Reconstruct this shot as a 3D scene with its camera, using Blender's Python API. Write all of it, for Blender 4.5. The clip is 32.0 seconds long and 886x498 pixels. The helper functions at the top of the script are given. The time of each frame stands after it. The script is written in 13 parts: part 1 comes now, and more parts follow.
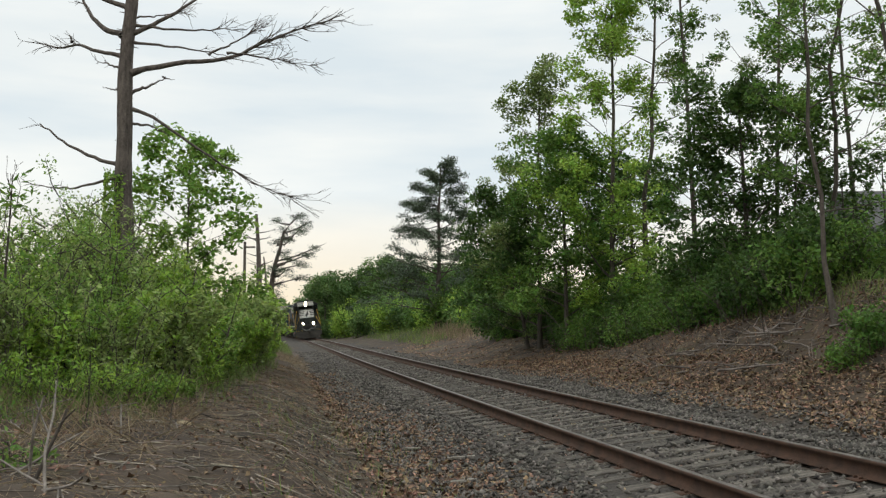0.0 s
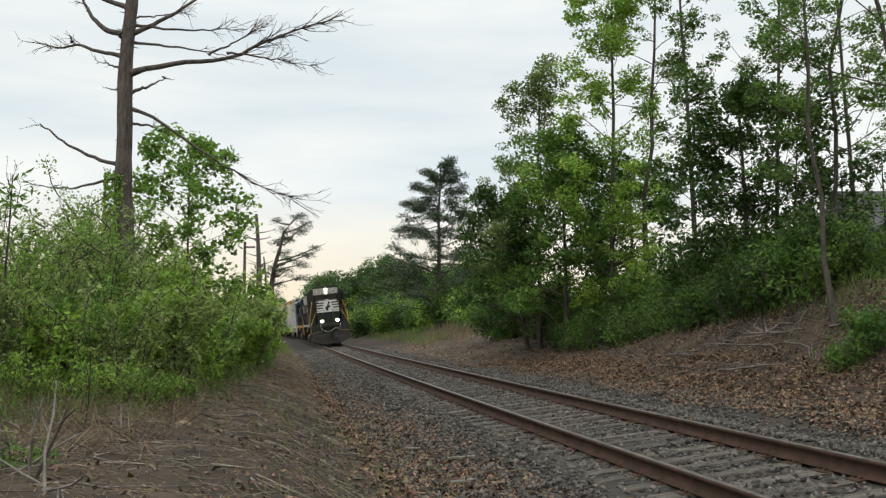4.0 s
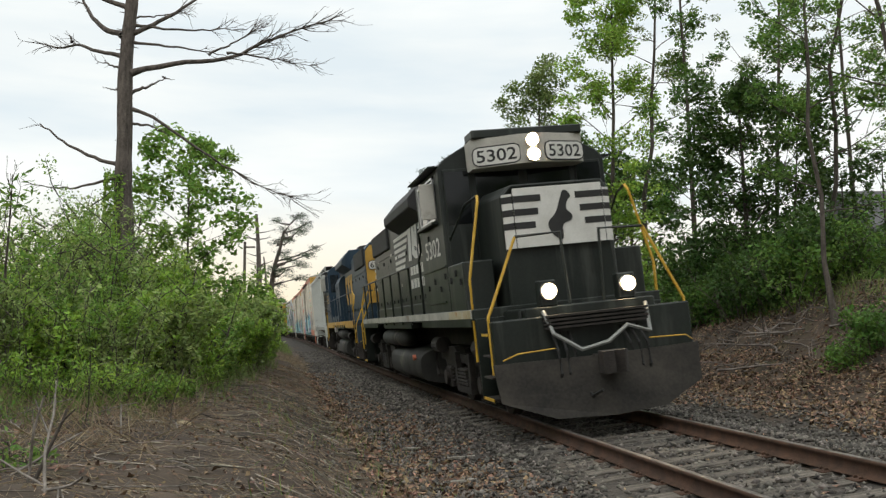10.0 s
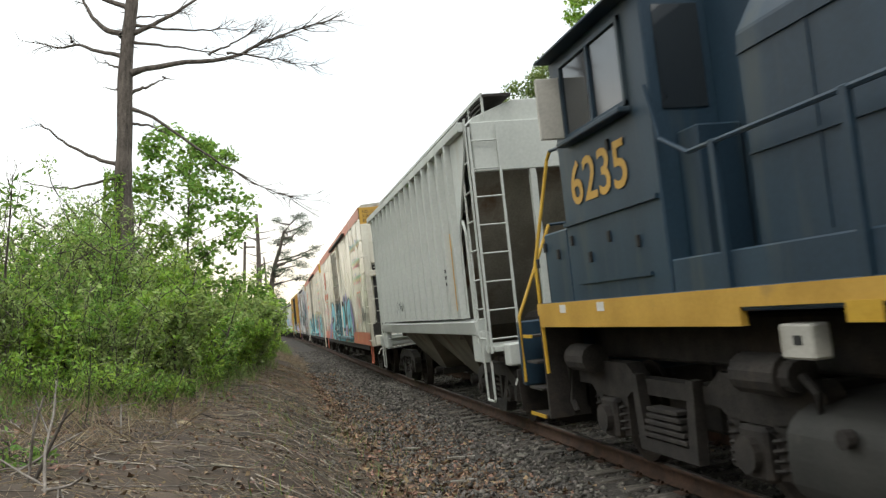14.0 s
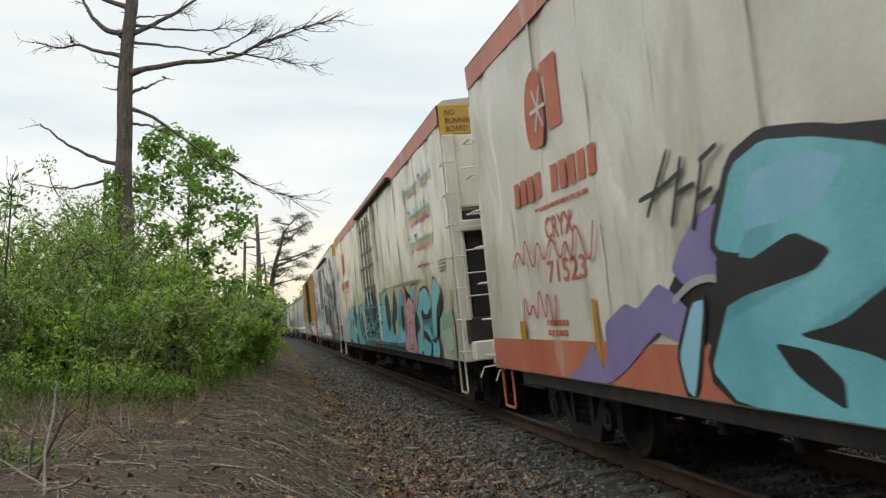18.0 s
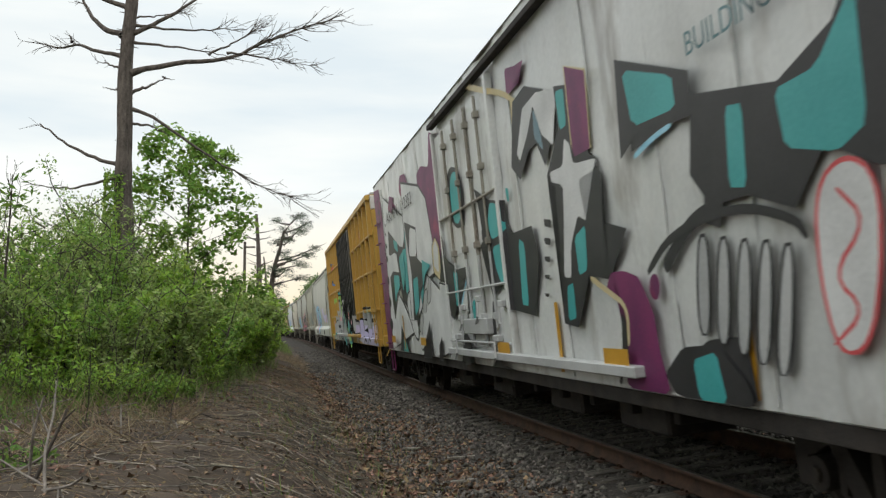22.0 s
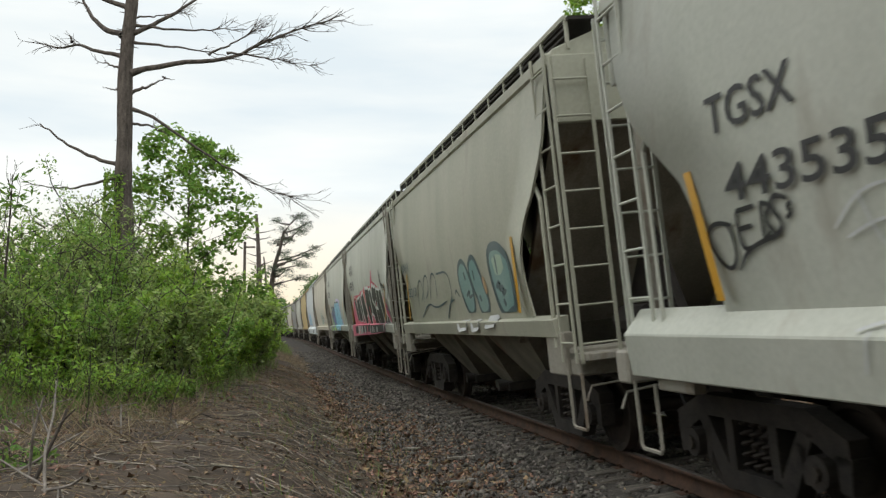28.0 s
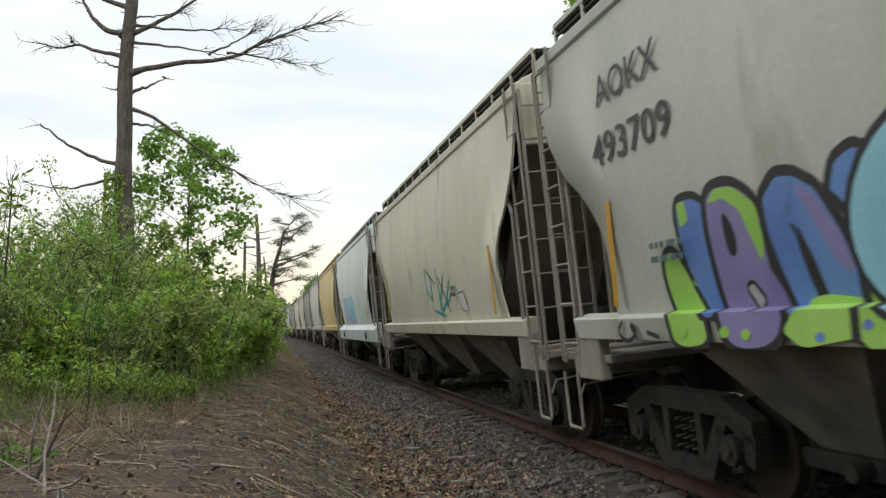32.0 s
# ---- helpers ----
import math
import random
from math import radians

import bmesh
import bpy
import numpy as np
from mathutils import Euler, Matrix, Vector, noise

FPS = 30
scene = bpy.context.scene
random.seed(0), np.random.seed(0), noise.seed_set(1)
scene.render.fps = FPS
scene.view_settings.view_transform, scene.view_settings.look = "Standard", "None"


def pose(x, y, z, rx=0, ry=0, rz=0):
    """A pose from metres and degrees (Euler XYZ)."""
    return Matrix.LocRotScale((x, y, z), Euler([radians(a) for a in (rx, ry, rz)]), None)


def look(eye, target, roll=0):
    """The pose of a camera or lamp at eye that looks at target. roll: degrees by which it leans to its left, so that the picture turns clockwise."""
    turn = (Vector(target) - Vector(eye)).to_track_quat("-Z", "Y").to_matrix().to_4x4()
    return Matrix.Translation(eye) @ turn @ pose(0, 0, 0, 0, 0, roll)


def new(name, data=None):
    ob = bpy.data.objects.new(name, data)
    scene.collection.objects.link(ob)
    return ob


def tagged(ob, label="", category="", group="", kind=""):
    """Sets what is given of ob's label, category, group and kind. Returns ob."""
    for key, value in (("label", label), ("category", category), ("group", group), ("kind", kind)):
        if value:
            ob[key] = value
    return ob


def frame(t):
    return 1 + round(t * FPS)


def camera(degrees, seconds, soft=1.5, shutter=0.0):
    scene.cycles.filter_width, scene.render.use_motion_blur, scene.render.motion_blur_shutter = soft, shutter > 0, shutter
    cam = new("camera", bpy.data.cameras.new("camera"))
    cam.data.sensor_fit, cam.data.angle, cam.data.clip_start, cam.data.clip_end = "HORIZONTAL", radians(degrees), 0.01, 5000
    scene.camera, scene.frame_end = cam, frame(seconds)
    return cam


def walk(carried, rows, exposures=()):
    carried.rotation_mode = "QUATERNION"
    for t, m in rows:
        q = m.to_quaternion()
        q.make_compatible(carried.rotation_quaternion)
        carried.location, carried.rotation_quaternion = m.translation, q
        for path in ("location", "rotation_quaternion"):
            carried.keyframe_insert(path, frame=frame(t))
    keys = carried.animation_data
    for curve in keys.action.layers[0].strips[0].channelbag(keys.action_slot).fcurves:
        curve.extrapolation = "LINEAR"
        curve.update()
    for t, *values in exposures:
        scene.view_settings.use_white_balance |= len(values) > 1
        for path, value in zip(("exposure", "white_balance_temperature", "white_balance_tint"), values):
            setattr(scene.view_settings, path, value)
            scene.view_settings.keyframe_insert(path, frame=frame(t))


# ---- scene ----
# ---------------------------------------------------------------- camera
RAIL_Z = 0.25                      # rail top on the centre line
EYE = (0.0, 0.0, RAIL_Z + 1.316)
PITCH = 5.05
cam = camera(53.02, 32.0, soft=1.3, shutter=0.15)
AIM = look(EYE, (0.0, math.cos(radians(PITCH)), EYE[2] + math.sin(radians(PITCH))), -0.25)
walk(cam, [(0.0, AIM), (32.0, AIM)],
     exposures=[(0.0, 0.0), (8.0, 0.0), (10.0, 0.1), (10.7, 0.35), (12.0, 0.6), (13.5, 0.62), (14.5, 0.5), (16.5, 0.14),
                (20.0, 0.06), (22.0, 0.1), (23.0, 0.22), (25.5, 0.25), (28.0, 0.12), (29.0, 0.2), (32.0, 0.2)])

# ---------------------------------------------------------------- sky and light
SUN_UP, SUN_TURN = 52.0, 200.0
world = bpy.data.worlds.new("overcast_sky")
scene.world = world
world.use_nodes = True


def build_sky():
    nt = world.node_tree
    nt.nodes.clear()
    N, L = nt.nodes.new, nt.links.new
    out, bg = N("ShaderNodeOutputWorld"), N("ShaderNodeBackground")
    sky = N("ShaderNodeTexSky")
    sky.sky_type, sky.sun_disc = "NISHITA", False
    sky.sun_elevation, sky.sun_rotation = radians(SUN_UP), radians(SUN_TURN)
    co = N("ShaderNodeTexCoord")
    sep = N("ShaderNodeSeparateXYZ")
    L(co.outputs["Generated"], sep.inputs[0])
    # cloud deck: stretched soft bands, denser towards the horizon
    mp = N("ShaderNodeMapping")
    mp.inputs["Scale"].default_value = (1.6, 1.6, 9.0)
    L(co.outputs["Generated"], mp.inputs[0])
    cl = N("ShaderNodeTexNoise")
    cl.inputs["Scale"].default_value, cl.inputs["Detail"].default_value, cl.inputs["Roughness"].default_value = 1.7, 5.0, 0.5
    L(mp.outputs[0], cl.inputs["Vector"])
    tone = N("ShaderNodeValToRGB")
    e = tone.color_ramp.elements
    e[0].position, e[0].color = 0.3, (7.9, 8.7, 9.0, 1)
    e[1].position, e[1].color = 0.62, (10.3, 10.4, 9.9, 1)
    L(cl.outputs["Fac"], tone.inputs[0])
    # warm evening light along the horizon
    warm = N("ShaderNodeMapRange")
    warm.inputs["From Min"].default_value, warm.inputs["From Max"].default_value = 0.15, 0.02
    L(sep.outputs["Z"], warm.inputs["Value"])
    glow = N("ShaderNodeMix")
    glow.data_type = "RGBA"
    glow.inputs["B"].default_value = (10.6, 9.0, 6.6, 1)
    L(warm.outputs[0], glow.inputs["Factor"])
    L(tone.outputs[0], glow.inputs["A"])
    mix = N("ShaderNodeMix")
    mix.data_type = "RGBA"
    mix.inputs["Factor"].default_value = 0.9
    L(sky.outputs[0], mix.inputs["A"])
    L(glow.outputs["Result"], mix.inputs["B"])
    # an overcast dome is brighter overhead than along the horizon
    dome = N("ShaderNodeMapRange")
    dome.inputs["From Min"].default_value, dome.inputs["From Max"].default_value = 0.3, 1.0
    dome.inputs["To Min"].default_value, dome.inputs["To Max"].default_value = 0.1, 0.145
    L(sep.outputs["Z"], dome.inputs["Value"])
    L(dome.outputs[0], bg.inputs["Strength"])
    L(mix.outputs["Result"], bg.inputs["Color"])
    L(bg.outputs[0], out.inputs[0])


build_sky()
sun = new("sun", bpy.data.lights.new("sun", "SUN"))
sun.data.energy, sun.data.angle, sun.data.color = 0.6, radians(25), (1.0, 0.95, 0.87)
sun.matrix_world = look((0, 0, 0), (-math.sin(radians(SUN_TURN)) * math.cos(radians(SUN_UP)),
                                    -math.cos(radians(SUN_TURN)) * math.cos(radians(SUN_UP)), -math.sin(radians(SUN_UP))))

# ---------------------------------------------------------------- the railway's line
PSI, BEND, BEND_RATE, CANT = 0.19644, 0.00056, 0.00001496, 0.1028
START = (0.434, 22.013)
U_MIN, U_MAX, U_STEP = -460.0, 330.0, 0.1
U = np.arange(U_MIN, U_MAX + 1e-6, U_STEP)
_b = np.clip(U, -150, 0)
HEADING = PSI + BEND * np.clip(U, -150, None) + BEND_RATE * _b * _b / 2
_x = np.concatenate([[0], np.cumsum((np.sin(HEADING[1:]) + np.sin(HEADING[:-1])) / 2 * U_STEP)])
_y = np.concatenate([[0], -np.cumsum((np.cos(HEADING[1:]) + np.cos(HEADING[:-1])) / 2 * U_STEP)])
LINE_X = _x - np.interp(0, U, _x) + START[0]
LINE_Y = _y - np.interp(0, U, _y) + START[1]


def on_line(u):
    return np.interp(u, U, LINE_X), np.interp(u, U, LINE_Y), np.interp(u, U, HEADING)


def beside(u, d, z=0.0):
    """World point d metres from the centre line on the camera's side, z metres above the ground datum."""
    x, y, a = on_line(u)
    return np.array([x - np.cos(a) * d, y - np.sin(a) * d, z + 0 * x])


def on_track(u, y, z):
    """World point in the canted frame of the track: y away from the camera's side, z above the rail tops."""
    x0, y0, a = on_line(u)
    h = y * math.cos(CANT) - z * math.sin(CANT)
    return np.array([x0 + np.cos(a) * h, y0 + np.sin(a) * h, RAIL_Z + z * math.cos(CANT) + y * math.sin(CANT) + 0 * x0])


def track_pose(u, half):
    """Pose of a vehicle whose trucks stand half metres before and behind u."""
    xa, ya, _ = on_line(u + half)
    xb, yb, _ = on_line(u - half)
    f = Vector((xa - xb, ya - yb, 0)).normalized()
    s = Vector((-f.y, f.x, 0))
    yv = s * math.cos(CANT) + Vector((0, 0, 1)) * math.sin(CANT)
    zv = f.cross(yv)
    m = Matrix((f, yv, zv)).transposed().to_4x4()
    m.translation = ((xa + xb) / 2, (ya + yb) / 2, RAIL_Z)
    return m


# how far the train's nose has come, metres along the line
RUN_T = (0, 3, 6, 8, 9, 10, 11, 12.5, 14, 16, 18, 20, 22, 24, 26, 28, 30, 32)
RUN_S = (-87.35, -58.26, -29.14, -9.69, 0.0, 9.61, 19.02, 32.97, 46.78, 65.09, 83.31, 101.32, 119.40, 137.35, 155.27, 173.41, 191.44, 209.58)
_m = np.gradient(np.array(RUN_S), np.array(RUN_T, float))


def run(t):
    i = min(max(int(np.searchsorted(RUN_T, t)) - 1, 0), len(RUN_T) - 2)
    h = RUN_T[i + 1] - RUN_T[i]
    q = (t - RUN_T[i]) / h
    return ((2 * q**3 - 3 * q**2 + 1) * RUN_S[i] + (q**3 - 2 * q**2 + q) * h * _m[i]
            + (3 * q**2 - 2 * q**3) * RUN_S[i + 1] + (q**3 - q**2) * h * _m[i + 1])


# ---------------------------------------------------------------- materials
def material(name, dark, light, scale=3.0, rough=0.6, metal=0.0, bump=0.15, fine=40.0, vary=0.0, stretch=(1, 1, 1),
             spots=None, spot_scale=1.2, spot_cut=0.6, spec=0.5, island=0.0):
    """Two noises mix dark into light; spots: a third colour in patches (rust, moss, dirt)."""
    m = bpy.data.materials.new(name)
    m.use_nodes = True
    nt = m.node_tree
    N, L = nt.nodes.new, nt.links.new
    b = nt.nodes["Principled BSDF"]
    co, mp = N("ShaderNodeTexCoord"), N("ShaderNodeMapping")
    mp.inputs["Scale"].default_value = stretch
    L(co.outputs["Object"], mp.inputs[0])
    n1, n2 = N("ShaderNodeTexNoise"), N("ShaderNodeTexNoise")
    n1.inputs["Scale"].default_value, n1.inputs["Detail"].default_value = scale, 4.0
    n2.inputs["Scale"].default_value, n2.inputs["Detail"].default_value = fine, 3.0
    L(mp.outputs[0], n1.inputs["Vector"])
    L(co.outputs["Object"], n2.inputs["Vector"])
    add = N("ShaderNodeMath")
    add.operation = "MULTIPLY_ADD"
    add.inputs[1].default_value = 0.45
    L(n2.outputs["Fac"], add.inputs[0])
    sub = N("ShaderNodeMath")
    sub.operation = "SUBTRACT"
    sub.inputs[1].default_value = 0.22
    L(n1.outputs["Fac"], sub.inputs[0])
    L(sub.outputs[0], add.inputs[2])
    rmp = N("ShaderNodeMapRange")
    rmp.inputs["From Min"].default_value, rmp.inputs["From Max"].default_value = 0.3, 0.7
    L(add.outputs[0], rmp.inputs["Value"])
    mix = N("ShaderNodeMix")
    mix.data_type = "RGBA"
    mix.inputs["A"].default_value, mix.inputs["B"].default_value = (*dark, 1), (*light, 1)
    L(rmp.outputs[0], mix.inputs["Factor"])
    col = mix.outputs["Result"]
    if spots:
        n3 = N("ShaderNodeTexNoise")
        n3.inputs["Scale"].default_value, n3.inputs["Detail"].default_value, n3.inputs["Roughness"].default_value = spot_scale, 6.0, 0.62
        L(mp.outputs[0], n3.inputs["Vector"])
        r3 = N("ShaderNodeMapRange")
        r3.inputs["From Min"].default_value, r3.inputs["From Max"].default_value = spot_cut, spot_cut + 0.13
        L(n3.outputs["Fac"], r3.inputs["Value"])
        m3 = N("ShaderNodeMix")
        m3.data_type = "RGBA"
        m3.inputs["B"].default_value = (*spots, 1)
        L(r3.outputs[0], m3.inputs["Factor"])
        L(col, m3.inputs["A"])
        col = m3.outputs["Result"]
    if vary or island:
        src = N("ShaderNodeNewGeometry").outputs["Random Per Island"] if island else N("ShaderNodeObjectInfo").outputs["Random"]
        k = island or vary
        rr = N("ShaderNodeMapRange")
        rr.inputs["To Min"].default_value, rr.inputs["To Max"].default_value = 1 - k, 1 + k
        L(src, rr.inputs["Value"])
        hsv = N("ShaderNodeHueSaturation")
        L(rr.outputs[0], hsv.inputs["Value"])
        if island:
            r2 = N("ShaderNodeMapRange")
            mlt = N("ShaderNodeMath")
            mlt.operation = "MULTIPLY"
            mlt.inputs[1].default_value = 7.31
            frc = N("ShaderNodeMath")
            frc.operation = "FRACT"
            L(src, mlt.inputs[0])
            L(mlt.outputs[0], frc.inputs[0])
            L(frc.outputs[0], r2.inputs["Value"])
            r2.inputs["To Min"].default_value, r2.inputs["To Max"].default_value = 0.5 - 0.045 * island, 0.5 + 0.045 * island
            L(r2.outputs[0], hsv.inputs["Hue"])
        L(col, hsv.inputs["Color"])
        col = hsv.outputs[0]
    L(col, b.inputs["Base Color"])
    b.inputs["Roughness"].default_value, b.inputs["Metallic"].default_value = rough, metal
    b.inputs["Specular IOR Level"].default_value = spec
    if bump:
        bp = N("ShaderNodeBump")
        bp.inputs["Strength"].default_value, bp.inputs["Distance"].default_value = bump, 0.02
        L(add.outputs[0], bp.inputs["Height"])
        L(bp.outputs[0], b.inputs["Normal"])
    return m


def leafy(name, dark, light, island=0.45, through_light=0.35):
    """Leaf with light passing through it."""
    m = material(name, dark, light, scale=0.5, fine=6, rough=0.55, bump=0, island=island, spec=0.35)
    nt = m.node_tree
    b = nt.nodes["Principled BSDF"]
    col = b.inputs["Base Color"].links[0].from_socket
    tr, mx = nt.nodes.new("ShaderNodeBsdfTranslucent"), nt.nodes.new("ShaderNodeMixShader")
    mx.inputs[0].default_value = through_light
    nt.links.new(col, tr.inputs["Color"])
    nt.links.new(b.outputs[0], mx.inputs[1])
    nt.links.new(tr.outputs[0], mx.inputs[2])
    nt.links.new(mx.outputs[0], nt.nodes["Material Output"].inputs[0])
    return m


def glowing(name, colour, strength):
    m = bpy.data.materials.new(name)
    m.use_nodes = True
    b = m.node_tree.nodes["Principled BSDF"]
    b.inputs["Base Color"].default_value = (*colour, 1)
    b.inputs["Emission Color"].default_value, b.inputs["Emission Strength"].default_value = (*colour, 1), strength
    return m


def glass(name, colour=(0.02, 0.025, 0.03)):
    m = bpy.data.materials.new(name)
    m.use_nodes = True
    b = m.node_tree.nodes["Principled BSDF"]
    b.inputs["Base Color"].default_value = (*colour, 1)
    b.inputs["Roughness"].default_value, b.inputs["Specular IOR Level"].default_value = 0.06, 0.9
    return m


M = {}
M["soil"] = material("bank_soil", (0.024, 0.017, 0.012), (0.095, 0.068, 0.046), scale=1.6, fine=34, rough=0.95, bump=1.0, spots=(0.085, 0.085, 0.034), spot_scale=0.6, spot_cut=0.58)
M["gravel_bed"] = material("ballast_bed", (0.02, 0.017, 0.014), (0.074, 0.064, 0.054), scale=9, fine=45, rough=0.95, bump=1.0, spots=(0.07, 0.05, 0.035), spot_scale=0.8, spot_cut=0.55)
M["stone"] = material("ballast_stone", (0.05, 0.045, 0.039), (0.15, 0.136, 0.118), scale=14, rough=0.9, bump=0.3, island=0.75)
M["rust"] = material("rusty_rail_steel", (0.045, 0.026, 0.018), (0.105, 0.055, 0.034), scale=6, fine=60, rough=0.85, metal=0.1, bump=0.35)
M["railhead"] = material("worn_rail_head", (0.10, 0.085, 0.075), (0.22, 0.195, 0.175), scale=5, fine=60, rough=0.42, metal=0.5, bump=0.1)
M["tie"] = material("weathered_tie_wood", (0.035, 0.03, 0.025), (0.17, 0.15, 0.125), scale=4, fine=70, rough=0.92, bump=0.7, vary=0.3, stretch=(9, 1.2, 9))
M["litter"] = material("dry_leaf", (0.055, 0.034, 0.021), (0.29, 0.185, 0.112), scale=9, rough=0.8, bump=0, island=0.7)
M["brush"] = material("weathered_branch", (0.07, 0.06, 0.052), (0.23, 0.2, 0.175), scale=5, rough=0.9, bump=0.2, island=0.5)
M["straw"] = leafy("dry_grass", (0.2, 0.15, 0.095), (0.42, 0.33, 0.22), through_light=0.4)
M["twig"] = material("grey_twig", (0.11, 0.095, 0.08), (0.3, 0.27, 0.235), scale=5, rough=0.9, bump=0.2, island=0.3)
M["stem"] = material("dry_weed_stem", (0.09, 0.075, 0.06), (0.31, 0.27, 0.22), scale=5, rough=0.9, bump=0.2, island=0.8)
M["bark"] = material("pine_bark", (0.05, 0.041, 0.035), (0.155, 0.13, 0.112), scale=5, fine=25, rough=0.95, bump=1.0, stretch=(3, 3, 0.6))
M["bark_dark"] = material("dark_bark", (0.045, 0.037, 0.03), (0.125, 0.105, 0.088), scale=5, fine=25, rough=0.95, bump=0.8, stretch=(3, 3, 0.5))
M["leaf_bush"] = leafy("shrub_leaf", (0.177, 0.305, 0.0439), (0.378, 0.549, 0.0976), through_light=0.45)
M["leaf_pale"] = leafy("pale_shrub_leaf", (0.224, 0.303, 0.0957), (0.382, 0.483, 0.168), through_light=0.45)
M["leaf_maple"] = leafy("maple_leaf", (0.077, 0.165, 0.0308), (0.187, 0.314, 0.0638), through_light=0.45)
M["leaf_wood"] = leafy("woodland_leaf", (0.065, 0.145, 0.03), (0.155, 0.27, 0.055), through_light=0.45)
M["leaf_light"] = leafy("young_leaf", (0.14, 0.2, 0.06), (0.25, 0.32, 0.11), through_light=0.45)
M["needle"] = leafy("pine_needle", (0.048, 0.078, 0.045), (0.1, 0.138, 0.078), through_light=0.1)
M["far_leaf"] = leafy("distant_leaf", (0.0675, 0.135, 0.0405), (0.149, 0.243, 0.0675))
# Undergrowth green with the shade under the trees put into its colour.
M["leaf_shade"] = leafy("shade_darkened_leaf", (0.04, 0.085, 0.02), (0.095, 0.17, 0.038), through_light=0.4)
M["leaf_mid"] = leafy("thicket_leaf", (0.122, 0.232, 0.039), (0.268, 0.427, 0.0854), through_light=0.45)
M["grass"] = leafy("green_grass", (0.11, 0.165, 0.04), (0.21, 0.28, 0.08))
# ---------------------------------------------------------------- shape helpers
def link_mesh(name, me, mat, parent=None, label="", smooth=False):
    ob = new(name, me)
    if mat:
        me.materials.append(mat)
    if smooth:
        me.polygons.foreach_set("use_smooth", np.ones(len(me.polygons), bool))
    if parent:
        ob.parent = parent
    if label:
        ob["label"] = label
    return ob


def part(name, bm, mat, parent=None, label="", smooth=False):
    me = bpy.data.meshes.new(name)
    bmesh.ops.recalc_face_normals(bm, faces=bm.faces)
    bm.to_mesh(me)
    bm.free()
    return link_mesh(name, me, mat, parent, label, smooth)


def raw(name, verts, faces, mat, parent=None, label="", smooth=False):
    """A mesh from arrays: verts (n, 3), faces (m, k) with k corners each."""
    me = bpy.data.meshes.new(name)
    verts, faces = np.asarray(verts, np.float32), np.asarray(faces, np.int32)
    k = faces.shape[1]
    me.vertices.add(len(verts))
    me.vertices.foreach_set("co", verts.ravel())
    me.loops.add(faces.size)
    me.loops.foreach_set("vertex_index", faces.ravel())
    me.polygons.add(len(faces))
    me.polygons.foreach_set("loop_start", np.arange(0, faces.size, k, dtype=np.int32))
    me.update(calc_edges=True)
    return link_mesh(name, me, mat, parent, label, smooth)


def empty(name, label="", category="", group="", kind="", m=None):
    ob = tagged(new(name), label, category, group, kind)
    ob.empty_display_size = 0.2
    if m is not None:
        ob.matrix_world = m
    return ob


def box(bm, x0, x1, y0, y1, z0, z1, bevel=0.0):
    r = bmesh.ops.create_cube(bm, size=1.0, matrix=Matrix.LocRotScale(((x0 + x1) / 2, (y0 + y1) / 2, (z0 + z1) / 2), None,
                                                                    (abs(x1 - x0), abs(y1 - y0), abs(z1 - z0))))
    if bevel:
        es = list({e for v in r["verts"] for e in v.link_edges})
        bmesh.ops.bevel(bm, geom=es, offset=bevel, segments=1, affect="EDGES")
    return bm


def prism(bm, pts, a0, a1, axis="x"):
    """Extrude a closed outline along an axis. pts: (y, z) for x, (x, z) for y, (x, y) for z."""
    def at(p, a):
        return {"x": (a, p[0], p[1]), "y": (p[0], a, p[1]), "z": (p[0], p[1], a)}[axis]
    lo = [bm.verts.new(at(p, a0)) for p in pts]
    hi = [bm.verts.new(at(p, a1)) for p in pts]
    bm.faces.new(lo[::-1])
    bm.faces.new(hi)
    n = len(pts)
    for i in range(n):
        bm.faces.new((lo[i], lo[(i + 1) % n], hi[(i + 1) % n], hi[i]))
    return bm


def cyl(bm, p0, p1, r, n=12, r1=None):
    p0, p1 = Vector(p0), Vector(p1)
    q = (p1 - p0).to_track_quat("Z", "Y").to_matrix().to_4x4()
    bmesh.ops.create_cone(bm, cap_ends=True, segments=n, radius1=r, radius2=r if r1 is None else r1, depth=(p1 - p0).length,
                          matrix=Matrix.Translation((p0 + p1) / 2) @ q)
    return bm


def rod(bm, pts, r, n=6):
    """A bent bar through points."""
    pts = [Vector(p) for p in pts]
    rings = []
    for i, p in enumerate(pts):
        d = (pts[min(i + 1, len(pts) - 1)] - pts[max(i - 1, 0)]).normalized()
        q = d.to_track_quat("Z", "Y")
        rings.append([bm.verts.new(p + q @ Vector((r * math.cos(2 * math.pi * k / n), r * math.sin(2 * math.pi * k / n), 0))) for k in range(n)])
    for a, b in zip(rings, rings[1:]):
        for k in range(n):
            bm.faces.new((a[k], a[(k + 1) % n], b[(k + 1) % n], b[k]))
    bm.faces.new(rings[0][::-1])
    bm.faces.new(rings[-1])
    return bm


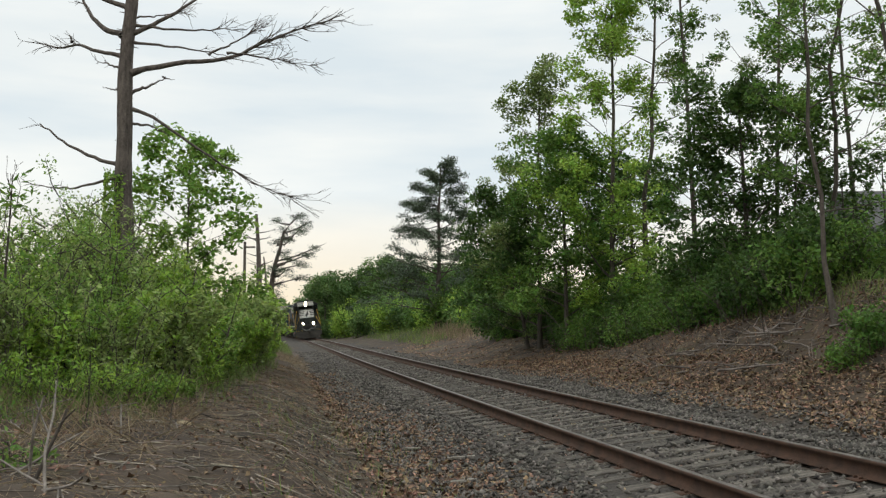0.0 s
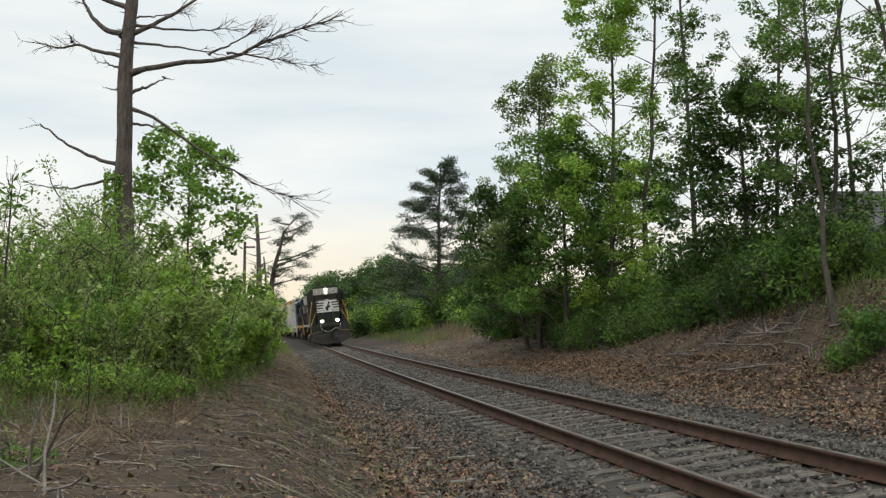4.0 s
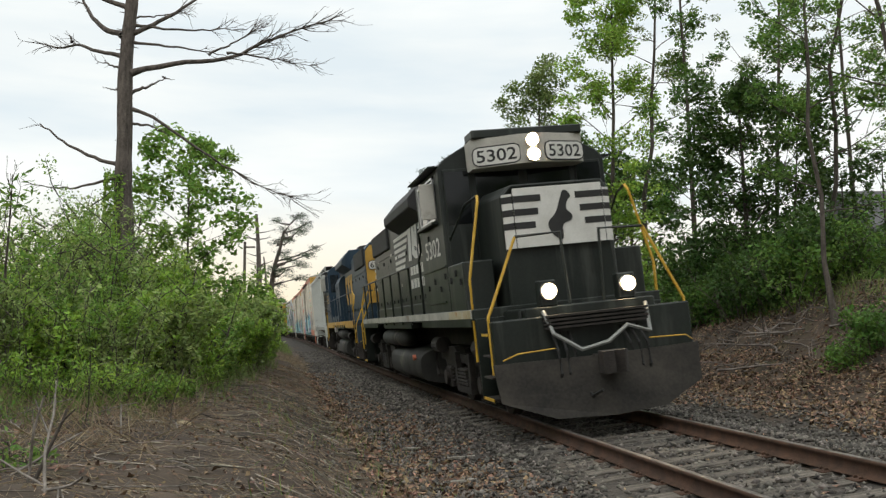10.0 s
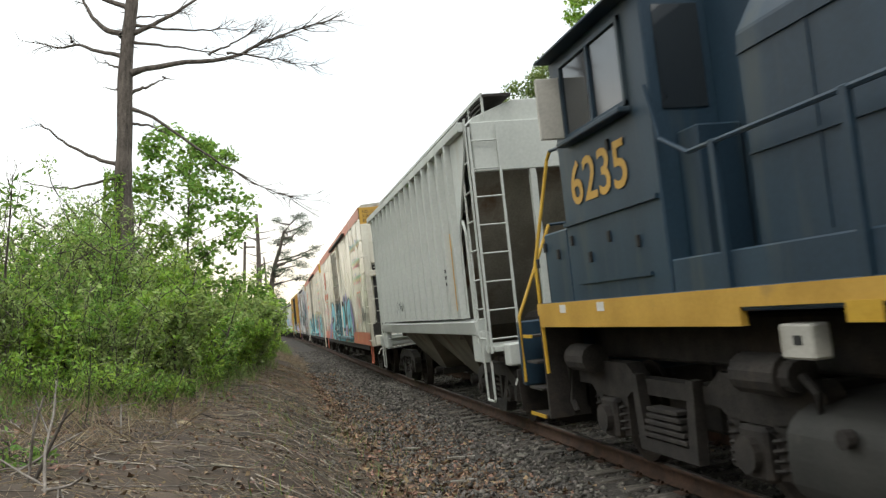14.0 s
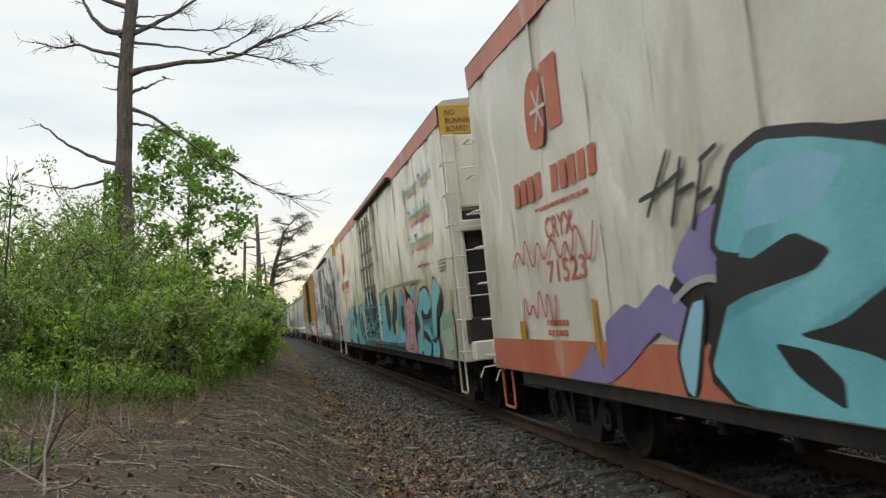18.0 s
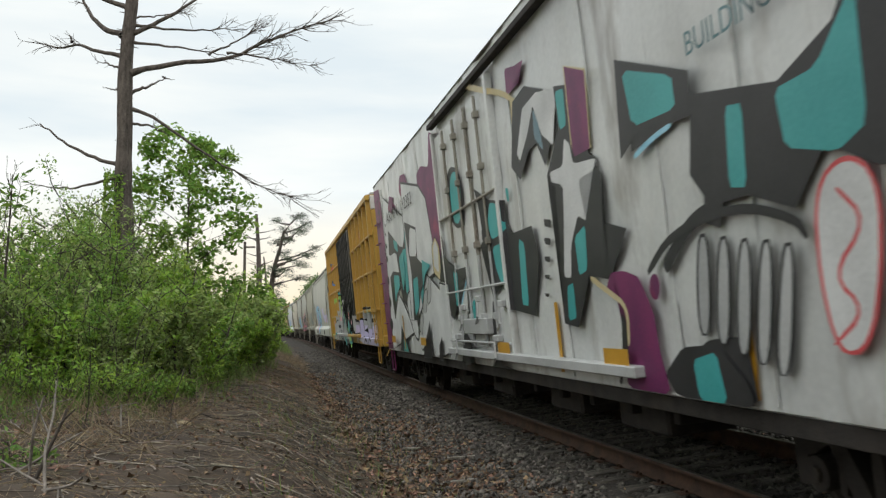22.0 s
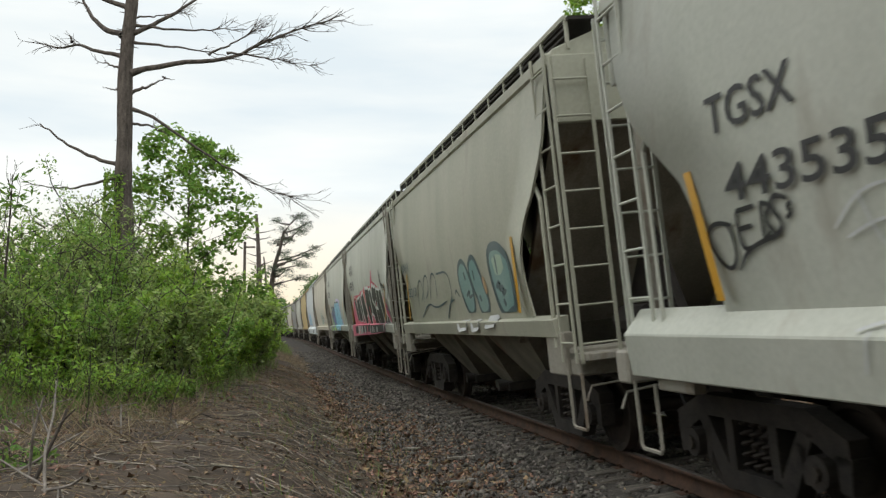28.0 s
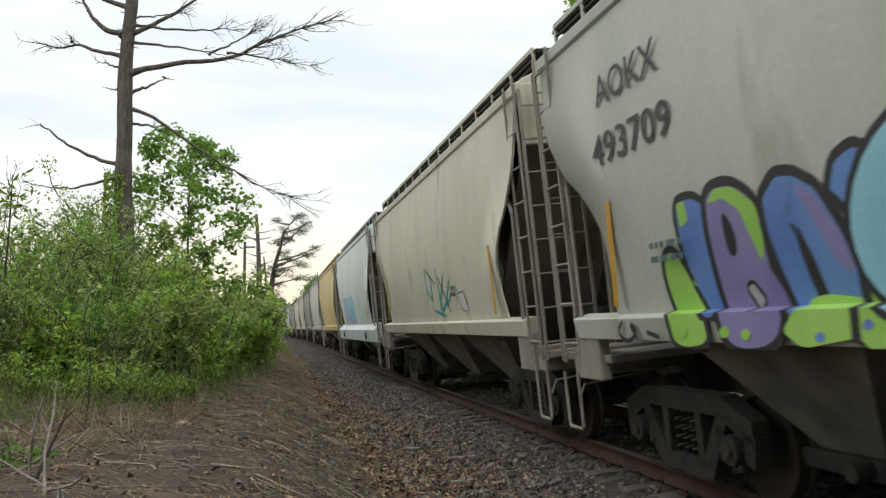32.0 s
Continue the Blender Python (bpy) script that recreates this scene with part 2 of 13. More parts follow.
def tubes(paths, n=5):
    """Vertices and quads of many tapered limbs: paths of (points, radii)."""
    V, F, base = [], [], 0
    ang = np.arange(n) * 2 * math.pi / n
    for pts, rad in paths:
        pts = np.asarray(pts, float)
        d = np.gradient(pts, axis=0)
        d /= np.linalg.norm(d, axis=1, keepdims=True) + 1e-9
        ref = np.where(np.abs(d[:, 2:3]) > 0.9, np.array([[1.0, 0, 0]]), np.array([[0, 0, 1.0]]))
        s = np.cross(d, ref)
        s /= np.linalg.norm(s, axis=1, keepdims=True) + 1e-9
        w = np.cross(d, s)
        ring = pts[:, None] + np.asarray(rad)[:, None, None] * (s[:, None] * np.cos(ang)[None, :, None] + w[:, None] * np.sin(ang)[None, :, None])
        V.append(ring.reshape(-1, 3))
        k = np.arange(len(pts) - 1)[:, None] * n + np.arange(n)[None]
        k2 = np.arange(len(pts) - 1)[:, None] * n + (np.arange(n)[None] + 1) % n
        F.append(base + np.stack([k, k2, k2 + n, k + n], -1).reshape(-1, 4))
        base += len(pts) * n
    return np.concatenate(V), np.concatenate(F)


def leaf_cards(rng, pos, size, aspect=0.55, droop=0.2, flat=0.0, curl=0.08):
    """A folded diamond for every position."""
    n = len(pos)
    a = rng.normal(size=(n, 3))
    a[:, 2] -= droop
    a[:, 2] *= 1 - flat
    a /= np.linalg.norm(a, axis=1, keepdims=True) + 1e-9
    b = np.cross(a, rng.normal(size=(n, 3)) * np.array([1 - flat, 1 - flat, 1]) + np.array([0, 0, flat * 3]))
    b /= np.linalg.norm(b, axis=1, keepdims=True) + 1e-9
    c = np.cross(a, b)
    s = (size * rng.uniform(0.6, 1.3, n))[:, None]
    v = np.stack([pos - a * s * 0.5, pos + b * s * aspect * 0.5 + c * s * curl, pos + a * s * 0.5, pos - b * s * aspect * 0.5 + c * s * curl], 1)
    return v.reshape(-1, 3), np.arange(4 * n).reshape(n, 4)


# ---------------------------------------------------------------- the ground
def nearest(x, y):
    """Distance along the line and offset towards the camera's side, for arrays of places."""
    x, y = np.ravel(x).astype(float), np.ravel(y).astype(float)
    lx, ly, lu = LINE_X[::10], LINE_Y[::10], U[::10]
    u, d = np.empty(len(x)), np.empty(len(x))
    for i in range(0, len(x), 4000):
        dx, dy = x[i:i + 4000, None] - lx[None], y[i:i + 4000, None] - ly[None]
        k = np.argmin(dx * dx + dy * dy, axis=1)
        a = np.interp(lu[k], U, HEADING)
        ex, ey = x[i:i + 4000] - lx[k], y[i:i + 4000] - ly[k]
        u[i:i + 4000] = lu[k] + ex * np.sin(a) - ey * np.cos(a)
        d[i:i + 4000] = -(ex * np.cos(a) + ey * np.sin(a))
    return u, d


def lumps(x, y):
    """Small uneven swells, in metres."""
    return (0.05 * np.sin(1.7 * x + 0.6 * y) * np.sin(0.9 * y - 0.4 * x) + 0.03 * np.sin(3.9 * x - 2.2 * y + 1.0) * np.sin(3.1 * y + 0.7)
            + 0.012 * np.sin(9.3 * x + 4.1 * y) * np.sin(8.7 * y - 3.3 * x))


def ground_z(x, y):
    x, y = np.ravel(x).astype(float), np.ravel(y).astype(float)
    u, d = nearest(x, y)
    near = np.interp(d, [-60, -20, -7.2, -6.3, -5.5, -4.4, -3.3, -2.4, -1.55, 1.45, 2.3, 3.0, 3.7, 4.6, 5.6, 8, 20, 60],
                     [3.4, 2.9, 2.45, 1.9, 1.2, 0.5, 0.2, 0.06, 0.2, -0.1, -0.26, -0.27, -0.1, 0.3, 0.52, 0.72, 1.0, 1.2])
    far = np.interp(d, [-60, -20, -9, -7, -5.5, -4.4, -3.3, -2.4, -1.55, 1.45, 2.3, 3.0, 3.7, 4.6, 5.6, 8, 20, 60],
                    [1.8, 1.6, 1.25, 0.9, 0.5, 0.25, 0.1, 0.03, 0.2, -0.1, -0.24, -0.22, 0.0, 0.3, 0.5, 0.7, 0.9, 1.1])
    w = np.clip((y - 19) / 12, 0, 1)
    z = near * (1 - w) + far * w
    away = np.clip((np.abs(d) - 40) / 300, 0, 1)
    z = z * (1 - away) + 1.0 * away
    rough = np.clip((np.abs(d) - 1.7) / 1.2, 0.12, 1)
    return z + lumps(x, y) * rough * 1.3


def build_ground():
    fine_x, fine_y = np.arange(-11, 14, 0.13), np.arange(2.0, 30, 0.13)
    out = np.cumsum(0.3 * 1.135 ** np.arange(56))
    xs = np.concatenate([-11.2 - out[::-1], fine_x, 14 + out])
    ys = np.concatenate([1.8 - out[::-1], fine_y, 30 + out])
    gx, gy = np.meshgrid(xs, ys)
    z = ground_z(gx, gy)
    v = np.stack([gx.ravel(), gy.ravel(), z], 1)
    nx, ny = len(xs), len(ys)
    i = (np.arange(ny - 1)[:, None] * nx + np.arange(nx - 1)[None]).ravel()
    f = np.stack([i, i + 1, i + nx + 1, i + nx], 1)
    ob = raw("ground", v, f, M["soil"], smooth=True)
    ob.data.materials.append(M["gravel_bed"])
    c = v[f].mean(1)
    u, d = nearest(c[:, 0], c[:, 1])
    edge = 0.25 * np.sin(2.3 * c[:, 0] + 1.1 * c[:, 1]) + 0.15 * np.sin(5.1 * c[:, 1])
    ob.data.polygons.foreach_set("material_index", ((d < 3.0 + edge) & (d > -3.1 + edge) & (np.abs(u) < 300)).astype(np.int32))
    tagged(ob, "leaf-strewn bare earth banks with a grey ballast bed", "ground", kind="structure")


build_ground()
rng = np.random.default_rng(7)


# ---------------------------------------------------------------- the railway
def sweep(name, outline, us, mat, parent, label=""):
    """Run an outline of (y, z) along the track."""
    n = len(outline)
    rows = np.stack([on_track(us, np.full(len(us), y), np.full(len(us), z)) for y, z in outline], 1)  # 3, n, m
    v = rows.transpose(2, 1, 0).reshape(-1, 3)
    k = np.arange(len(us) - 1)[:, None] * n + np.arange(n)[None]
    k2 = np.arange(len(us) - 1)[:, None] * n + (np.arange(n)[None] + 1) % n
    return raw(name, v, np.stack([k, k2, k2 + n, k + n], -1).reshape(-1, 4), mat, parent, label)


railway = empty("railway_track", "single railway track on weathered wooden ties in grey ballast", "railway track", kind="structure")
RAIL_U = np.concatenate([np.arange(-440, -100, 4.0), np.arange(-100, 30, 0.8), np.arange(30, 300, 4.0)])


def build_rails():
    for side in (-1, 1):
        c = side * 0.754
        body = [(-0.07, -0.178), (0.07, -0.178), (0.07, -0.166), (0.012, -0.145), (0.009, -0.05), (0.035, -0.038), (0.036, -0.006), (0.03, -0.0025),
                (-0.03, -0.0025), (-0.036, -0.006), (-0.035, -0.038), (-0.009, -0.05), (-0.012, -0.145), (-0.07, -0.166)]
        r = sweep("rail", [(c + y, z) for y, z in body], RAIL_U, M["rust"], railway, "rust-brown steel rail")
        sweep("rail_head", [(c - 0.029, -0.002), (c + 0.029, -0.002), (c + 0.024, 0.001), (c - 0.024, 0.001)], RAIL_U, M["railhead"], r, "worn rail head")


def tie_mesh(i, rg):
    bm = bmesh.new()
    box(bm, -0.115, 0.115, -1.3, 1.3, -0.36, -0.185, 0.012)
    for v in bm.verts:
        v.co.x += rg.uniform(-0.012, 0.012)
        v.co.z += rg.uniform(-0.012, 0.008)
        v.co.y += rg.uniform(-0.04, 0.04)
    me = bpy.data.meshes.new("tie")
    bm.to_mesh(me)
    bm.free()
    me.materials.append(M["tie"])
    return me


def build_ties():
    rg = random.Random(4)
    meshes = [tie_mesh(i, rg) for i in range(6)]
    us = np.arange(-76, 26, 0.52)
    for u in us:
        ob = new("tie", meshes[rg.randrange(6)])
        ob.parent = railway
        m = track_pose(u + rg.uniform(-0.03, 0.03), 0.5)
        ob.matrix_world = m @ pose(0, rg.uniform(-0.06, 0.06), rg.uniform(-0.004, 0.01), 0, 0, rg.uniform(-2, 2))
    # the rest of the ties, out of sight or far off
    V, F, b = [], [], 0
    cube = np.array([[x, y, z] for x in (-0.11, 0.11) for y in (-1.3, 1.3) for z in (-0.36, -0.19)])
    q = np.array([[0, 1, 3, 2], [4, 6, 7, 5], [0, 4, 5, 1], [2, 3, 7, 6], [0, 2, 6, 4], [1, 5, 7, 3]])
    for u in np.concatenate([np.arange(-300, -76.3, 0.52), np.arange(26.2, 240, 0.52)]):
        m = np.array(track_pose(u, 0.5))
        V.append(cube @ m[:3, :3].T + m[:3, 3])
        F.append(q + b)
        b += 8
    ob = raw("ties", np.concatenate(V), np.concatenate(F), M["tie"], railway)
    ob["kind"] = "stuff"
    # tie plates and spikes under both rails
    V, F, b = [], [], 0
    for u in us[us > -40]:
        m = np.array(track_pose(u, 0.5))
        for c in (-0.754, 0.754):
            for (x0, x1, y0, y1, z0, z1) in ((-0.09, 0.09, -0.17, 0.17, -0.19, -0.174), (-0.05, -0.03, 0.08, 0.11, -0.178, -0.15), (0.03, 0.05, 0.08, 0.11, -0.178, -0.145),
                                             (-0.05, -0.03, -0.11, -0.08, -0.178, -0.148), (0.03, 0.05, -0.11, -0.08, -0.178, -0.152)):
                cb = np.array([[x, c + y, z] for x in (x0, x1) for y in (y0, y1) for z in (z0, z1)])
                V.append(cb @ m[:3, :3].T + m[:3, 3])
                F.append(q + b)
                b += 8
    ob = raw("tie_plates_and_spikes", np.concatenate(V), np.concatenate(F), M["rust"], railway, "rusted tie plates with spikes")
    ob["kind"] = "stuff"


def scatter_stones(n, u0, u1, d0, d1, size, rg):
    u, d = rg.uniform(u0, u1, n), rg.uniform(d0, d1, n)
    keep = np.abs(np.abs(d) - 0.754) > 0.09
    u, d = u[keep], d[keep]
    n = len(u)
    p = beside(u, d).T
    p[:, 2] = ground_z(p[:, 0], p[:, 1])
    inner = np.abs(d) < 1.45
    p[inner, 2] = RAIL_Z - 0.215 - d[inner] * math.sin(CANT) + rg.uniform(-0.02, 0.015, inner.sum())
    s = size * rg.uniform(0.5, 1.5, n)[:, None, None]
    octa = np.array([[1, 0, 0], [-1, 0, 0], [0, 1, 0], [0, -1, 0], [0, 0, 1], [0, 0, -1]], float)
    v = octa[None] * rg.uniform(0.55, 1.2, (n, 6, 1)) + rg.normal(size=(n, 6, 3)) * 0.22
    a = rg.uniform(0, 6.28, n)
    r = np.stack([np.stack([np.cos(a), -np.sin(a), 0 * a], 1), np.stack([np.sin(a), np.cos(a), 0 * a], 1), np.stack([0 * a, 0 * a, 1 + 0 * a], 1)], 1)
    v = np.einsum("nij,nkj->nki", r, v) * s * np.array([1, 1, 0.75]) + p[:, None] + np.array([0, 0, 0.3]) * s
    f = np.array([[0, 2, 4], [2, 1, 4], [1, 3, 4], [3, 0, 4], [2, 0, 5], [1, 2, 5], [3, 1, 5], [0, 3, 5]])
    return v.reshape(-1, 3), (np.arange(n)[:, None, None] * 6 + f[None]).reshape(-1, 3)


def merge(chunks):
    V, F, b = [], [], 0
    for v, f in chunks:
        V.append(v)
        F.append(f + b)
        b += len(v)
    return np.concatenate(V), np.concatenate(F)


def build_ballast():
    rg = np.random.default_rng(11)
    chunks = [scatter_stones(17000, 2, 18, -2.6, 3.1, 0.036, rg), scatter_stones(9000, 2, 18, -2.6, 3.3, 0.022, rg), scatter_stones(14000, -14, 2, -2.9, 3.0, 0.04, rg),
              scatter_stones(9000, -45, -14, -2.9, 3.0, 0.04, rg), scatter_stones(2600, 0, 17, 3.0, 4.4, 0.022, rg), scatter_stones(9000, 8, 28, -3.6, -1.2, 0.03, rg), scatter_stones(5000, -10, 8, -3.6, -2.4, 0.032, rg)]
    v, f = merge(chunks)
    tagged(raw("ballast_gravel", v, f, M["stone"]), "grey crushed-stone ballast", "gravel", kind="stuff")


build_rails()
build_ties()
build_ballast()


# ---------------------------------------------------------------- leaf litter, dry grass, sticks
def build_litter():
    rg = np.random.default_rng(21)
    def strip(n, u0, u1, d0, d1, size, flat=0.75, lift=0.02, clump=True):
        u, d = rg.uniform(u0, u1, n), rg.uniform(d0, d1, n)
        if clump:
            dens = 0.5 + 0.5 * np.sin(1.9 * u + 1.3 * d) * np.sin(2.7 * d - 0.8 * u + 1)
            k = rg.uniform(size=n) < 0.25 + 0.75 * dens
            u, d = u[k], d[k]
        p = beside(u, d).T
        p[:, 2] = ground_z(p[:, 0], p[:, 1]) + lift
        return leaf_cards(rg, p, size, 0.62, 0.0, flat, 0.2)
    v, f = merge([strip(34000, -12, 16, -5.2, -2.9, 0.088, 0.55), strip(18000, -12, 18, -7.4, -4.8, 0.075, 0.5),
                  strip(9500, 2, 17, 3.0, 8.0, 0.042, 0.35, 0.012), strip(900, 2, 15, 3.0, 7.5, 0.08, 0.45), strip(6000, -14, 3, 2.6, 6.0, 0.065, 0.55, 0.012),
                  strip(2400, 3, 13, 1.7, 3.0, 0.085, 0.5), strip(6500, 0, 14, 2.1, 3.6, 0.095, 0.5), strip(7000, -45, -12, -7.5, -3.0, 0.13),
                  strip(4500, -14, 2, 2.1, 3.4, 0.1, 0.5), strip(2600, -4, 12, -7.5, -6.0, 0.1), strip(900, 0, 16, -2.4, 2.2, 0.07)])
    tagged(raw("leaf_litter", v, f, M["litter"]), "dry brown fallen leaves on the ground", "leaf litter", kind="stuff")

    def blades(n, u0, u1, d0, d1, length, width, up, edge=False):
        u, d = rg.uniform(u0, u1, n), rg.uniform(d0, d1, n)
        p = beside(u, d).T
        if edge:
            lim = np.interp(p[:, 1], [8.6, 13, 27, 60], [6.9, 5.7, 4.8, 3.6]) + rg.normal(size=n) * 0.3
            k = (d > lim) & (p[:, 1] > 8.6)
            u, d, p = u[k], d[k], p[k]
            n = len(u)
        p[:, 2] = ground_z(p[:, 0], p[:, 1]) + 0.006
        a = rg.uniform(0, 6.283, n)
        e = np.clip(rg.normal(up, min(0.25, 0.02 + 0.4 * up), n), 0.0, 1.5)
        ln = length * rg.uniform(0.4, 1.5, n)
        dr = np.stack([np.cos(a) * np.cos(e), np.sin(a) * np.cos(e), np.sin(e)], 1) * ln[:, None]
        dr[:, 2] += ground_z(p[:, 0] + dr[:, 0], p[:, 1] + dr[:, 1]) - p[:, 2] + 0.012
        sd = np.stack([-np.sin(a), np.cos(a), 0 * a], 1) * width * 0.5
        mid = p + dr * 0.55 + np.array([0, 0, 1]) * (ln * 0.02)[:, None]
        v = np.stack([p - sd, p + sd, mid + sd * 0.7, p + dr, mid - sd * 0.7], 1)
        return v.reshape(-1, 3), np.arange(5 * n).reshape(n, 5)
    v, f = merge([blades(12000, 2, 18, 3.2, 8.5, 0.13, 0.0045, 0.015), blades(2500, 2, 16, 3.2, 8.5, 0.2, 0.004, 0.12), blades(4500, 4, 14, 3.0, 8.5, 0.09, 0.006, 0.01), blades(5000, -14, 2, 3.2, 6.5, 0.26, 0.008, 0.03), blades(2500, -30, -14, 3.0, 6.0, 0.35, 0.012, 0.5),
                  blades(1500, 4, 14, 5.6, 8.0, 0.4, 0.007, 0.6), blades(3000, -20, 10, -7.5, -4.2, 0.25, 0.009, 0.03), blades(700, -46, -30, -8.5, -6.5, 0.9, 0.02, 1.2)])
    tagged(raw("dry_grass", v, f, M["straw"]), "flattened straw-coloured dry grass and stalks", "dry grass", kind="stuff")
    v, f = merge([blades(14000, -2, 14, 4.8, 9.5, 0.3, 0.009, 1.0, True), blades(4500, -30, 0, 4.4, 7.0, 0.42, 0.014, 1.0, True), blades(500, 4, 17, 2.6, 5.0, 0.14, 0.008, 0.9), blades(1800, -60, -30, 3.4, 6.0, 0.4, 0.02, 1.1),
                  blades(900, 2, 12, -7.4, -6.2, 0.35, 0.014, 1.0), blades(2500, -75, -35, -9.0, -5.0, 0.45, 0.025, 1.1)])
    tagged(raw("grass", v, f, M["grass"]), "tufts of green grass along the bank", "grass", kind="stuff")

    # fallen sticks on both banks
    paths = []
    for _ in range(1500):
        u, d = rg.uniform(1, 17), rg.uniform(3.2, 7.0)
        if rg.uniform() < 0.4:
            u, d = rg.uniform(-10, 16), rg.uniform(-7.4, -3.2)
        x, y, _z = beside(u, d)
        a, ln = rg.uniform(0, 6.28), rg.uniform(0.06, 0.45)
        k = np.linspace(0, 1, 4)
        px, py = x + np.cos(a) * ln * k + rg.normal(size=4) * 0.012, y + np.sin(a) * ln * k + rg.normal(size=4) * 0.012
        paths.append((np.stack([px, py, ground_z(px, py) + 0.012], 1), np.linspace(0.005, 0.002, 4) * rg.uniform(0.5, 1.7)))
    # longer pale stems, laid over downhill
    for _ in range(430):
        u, d = rg.uniform(3, 15), rg.uniform(3.6, 7.6)
        x, y, _z = beside(u, d)
        a, ln = rg.normal(-0.4, 0.9), rg.uniform(0.12, 0.3) if rg.uniform() < 0.6 else rg.uniform(0.3, 0.8)
        k = np.linspace(0, 1, 5)
        px, py = x + np.cos(a) * ln * k + rg.normal(size=5) * 0.014, y + np.sin(a) * ln * k + rg.normal(size=5) * 0.014
        paths.append((np.stack([px, py, ground_z(px, py) + 0.016 + 0.05 * rg.uniform() * k], 1), np.linspace(0.006, 0.003, 5) * rg.uniform(0.4, 1.4)))
    v, f = tubes(paths, 4)
    tagged(raw("fallen_twigs", v, f, M["stem"]), "small grey twigs lying on the bank", "twigs", kind="stuff")


build_litter()


# ---------------------------------------------------------------- trees and shrubs
def bent(p, d, ln, n, wob, up, rg):
    """A limb's line from p in direction d."""
    pts = [np.array(p, float)]
    d = np.array(d, float)
    for i in range(n - 1):
        d = d + rg.normal(size=3) * wob + np.array([0, 0, up])
        d /= np.linalg.norm(d)
        pts.append(pts[-1] + d * ln / (n - 1))
    return np.array(pts), d


def grow(name, label, category, x, y, height, radius, leaf, size, leaves, crown=(0.35, 1.0), spread=2.0, limbs=16, seed=1, lean=(0, 0),
         bark="bark_dark", rise=0.5, up=0.06, clump=0.22, profile=None, aspect=0.6, twigs=4, top=0.75, group="", wob=0.05, limb_r=0.4, tuft=52, flat=0.62, droop=0.3, layer=0.35):
    rg = np.random.default_rng(seed)
    if leaf != "needle":
        size, leaves = size * 0.74, int(leaves * 1.65)
    z0 = float(ground_z(x, y)[0]) - 0.15
    k = np.linspace(0, 1, 9)
    trunk = np.stack([x + lean[0] * k**1.3 + np.cumsum(rg.normal(size=9) * wob * radius * 4) * (k > 0), y + lean[1] * k + np.cumsum(rg.normal(size=9) * wob * radius * 3), z0 + height * k], 1)
    rad = radius * (1 - 0.78 * k)
    rad[0] *= 1.35
    paths, tips = [(trunk, rad)], []
    for i in range(limbs):
        q = crown[0] + (crown[1] - crown[0]) * (i + rg.uniform(0, 0.8)) / limbs
        p = np.array([np.interp(q, k, trunk[:, j]) for j in range(3)])
        a = i * 2.399 + rg.uniform(-0.4, 0.4)
        rel = (q - crown[0]) / (crown[1] - crown[0] + 1e-6)
        ln = spread * (profile(rel) if profile else (0.45 + 0.75 * math.sin(math.pi * min(1, 0.25 + rel * 0.75)))) * rg.uniform(0.7, 1.15)
        e = rise * (0.5 + rel)
        line, d = bent(p, (math.cos(a) * math.cos(e), math.sin(a) * math.cos(e), math.sin(e)), ln, 6, 0.12, up, rg)
        r0 = np.interp(q, k, rad) * limb_r
        paths.append((line, np.linspace(r0, max(r0 * 0.15, 0.004), 6)))
        tips.append((line, ln))
        for _ in range(twigs):
            s = rg.integers(2, 6)
            dd = line[s] - line[s - 1]
            dd = dd / np.linalg.norm(dd) + rg.normal(size=3) * 0.55
            tl = ln * rg.uniform(0.25, 0.5)
            sub, _d = bent(line[s], dd / np.linalg.norm(dd), tl, 4, 0.15, up, rg)
            paths.append((sub, np.linspace(r0 * 0.3, 0.004, 4)))
            tips.append((sub, tl * 1.4))
    if leaves:
        topline = trunk[-3:]
        tips.append((topline, height * 0.12 * top))
    thing = empty(name, label, category, group)
    v, f = tubes(paths, 6)
    raw("trunk", v, f, M[bark], thing, smooth=True)
    if leaves:
        # dense sprays of leaves towards the ends of limbs and twigs, with gaps between
        per = max(6, int(leaves / (len(tips) * 1.4)))
        tufts = max(8, leaves // per)
        pick = np.concatenate([np.arange(len(tips)), rg.integers(0, len(tips), max(0, tufts - len(tips)))])[:tufts]
        rg.shuffle(pick)
        tufts = len(pick)
        q = rg.uniform(0.5, 1.02, tufts)
        pos = np.empty((tufts, 3))
        for j, (line, ln) in enumerate(tips):
            s = np.where(pick == j)[0]
            kk = np.linspace(0, 1, len(line))
            for c in range(3):
                pos[s, c] = np.interp(q[s], kk, line[:, c])
        pos += np.clip(rg.normal(size=(tufts, 3)), -2.0, 2.0) * clump * 0.45
        big = rg.uniform(0.35, 1.65, tufts)
        own = rg.choice(tufts, leaves, p=big / big.sum())
        off = rg.normal(size=(leaves, 3))
        off /= np.linalg.norm(off, axis=1, keepdims=True)
        off *= rg.uniform(0.15, 1.0, (leaves, 1)) ** 0.6 * np.array([1, 1, flat])
        reach = size * math.sqrt(per) * 0.34 * np.sqrt(big)
        pos = pos[own] + off * reach[own][:, None] + rg.normal(size=(leaves, 3)) * size * 0.25
        v, f = leaf_cards(rg, pos, size, aspect, droop, layer)
        raw("crown", v, f, M[leaf], thing)
    return thing


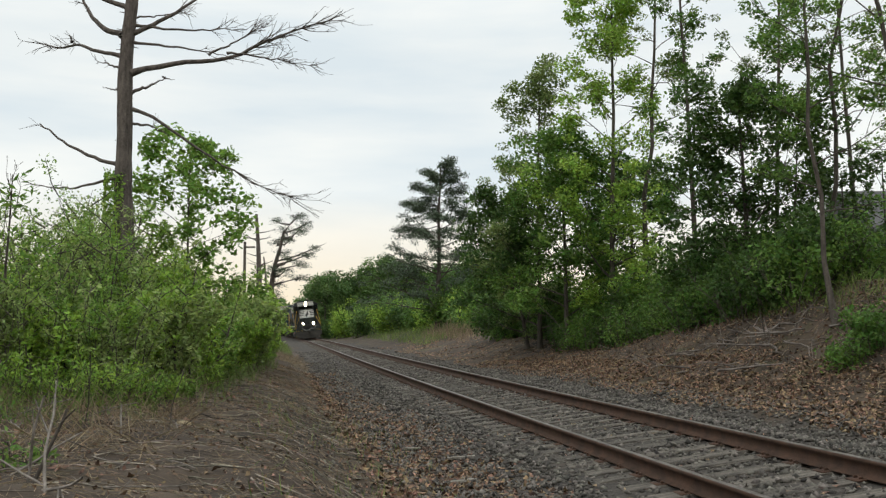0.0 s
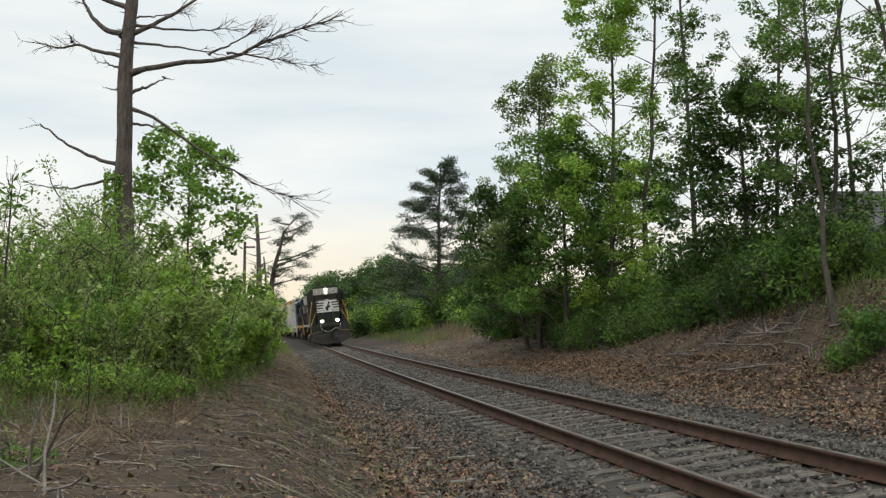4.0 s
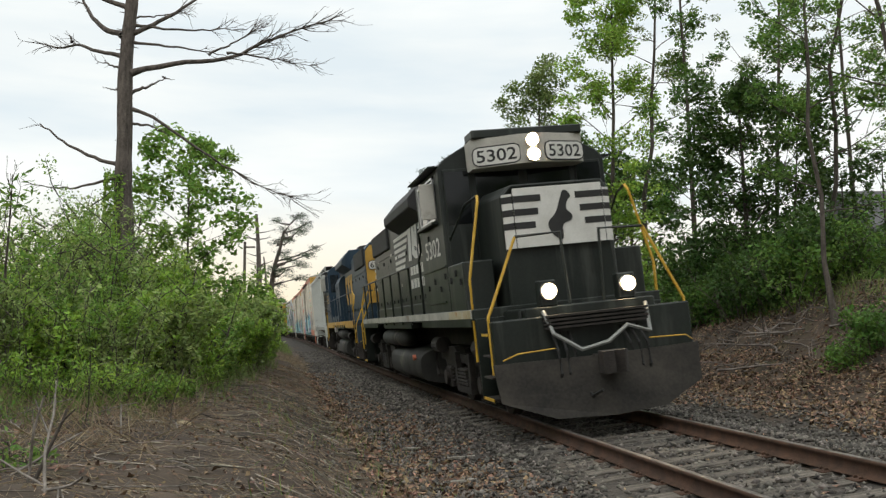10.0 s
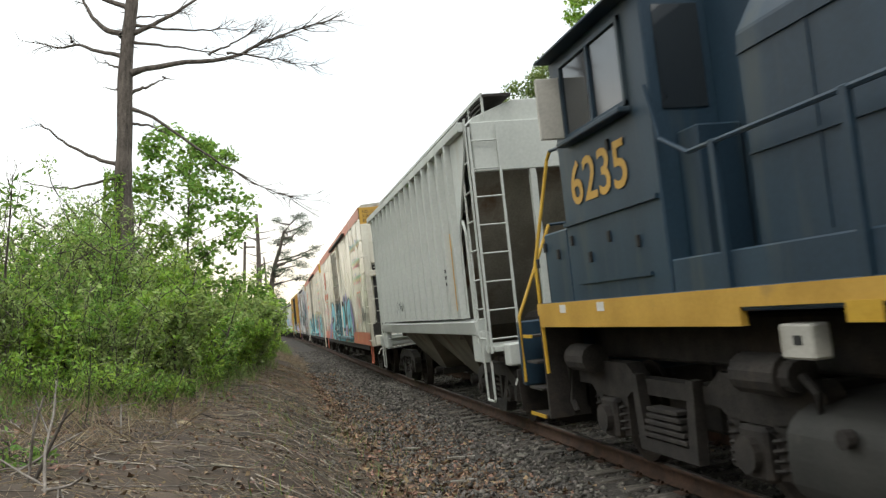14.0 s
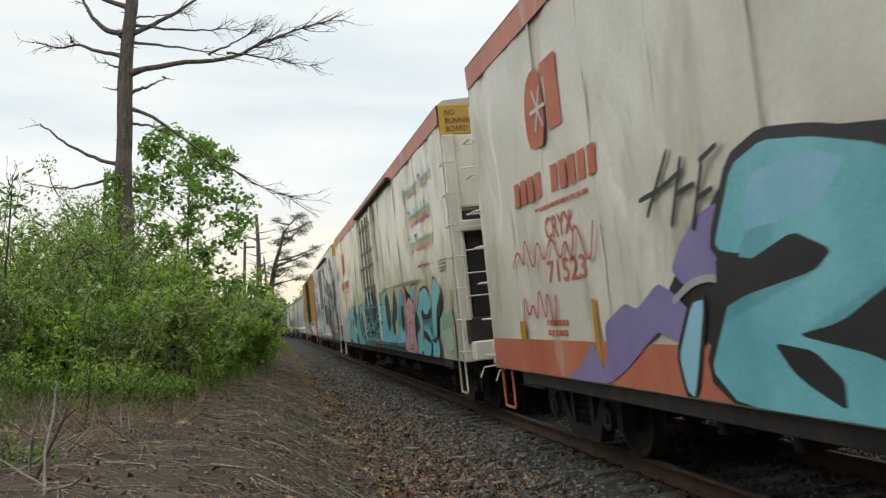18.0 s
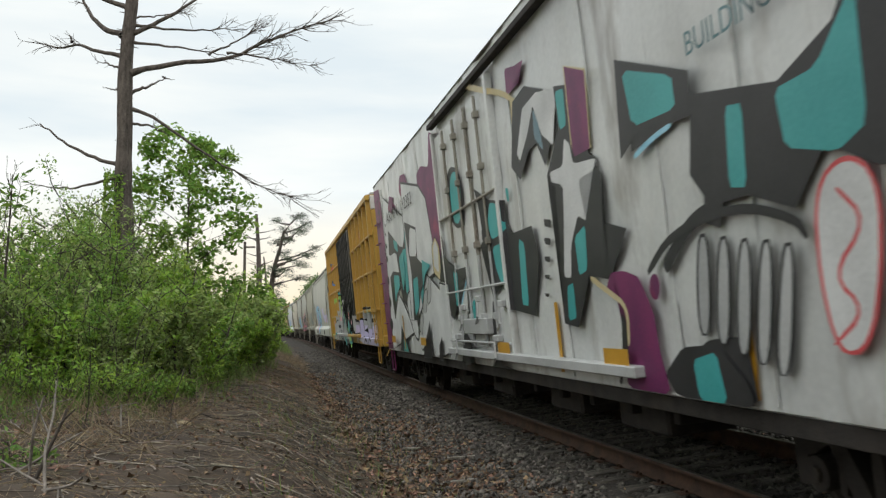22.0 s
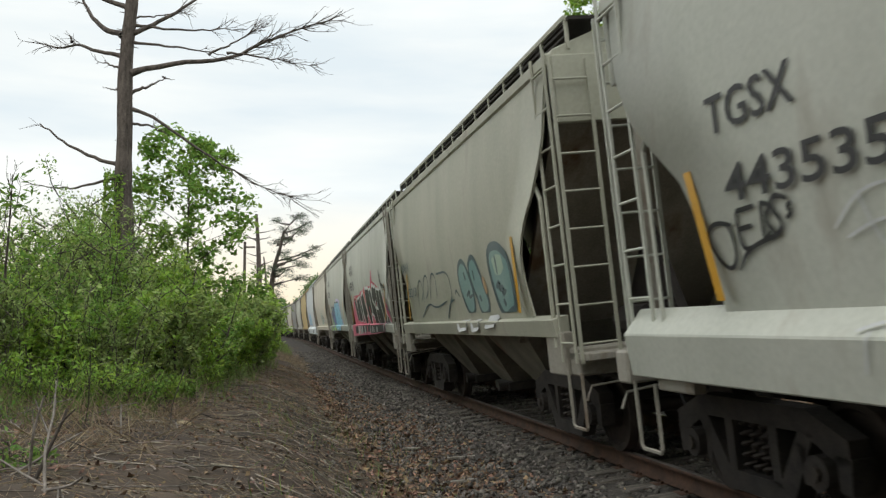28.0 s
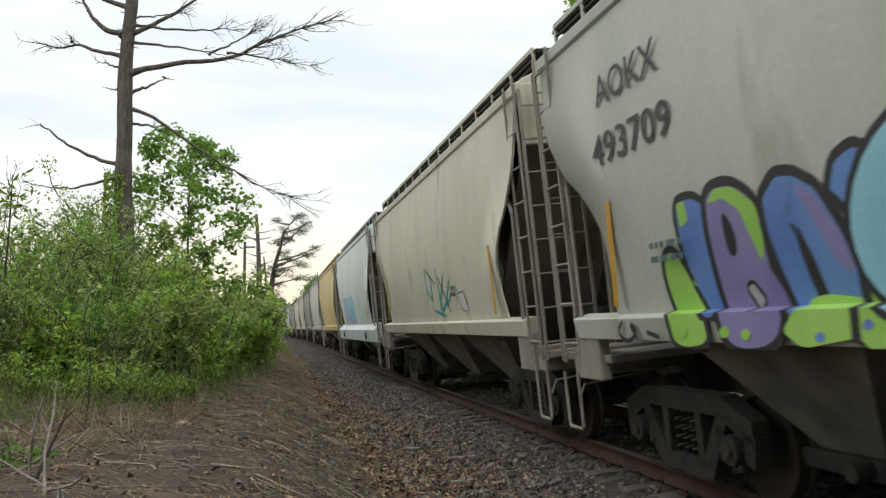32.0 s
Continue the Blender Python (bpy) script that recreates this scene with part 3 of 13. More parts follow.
def shrub(name, label, x, y, height, width, leaf, size, leaves, seed, stems=9, aspect=0.5, clump=0.14, group="", bark="bark_dark", category="shrub", bare=0.25, tuft=22, sprays=0):
    rg = np.random.default_rng(seed)
    z0 = float(ground_z(x, y)[0]) - 0.1
    paths, tips = [], []
    for i in range(stems):
        a, o = i * 2.399 + rg.uniform(-0.3, 0.3), rg.uniform(0.05, 0.5) * width * 0.5
        tilt = rg.uniform(0.05, 0.55) * min(1.2, width / height)
        line, d = bent((x + math.cos(a) * o, y + math.sin(a) * o, z0), (math.cos(a) * tilt, math.sin(a) * tilt, 1), height * rg.uniform(0.65, 1.05), 7, 0.1, 0.02, rg)
        r0 = 0.006 + 0.006 * height
        paths.append((line, np.linspace(r0, 0.004, 7)))
        tips.append(line)
        for _ in range(sprays or 5):
            s = rg.integers(1 if sprays else 2, 7)
            sub, _d = bent(line[s], (rg.normal() * 0.8, rg.normal() * 0.8, 0.6), height * rg.uniform(0.12, 0.32), 4, 0.15, 0.05, rg)
            paths.append((sub, np.linspace(r0 * 0.5, 0.003, 4)))
            tips.append(sub)
    thing = empty(name, label, category, group)
    v, f = tubes(paths, 4)
    raw("stem", v, f, M[bark], thing, smooth=True)
    if sprays:
        # leaves set along the shoots, in loose pairs
        ln = np.array([np.linalg.norm(t[-1] - t[0]) for t in tips])
        own = rg.choice(len(tips), leaves, p=ln / ln.sum())
        q = bare + (1 - bare) * rg.uniform(0, 1, leaves) ** 0.8
        pos = np.empty((leaves, 3))
        for j, line in enumerate(tips):
            m = own == j
            kk = np.linspace(0, 1, len(line))
            for c in range(3):
                pos[m, c] = np.interp(q[m], kk, line[:, c])
        side = rg.normal(size=(leaves, 3))
        side /= np.linalg.norm(side, axis=1, keepdims=True)
        pos += side * size * rg.uniform(0.25, 0.95, (leaves, 1))
    else:
        tufts = max(10, leaves // tuft)
        pick = rg.integers(0, len(tips), tufts)
        q = bare + (1 - bare) * rg.uniform(0, 1, tufts)
        pos = np.empty((tufts, 3))
        for j, line in enumerate(tips):
            s = np.where(pick == j)[0]
            kk = np.linspace(0, 1, len(line))
            for c in range(3):
                pos[s, c] = np.interp(q[s], kk, line[:, c])
        pos += np.clip(rg.normal(size=(tufts, 3)), -2, 2) * clump * 0.6
        own = rg.integers(0, tufts, leaves)
        pos = pos[own] + np.clip(rg.normal(size=(leaves, 3)), -2, 2) * np.array([1, 1, 0.9]) * size * (0.55 + 0.13 * math.sqrt(tuft))
    v, f = leaf_cards(rg, pos, size, aspect, 0.1, 0.25)
    raw("foliage", v, f, M[leaf], thing)
    return thing


def spot(slope, distance):
    """Place at a sideways slope from the viewing axis and a distance ahead."""
    return slope * distance, distance


# ---------------------------------------------------------------- the woods
def build_woods():
    W = "trees beside the track"
    # right-hand side, nearest first
    grow("tree", "slender grey-barked tree with sparse small leaves on the bank", "tree", *spot(0.437, 17.2), 10.5, 0.055, "leaf_maple", 0.12, 4600, (0.22, 1), 1.5, 22, 31, (-0.45, 0), "bark_dark", group=W, clump=0.25, rise=0.6, wob=1.0)
    grow("tree", "tall thin dark-trunked tree with thin foliage", "tree", *spot(0.496, 19.5), 13, 0.075, "leaf_wood", 0.15, 5600, (0.3, 1), 2.2, 18, 32, (-0.3, 0.2), group=W, rise=0.7, wob=0.8)
    grow("tree", "leaning forked tree with broad dark leaves", "tree", *spot(0.43, 22), 12, 0.07, "leaf_maple", 0.17, 4800, (0.3, 1), 1.7, 16, 33, (1.2, 0.2), group=W, wob=0.8)
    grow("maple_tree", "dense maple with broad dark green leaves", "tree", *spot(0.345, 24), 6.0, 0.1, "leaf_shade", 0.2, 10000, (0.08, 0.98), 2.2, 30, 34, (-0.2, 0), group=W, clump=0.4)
    grow("tree", "tall narrow tree with light young foliage", "tree", *spot(0.375, 26), 14, 0.075, "leaf_light", 0.13, 4200, (0.45, 1), 2.2, 16, 35, (0.6, 0), group=W, rise=0.9)
    grow("tree", "tall tree with a bare stem and feathery light leaves", "tree", *spot(0.241, 30), 13.2, 0.11, "leaf_light", 0.13, 3600, (0.55, 1), 2.0, 12, 36, (0.25, 0), "bark_dark", group=W, wob=0.5, rise=0.5, clump=0.4)
    grow("tree", "tall tree clothed in green leaves down to the ground", "tree", *spot(0.19, 31), 13.4, 0.11, "leaf_bush", 0.19, 12500, (0.06, 1), 2.0, 34, 37, (0.3, 0), group=W, clump=0.4)
    grow("tree", "broad tree with drooping light green foliage", "tree", *spot(0.287, 28), 13, 0.1, "leaf_wood", 0.17, 4600, (0.12, 1), 1.15, 24, 38, (-0.5, 0), group=W, clump=0.35)
    grow("tree", "rounded tree with mixed light and dark foliage", "tree", *spot(0.108, 37), 11.4, 0.11, "leaf_light", 0.2, 8500, (0.06, 1), 2.3, 30, 39, (0.1, 0), group=W, clump=0.42)
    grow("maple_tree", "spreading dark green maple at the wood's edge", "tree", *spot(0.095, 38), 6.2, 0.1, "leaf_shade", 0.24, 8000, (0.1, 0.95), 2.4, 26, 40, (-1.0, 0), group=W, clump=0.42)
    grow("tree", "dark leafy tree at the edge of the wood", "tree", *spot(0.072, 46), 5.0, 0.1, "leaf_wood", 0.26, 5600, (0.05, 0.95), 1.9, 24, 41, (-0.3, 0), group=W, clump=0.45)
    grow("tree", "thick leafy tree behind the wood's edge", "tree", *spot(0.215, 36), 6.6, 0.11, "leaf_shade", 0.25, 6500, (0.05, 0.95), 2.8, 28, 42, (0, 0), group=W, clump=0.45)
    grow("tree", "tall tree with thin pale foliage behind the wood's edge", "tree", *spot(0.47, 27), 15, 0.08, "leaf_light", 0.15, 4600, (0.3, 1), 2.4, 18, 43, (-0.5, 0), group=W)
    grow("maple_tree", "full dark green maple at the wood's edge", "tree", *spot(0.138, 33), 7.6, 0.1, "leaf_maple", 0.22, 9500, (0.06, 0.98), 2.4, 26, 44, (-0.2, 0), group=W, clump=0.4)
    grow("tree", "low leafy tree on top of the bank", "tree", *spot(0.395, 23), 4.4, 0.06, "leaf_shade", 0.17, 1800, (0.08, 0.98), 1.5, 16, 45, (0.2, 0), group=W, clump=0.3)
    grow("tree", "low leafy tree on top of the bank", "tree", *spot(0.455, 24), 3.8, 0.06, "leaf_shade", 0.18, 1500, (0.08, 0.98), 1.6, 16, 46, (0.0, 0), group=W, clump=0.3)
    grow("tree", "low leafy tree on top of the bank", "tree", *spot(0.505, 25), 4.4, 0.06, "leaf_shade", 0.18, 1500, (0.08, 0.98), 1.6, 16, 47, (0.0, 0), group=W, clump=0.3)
    rg = np.random.default_rng(5)
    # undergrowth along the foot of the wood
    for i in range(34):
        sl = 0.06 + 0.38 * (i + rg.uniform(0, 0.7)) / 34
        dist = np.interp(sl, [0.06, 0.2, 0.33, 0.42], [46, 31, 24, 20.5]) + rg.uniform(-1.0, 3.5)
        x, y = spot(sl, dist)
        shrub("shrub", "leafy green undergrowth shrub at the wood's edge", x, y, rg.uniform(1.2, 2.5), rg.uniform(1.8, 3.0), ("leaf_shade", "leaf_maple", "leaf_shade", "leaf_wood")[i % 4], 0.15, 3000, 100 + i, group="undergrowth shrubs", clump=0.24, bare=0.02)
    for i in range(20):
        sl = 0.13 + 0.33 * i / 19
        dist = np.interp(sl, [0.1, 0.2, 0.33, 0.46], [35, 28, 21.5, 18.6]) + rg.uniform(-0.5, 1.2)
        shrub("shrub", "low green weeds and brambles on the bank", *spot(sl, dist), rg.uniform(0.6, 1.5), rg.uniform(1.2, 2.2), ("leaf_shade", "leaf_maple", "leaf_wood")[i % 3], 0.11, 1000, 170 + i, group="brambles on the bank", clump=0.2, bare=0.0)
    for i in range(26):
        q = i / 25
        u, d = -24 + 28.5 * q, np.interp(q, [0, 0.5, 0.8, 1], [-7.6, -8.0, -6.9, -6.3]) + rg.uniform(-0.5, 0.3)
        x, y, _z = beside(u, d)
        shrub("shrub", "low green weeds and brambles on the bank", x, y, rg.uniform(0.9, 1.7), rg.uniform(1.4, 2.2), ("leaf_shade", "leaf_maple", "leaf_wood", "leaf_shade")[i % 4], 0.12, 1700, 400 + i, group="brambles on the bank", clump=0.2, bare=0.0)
    # unseen trees past the view, added to block skylight under the train
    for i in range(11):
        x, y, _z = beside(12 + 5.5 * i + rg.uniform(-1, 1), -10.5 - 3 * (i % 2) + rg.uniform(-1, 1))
        grow("tree", "unseen tree past the view, added to shade the train", "tree", x, y, rg.uniform(9, 13), 0.1, "leaf_wood", 0.4, 2600, (0.08, 1), 2.8, 20, 440 + i, group=W, clump=0.6, twigs=2)
    # unseen trees behind the viewer, added to block low skylight on the train
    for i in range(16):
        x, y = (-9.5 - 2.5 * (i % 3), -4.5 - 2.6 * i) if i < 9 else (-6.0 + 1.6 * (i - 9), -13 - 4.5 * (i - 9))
        grow("tree", "unseen tree behind the viewer, added to block low skylight", "tree", x + rg.uniform(-1, 1), y + rg.uniform(-1, 1), rg.uniform(7.5, 10.5), 0.1, "leaf_wood", 0.42, 2600, (0.05, 1), 2.9, 20, 470 + i, group=W, clump=0.6, twigs=2)
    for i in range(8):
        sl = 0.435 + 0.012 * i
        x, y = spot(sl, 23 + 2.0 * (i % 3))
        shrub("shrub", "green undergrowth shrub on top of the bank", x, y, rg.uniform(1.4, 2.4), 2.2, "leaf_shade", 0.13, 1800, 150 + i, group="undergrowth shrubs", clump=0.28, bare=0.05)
    # middle distance
    needles = dict(aspect=0.3, clump=0.2, bark="bark_dark", flat=0.42, layer=0.4)
    grow("pine_tree", "dark pine with open, tiered branches", "tree", *spot(-0.006, 74), 13.9, 0.26, "needle", 0.23, 36000, (0.1, 1.0), 4.6, 46, 51, (0.3, 0), rise=0.16, up=0.04, profile=lambda r: 1.12 - 0.86 * r, twigs=8, **needles)
    # wind-shaped pine: a leaning stem, limbs to flat clumps of needles (sideways, height, half width, half height)
    D = 88.0
    stem = [(-17.0, 3.7), (-17.0, 5.9), (-16.7, 7.8), (-16.2, 9.5), (-15.9, 11.0), (-14.9, 12.3)]
    pads = [(-14.5, 12.7, 0.86, 0.30), (-13.7, 11.9, 0.63, 0.37), (-14.3, 11.2, 0.97, 0.34), (-15.4, 10.4, 1.01, 0.34), (-16.5, 12.1, 0.49, 0.26), (-16.6, 10.2, 0.63, 0.22), (-15.9, 11.4, 0.56, 0.41), (-16.1, 9.1, 0.63, 0.26), (-15.1, 8.3, 0.75, 0.26), (-13.5, 8.8, 0.86, 0.24), (-12.6, 9.4, 0.41, 0.19), (-14.3, 7.9, 0.82, 0.26), (-16.5, 7.4, 0.75, 0.30), (-15.4, 7.2, 0.82, 0.34), (-14.4, 6.6, 0.78, 0.28), (-16.6, 5.9, 0.49, 0.30), (-16.5, 4.8, 0.56, 0.26), (-16.9, 6.8, 0.56, 0.30)]
    pine = empty("pine_tree", "wind-shaped pine with flat clumps of dark needles", "tree")
    line = np.array([(x, D, z) for x, z in stem])
    paths, C = [(line, np.linspace(0.3, 0.08, len(stem)))], []
    for x, z, w, h in pads:
        c = np.array([x, D + rg.uniform(-1.2, 1.2), z])
        root = np.array([np.interp(z - 0.25 * abs(x - line[2, 0]) - 0.2, line[:, 2], line[:, i]) for i in range(3)])
        mid = (root + c) / 2 + rg.normal(size=3) * 0.12 - np.array([0, 0, 0.1])
        paths.append((np.stack([root, mid, c, c + (c - mid) * 0.6]), np.array([0.1, 0.07, 0.045, 0.015])))
        for _ in range(5):
            paths.append((np.stack([c, c + rg.normal(size=3) * np.array([w, w, h]) * 0.45]), np.array([0.035, 0.01])))
        lobes = c + rg.normal(size=(9, 3)) * np.array([w, w, h]) * 0.48
        n = int(520 * w)
        p = lobes[rg.integers(0, 9, n)] + np.clip(rg.normal(size=(n, 3)), -1.8, 1.8) * np.array([0.3, 0.3, 0.15])
        C.append(leaf_cards(rg, p, 0.2, 0.32, 0.1, 0.4))
    v, f = tubes(paths, 6)
    raw("trunk", v, f, M["bark_dark"], pine, smooth=True)
    v, f = merge(C)
    raw("crown", v, f, M["needle"], pine)
    for i in range(17):
        sl = -0.145 + 0.21 * i / 17 + rg.uniform(-0.006, 0.006)
        dist = rg.uniform(118, 150)
        grow("tree", "distant rounded green tree", "tree", *spot(sl, dist), rg.uniform(6.0, 8.5), 0.2, "far_leaf" if i % 3 else "leaf_wood", 0.5, 4200, (0.03, 1), 3.6, 18, 200 + i, group="distant trees", clump=0.8, twigs=2)
    for i in range(22):
        sl = -0.125 + 0.2 * i / 22 + rg.uniform(-0.005, 0.005)
        dist = np.interp(sl, [-0.12, -0.05, 0.07], [118, 95, 56]) + rg.uniform(-6, 8)
        shrub("shrub", "green thicket shrub beyond the track", *spot(sl, dist), rg.uniform(2.0, 4.0), 4.0, ("far_leaf", "leaf_bush", "leaf_wood")[i % 3], 0.3, 3000, 230 + i, group="thicket beyond the track", clump=0.55, bare=0.0)


def build_left_thicket():
    rg = np.random.default_rng(9)
    G = "thicket on the bank"
    # shrubs: sideways slope, distance, height, width
    rows = []
    for i in range(16):
        sl = -0.53 + 0.305 * i / 15
        dist = np.interp(sl, [-0.53, -0.37, -0.29, -0.235], [10.6, 12.2, 15.0, 23.0]) + rg.uniform(-0.2, 1.0)
        rows.append((sl, dist, np.interp(sl, [-0.52, -0.3, -0.2], [1.25, 1.5, 1.6]) * rg.uniform(0.75, 1.1)))
    for i in range(16):
        sl = -0.54 + 0.315 * i / 15
        dist = np.interp(sl, [-0.54, -0.35, -0.24], [13, 17.5, 31]) + rg.uniform(-0.5, 1.5)
        rows.append((sl, dist, np.interp(sl, [-0.54, -0.35, -0.28, -0.2], [2.1, 2.4, 2.6, 2.5]) * rg.uniform(0.75, 1.1)))
    for i in range(9):
        sl = -0.55 + 0.335 * i / 8
        dist = np.interp(sl, [-0.55, -0.35, -0.235], [17, 23, 42]) + rg.uniform(-0.5, 2)
        rows.append((sl, dist, np.interp(sl, [-0.55, -0.35, -0.2], [2.9, 3.1, 3.2]) * rg.uniform(0.8, 1.1)))
    rows += [(-0.228, 26.5, 1.7), (-0.216, 29.0, 1.5), (-0.225, 35.0, 2.6), (-0.214, 38.0, 2.4), (-0.205, 33.0, 1.2)]
    kinds = ("leaf_bush", "leaf_pale", "leaf_bush", "leaf_pale", "leaf_bush", "leaf_bush", "leaf_mid")
    for i, (sl, dist, h) in enumerate(rows):
        k = dist / 14
        shrub("shrub", "dense light green shrub on the bank", *spot(sl, dist), h * rg.uniform(0.85, 1.2), rg.uniform(1.0, 1.5) * k**0.6, kinds[i % 7], rg.uniform(0.075, 0.11) * k**0.7, 3500, 300 + i, group=G, clump=0.1 * k**0.4, bare=0.1, stems=11, aspect=0.42, sprays=8)
    # thin upright shoots rising out of the shrubs, dark stemmed
    for i in range(26):
        sl = -0.53 + 0.28 * (i + rg.uniform(0, 0.9)) / 26
        dist = np.interp(sl, [-0.53, -0.37, -0.29, -0.25], [10.2, 11.6, 14.2, 19.0]) + rg.uniform(-0.3, 0.8)
        shrub("shoot", "thin upright shoot with light green leaves", *spot(sl, dist), rg.uniform(1.0, 1.9) * dist / 12, 0.4, "leaf_pale" if i % 3 else "leaf_bush", 0.075 * dist / 12, 420, 520 + i, stems=3, group="shoots in the thicket", bare=0.3, aspect=0.4, category="shoot", sprays=5)
    # low weeds along the foot of the thicket
    for i in range(13):
        sl = -0.52 + 0.27 * i / 12
        dist = np.interp(sl, [-0.52, -0.37, -0.29, -0.25], [9.9, 11.0, 13.0, 18.5]) + rg.uniform(-0.3, 0.3)
        shrub("weed_clump", "low clump of fresh green weeds at the thicket's foot", *spot(sl, dist), rg.uniform(0.3, 0.75), rg.uniform(0.7, 1.2), "leaf_bush" if i % 2 else "leaf_mid", 0.06 * dist / 10, 1100, 350 + i, group="weeds at the thicket's foot", clump=0.08, bare=0.0, stems=14, aspect=0.35, category="weeds", sprays=4)
    for sl, dist in ((0.455, 15.4), (0.475, 15.8), (0.49, 15.2)):
        shrub("weed_clump", "low clump of green weeds on the far bank", *spot(sl, dist), rg.uniform(0.5, 0.8), 0.9, "leaf_wood", 0.09, 1000, int(dist * 30), group="weeds on the far bank", clump=0.1, bare=0.0, category="weeds")
    for sl, dist, h in ((-0.475, 6.6, 0.3), (-0.51, 7.4, 0.5)):
        shrub("weed_clump", "low clump of dark green weeds among broken stalks", *spot(sl, dist), h, 0.4, "leaf_maple", 0.06, 260, int(dist * 50), group="weeds at the thicket's foot", clump=0.05, bare=0.0, stems=8, aspect=0.4, category="weeds")
    # taller saplings with fine pale leaves
    for i, (sl, dist, h) in enumerate(((-0.385, 15, 3.3), (-0.432, 14.5, 3.0), (-0.445, 16, 3.0), (-0.375, 17, 3.7), (-0.488, 13, 2.5), (-0.41, 15.5, 2.8), (-0.395, 16, 3.2), (-0.46, 15, 2.7))):
        shrub("sapling", "slender sapling with fine pale leaves", *spot(sl, dist), h, 0.9, "leaf_pale" if i % 2 else "leaf_mid", 0.065, 2600, 380 + i, stems=6, group="saplings in the thicket", clump=0.13, bare=0.3, category="sapling")
    grow("sapling", "leafy sapling with long pointed leaves", "sapling", *spot(-0.5, 11.5), 3.0, 0.03, "leaf_mid", 0.2, 170, (0.25, 1), 0.55, 12, 390, (0.1, 0), clump=0.2, aspect=0.3, rise=0.9)
    grow("maple_tree", "young maple with broad bright green leaves", "tree", *spot(-0.291, 25), 6.1, 0.055, "leaf_mid", 0.24, 3600, (0.12, 1), 1.8, 34, 391, (0.1, 0), clump=0.2, rise=0.35, tuft=34)


def dead_branch(rg, p, az, ln, rise, sag, r0, twigs=0, bias=0.0):
    """A bare limb that droops and turns up at its tip, with finer twigs."""
    n = 10
    k = np.linspace(0, 1, n)
    side = np.array([math.cos(az), math.sin(az), 0])
    line = p + side * (ln * k)[:, None] + np.array([0, 0, 1]) * (ln * (rise * k + sag * k * k))[:, None] + rg.normal(size=(n, 3)) * 0.02 * np.minimum(k, 1)[:, None] * ln * 0.35
    out = [(line, np.interp(k, [0, 0.1, 1], [r0 * 1.3, r0, r0 * 0.22]))]
    for _ in range(twigs):
        q = rg.uniform(0.45, 1.0)
        o = np.array([np.interp(q, k, line[:, c]) for c in range(3)])
        d = side + np.array([rg.normal() * 0.25, rg.normal() * 0.6, rg.uniform(-0.1, 0.75) + bias])
        sub, e = bent(o, d / np.linalg.norm(d), ln * rg.uniform(0.14, 0.34), 5, 0.13, 0.02, rg)
        out.append((sub, np.linspace(r0 * 0.22, 0.004, 5)))
        for _ in range(3):
            s = rg.integers(1, 5)
            s2, e = bent(sub[s], (sub[s] - sub[s - 1]) / np.linalg.norm(sub[s] - sub[s - 1]) + rg.normal(size=3) * 0.45, ln * rg.uniform(0.05, 0.13), 4, 0.15, 0.03, rg)
            out.append((s2, np.linspace(0.006, 0.003, 4)))
    return out


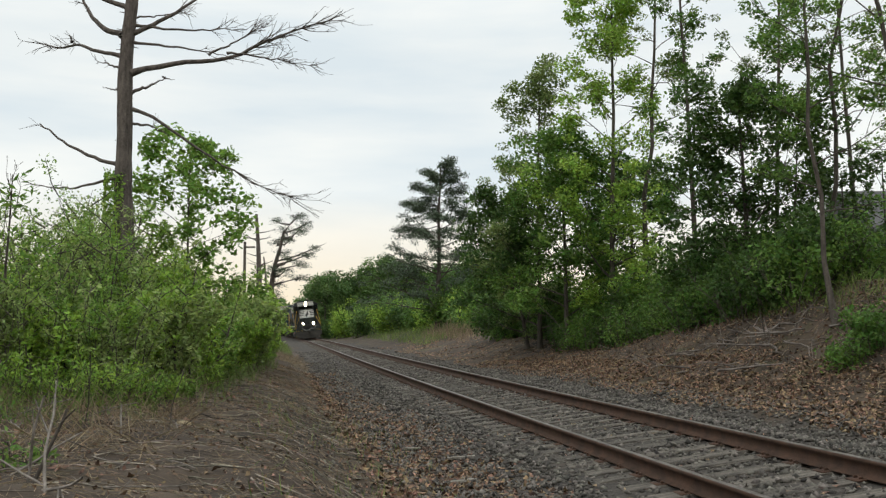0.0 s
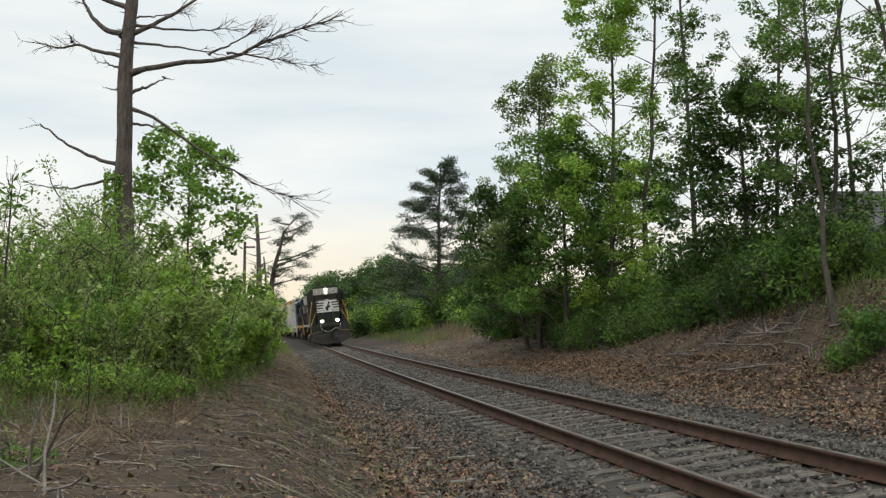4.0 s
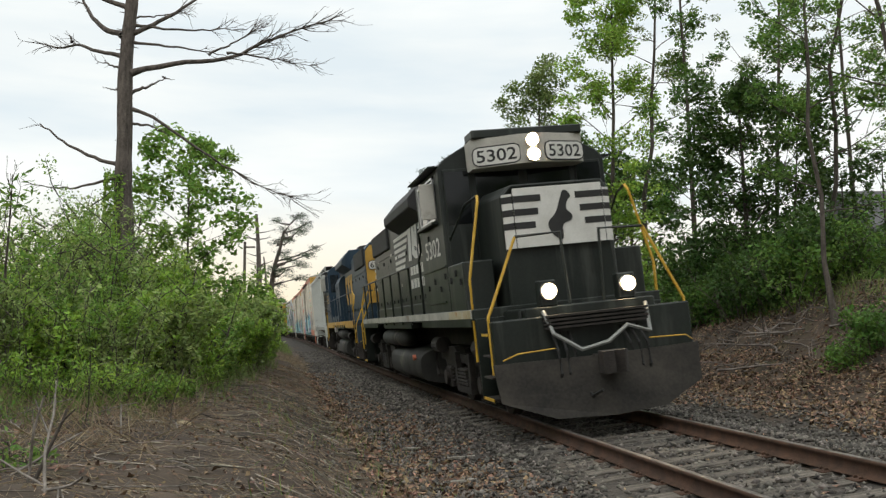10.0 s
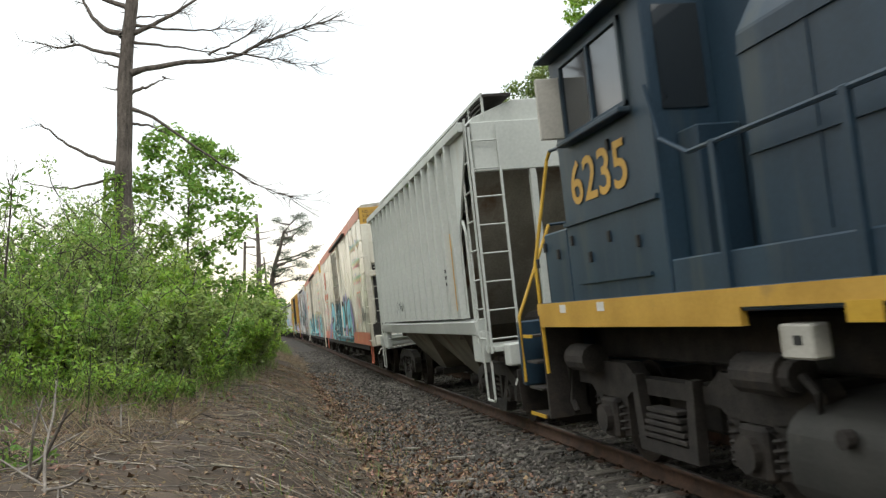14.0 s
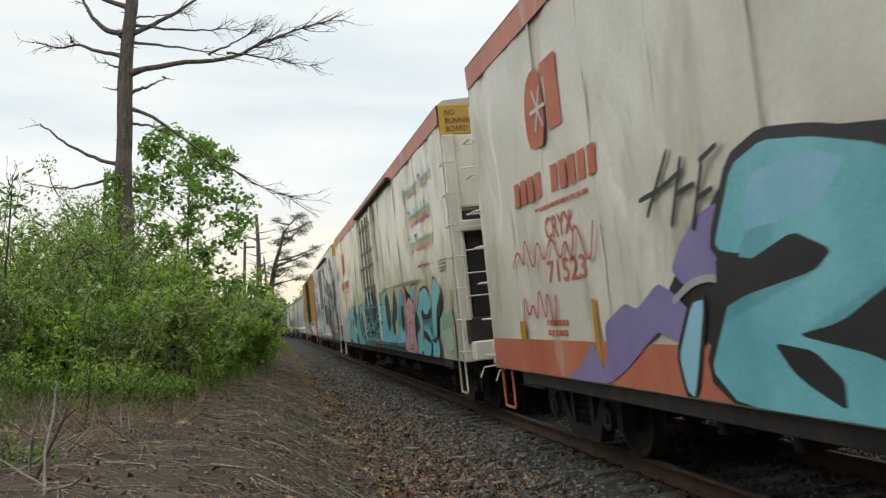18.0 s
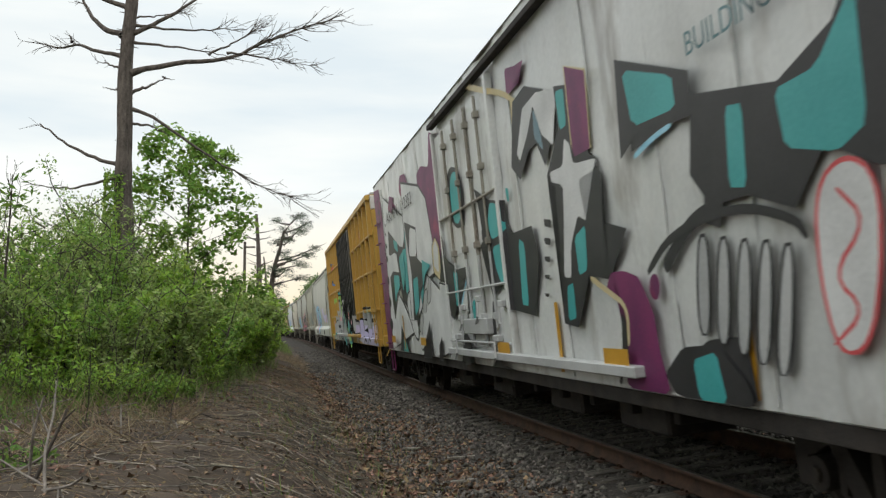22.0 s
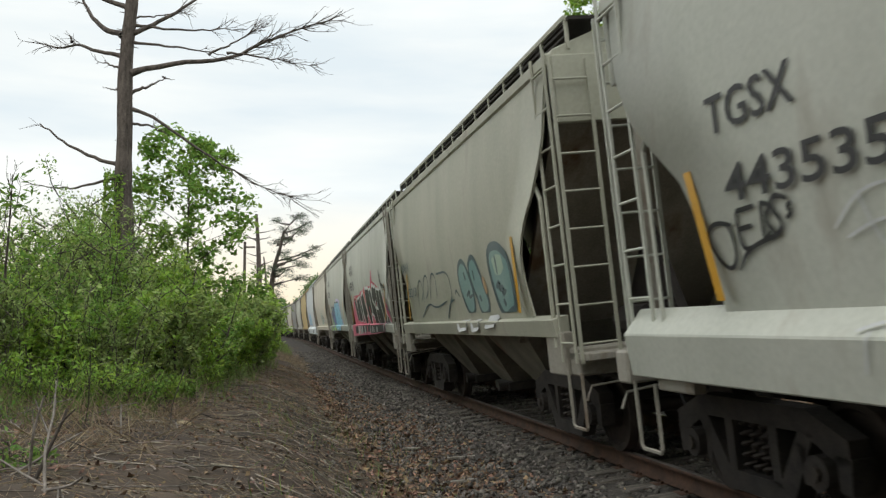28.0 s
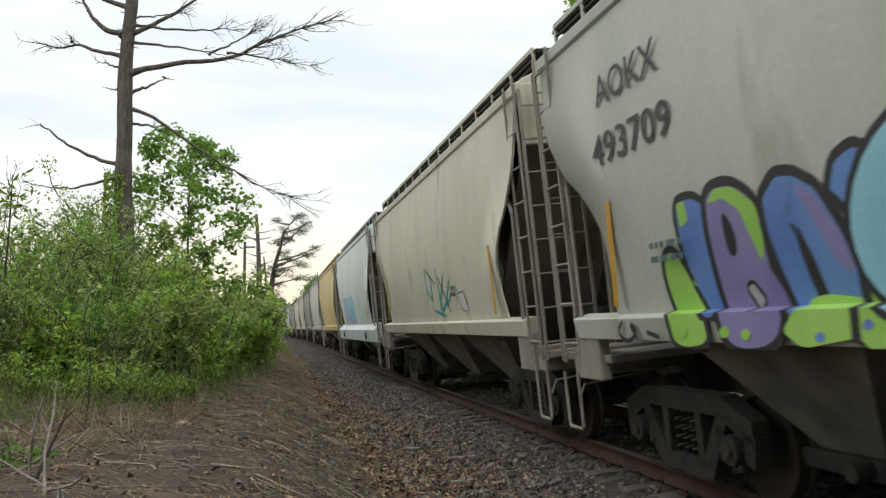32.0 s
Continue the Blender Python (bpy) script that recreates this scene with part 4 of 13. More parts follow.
def build_dead_tree():
    rg = np.random.default_rng(17)
    D = 20.0
    x, y = spot(-0.3705, D)
    z0 = float(ground_z(x, y)[0]) - 0.2
    H = 11.8
    k = np.linspace(0, 1, 44)
    bend = np.interp(k, [0, 0.2, 0.31, 0.42, 0.55, 0.6, 0.66, 0.72, 1], [0.25, 0.24, 0.17, 0.13, 0.13, 0.12, 0.14, 0.22, 0.5])
    line = np.stack([x + bend + 0.012 * np.sin(31 * k), y + 0 * k, z0 + H * k], 1)
    rad = np.interp(k, [0, 0.05, 0.31, 0.42, 0.62, 0.8, 1], [0.31, 0.26, 0.225, 0.195, 0.165, 0.13, 0.07]) * (1 + 0.06 * rg.uniform(-1, 1, 44))
    tree = empty("dead_pine_tree", "tall bare dead pine with broken grey-brown limbs", "tree")
    paths = [(line, rad)]
    E0 = EYE[2]

    def limb(above, az, ln, rise, sag, r, tw=0, bias=0.0):
        z = E0 + above
        q = (z - z0) / H
        p = np.array([np.interp(q, k, line[:, 0]), y, z])
        paths.extend(dead_branch(rg, p, az, ln, rise, sag, r, tw, bias))

    def bough(pts, r, tw=0, bias=0.0, depth=0.15, tip=0.2, fine=1.0):
        """A limb bent through points of (sideways, height over the eye)."""
        p = np.array(pts)
        step = np.concatenate([[0], np.cumsum(np.linalg.norm(np.diff(p, axis=0), axis=1))])
        m = 16
        ss = np.linspace(0, step[-1], m)
        run_ = np.stack([np.interp(ss, step, p[:, 0]), y + depth * ss, E0 + np.interp(ss, step, p[:, 1])], 1)
        run_[1:-1] = 0.5 * run_[1:-1] + 0.25 * (run_[:-2] + run_[2:])
        run_ += rg.normal(size=(m, 3)) * 0.012
        paths.append((run_, np.interp(np.linspace(0, 1, m), [0, 0.06, 1], [r * 1.4, r, r * tip])))
        way_ = np.sign(p[-1, 0] - p[0, 0])
        for _ in range(tw):
            j = rg.integers(int(m * 0.45), m)
            d = (run_[j] - run_[j - 1]) / np.linalg.norm(run_[j] - run_[j - 1]) + np.array([way_ * 0.2, rg.normal() * 0.5, rg.normal() * 0.3 + bias])
            sub_, e = bent(run_[j], d / np.linalg.norm(d), step[-1] * rg.uniform(0.08, 0.22) * fine, 5, 0.13, 0.02, rg)
            paths.append((sub_, np.linspace(max(0.007, r * 0.2), 0.004, 5)))
            for _ in range(3):
                i = rg.integers(1, 5)
                s2, e = bent(sub_[i], (sub_[i] - sub_[i - 1]) / np.linalg.norm(sub_[i] - sub_[i - 1]) + rg.normal(size=3) * 0.4, rg.uniform(0.12, 0.4) * fine, 4, 0.15, 0.03, rg)
                paths.append((s2, np.linspace(0.005, 0.003, 4)))
    # right-hand boughs, from the drooping one upwards
    bough([(-7.15, 5.04), (-6.64, 4.85), (-6.11, 4.47), (-5.46, 4.01), (-4.81, 3.59), (-4.16, 3.24), (-3.6, 3.05)], 0.04, 20, -0.05, 0.1)
    bough([(-7.15, 4.69), (-6.74, 4.64), (-6.37, 4.47)], 0.035, 3)
    bough([(-7.15, 5.41), (-6.72, 5.59), (-6.38, 5.78)], 0.045)
    bough([(-6.42, 5.76), (-6.19, 5.71)], 0.02)
    bough([(-7.15, 5.87), (-6.54, 6.04), (-5.89, 6.19), (-5.11, 6.28), (-4.72, 6.41), (-4.21, 6.71), (-3.69, 6.98), (-3.17, 7.2), (-2.75, 7.3)], 0.068, 30, 0.05)
    bough([(-4.98, 6.34), (-4.46, 6.29), (-3.68, 6.19), (-3.1, 6.1)], 0.028, 18, 0.1)
    bough([(-7.15, 6.58), (-6.42, 6.53), (-5.77, 6.48), (-4.98, 6.35)], 0.035, 3)
    bough([(-5.4, 6.3), (-4.9, 6.55), (-4.4, 6.9), (-4.1, 7.05)], 0.028, 12)
    bough([(-7.15, 7.02), (-6.3, 6.92), (-5.52, 6.95), (-4.95, 7.03), (-4.6, 6.98)], 0.035, 8, 0.1)
    bough([(-7.15, 6.82), (-6.69, 7.03), (-6.18, 7.35), (-5.79, 7.7), (-5.2, 8.1)], 0.06, 8, 0.2)
    bough([(-7.15, 7.2), (-6.63, 7.23), (-6.05, 7.35)], 0.025, 4)
    # left-hand boughs
    bough([(-7.38, 6.27), (-7.98, 6.42), (-8.54, 6.63), (-8.83, 6.51), (-9.2, 6.6), (-9.5, 6.7)], 0.05, 14, 0.05)
    bough([(-8.54, 6.6), (-8.6, 6.76)], 0.03, 1)
    bough([(-7.38, 6.76), (-7.87, 6.96), (-8.14, 7.23), (-8.41, 7.67), (-8.5, 8.2)], 0.07, 3)
    bough([(-7.4, 5.95), (-7.78, 6.13), (-8.04, 6.16)], 0.028, 2)
    bough([(-7.4, 5.44), (-7.85, 5.56)], 0.022)
    bough([(-7.4, 3.73), (-7.97, 3.89), (-8.3, 4.06), (-8.83, 4.35), (-9.16, 4.61), (-9.38, 4.76)], 0.045, 1, 0.3, tip=0.35)
    bough([(-7.4, 3.45), (-8.02, 3.3), (-8.53, 3.21), (-9.05, 3.27), (-9.56, 3.35)], 0.036, 3)
    # crown above the view
    limb(7.4, math.pi - 0.1, 2.2, 0.3, 0.2, 0.06, 8)
    limb(7.9, 0.12, 2.4, 0.25, 0.2, 0.06, 8)
    limb(8.6, 0.12, 1.8, 0.4, 0.2, 0.05, 6)
    limb(8.8, math.pi - 0.1, 1.7, 0.4, 0.2, 0.05, 6)
    for _ in range(26):                                # snapped stubs
        limb(rg.uniform(2.5, 7.5), rg.uniform(0, 6.28), rg.uniform(0.15, 0.36), rg.uniform(-0.1, 0.3), 0, 0.022)
    v, f = tubes(paths, 8)
    raw("trunk", v, f, M["bark"], tree, smooth=True)
    # ivy round the foot
    n = 4600
    a, zz = rg.uniform(0, 6.28, n), rg.uniform(0, 1, n) ** 1.2 * 4.3
    r = 0.26 + rg.uniform(0, 0.16, n) * (1 - zz / 4.5)
    pos = np.stack([x + np.cos(a) * r, y + np.sin(a) * r, z0 + 0.3 + zz], 1)
    v, f = leaf_cards(rg, pos, 0.09, 0.7)
    raw("ivy", v, f, M["leaf_bush"], tree, "green leaves climbing the foot of the trunk")
    # far snags and a pole
    for sl, dist, h, rr, lab in ((-0.209, 84, 9.6, 0.26, "bare dead snag with short broken limbs"), (-0.2, 86, 6.6, 0.13, "leaning forked dead snag")):
        sx, sy = spot(sl, dist)
        zb = float(ground_z(sx, sy)[0]) - 0.2
        kk = np.linspace(0, 1, 9)
        ln = np.stack([sx + 0.25 * np.sin(3 * kk) - 0.25 * kk, sy + 0 * kk, zb + h * 1.25 * kk], 1)
        ps = [(ln, np.interp(kk, [0, 0.5, 1], [rr * 1.8, rr, rr * 0.5]))]
        for j in range(9):
            q = rg.uniform(0.5, 1.0)
            p = np.array([np.interp(q, kk, ln[:, c]) for c in range(3)])
            ps.extend(dead_branch(rg, p, rg.choice([0.1, math.pi]), rg.uniform(0.5, 1.9), rg.uniform(-0.1, 0.5), 0.1, 0.06, 2))
        v, f = tubes(ps, 6)
        s = empty("dead_snag", lab, "tree")
        raw("trunk", v, f, M["bark"], s, smooth=True)
    px, py = spot(-0.224, 82)
    pole = empty("utility_pole", "weathered wooden utility pole with a short crossarm", "utility pole")
    zb = float(ground_z(px, py)[0]) - 0.3
    bm = bmesh.new()
    cyl(bm, (px, py, zb), (px, py, zb + 9.2), 0.16, 10, 0.12)
    part("pole", bm, M["bark_dark"], pole)
    bm = bmesh.new()
    box(bm, px - 0.05, px + 1.0, py - 0.2, py - 0.08, zb + 8.6, zb + 8.75, 0.01)
    part("crossarm", bm, M["bark_dark"], pole)


def build_horizon():
    """Woods that close the view all round."""
    rg = np.random.default_rng(77)
    C = []
    for i in range(220):
        a = rg.uniform(0, 6.283)
        d = rg.uniform(230, 360)
        x, y = math.sin(a) * d, math.cos(a) * d + 40
        h, w = rg.uniform(8, 14), rg.uniform(7, 12)
        n = 260
        r = rg.normal(size=(n, 3))
        r /= np.linalg.norm(r, axis=1, keepdims=True)
        r *= rg.uniform(0.5, 1.0, (n, 1)) ** 0.4
        p = np.array([x, y, h * 0.5]) + r * np.array([w * 0.6, w * 0.6, h * 0.52])
        C.append(leaf_cards(rg, p, 2.2, 0.8))
    v, f = merge(C)
    tagged(raw("far_woods", v, f, M["far_leaf"]), "distant green woods along the horizon", "woods", kind="stuff")


build_woods()
build_left_thicket()
build_dead_tree()
build_horizon()
# ---------------------------------------------------------------- the train: paints
M["loco_black"] = material("weathered_black_paint", (0.00837, 0.01134, 0.00945), (0.01917, 0.0243, 0.02052), scale=1.6, fine=30, rough=0.44, spec=0.36, bump=0.06, spots=(0.05, 0.054, 0.048), spot_scale=1.7, spot_cut=0.53, stretch=(1.6, 1.6, 0.16))
M["loco_blue"] = material("weathered_blue_paint", (0.0115, 0.0275, 0.047), (0.0215, 0.047, 0.074), scale=1.4, fine=30, rough=0.5, spec=0.35, bump=0.06, spots=(0.042, 0.058, 0.066), spot_scale=1.5, spot_cut=0.54, stretch=(1.5, 1.5, 0.18))
M["loco_yellow"] = material("faded_yellow_paint", (0.42, 0.235, 0.03), (0.56, 0.33, 0.055), scale=1.8, fine=30, rough=0.55, bump=0.05, spots=(0.25, 0.16, 0.06), spot_cut=0.62)
M["sill_stripe"] = material("dirty_white_stripe", (0.33, 0.32, 0.28), (0.5, 0.48, 0.43), scale=2, rough=0.6, bump=0.05, spots=(0.2, 0.15, 0.1), spot_cut=0.57)
M["white"] = material("white_lettering", (0.55, 0.54, 0.5), (0.68, 0.67, 0.63), scale=3, rough=0.6, bump=0.02)
M["black"] = material("flat_black", (0.012, 0.012, 0.012), (0.024, 0.023, 0.022), scale=4, rough=0.7, bump=0.05)
M["rail_yellow"] = material("yellow_handrail", (0.48, 0.28, 0.02), (0.6, 0.37, 0.04), scale=5, rough=0.5, bump=0.03)
M["under"] = material("sooty_running_gear", (0.01232, 0.01064, 0.00952), (0.03696, 0.03024, 0.02576), scale=5, fine=40, rough=0.85, bump=0.4, spots=(0.0544, 0.0384, 0.0272), spot_cut=0.58)
M["tank"] = material("grimy_fuel_tank", (0.0218, 0.0218, 0.0197), (0.0505, 0.0479, 0.0429), scale=2.0, rough=0.7, bump=0.12, spots=(0.1305, 0.116, 0.0957), spot_cut=0.58)
M["wheel"] = material("wheel_steel", (0.0196, 0.0147, 0.01176), (0.049, 0.03724, 0.0294), scale=4, rough=0.7, metal=0.25, bump=0.2)
M["tread"] = material("bright_wheel_tread", (0.28, 0.26, 0.24), (0.4, 0.38, 0.36), scale=4, rough=0.35, metal=0.8, bump=0.05)
M["plow"] = material("dust_coated_plow", (0.0145, 0.013, 0.0115), (0.05, 0.044, 0.036), scale=1.6, fine=24, rough=0.85, bump=0.25, stretch=(1, 1, 1.4))
M["glass"] = glass("cab_glass")
M["faded_mark"] = material("faded_stencil_paint", (0.13, 0.075, 0.03), (0.24, 0.14, 0.05), scale=3, rough=0.6, bump=0.0)
# Darker, duller copy of the cab glass for panes shaded by the visor.
M["dim_glass"] = glass("shaded_cab_glass", (0.006, 0.007, 0.008))
M["dim_glass"].node_tree.nodes["Principled BSDF"].inputs["Specular IOR Level"].default_value = 0.3
M["lamp"] = glowing("lit_headlight", (1.0, 0.76, 0.46), 150.0)
M["lamp_dim"] = material("unlit_lamp_glass", (0.4, 0.4, 0.4), (0.6, 0.6, 0.6), rough=0.1, bump=0)
M["end_grime"] = material("grimy_end_paint", (0.1955, 0.1817, 0.1495), (0.3335, 0.3162, 0.2702), scale=1.6, fine=22, rough=0.7, bump=0.08, spots=(0.1495, 0.1035, 0.069), spot_scale=1.4, spot_cut=0.54, stretch=(1, 1, 0.5))
M["hopper_grey"] = material("hopper_grey_paint", (0.411, 0.43, 0.372), (0.552, 0.565, 0.501), scale=0.9, fine=22, rough=0.55, bump=0.05, spots=(0.3312, 0.3105, 0.2553), spot_scale=0.9, spot_cut=0.58, stretch=(1, 1, 0.35))
M["hopper_drab"] = material("hopper_drab_paint", (0.321, 0.325, 0.257), (0.431, 0.427, 0.346), scale=0.9, fine=22, rough=0.55, bump=0.05, spots=(0.3312, 0.3105, 0.2553), spot_scale=0.9, spot_cut=0.58, stretch=(1, 1, 0.35))
M["hopper_beige"] = material("hopper_beige_paint", (0.481, 0.455, 0.3705), (0.611, 0.585, 0.4875), scale=0.9, fine=22, rough=0.55, bump=0.05, spots=(0.325, 0.2795, 0.208), spot_scale=0.9, spot_cut=0.58, stretch=(1, 1, 0.35))
M["hopper_pale"] = material("hopper_pale_blue_paint", (0.504, 0.552, 0.57), (0.66, 0.702, 0.708), scale=0.9, fine=22, rough=0.5, bump=0.05, spots=(0.36, 0.36, 0.324), spot_cut=0.6, stretch=(1, 1, 0.35))
M["hopper_tan"] = material("hopper_tan_paint", (0.506, 0.3795, 0.161), (0.6325, 0.4945, 0.23), scale=0.9, fine=22, rough=0.55, bump=0.05, spots=(0.322, 0.253, 0.138), spot_cut=0.6, stretch=(1, 1, 0.35))
M["hopper_dark"] = material("hopper_dark_grey_paint", (0.192, 0.198, 0.186), (0.288, 0.294, 0.276), scale=0.9, fine=22, rough=0.55, bump=0.05, spots=(0.156, 0.132, 0.102), spot_cut=0.57, stretch=(1, 1, 0.35))
M["hopper_white"] = material("ribbed_hopper_paint", (0.403, 0.4225, 0.3965), (0.533, 0.5525, 0.52), scale=1.0, fine=22, rough=0.5, bump=0.05, spots=(0.429, 0.403, 0.338), spot_cut=0.62, stretch=(1, 1, 0.35))
M["slope"] = material("dirty_slope_sheet", (0.1495, 0.1323, 0.1035), (0.3105, 0.2875, 0.2415), scale=1.2, rough=0.7, bump=0.1, spots=(0.1265, 0.07475, 0.04025), spot_scale=1.2, spot_cut=0.52, stretch=(1, 1, 0.3))
M["bay"] = material("hopper_bay_grime", (0.09031, 0.08288, 0.06375), (0.2019, 0.1859, 0.1487), scale=1.5, rough=0.8, bump=0.15, spots=(0.125, 0.075, 0.04375), spot_cut=0.57)
M["reefer"] = material("reefer_cream_paint", (0.624, 0.588, 0.498), (0.774, 0.744, 0.654), scale=0.7, fine=20, rough=0.27, bump=0.03, spots=(0.48, 0.432, 0.336), spot_scale=0.8, spot_cut=0.55, stretch=(1, 1, 0.3))
M["reefer_grey"] = material("reefer_white_paint", (0.5405, 0.5577, 0.552), (0.69, 0.7072, 0.6957), scale=0.8, fine=20, rough=0.3, bump=0.03, spots=(0.322, 0.3105, 0.2875), spot_cut=0.54, stretch=(1, 1, 0.3))
M["orange"] = material("weathered_red_orange_band", (0.462, 0.1265, 0.0715), (0.616, 0.209, 0.132), scale=1.2, fine=20, rough=0.45, bump=0.03, spots=(0.55, 0.418, 0.33), spot_scale=1.6, spot_cut=0.6, stretch=(1, 1, 0.3))
M["letter_red"] = material("red_lettering", (0.47, 0.12, 0.07), (0.58, 0.18, 0.10), scale=3, rough=0.6, bump=0.0)
M["box_yellow"] = material("boxcar_yellow_paint", (0.414, 0.2357, 0.0368), (0.552, 0.3392, 0.06325), scale=1.2, fine=24, rough=0.5, bump=0.05, spots=(0.345, 0.207, 0.069), spot_scale=1.1, spot_cut=0.57, stretch=(1, 1, 0.35))
# Yellow end paint darkened for grime and for the shade between cars.
M["box_end"] = material("grimy_yellow_end", (0.21, 0.125, 0.03), (0.37, 0.225, 0.05), scale=1.3, fine=24, rough=0.6, bump=0.05, spots=(0.1, 0.068, 0.035), spot_scale=1.3, spot_cut=0.5, stretch=(1, 1, 0.35))
M["box_black"] = material("boxcar_black_door", (0.0054, 0.0054, 0.0057), (0.0132, 0.0129, 0.0129), scale=1.4, fine=24, rough=0.45, bump=0.05)
M["orange_mark"] = material("reflector_amber", (0.5, 0.25, 0.02), (0.6, 0.33, 0.04), rough=0.35, bump=0.0)
for _n, _a, _b in (("g_sea_pale", (0.2, 0.36, 0.31), (0.3, 0.46, 0.4)), ("g_peach", (0.52, 0.33, 0.19), (0.62, 0.42, 0.27)), ("g_rust", (0.35, 0.09, 0.05), (0.45, 0.15, 0.09)),
                   ("g_rose_pale", (0.6, 0.36, 0.4), (0.68, 0.46, 0.48)), ("g_blue_grey", (0.12, 0.22, 0.27), (0.2, 0.3, 0.36)), ("g_sky_pale", (0.36, 0.46, 0.5), (0.47, 0.56, 0.6)),
                   ("g_hotpink", (0.55, 0.16, 0.4), (0.66, 0.27, 0.5)), ("g_blue_pale", (0.14, 0.33, 0.5), (0.2, 0.4, 0.56)), ("g_mist_teal", (0.16, 0.29, 0.28), (0.26, 0.37, 0.34)),
                   ("g_slate", (0.06, 0.1, 0.11), (0.13, 0.17, 0.18)), ("g_rust_pale", (0.4, 0.26, 0.14), (0.48, 0.33, 0.2))):
    M[_n] = material("spray_" + _n[2:], _a, _b, scale=1.6, rough=0.5, bump=0.0)
M["g_teal"] = material("spray_teal", (0.12, 0.432, 0.504), (0.228, 0.6, 0.672), scale=1.2, rough=0.5, bump=0.0)
M["g_sea"] = material("spray_sea_green", (0.0345, 0.3105, 0.3105), (0.069, 0.414, 0.414), scale=1.5, rough=0.5, bump=0.0)
M["g_mist"] = material("spray_faded_green", (0.34, 0.46, 0.36), (0.46, 0.55, 0.44), scale=0.8, rough=0.5, bump=0.0)
M["g_violet"] = material("spray_violet", (0.2, 0.17, 0.37), (0.29, 0.25, 0.47), scale=1.5, rough=0.5, bump=0.0)
M["g_pink"] = material("spray_pink", (0.6, 0.3, 0.34), (0.68, 0.4, 0.42), scale=1.5, rough=0.5, bump=0.0)
M["g_magenta"] = material("spray_magenta", (0.1, 0.011, 0.075), (0.2, 0.024, 0.115), scale=2.2, rough=0.5, bump=0.0, spots=(0.28, 0.035, 0.1), spot_scale=1.6, spot_cut=0.55)
M["g_lilac"] = material("spray_lilac", (0.495, 0.462, 0.66), (0.616, 0.583, 0.748), scale=1.5, rough=0.5, bump=0.0)
M["g_blue"] = material("spray_blue", (0.092, 0.184, 0.483), (0.1495, 0.2875, 0.598), scale=1.2, rough=0.5, bump=0.0)
M["g_sky"] = material("spray_sky_blue", (0.23, 0.529, 0.69), (0.345, 0.644, 0.782), scale=1.5, rough=0.5, bump=0.0)
M["g_lime"] = material("spray_lime", (0.276, 0.5405, 0.0805), (0.391, 0.644, 0.1495), scale=1.2, rough=0.5, bump=0.0)
M["g_red"] = material("spray_red", (0.55, 0.055, 0.066), (0.682, 0.121, 0.132), scale=1.5, rough=0.5, bump=0.0)
M["g_rose"] = material("spray_rose", (0.575, 0.092, 0.1725), (0.69, 0.1955, 0.276), scale=1.5, rough=0.5, bump=0.0)
M["g_white"] = material("spray_white", (0.506, 0.5175, 0.5175), (0.713, 0.7245, 0.7245), scale=1.5, rough=0.5, bump=0.0)
M["g_grey"] = material("spray_grey", (0.345, 0.3565, 0.3565), (0.483, 0.4945, 0.4945), scale=1.5, rough=0.5, bump=0.0)
def rainbow_paint():
    """Letter paint that runs from red at the foot to blue at the head."""
    m = material("rainbow_letter_paint", (0.3, 0.3, 0.3), (0.4, 0.4, 0.4), rough=0.5, bump=0.0)
    nt = m.node_tree
    co, sep, ramp = nt.nodes.new("ShaderNodeTexCoord"), nt.nodes.new("ShaderNodeSeparateXYZ"), nt.nodes.new("ShaderNodeValToRGB")
    mr = nt.nodes.new("ShaderNodeMapRange")
    mr.inputs["From Max"].default_value = 0.36
    nt.links.new(co.outputs["Object"], sep.inputs[0])
    nt.links.new(sep.outputs["Y"], mr.inputs["Value"])
    nt.links.new(mr.outputs[0], ramp.inputs[0])
    e = ramp.color_ramp.elements
    e[0].position, e[0].color = 0.12, (0.5, 0.09, 0.13, 1)
    e[1].position, e[1].color = 0.9, (0.07, 0.11, 0.36, 1)
    for p, c in ((0.36, (0.55, 0.42, 0.08, 1)), (0.56, (0.13, 0.36, 0.16, 1)), (0.72, (0.1, 0.34, 0.42, 1))):
        ramp.color_ramp.elements.new(p).color = c
    nt.links.new(ramp.outputs[0], nt.nodes["Principled BSDF"].inputs["Base Color"])
    return m


M["rainbow"] = rainbow_paint()
M["overpaint"] = material("dirty_teal_overpaint", (0.05, 0.14, 0.16), (0.14, 0.28, 0.31), scale=2.5, rough=0.5, bump=0.0, spots=(0.02, 0.022, 0.025), spot_scale=1.6, spot_cut=0.5)
M["g_halo"] = material("spray_yellow_haze", (0.52, 0.42, 0.2), (0.6, 0.52, 0.32), scale=1.5, rough=0.5, bump=0.0)
M["g_orange"] = material("spray_orange", (0.6, 0.25, 0.03), (0.7, 0.33, 0.06), scale=1.5, rough=0.5, bump=0.0)
M["g_black"] = material("spray_black", (0.014, 0.015, 0.017), (0.03, 0.03, 0.033), scale=2, rough=0.5, bump=0.0)
M["g_tagred"] = material("marker_red", (0.42, 0.04, 0.07), (0.5, 0.07, 0.1), scale=2, rough=0.5, bump=0.0)

CARS = []      # thing, centre along the train, half the truck spacing, faces backward, wheelsets
_mesh = {}


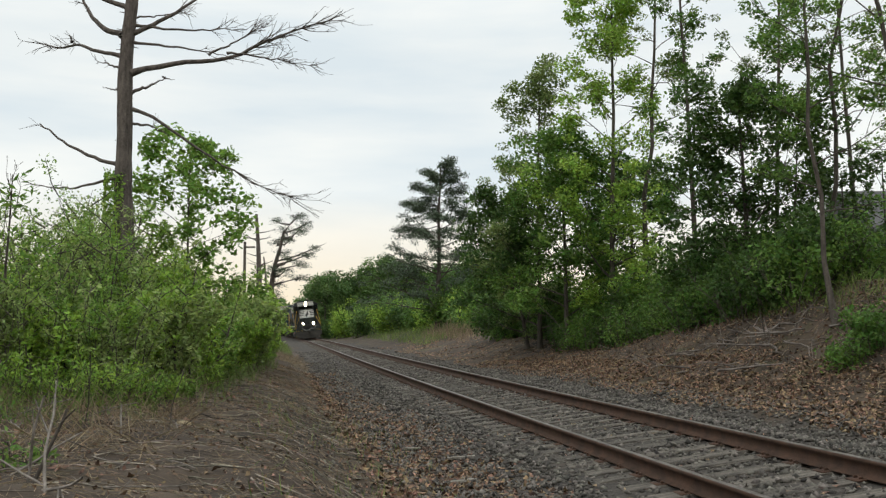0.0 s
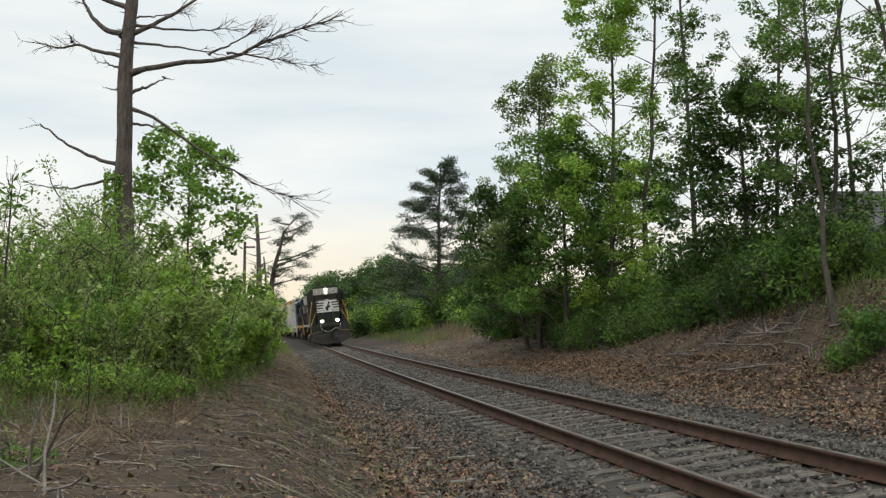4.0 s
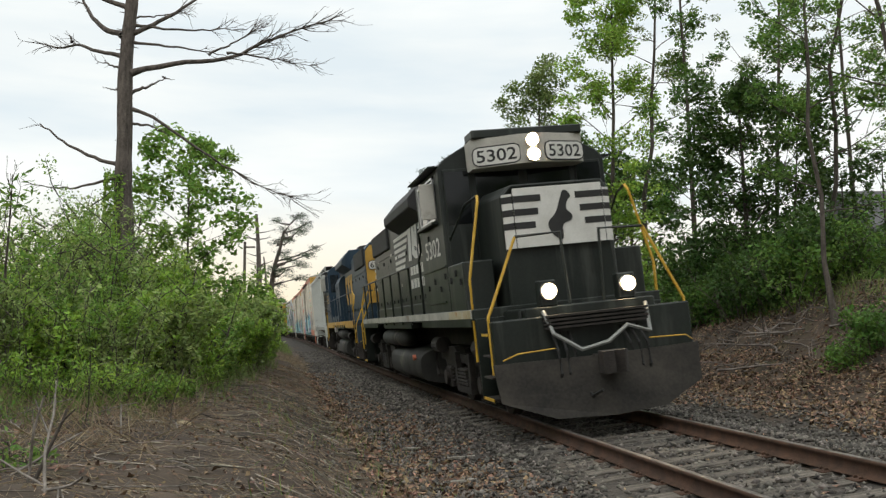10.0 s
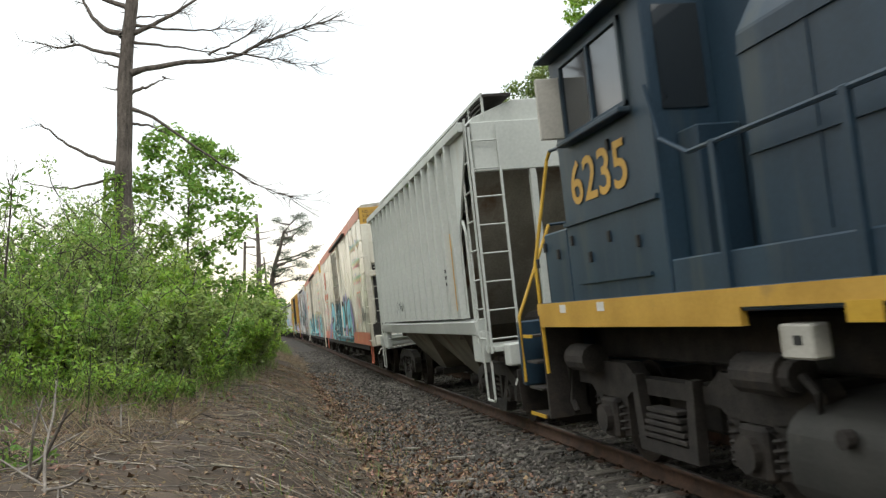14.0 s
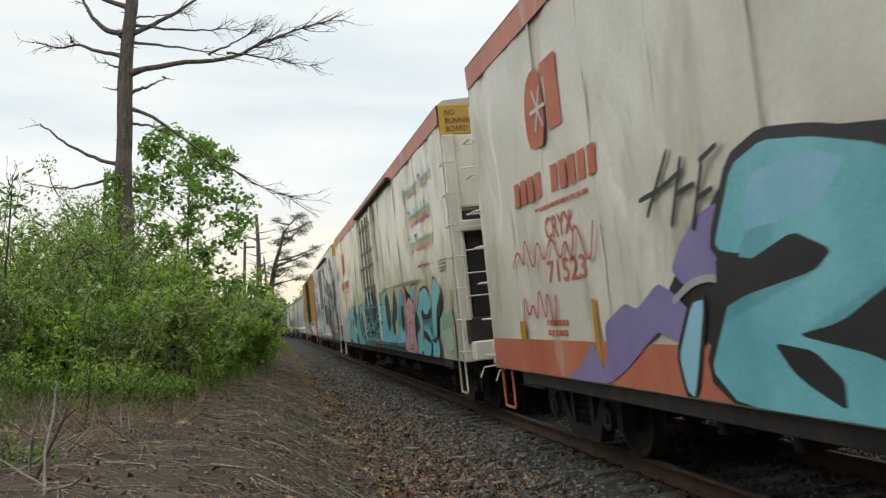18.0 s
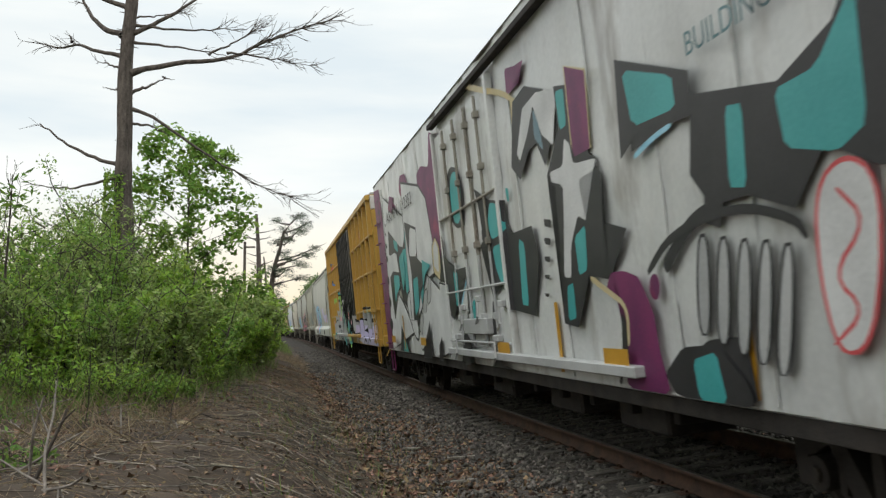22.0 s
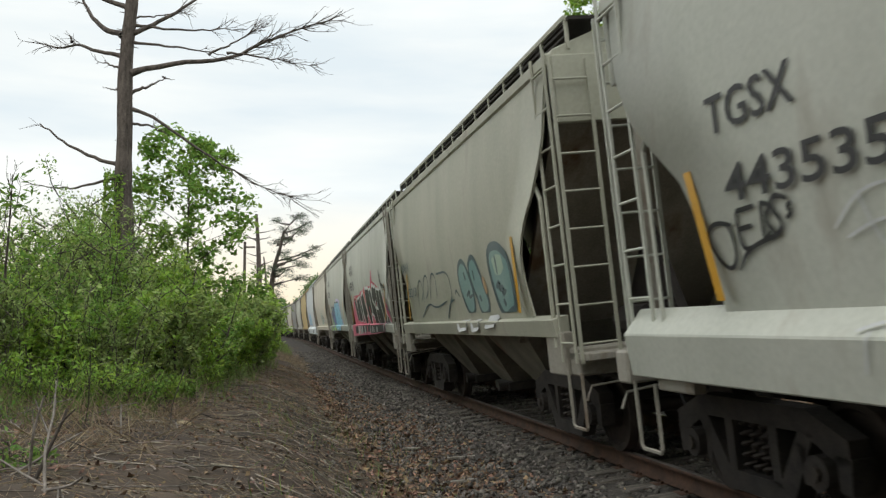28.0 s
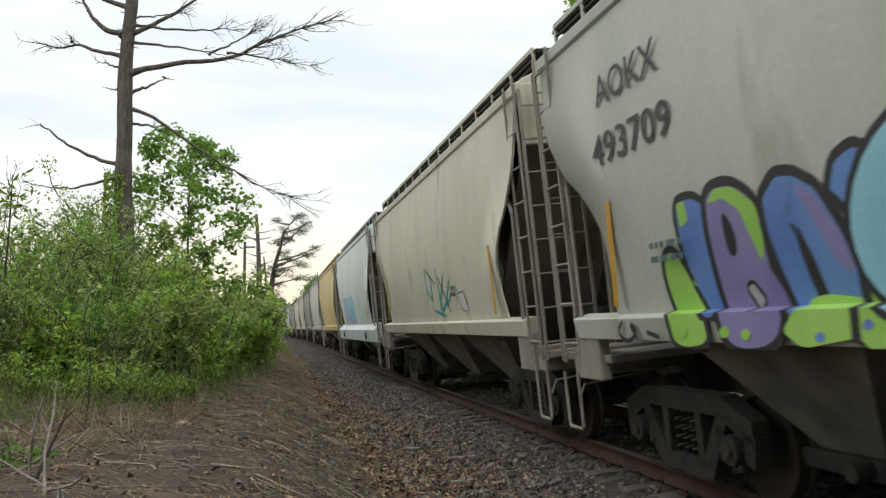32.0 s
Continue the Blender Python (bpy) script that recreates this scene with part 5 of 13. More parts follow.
def shared(name, key, build, mat, parent, loc=(0, 0, 0), rot=None, label="", smooth=False):
    """A part on a mesh that alike parts share."""
    if key not in _mesh:
        bm = bmesh.new()
        build(bm)
        bmesh.ops.recalc_face_normals(bm, faces=bm.faces)
        me = bpy.data.meshes.new(name)
        bm.to_mesh(me)
        bm.free()
        me.materials.append(mat)
        if smooth:
            me.polygons.foreach_set("use_smooth", np.ones(len(me.polygons), bool))
        _mesh[key] = me
    ob = new(name, _mesh[key])
    ob.parent = parent
    ob.location = loc
    if rot:
        ob.rotation_euler = [radians(a) for a in rot]
    if label:
        ob["label"] = label
    return ob


def slab(name, mat, parent, x0, x1, y0, y1, z0, z1, bevel=0.012, label=""):
    bm = bmesh.new()
    box(bm, x0, x1, y0, y1, z0, z1, bevel)
    return part(name, bm, mat, parent, label)


def bar(name, mat, parent, pts, r=0.014, n=6, label=""):
    bm = bmesh.new()
    rod(bm, pts, r, n)
    return part(name, bm, mat, parent, label)


# ---------------------------------------------------------------- running gear
def wheelset(parent, x, r, key):
    def build(bm):
        # one turned profile: axle, hub, plate, tread and flange
        half = [(0.0, 0.085), (0.6, 0.085), (0.62, 0.15), (0.68, 0.17), (0.71, r * 0.8), (0.686, r * 0.86), (0.686, r + 0.024), (0.71, r + 0.024), (0.725, r), (0.83, r - 0.006), (0.83, r * 0.86), (0.79, r * 0.8), (0.8, 0.19), (0.9, 0.15), (0.9, 0.085), (0.95, 0.08)]
        prof = [(-y, q) for y, q in half[:0:-1]] + half
        n = 28
        rings = [[bm.verts.new((q * math.cos(6.2832 * k / n), y, q * math.sin(6.2832 * k / n))) for k in range(n)] for y, q in prof]
        for a, b in zip(rings, rings[1:]):
            for k in range(n):
                bm.faces.new((a[k], a[(k + 1) % n], b[(k + 1) % n], b[k]))
        bm.faces.new(rings[0])
        bm.faces.new(rings[-1])
    return shared("wheelset", key, build, M["wheel"], parent, (x, 0, r), smooth=False, label="rusty steel wheels on an axle")


def freight_truck(car, x):
    t = shared("truck", "f_bolster", lambda bm: (box(bm, -0.2, 0.2, -1.0, 1.0, 0.42, 0.72, 0.03), box(bm, -0.3, 0.3, -0.35, 0.35, 0.72, 0.88, 0.02)), M["under"], car, (x, 0, 0), label="sooty cast steel freight truck")

    def cast_frame(bm):
        for pts in ([(-1.16, 0.70), (-0.72, 0.87), (0.72, 0.87), (1.16, 0.70), (1.16, 0.52), (0.95, 0.57), (0.68, 0.70), (-0.68, 0.70), (-0.95, 0.57), (-1.16, 0.52)],
                    [(-0.80, 0.70), (-0.64, 0.72), (-0.34, 0.30), (0.34, 0.30), (0.64, 0.72), (0.80, 0.70), (0.46, 0.15), (-0.46, 0.15)],
                    [(-0.36, 0.26), (-0.25, 0.26), (-0.25, 0.74), (-0.36, 0.74)], [(0.25, 0.26), (0.36, 0.26), (0.36, 0.74), (0.25, 0.74)],
                    [(-1.18, 0.58), (-1.02, 0.6), (-1.02, 0.36), (-1.14, 0.34)], [(1.18, 0.58), (1.02, 0.6), (1.02, 0.36), (1.14, 0.34)],
                    [(-0.70, 0.62), (-0.60, 0.62), (-0.64, 0.34), (-0.70, 0.34)], [(0.70, 0.62), (0.60, 0.62), (0.64, 0.34), (0.70, 0.34)]):
            prism(bm, pts, -0.08, 0.08, "y")

    def coil(bm):
        rod(bm, [(0.055 * math.cos(k * 0.785), 0.055 * math.sin(k * 0.785), 0.4 * k / 40) for k in range(41)], 0.016, 4)
    wheels = []
    for s in (-1, 1):
        shared("side_frame", "f_frame", cast_frame, M["under"], t, (0, s * 1.02, 0))
        for q in (-0.14, 0.0, 0.14):
            shared("coil_spring", "f_coil", coil, M["wheel"], t, (q, s * 1.03, 0.3))
        for e in (-0.86, 0.86):
            shared("bearing_cap", "f_cap", lambda bm: (cyl(bm, (0, -0.1, 0), (0, 0.1, 0), 0.125, 12), cyl(bm, (0, -0.13, 0), (0, 0.13, 0), 0.06, 8)), M["under"], t, (e, s * 1.05, 0.457))
    for e in (-0.86, 0.86):
        wheels.append(wheelset(t, e, 0.457, "f_wheels"))
    return wheels


def coupler(car, x, d):
    def build(bm):
        box(bm, 0, 0.5, -0.09, 0.09, -0.09, 0.09, 0.01)
        prism(bm, [(0.42, -0.16), (0.72, -0.2), (0.76, -0.05), (0.62, 0.0), (0.74, 0.1), (0.6, 0.2), (0.42, 0.12)], -0.15, 0.15, "z")
    shared("coupler", "coupler", build, M["under"], car, (x, 0, 0.86), (0, 0, 0 if d > 0 else 180))
    bar("brake_hose", M["black"], car, [(x, -0.32, 0.8), (x + d * 0.2, -0.34, 0.55), (x + d * 0.45, -0.3, 0.42), (x + d * 0.62, -0.22, 0.5)], 0.022)


def ladder(car, x, y, z0, z1, wide, mat, axis="x", n=None, r=0.013, label=""):
    """Two stiles and rungs; axis: the way the rungs run."""
    n = n or max(2, round((z1 - z0) / 0.36))
    bm = bmesh.new()
    for s in (0, wide):
        if axis == "x":
            box(bm, x + s - 0.018, x + s + 0.018, y - 0.012, y + 0.012, z0, z1)
        else:
            box(bm, x - 0.012, x + 0.012, y + s - 0.018, y + s + 0.018, z0, z1)
    lad = part("ladder", bm, mat, car, label)
    for i in range(n):
        z = z0 + (z1 - z0) * (i + 0.5) / n
        key = f"rung{axis}{wide:.2f}{mat.name}"
        shared("rung", key, (lambda bm: rod(bm, [(0, 0, 0), (wide, 0, 0)], r)) if axis == "x" else (lambda bm: rod(bm, [(0, 0, 0), (0, wide, 0)], r)), mat, lad, (x, y, z))
    return lad


def stirrup(car, x, y, mat, wide=0.42, drop=0.42, top=0.85):
    bar("stirrup_step", mat, car, [(x, y, top), (x, y, top - drop), (x + 0.03, y, top - drop - 0.03), (x + wide - 0.03, y, top - drop - 0.03), (x + wide, y, top - drop), (x + wide, y, top)], 0.018, 5)


# ---------------------------------------------------------------- signs and sprayed paint
def side_matrix(x, z, s, y):
    """s -1: the side whose reader looks along +y."""
    if s < 0:
        return Matrix(((1, 0, 0, x), (0, 0, -1, -y), (0, 1, 0, z), (0, 0, 0, 1)))
    return Matrix(((-1, 0, 0, x), (0, 0, 1, y), (0, 1, 0, z), (0, 0, 0, 1)))


def lettering(name, words, mat, parent, m, height, width=None, shear=0.0, bold=0.0, label=""):
    cu = bpy.data.curves.new("words", "FONT")
    cu.body, cu.size, cu.shear, cu.offset = words, 1.0, shear, bold
    cu.extrude, cu.fill_mode = 0.0, "FRONT"
    cu.align_x, cu.resolution_u = "LEFT", 3
    ob = bpy.data.objects.new("words", cu)
    src = ob.to_mesh()
    n = len(src.vertices)
    co = np.empty(n * 3, np.float32)
    src.vertices.foreach_get("co", co)
    co = co.reshape(-1, 3)
    lo, hi = co.min(0), co.max(0)
    co[:, 0] -= lo[0]
    co[:, 1] -= lo[1]
    k = height / (hi[1] - lo[1])
    kx = k if width is None else width / (hi[0] - lo[0])
    co *= np.array([kx, k, 1])
    me = bpy.data.meshes.new(name)
    me.from_pydata(co.tolist(), [], [tuple(p.vertices) for p in src.polygons])
    ob.to_mesh_clear()
    bpy.data.objects.remove(ob)
    bpy.data.curves.remove(cu)
    o = link_mesh(name, me, mat, parent, label)
    o.matrix_basis = m
    return o


def patch(name, mat, parent, pts, y, s=-1, lift=0.004, label=""):
    """A flat painted shape on a car's side. pts: (x, z)."""
    bm = bmesh.new()
    prism(bm, pts, s * (y + lift), s * (y + lift - 0.003), "y")
    return part(name, bm, mat, parent, label)


def smooth_shape(pts, n=5):
    """Round a closed outline by Chaikin cuts."""
    p = np.array(pts, float)
    for _ in range(2 if n > 3 else 1 if n > 0 else 0):
        q = np.roll(p, -1, 0)
        p = np.stack([0.75 * p + 0.25 * q, 0.25 * p + 0.75 * q], 1).reshape(-1, 2)
    return p


def outset(p, d):
    """Push a closed outline outwards by d."""
    a, b = np.roll(p, 1, 0), np.roll(p, -1, 0)
    t = b - a
    t /= np.linalg.norm(t, axis=1, keepdims=True) + 1e-9
    nrm = np.stack([t[:, 1], -t[:, 0]], 1)
    area = 0.5 * np.sum(p[:, 0] * b[:, 1] - b[:, 0] * p[:, 1])
    return p + nrm * d * (1 if area > 0 else -1)


def scrawl(car, y, x0, x1, z0, z1, mat, seed, s=-1, width=0.035, n=9, label="thin marker scrawl"):
    """A loose line of marker strokes that says nothing."""
    rg = random.Random(seed)
    pts = []
    for i in range(n):
        pts.append((x0 + (x1 - x0) * (i / (n - 1)) + rg.uniform(-0.5, 0.3) * (x1 - x0) / n, (z1 if i % 2 else z0) + rg.uniform(-0.3, 0.3) * (z1 - z0)))
    p = np.array(pts)
    for _ in range(2):
        p = np.concatenate([p[:1], np.stack([0.75 * p[:-1] + 0.25 * p[1:], 0.25 * p[:-1] + 0.75 * p[1:]], 1).reshape(-1, 2), p[-1:]])
    t = np.gradient(p, axis=0)
    t /= np.linalg.norm(t, axis=1, keepdims=True) + 1e-9
    nr = np.stack([-t[:, 1], t[:, 0]], 1) * width / 2
    a, b = p + nr, p - nr
    yy = s * (y + 0.022)
    v = [(q[0], yy, q[1]) for q in np.concatenate([a, b])]
    m = len(p)
    return raw("marker_scrawl", v, [(i, i + 1, m + i + 1, m + i) for i in range(m - 1)], M[mat], car, label)


def stencil(car, y, x, z, widths, mat, s=-1, h=0.06, gap=0.11, label="rows of small unreadable stencilling"):
    bm = bmesh.new()
    rg = random.Random(int(x * 100) + int(z * 10))
    for i, w in enumerate(widths):
        q = x
        while q < x + w:
            ln = rg.uniform(0.05, 0.16)
            prism(bm, [(q, z - i * gap), (q + ln, z - i * gap), (q + ln, z - i * gap + h), (q, z - i * gap + h)], s * (y + 0.006), s * (y + 0.003), "y")
            q += ln + 0.035
    ob = part("stencilling", bm, M[mat], car, label)
    ob["kind"] = "stuff"
    return ob


def lay(name, mat, car, outline, y, lift, label, skin):
    """A film of paint in the shape of an outline of (x, z), flat, or wrapped over a skin of (x cuts, z cuts, depth, half length)."""
    bm = bmesh.new()
    bm.faces.new([bm.verts.new((a, -(y + lift), b)) for a, b in outline])
    bmesh.ops.triangulate(bm, faces=bm.faces)
    if skin:
        cut_x, cut_z, depth = skin[:3]
        (x0, z0), (x1, z1) = np.min(outline, 0), np.max(outline, 0)
        for c in cut_x:
            if x0 < c < x1:
                bmesh.ops.bisect_plane(bm, geom=bm.verts[:] + bm.edges[:] + bm.faces[:], plane_co=(c, 0, 0), plane_no=(1, 0, 0))
        for c in cut_z:
            if z0 < c < z1:
                bmesh.ops.bisect_plane(bm, geom=bm.verts[:] + bm.edges[:] + bm.faces[:], plane_co=(0, 0, c), plane_no=(0, 0, 1))
        for v in bm.verts:
            v.co.y = -(depth(v.co.x, v.co.z) + lift)
            if len(skin) > 3:                          # nothing hangs past the sheet's edge
                v.co.x = min(skin[3](v.co.z, 1), max(-skin[3](v.co.z, -1), v.co.x))
    return part(name, bm, M[mat], car, label)


def paint(car, y, level, mat, pts, edge=None, line=0.05, cuts=1, label="", skin=None):
    """A sprayed field, with a darker line round it if edge is given; level: the order in which it was sprayed."""
    p = np.array(pts, float)
    if cuts == 1:
        q = np.roll(p, -1, 0)
        p = np.stack([0.88 * p + 0.12 * q, 0.12 * p + 0.88 * q], 1).reshape(-1, 2)
    elif cuts:
        p = smooth_shape(pts, 5)
    keep = np.linalg.norm(p - np.roll(p, 1, 0), axis=1) > 0.004
    p = p[keep]
    foot = min(q[1] for q in pts)
    if edge:
        q = outset(p, line)
        q[:, 1] = np.maximum(q[:, 1], foot)
        lay("graffiti_outline", edge, car, q, y, 0.0004 * level, "", skin)
    return lay("graffiti_field", mat, car, p, y, 0.0004 * level + 0.0002, label, skin)


def brush(car, y, level, mat, pts, width, skin=None):
    """One sprayed stroke along a line of (x, z)."""
    p = np.array(pts, float)
    for _ in range(2):
        p = np.concatenate([p[:1], np.stack([0.75 * p[:-1] + 0.25 * p[1:], 0.25 * p[:-1] + 0.75 * p[1:]], 1).reshape(-1, 2), p[-1:]])
    t = np.gradient(p, axis=0)
    t /= np.linalg.norm(t, axis=1, keepdims=True) + 1e-9
    w = width * 0.5 * np.interp(np.linspace(0, 1, len(p)), [0, 0.12, 0.85, 1], [0.55, 1, 0.9, 0.4])
    nr = np.stack([-t[:, 1], t[:, 0]], 1) * w[:, None]
    a, b = p + nr, p - nr
    lift = 0.0004 * level + 0.0003
    v = [(q[0], -((skin[2](q[0], q[1]) if skin else y) + lift), q[1]) for q in np.concatenate([a, b])]
    m = len(p)
    return raw("sprayed_stroke", v, [(i, i + 1, m + i + 1, m + i) for i in range(m - 1)], M[mat], car)


# ---------------------------------------------------------------- locomotives
def loco_truck(car, x):
    t = shared("truck", "l_bolster", lambda bm: (box(bm, -0.5, 0.5, -0.95, 0.95, 0.5, 0.85, 0.03), box(bm, -0.45, 0.45, -0.45, 0.45, 0.85, 1.2, 0.02)), M["under"], car, (x, 0, 0), label="grimy four-wheel locomotive truck")

    def cast_frame(bm):
        for pts in ([(-2.25, 0.98), (-2.15, 1.08), (-0.9, 1.08), (-0.7, 0.95), (0.7, 0.95), (0.9, 1.08), (2.15, 1.08), (2.25, 0.98), (2.25, 0.82), (1.9, 0.82), (1.75, 0.72),
                     (1.0, 0.72), (0.85, 0.8), (-0.85, 0.8), (-1.0, 0.72), (-1.75, 0.72), (-1.9, 0.82), (-2.25, 0.82)],
                    [(-1.78, 0.74), (-1.6, 0.74), (-1.62, 0.34), (-1.78, 0.36)], [(-1.14, 0.74), (-0.96, 0.74), (-0.96, 0.36), (-1.12, 0.34)],
                    [(1.78, 0.74), (1.6, 0.74), (1.62, 0.34), (1.78, 0.36)], [(1.14, 0.74), (0.96, 0.74), (0.96, 0.36), (1.12, 0.34)]):
            prism(bm, pts, -0.08, 0.08, "y")

    def hanger(bm):
        prism(bm, [(-0.62, 1.0), (-0.5, 1.0), (-0.42, 0.42), (0.42, 0.42), (0.5, 1.0), (0.62, 1.0), (0.56, 0.3), (-0.56, 0.3)], -0.05, 0.05, "y")

    def journal(bm):
        box(bm, -0.19, 0.19, -0.1, 0.1, -0.2, 0.2, 0.03)
        cyl(bm, (0, -0.17, 0), (0, 0.17, 0), 0.14, 14)

    def coil(bm):
        rod(bm, [(0.07 * math.cos(k * 0.785), 0.07 * math.sin(k * 0.785), 0.3 * k / 34) for k in range(35)], 0.018, 4)

    def brake(bm):
        cyl(bm, (-0.28, 0, 0), (0.28, 0, 0), 0.15, 14)
        cyl(bm, (0.28, 0, 0), (0.4, 0, 0), 0.11, 12)
        rod(bm, [(0.4, 0, 0), (0.55, 0, -0.1), (0.56, 0, -0.5), (0.45, 0, -0.62)], 0.035)
    wheels = []
    for s in (-1, 1):
        shared("side_frame", "l_frame", cast_frame, M["under"], t, (0, s * 1.08, 0))
        shared("swing_hanger", "l_hanger", hanger, M["under"], t, (0, s * 1.2, 0))
        for i in range(5):
            shared("spring_leaf", f"l_leaf{i}", lambda bm: box(bm, -0.42 + 0.03 * i, 0.42 - 0.03 * i, -0.07, 0.07, -0.02, 0.02, 0.006), M["under"], t, (0, s * 1.2, 0.46 + 0.06 * i))
        for e in (-1.37, 1.37):
            shared("journal_box", "l_journal", journal, M["under"], t, (e, s * 1.12, 0.51))
            for q in (-0.3, 0.3):
                shared("coil_spring", "l_coil", coil, M["under"], t, (e + q, s * 1.14, 0.4))
            shared("brake_cylinder", "l_brake", brake, M["under"], t, (e * 1.28, s * 1.25, 1.12), (0, 0, 0 if e > 0 else 180))
            bar("sand_pipe", M["under"], t, [(e * 1.5, s * 1.1, 1.2), (e * 1.52, s * 1.0, 0.6), (e * 1.42, s * 0.8, 0.15)], 0.02)
    for e in (-1.37, 1.37):
        wheels.append(wheelset(t, e, 0.51, "l_wheels"))
    return wheels


def outline_box(name, mat, car, prof, x0, x1, label="", bevel=0.015):
    bm = bmesh.new()
    prism(bm, prof, x0, x1, "x")
    if bevel:
        bmesh.ops.bevel(bm, geom=list(bm.edges), offset=bevel, segments=1, affect="EDGES")
    return part(name, bm, mat, car, label)


def number_plate(car, words, m, w, h):
    """A white number board with a dark rim and dark digits."""
    bm = bmesh.new()
    c, d = h * 0.3, h * 0.09
    p = np.array([(c, 0), (w - c, 0), (w - d, d), (w, c), (w, h - c), (w - d, h - d), (w - c, h), (c, h), (d, h - d), (0, h - c), (0, c), (d, d)], float)
    prism(bm, [tuple(q) for q in outset(p, 0.022)], 0.0, 0.012, "z")
    b = part("number_board", bm, M["black"], car, "white number board with dark digits")
    b.matrix_basis = m
    bm = bmesh.new()
    prism(bm, [tuple(q) for q in p], 0.012, 0.018, "z")
    part("board_face", bm, M["white"], b)
    lettering("digit_plate", words, M["black"], b, Matrix.Translation((w * 0.07, h * 0.14, 0.022)), h * 0.72, w * 0.86, bold=0.012)


def locomotive(name, label, body, nose, sill, centre, backward, digits, fittings, c0=3.75, c1=6.0, tank_x=(-2.95, 1.6), drum_x=(-3.9, -0.4)):
    """Road switcher with its cab towards +x."""
    car = empty(name, label, "locomotive")
    P = M[body]
    # frame, walkway, stripe
    slab("underframe", M["under"], car, -7.9, 7.9, -0.75, 0.75, 1.05, 1.5, 0.03)
    slab("walkway", P, car, -7.6, 7.6, -1.52, 1.52, 1.58, 1.745, 0.015, "walkway deck along the hood")
    for s in (-1, 1):
        slab("sill", M[sill], car, -7.55, 7.55, s * 1.525, s * 1.535, 1.61, 1.74, 0.0, "sill stripe")
        for a, b in ((-7.5, -4.0), (3.2, 7.5)):
            outline_box("deep_sill", P if fittings == "black" else M[sill], car, [(s * 1.48, 1.48), (s * 1.535, 1.48), (s * 1.535, 1.61), (s * 1.48, 1.61)], a, b, "deeper end of the side sill", 0.0)
        slab("step_in_sill", P, car, -2.9, 1.6, s * 1.3, s * 1.5, 1.45, 1.58, 0.01)
    for d in (-1, 1):
        slab("end_deck", P, car, d * 7.6, d * 8.55, -0.98, 0.98, 1.5, 1.68, 0.015)
        slab("pilot", P, car, d * 8.42, d * 8.58, -1.5, 1.5, 0.75, 1.55, 0.02, "end plate under the deck")
        bm = bmesh.new()                              # anticlimber
        for i in range(4):
            box(bm, d * 8.55, d * 8.8, -0.75, 0.75, 1.36 + 0.055 * i, 1.39 + 0.055 * i)
        part("anticlimber", bm, M["under"], car)
        # plow: a shallow vee of plates
        bm = bmesh.new()
        for s in (-1, 1):
            a = [(d * 8.62, s * 1.55, 0.95), (d * 9.0, 0, 0.95), (d * 9.12, 0, 0.13), (d * 8.95, s * 0.8, 0.15), (d * 8.7, s * 1.5, 0.42)]
            b = [(q[0] - d * 0.03, q[1], q[2]) for q in a]
            va, vb = [bm.verts.new(q) for q in a], [bm.verts.new(q) for q in b]
            bm.faces.new(va)
            bm.faces.new(vb)
            for i in range(5):
                bm.faces.new((va[i], va[(i + 1) % 5], vb[(i + 1) % 5], vb[i]))
        bmesh.ops.remove_doubles(bm, verts=bm.verts, dist=0.0005)
        part("snow_plow", bm, M["plow"] if d > 0 and not backward else M["under"], car, "dust-coated pilot plow")
        coupler(car, d * 8.6, d)
        for s in (-1, 1):
            TS = P if fittings == "black" else M["under"]
            st = slab("stairwell", TS, car, d * 7.6, d * 8.4, s * 1.0, s * 1.04, 0.5, 1.66, 0.0, "steps at the corner")
            slab("stair_side", TS, st, d * 7.6, d * 7.64, s * 1.0, s * 1.5, 0.42, 1.6, 0.008)
            for i in range(4):
                slab("tread", M["under"], st, d * (7.75 + 0.07 * i), d * 8.3, s * 1.04, s * 1.5, 0.42 + 0.31 * i, 0.45 + 0.31 * i, 0.004)
                if i in (0, 3): slab("tread_edge", M["rail_yellow"], st, d * (7.75 + 0.07 * i), d * 8.3, s * 1.5, s * 1.515, 0.415 + 0.31 * i, 0.455 + 0.31 * i, 0.0, "yellow step edge")
            # corner handrails
            yl = M["rail_yellow"]
            bar("handrail", yl, car, [(d * 7.5, s * 1.5, 0.95), (d * 7.55, s * 1.5, 2.2), (d * 7.5, s * 1.24, 3.38), (d * 7.42, s * 1.22, 3.48)] if d > 0 else [(d * 7.8, s * 1.5, 0.95), (d * 7.8, s * 1.5, 2.2), (d * 7.72, s * 1.4, 2.62), (d * 7.5, s * 1.45, 2.76)], 0.022, 6, "yellow grab post")
            bar("handrail", yl, car, [(d * 8.42, s * 1.5, 0.8), (d * 8.42, s * 1.5, 1.6), (d * 8.42, s * 1.03, 2.62), (d * 8.42, s * 0.98, 2.72)], 0.022, 6, "yellow grab post")
            bar("handrail", P, car, [(d * 8.42, s * 0.98, 2.72), (d * 8.42, s * 0.3, 2.74), (d * 8.42, s * 0.26, 1.68)], 0.024)
            if d > 0:
                bar("handrail", P, car, [(d * 7.42, s * 1.22, 3.48), (d * 6.9, s * 1.3, 3.42), (c1 + 0.02, s * 1.4, 2.95)], 0.02)
            bar("uncoupling_lever", yl, car, [(d * 8.85, s * 0.7, 1.1), (d * 8.85, s * 1.25, 1.08), (d * 8.7, s * 1.42, 1.0)], 0.011)
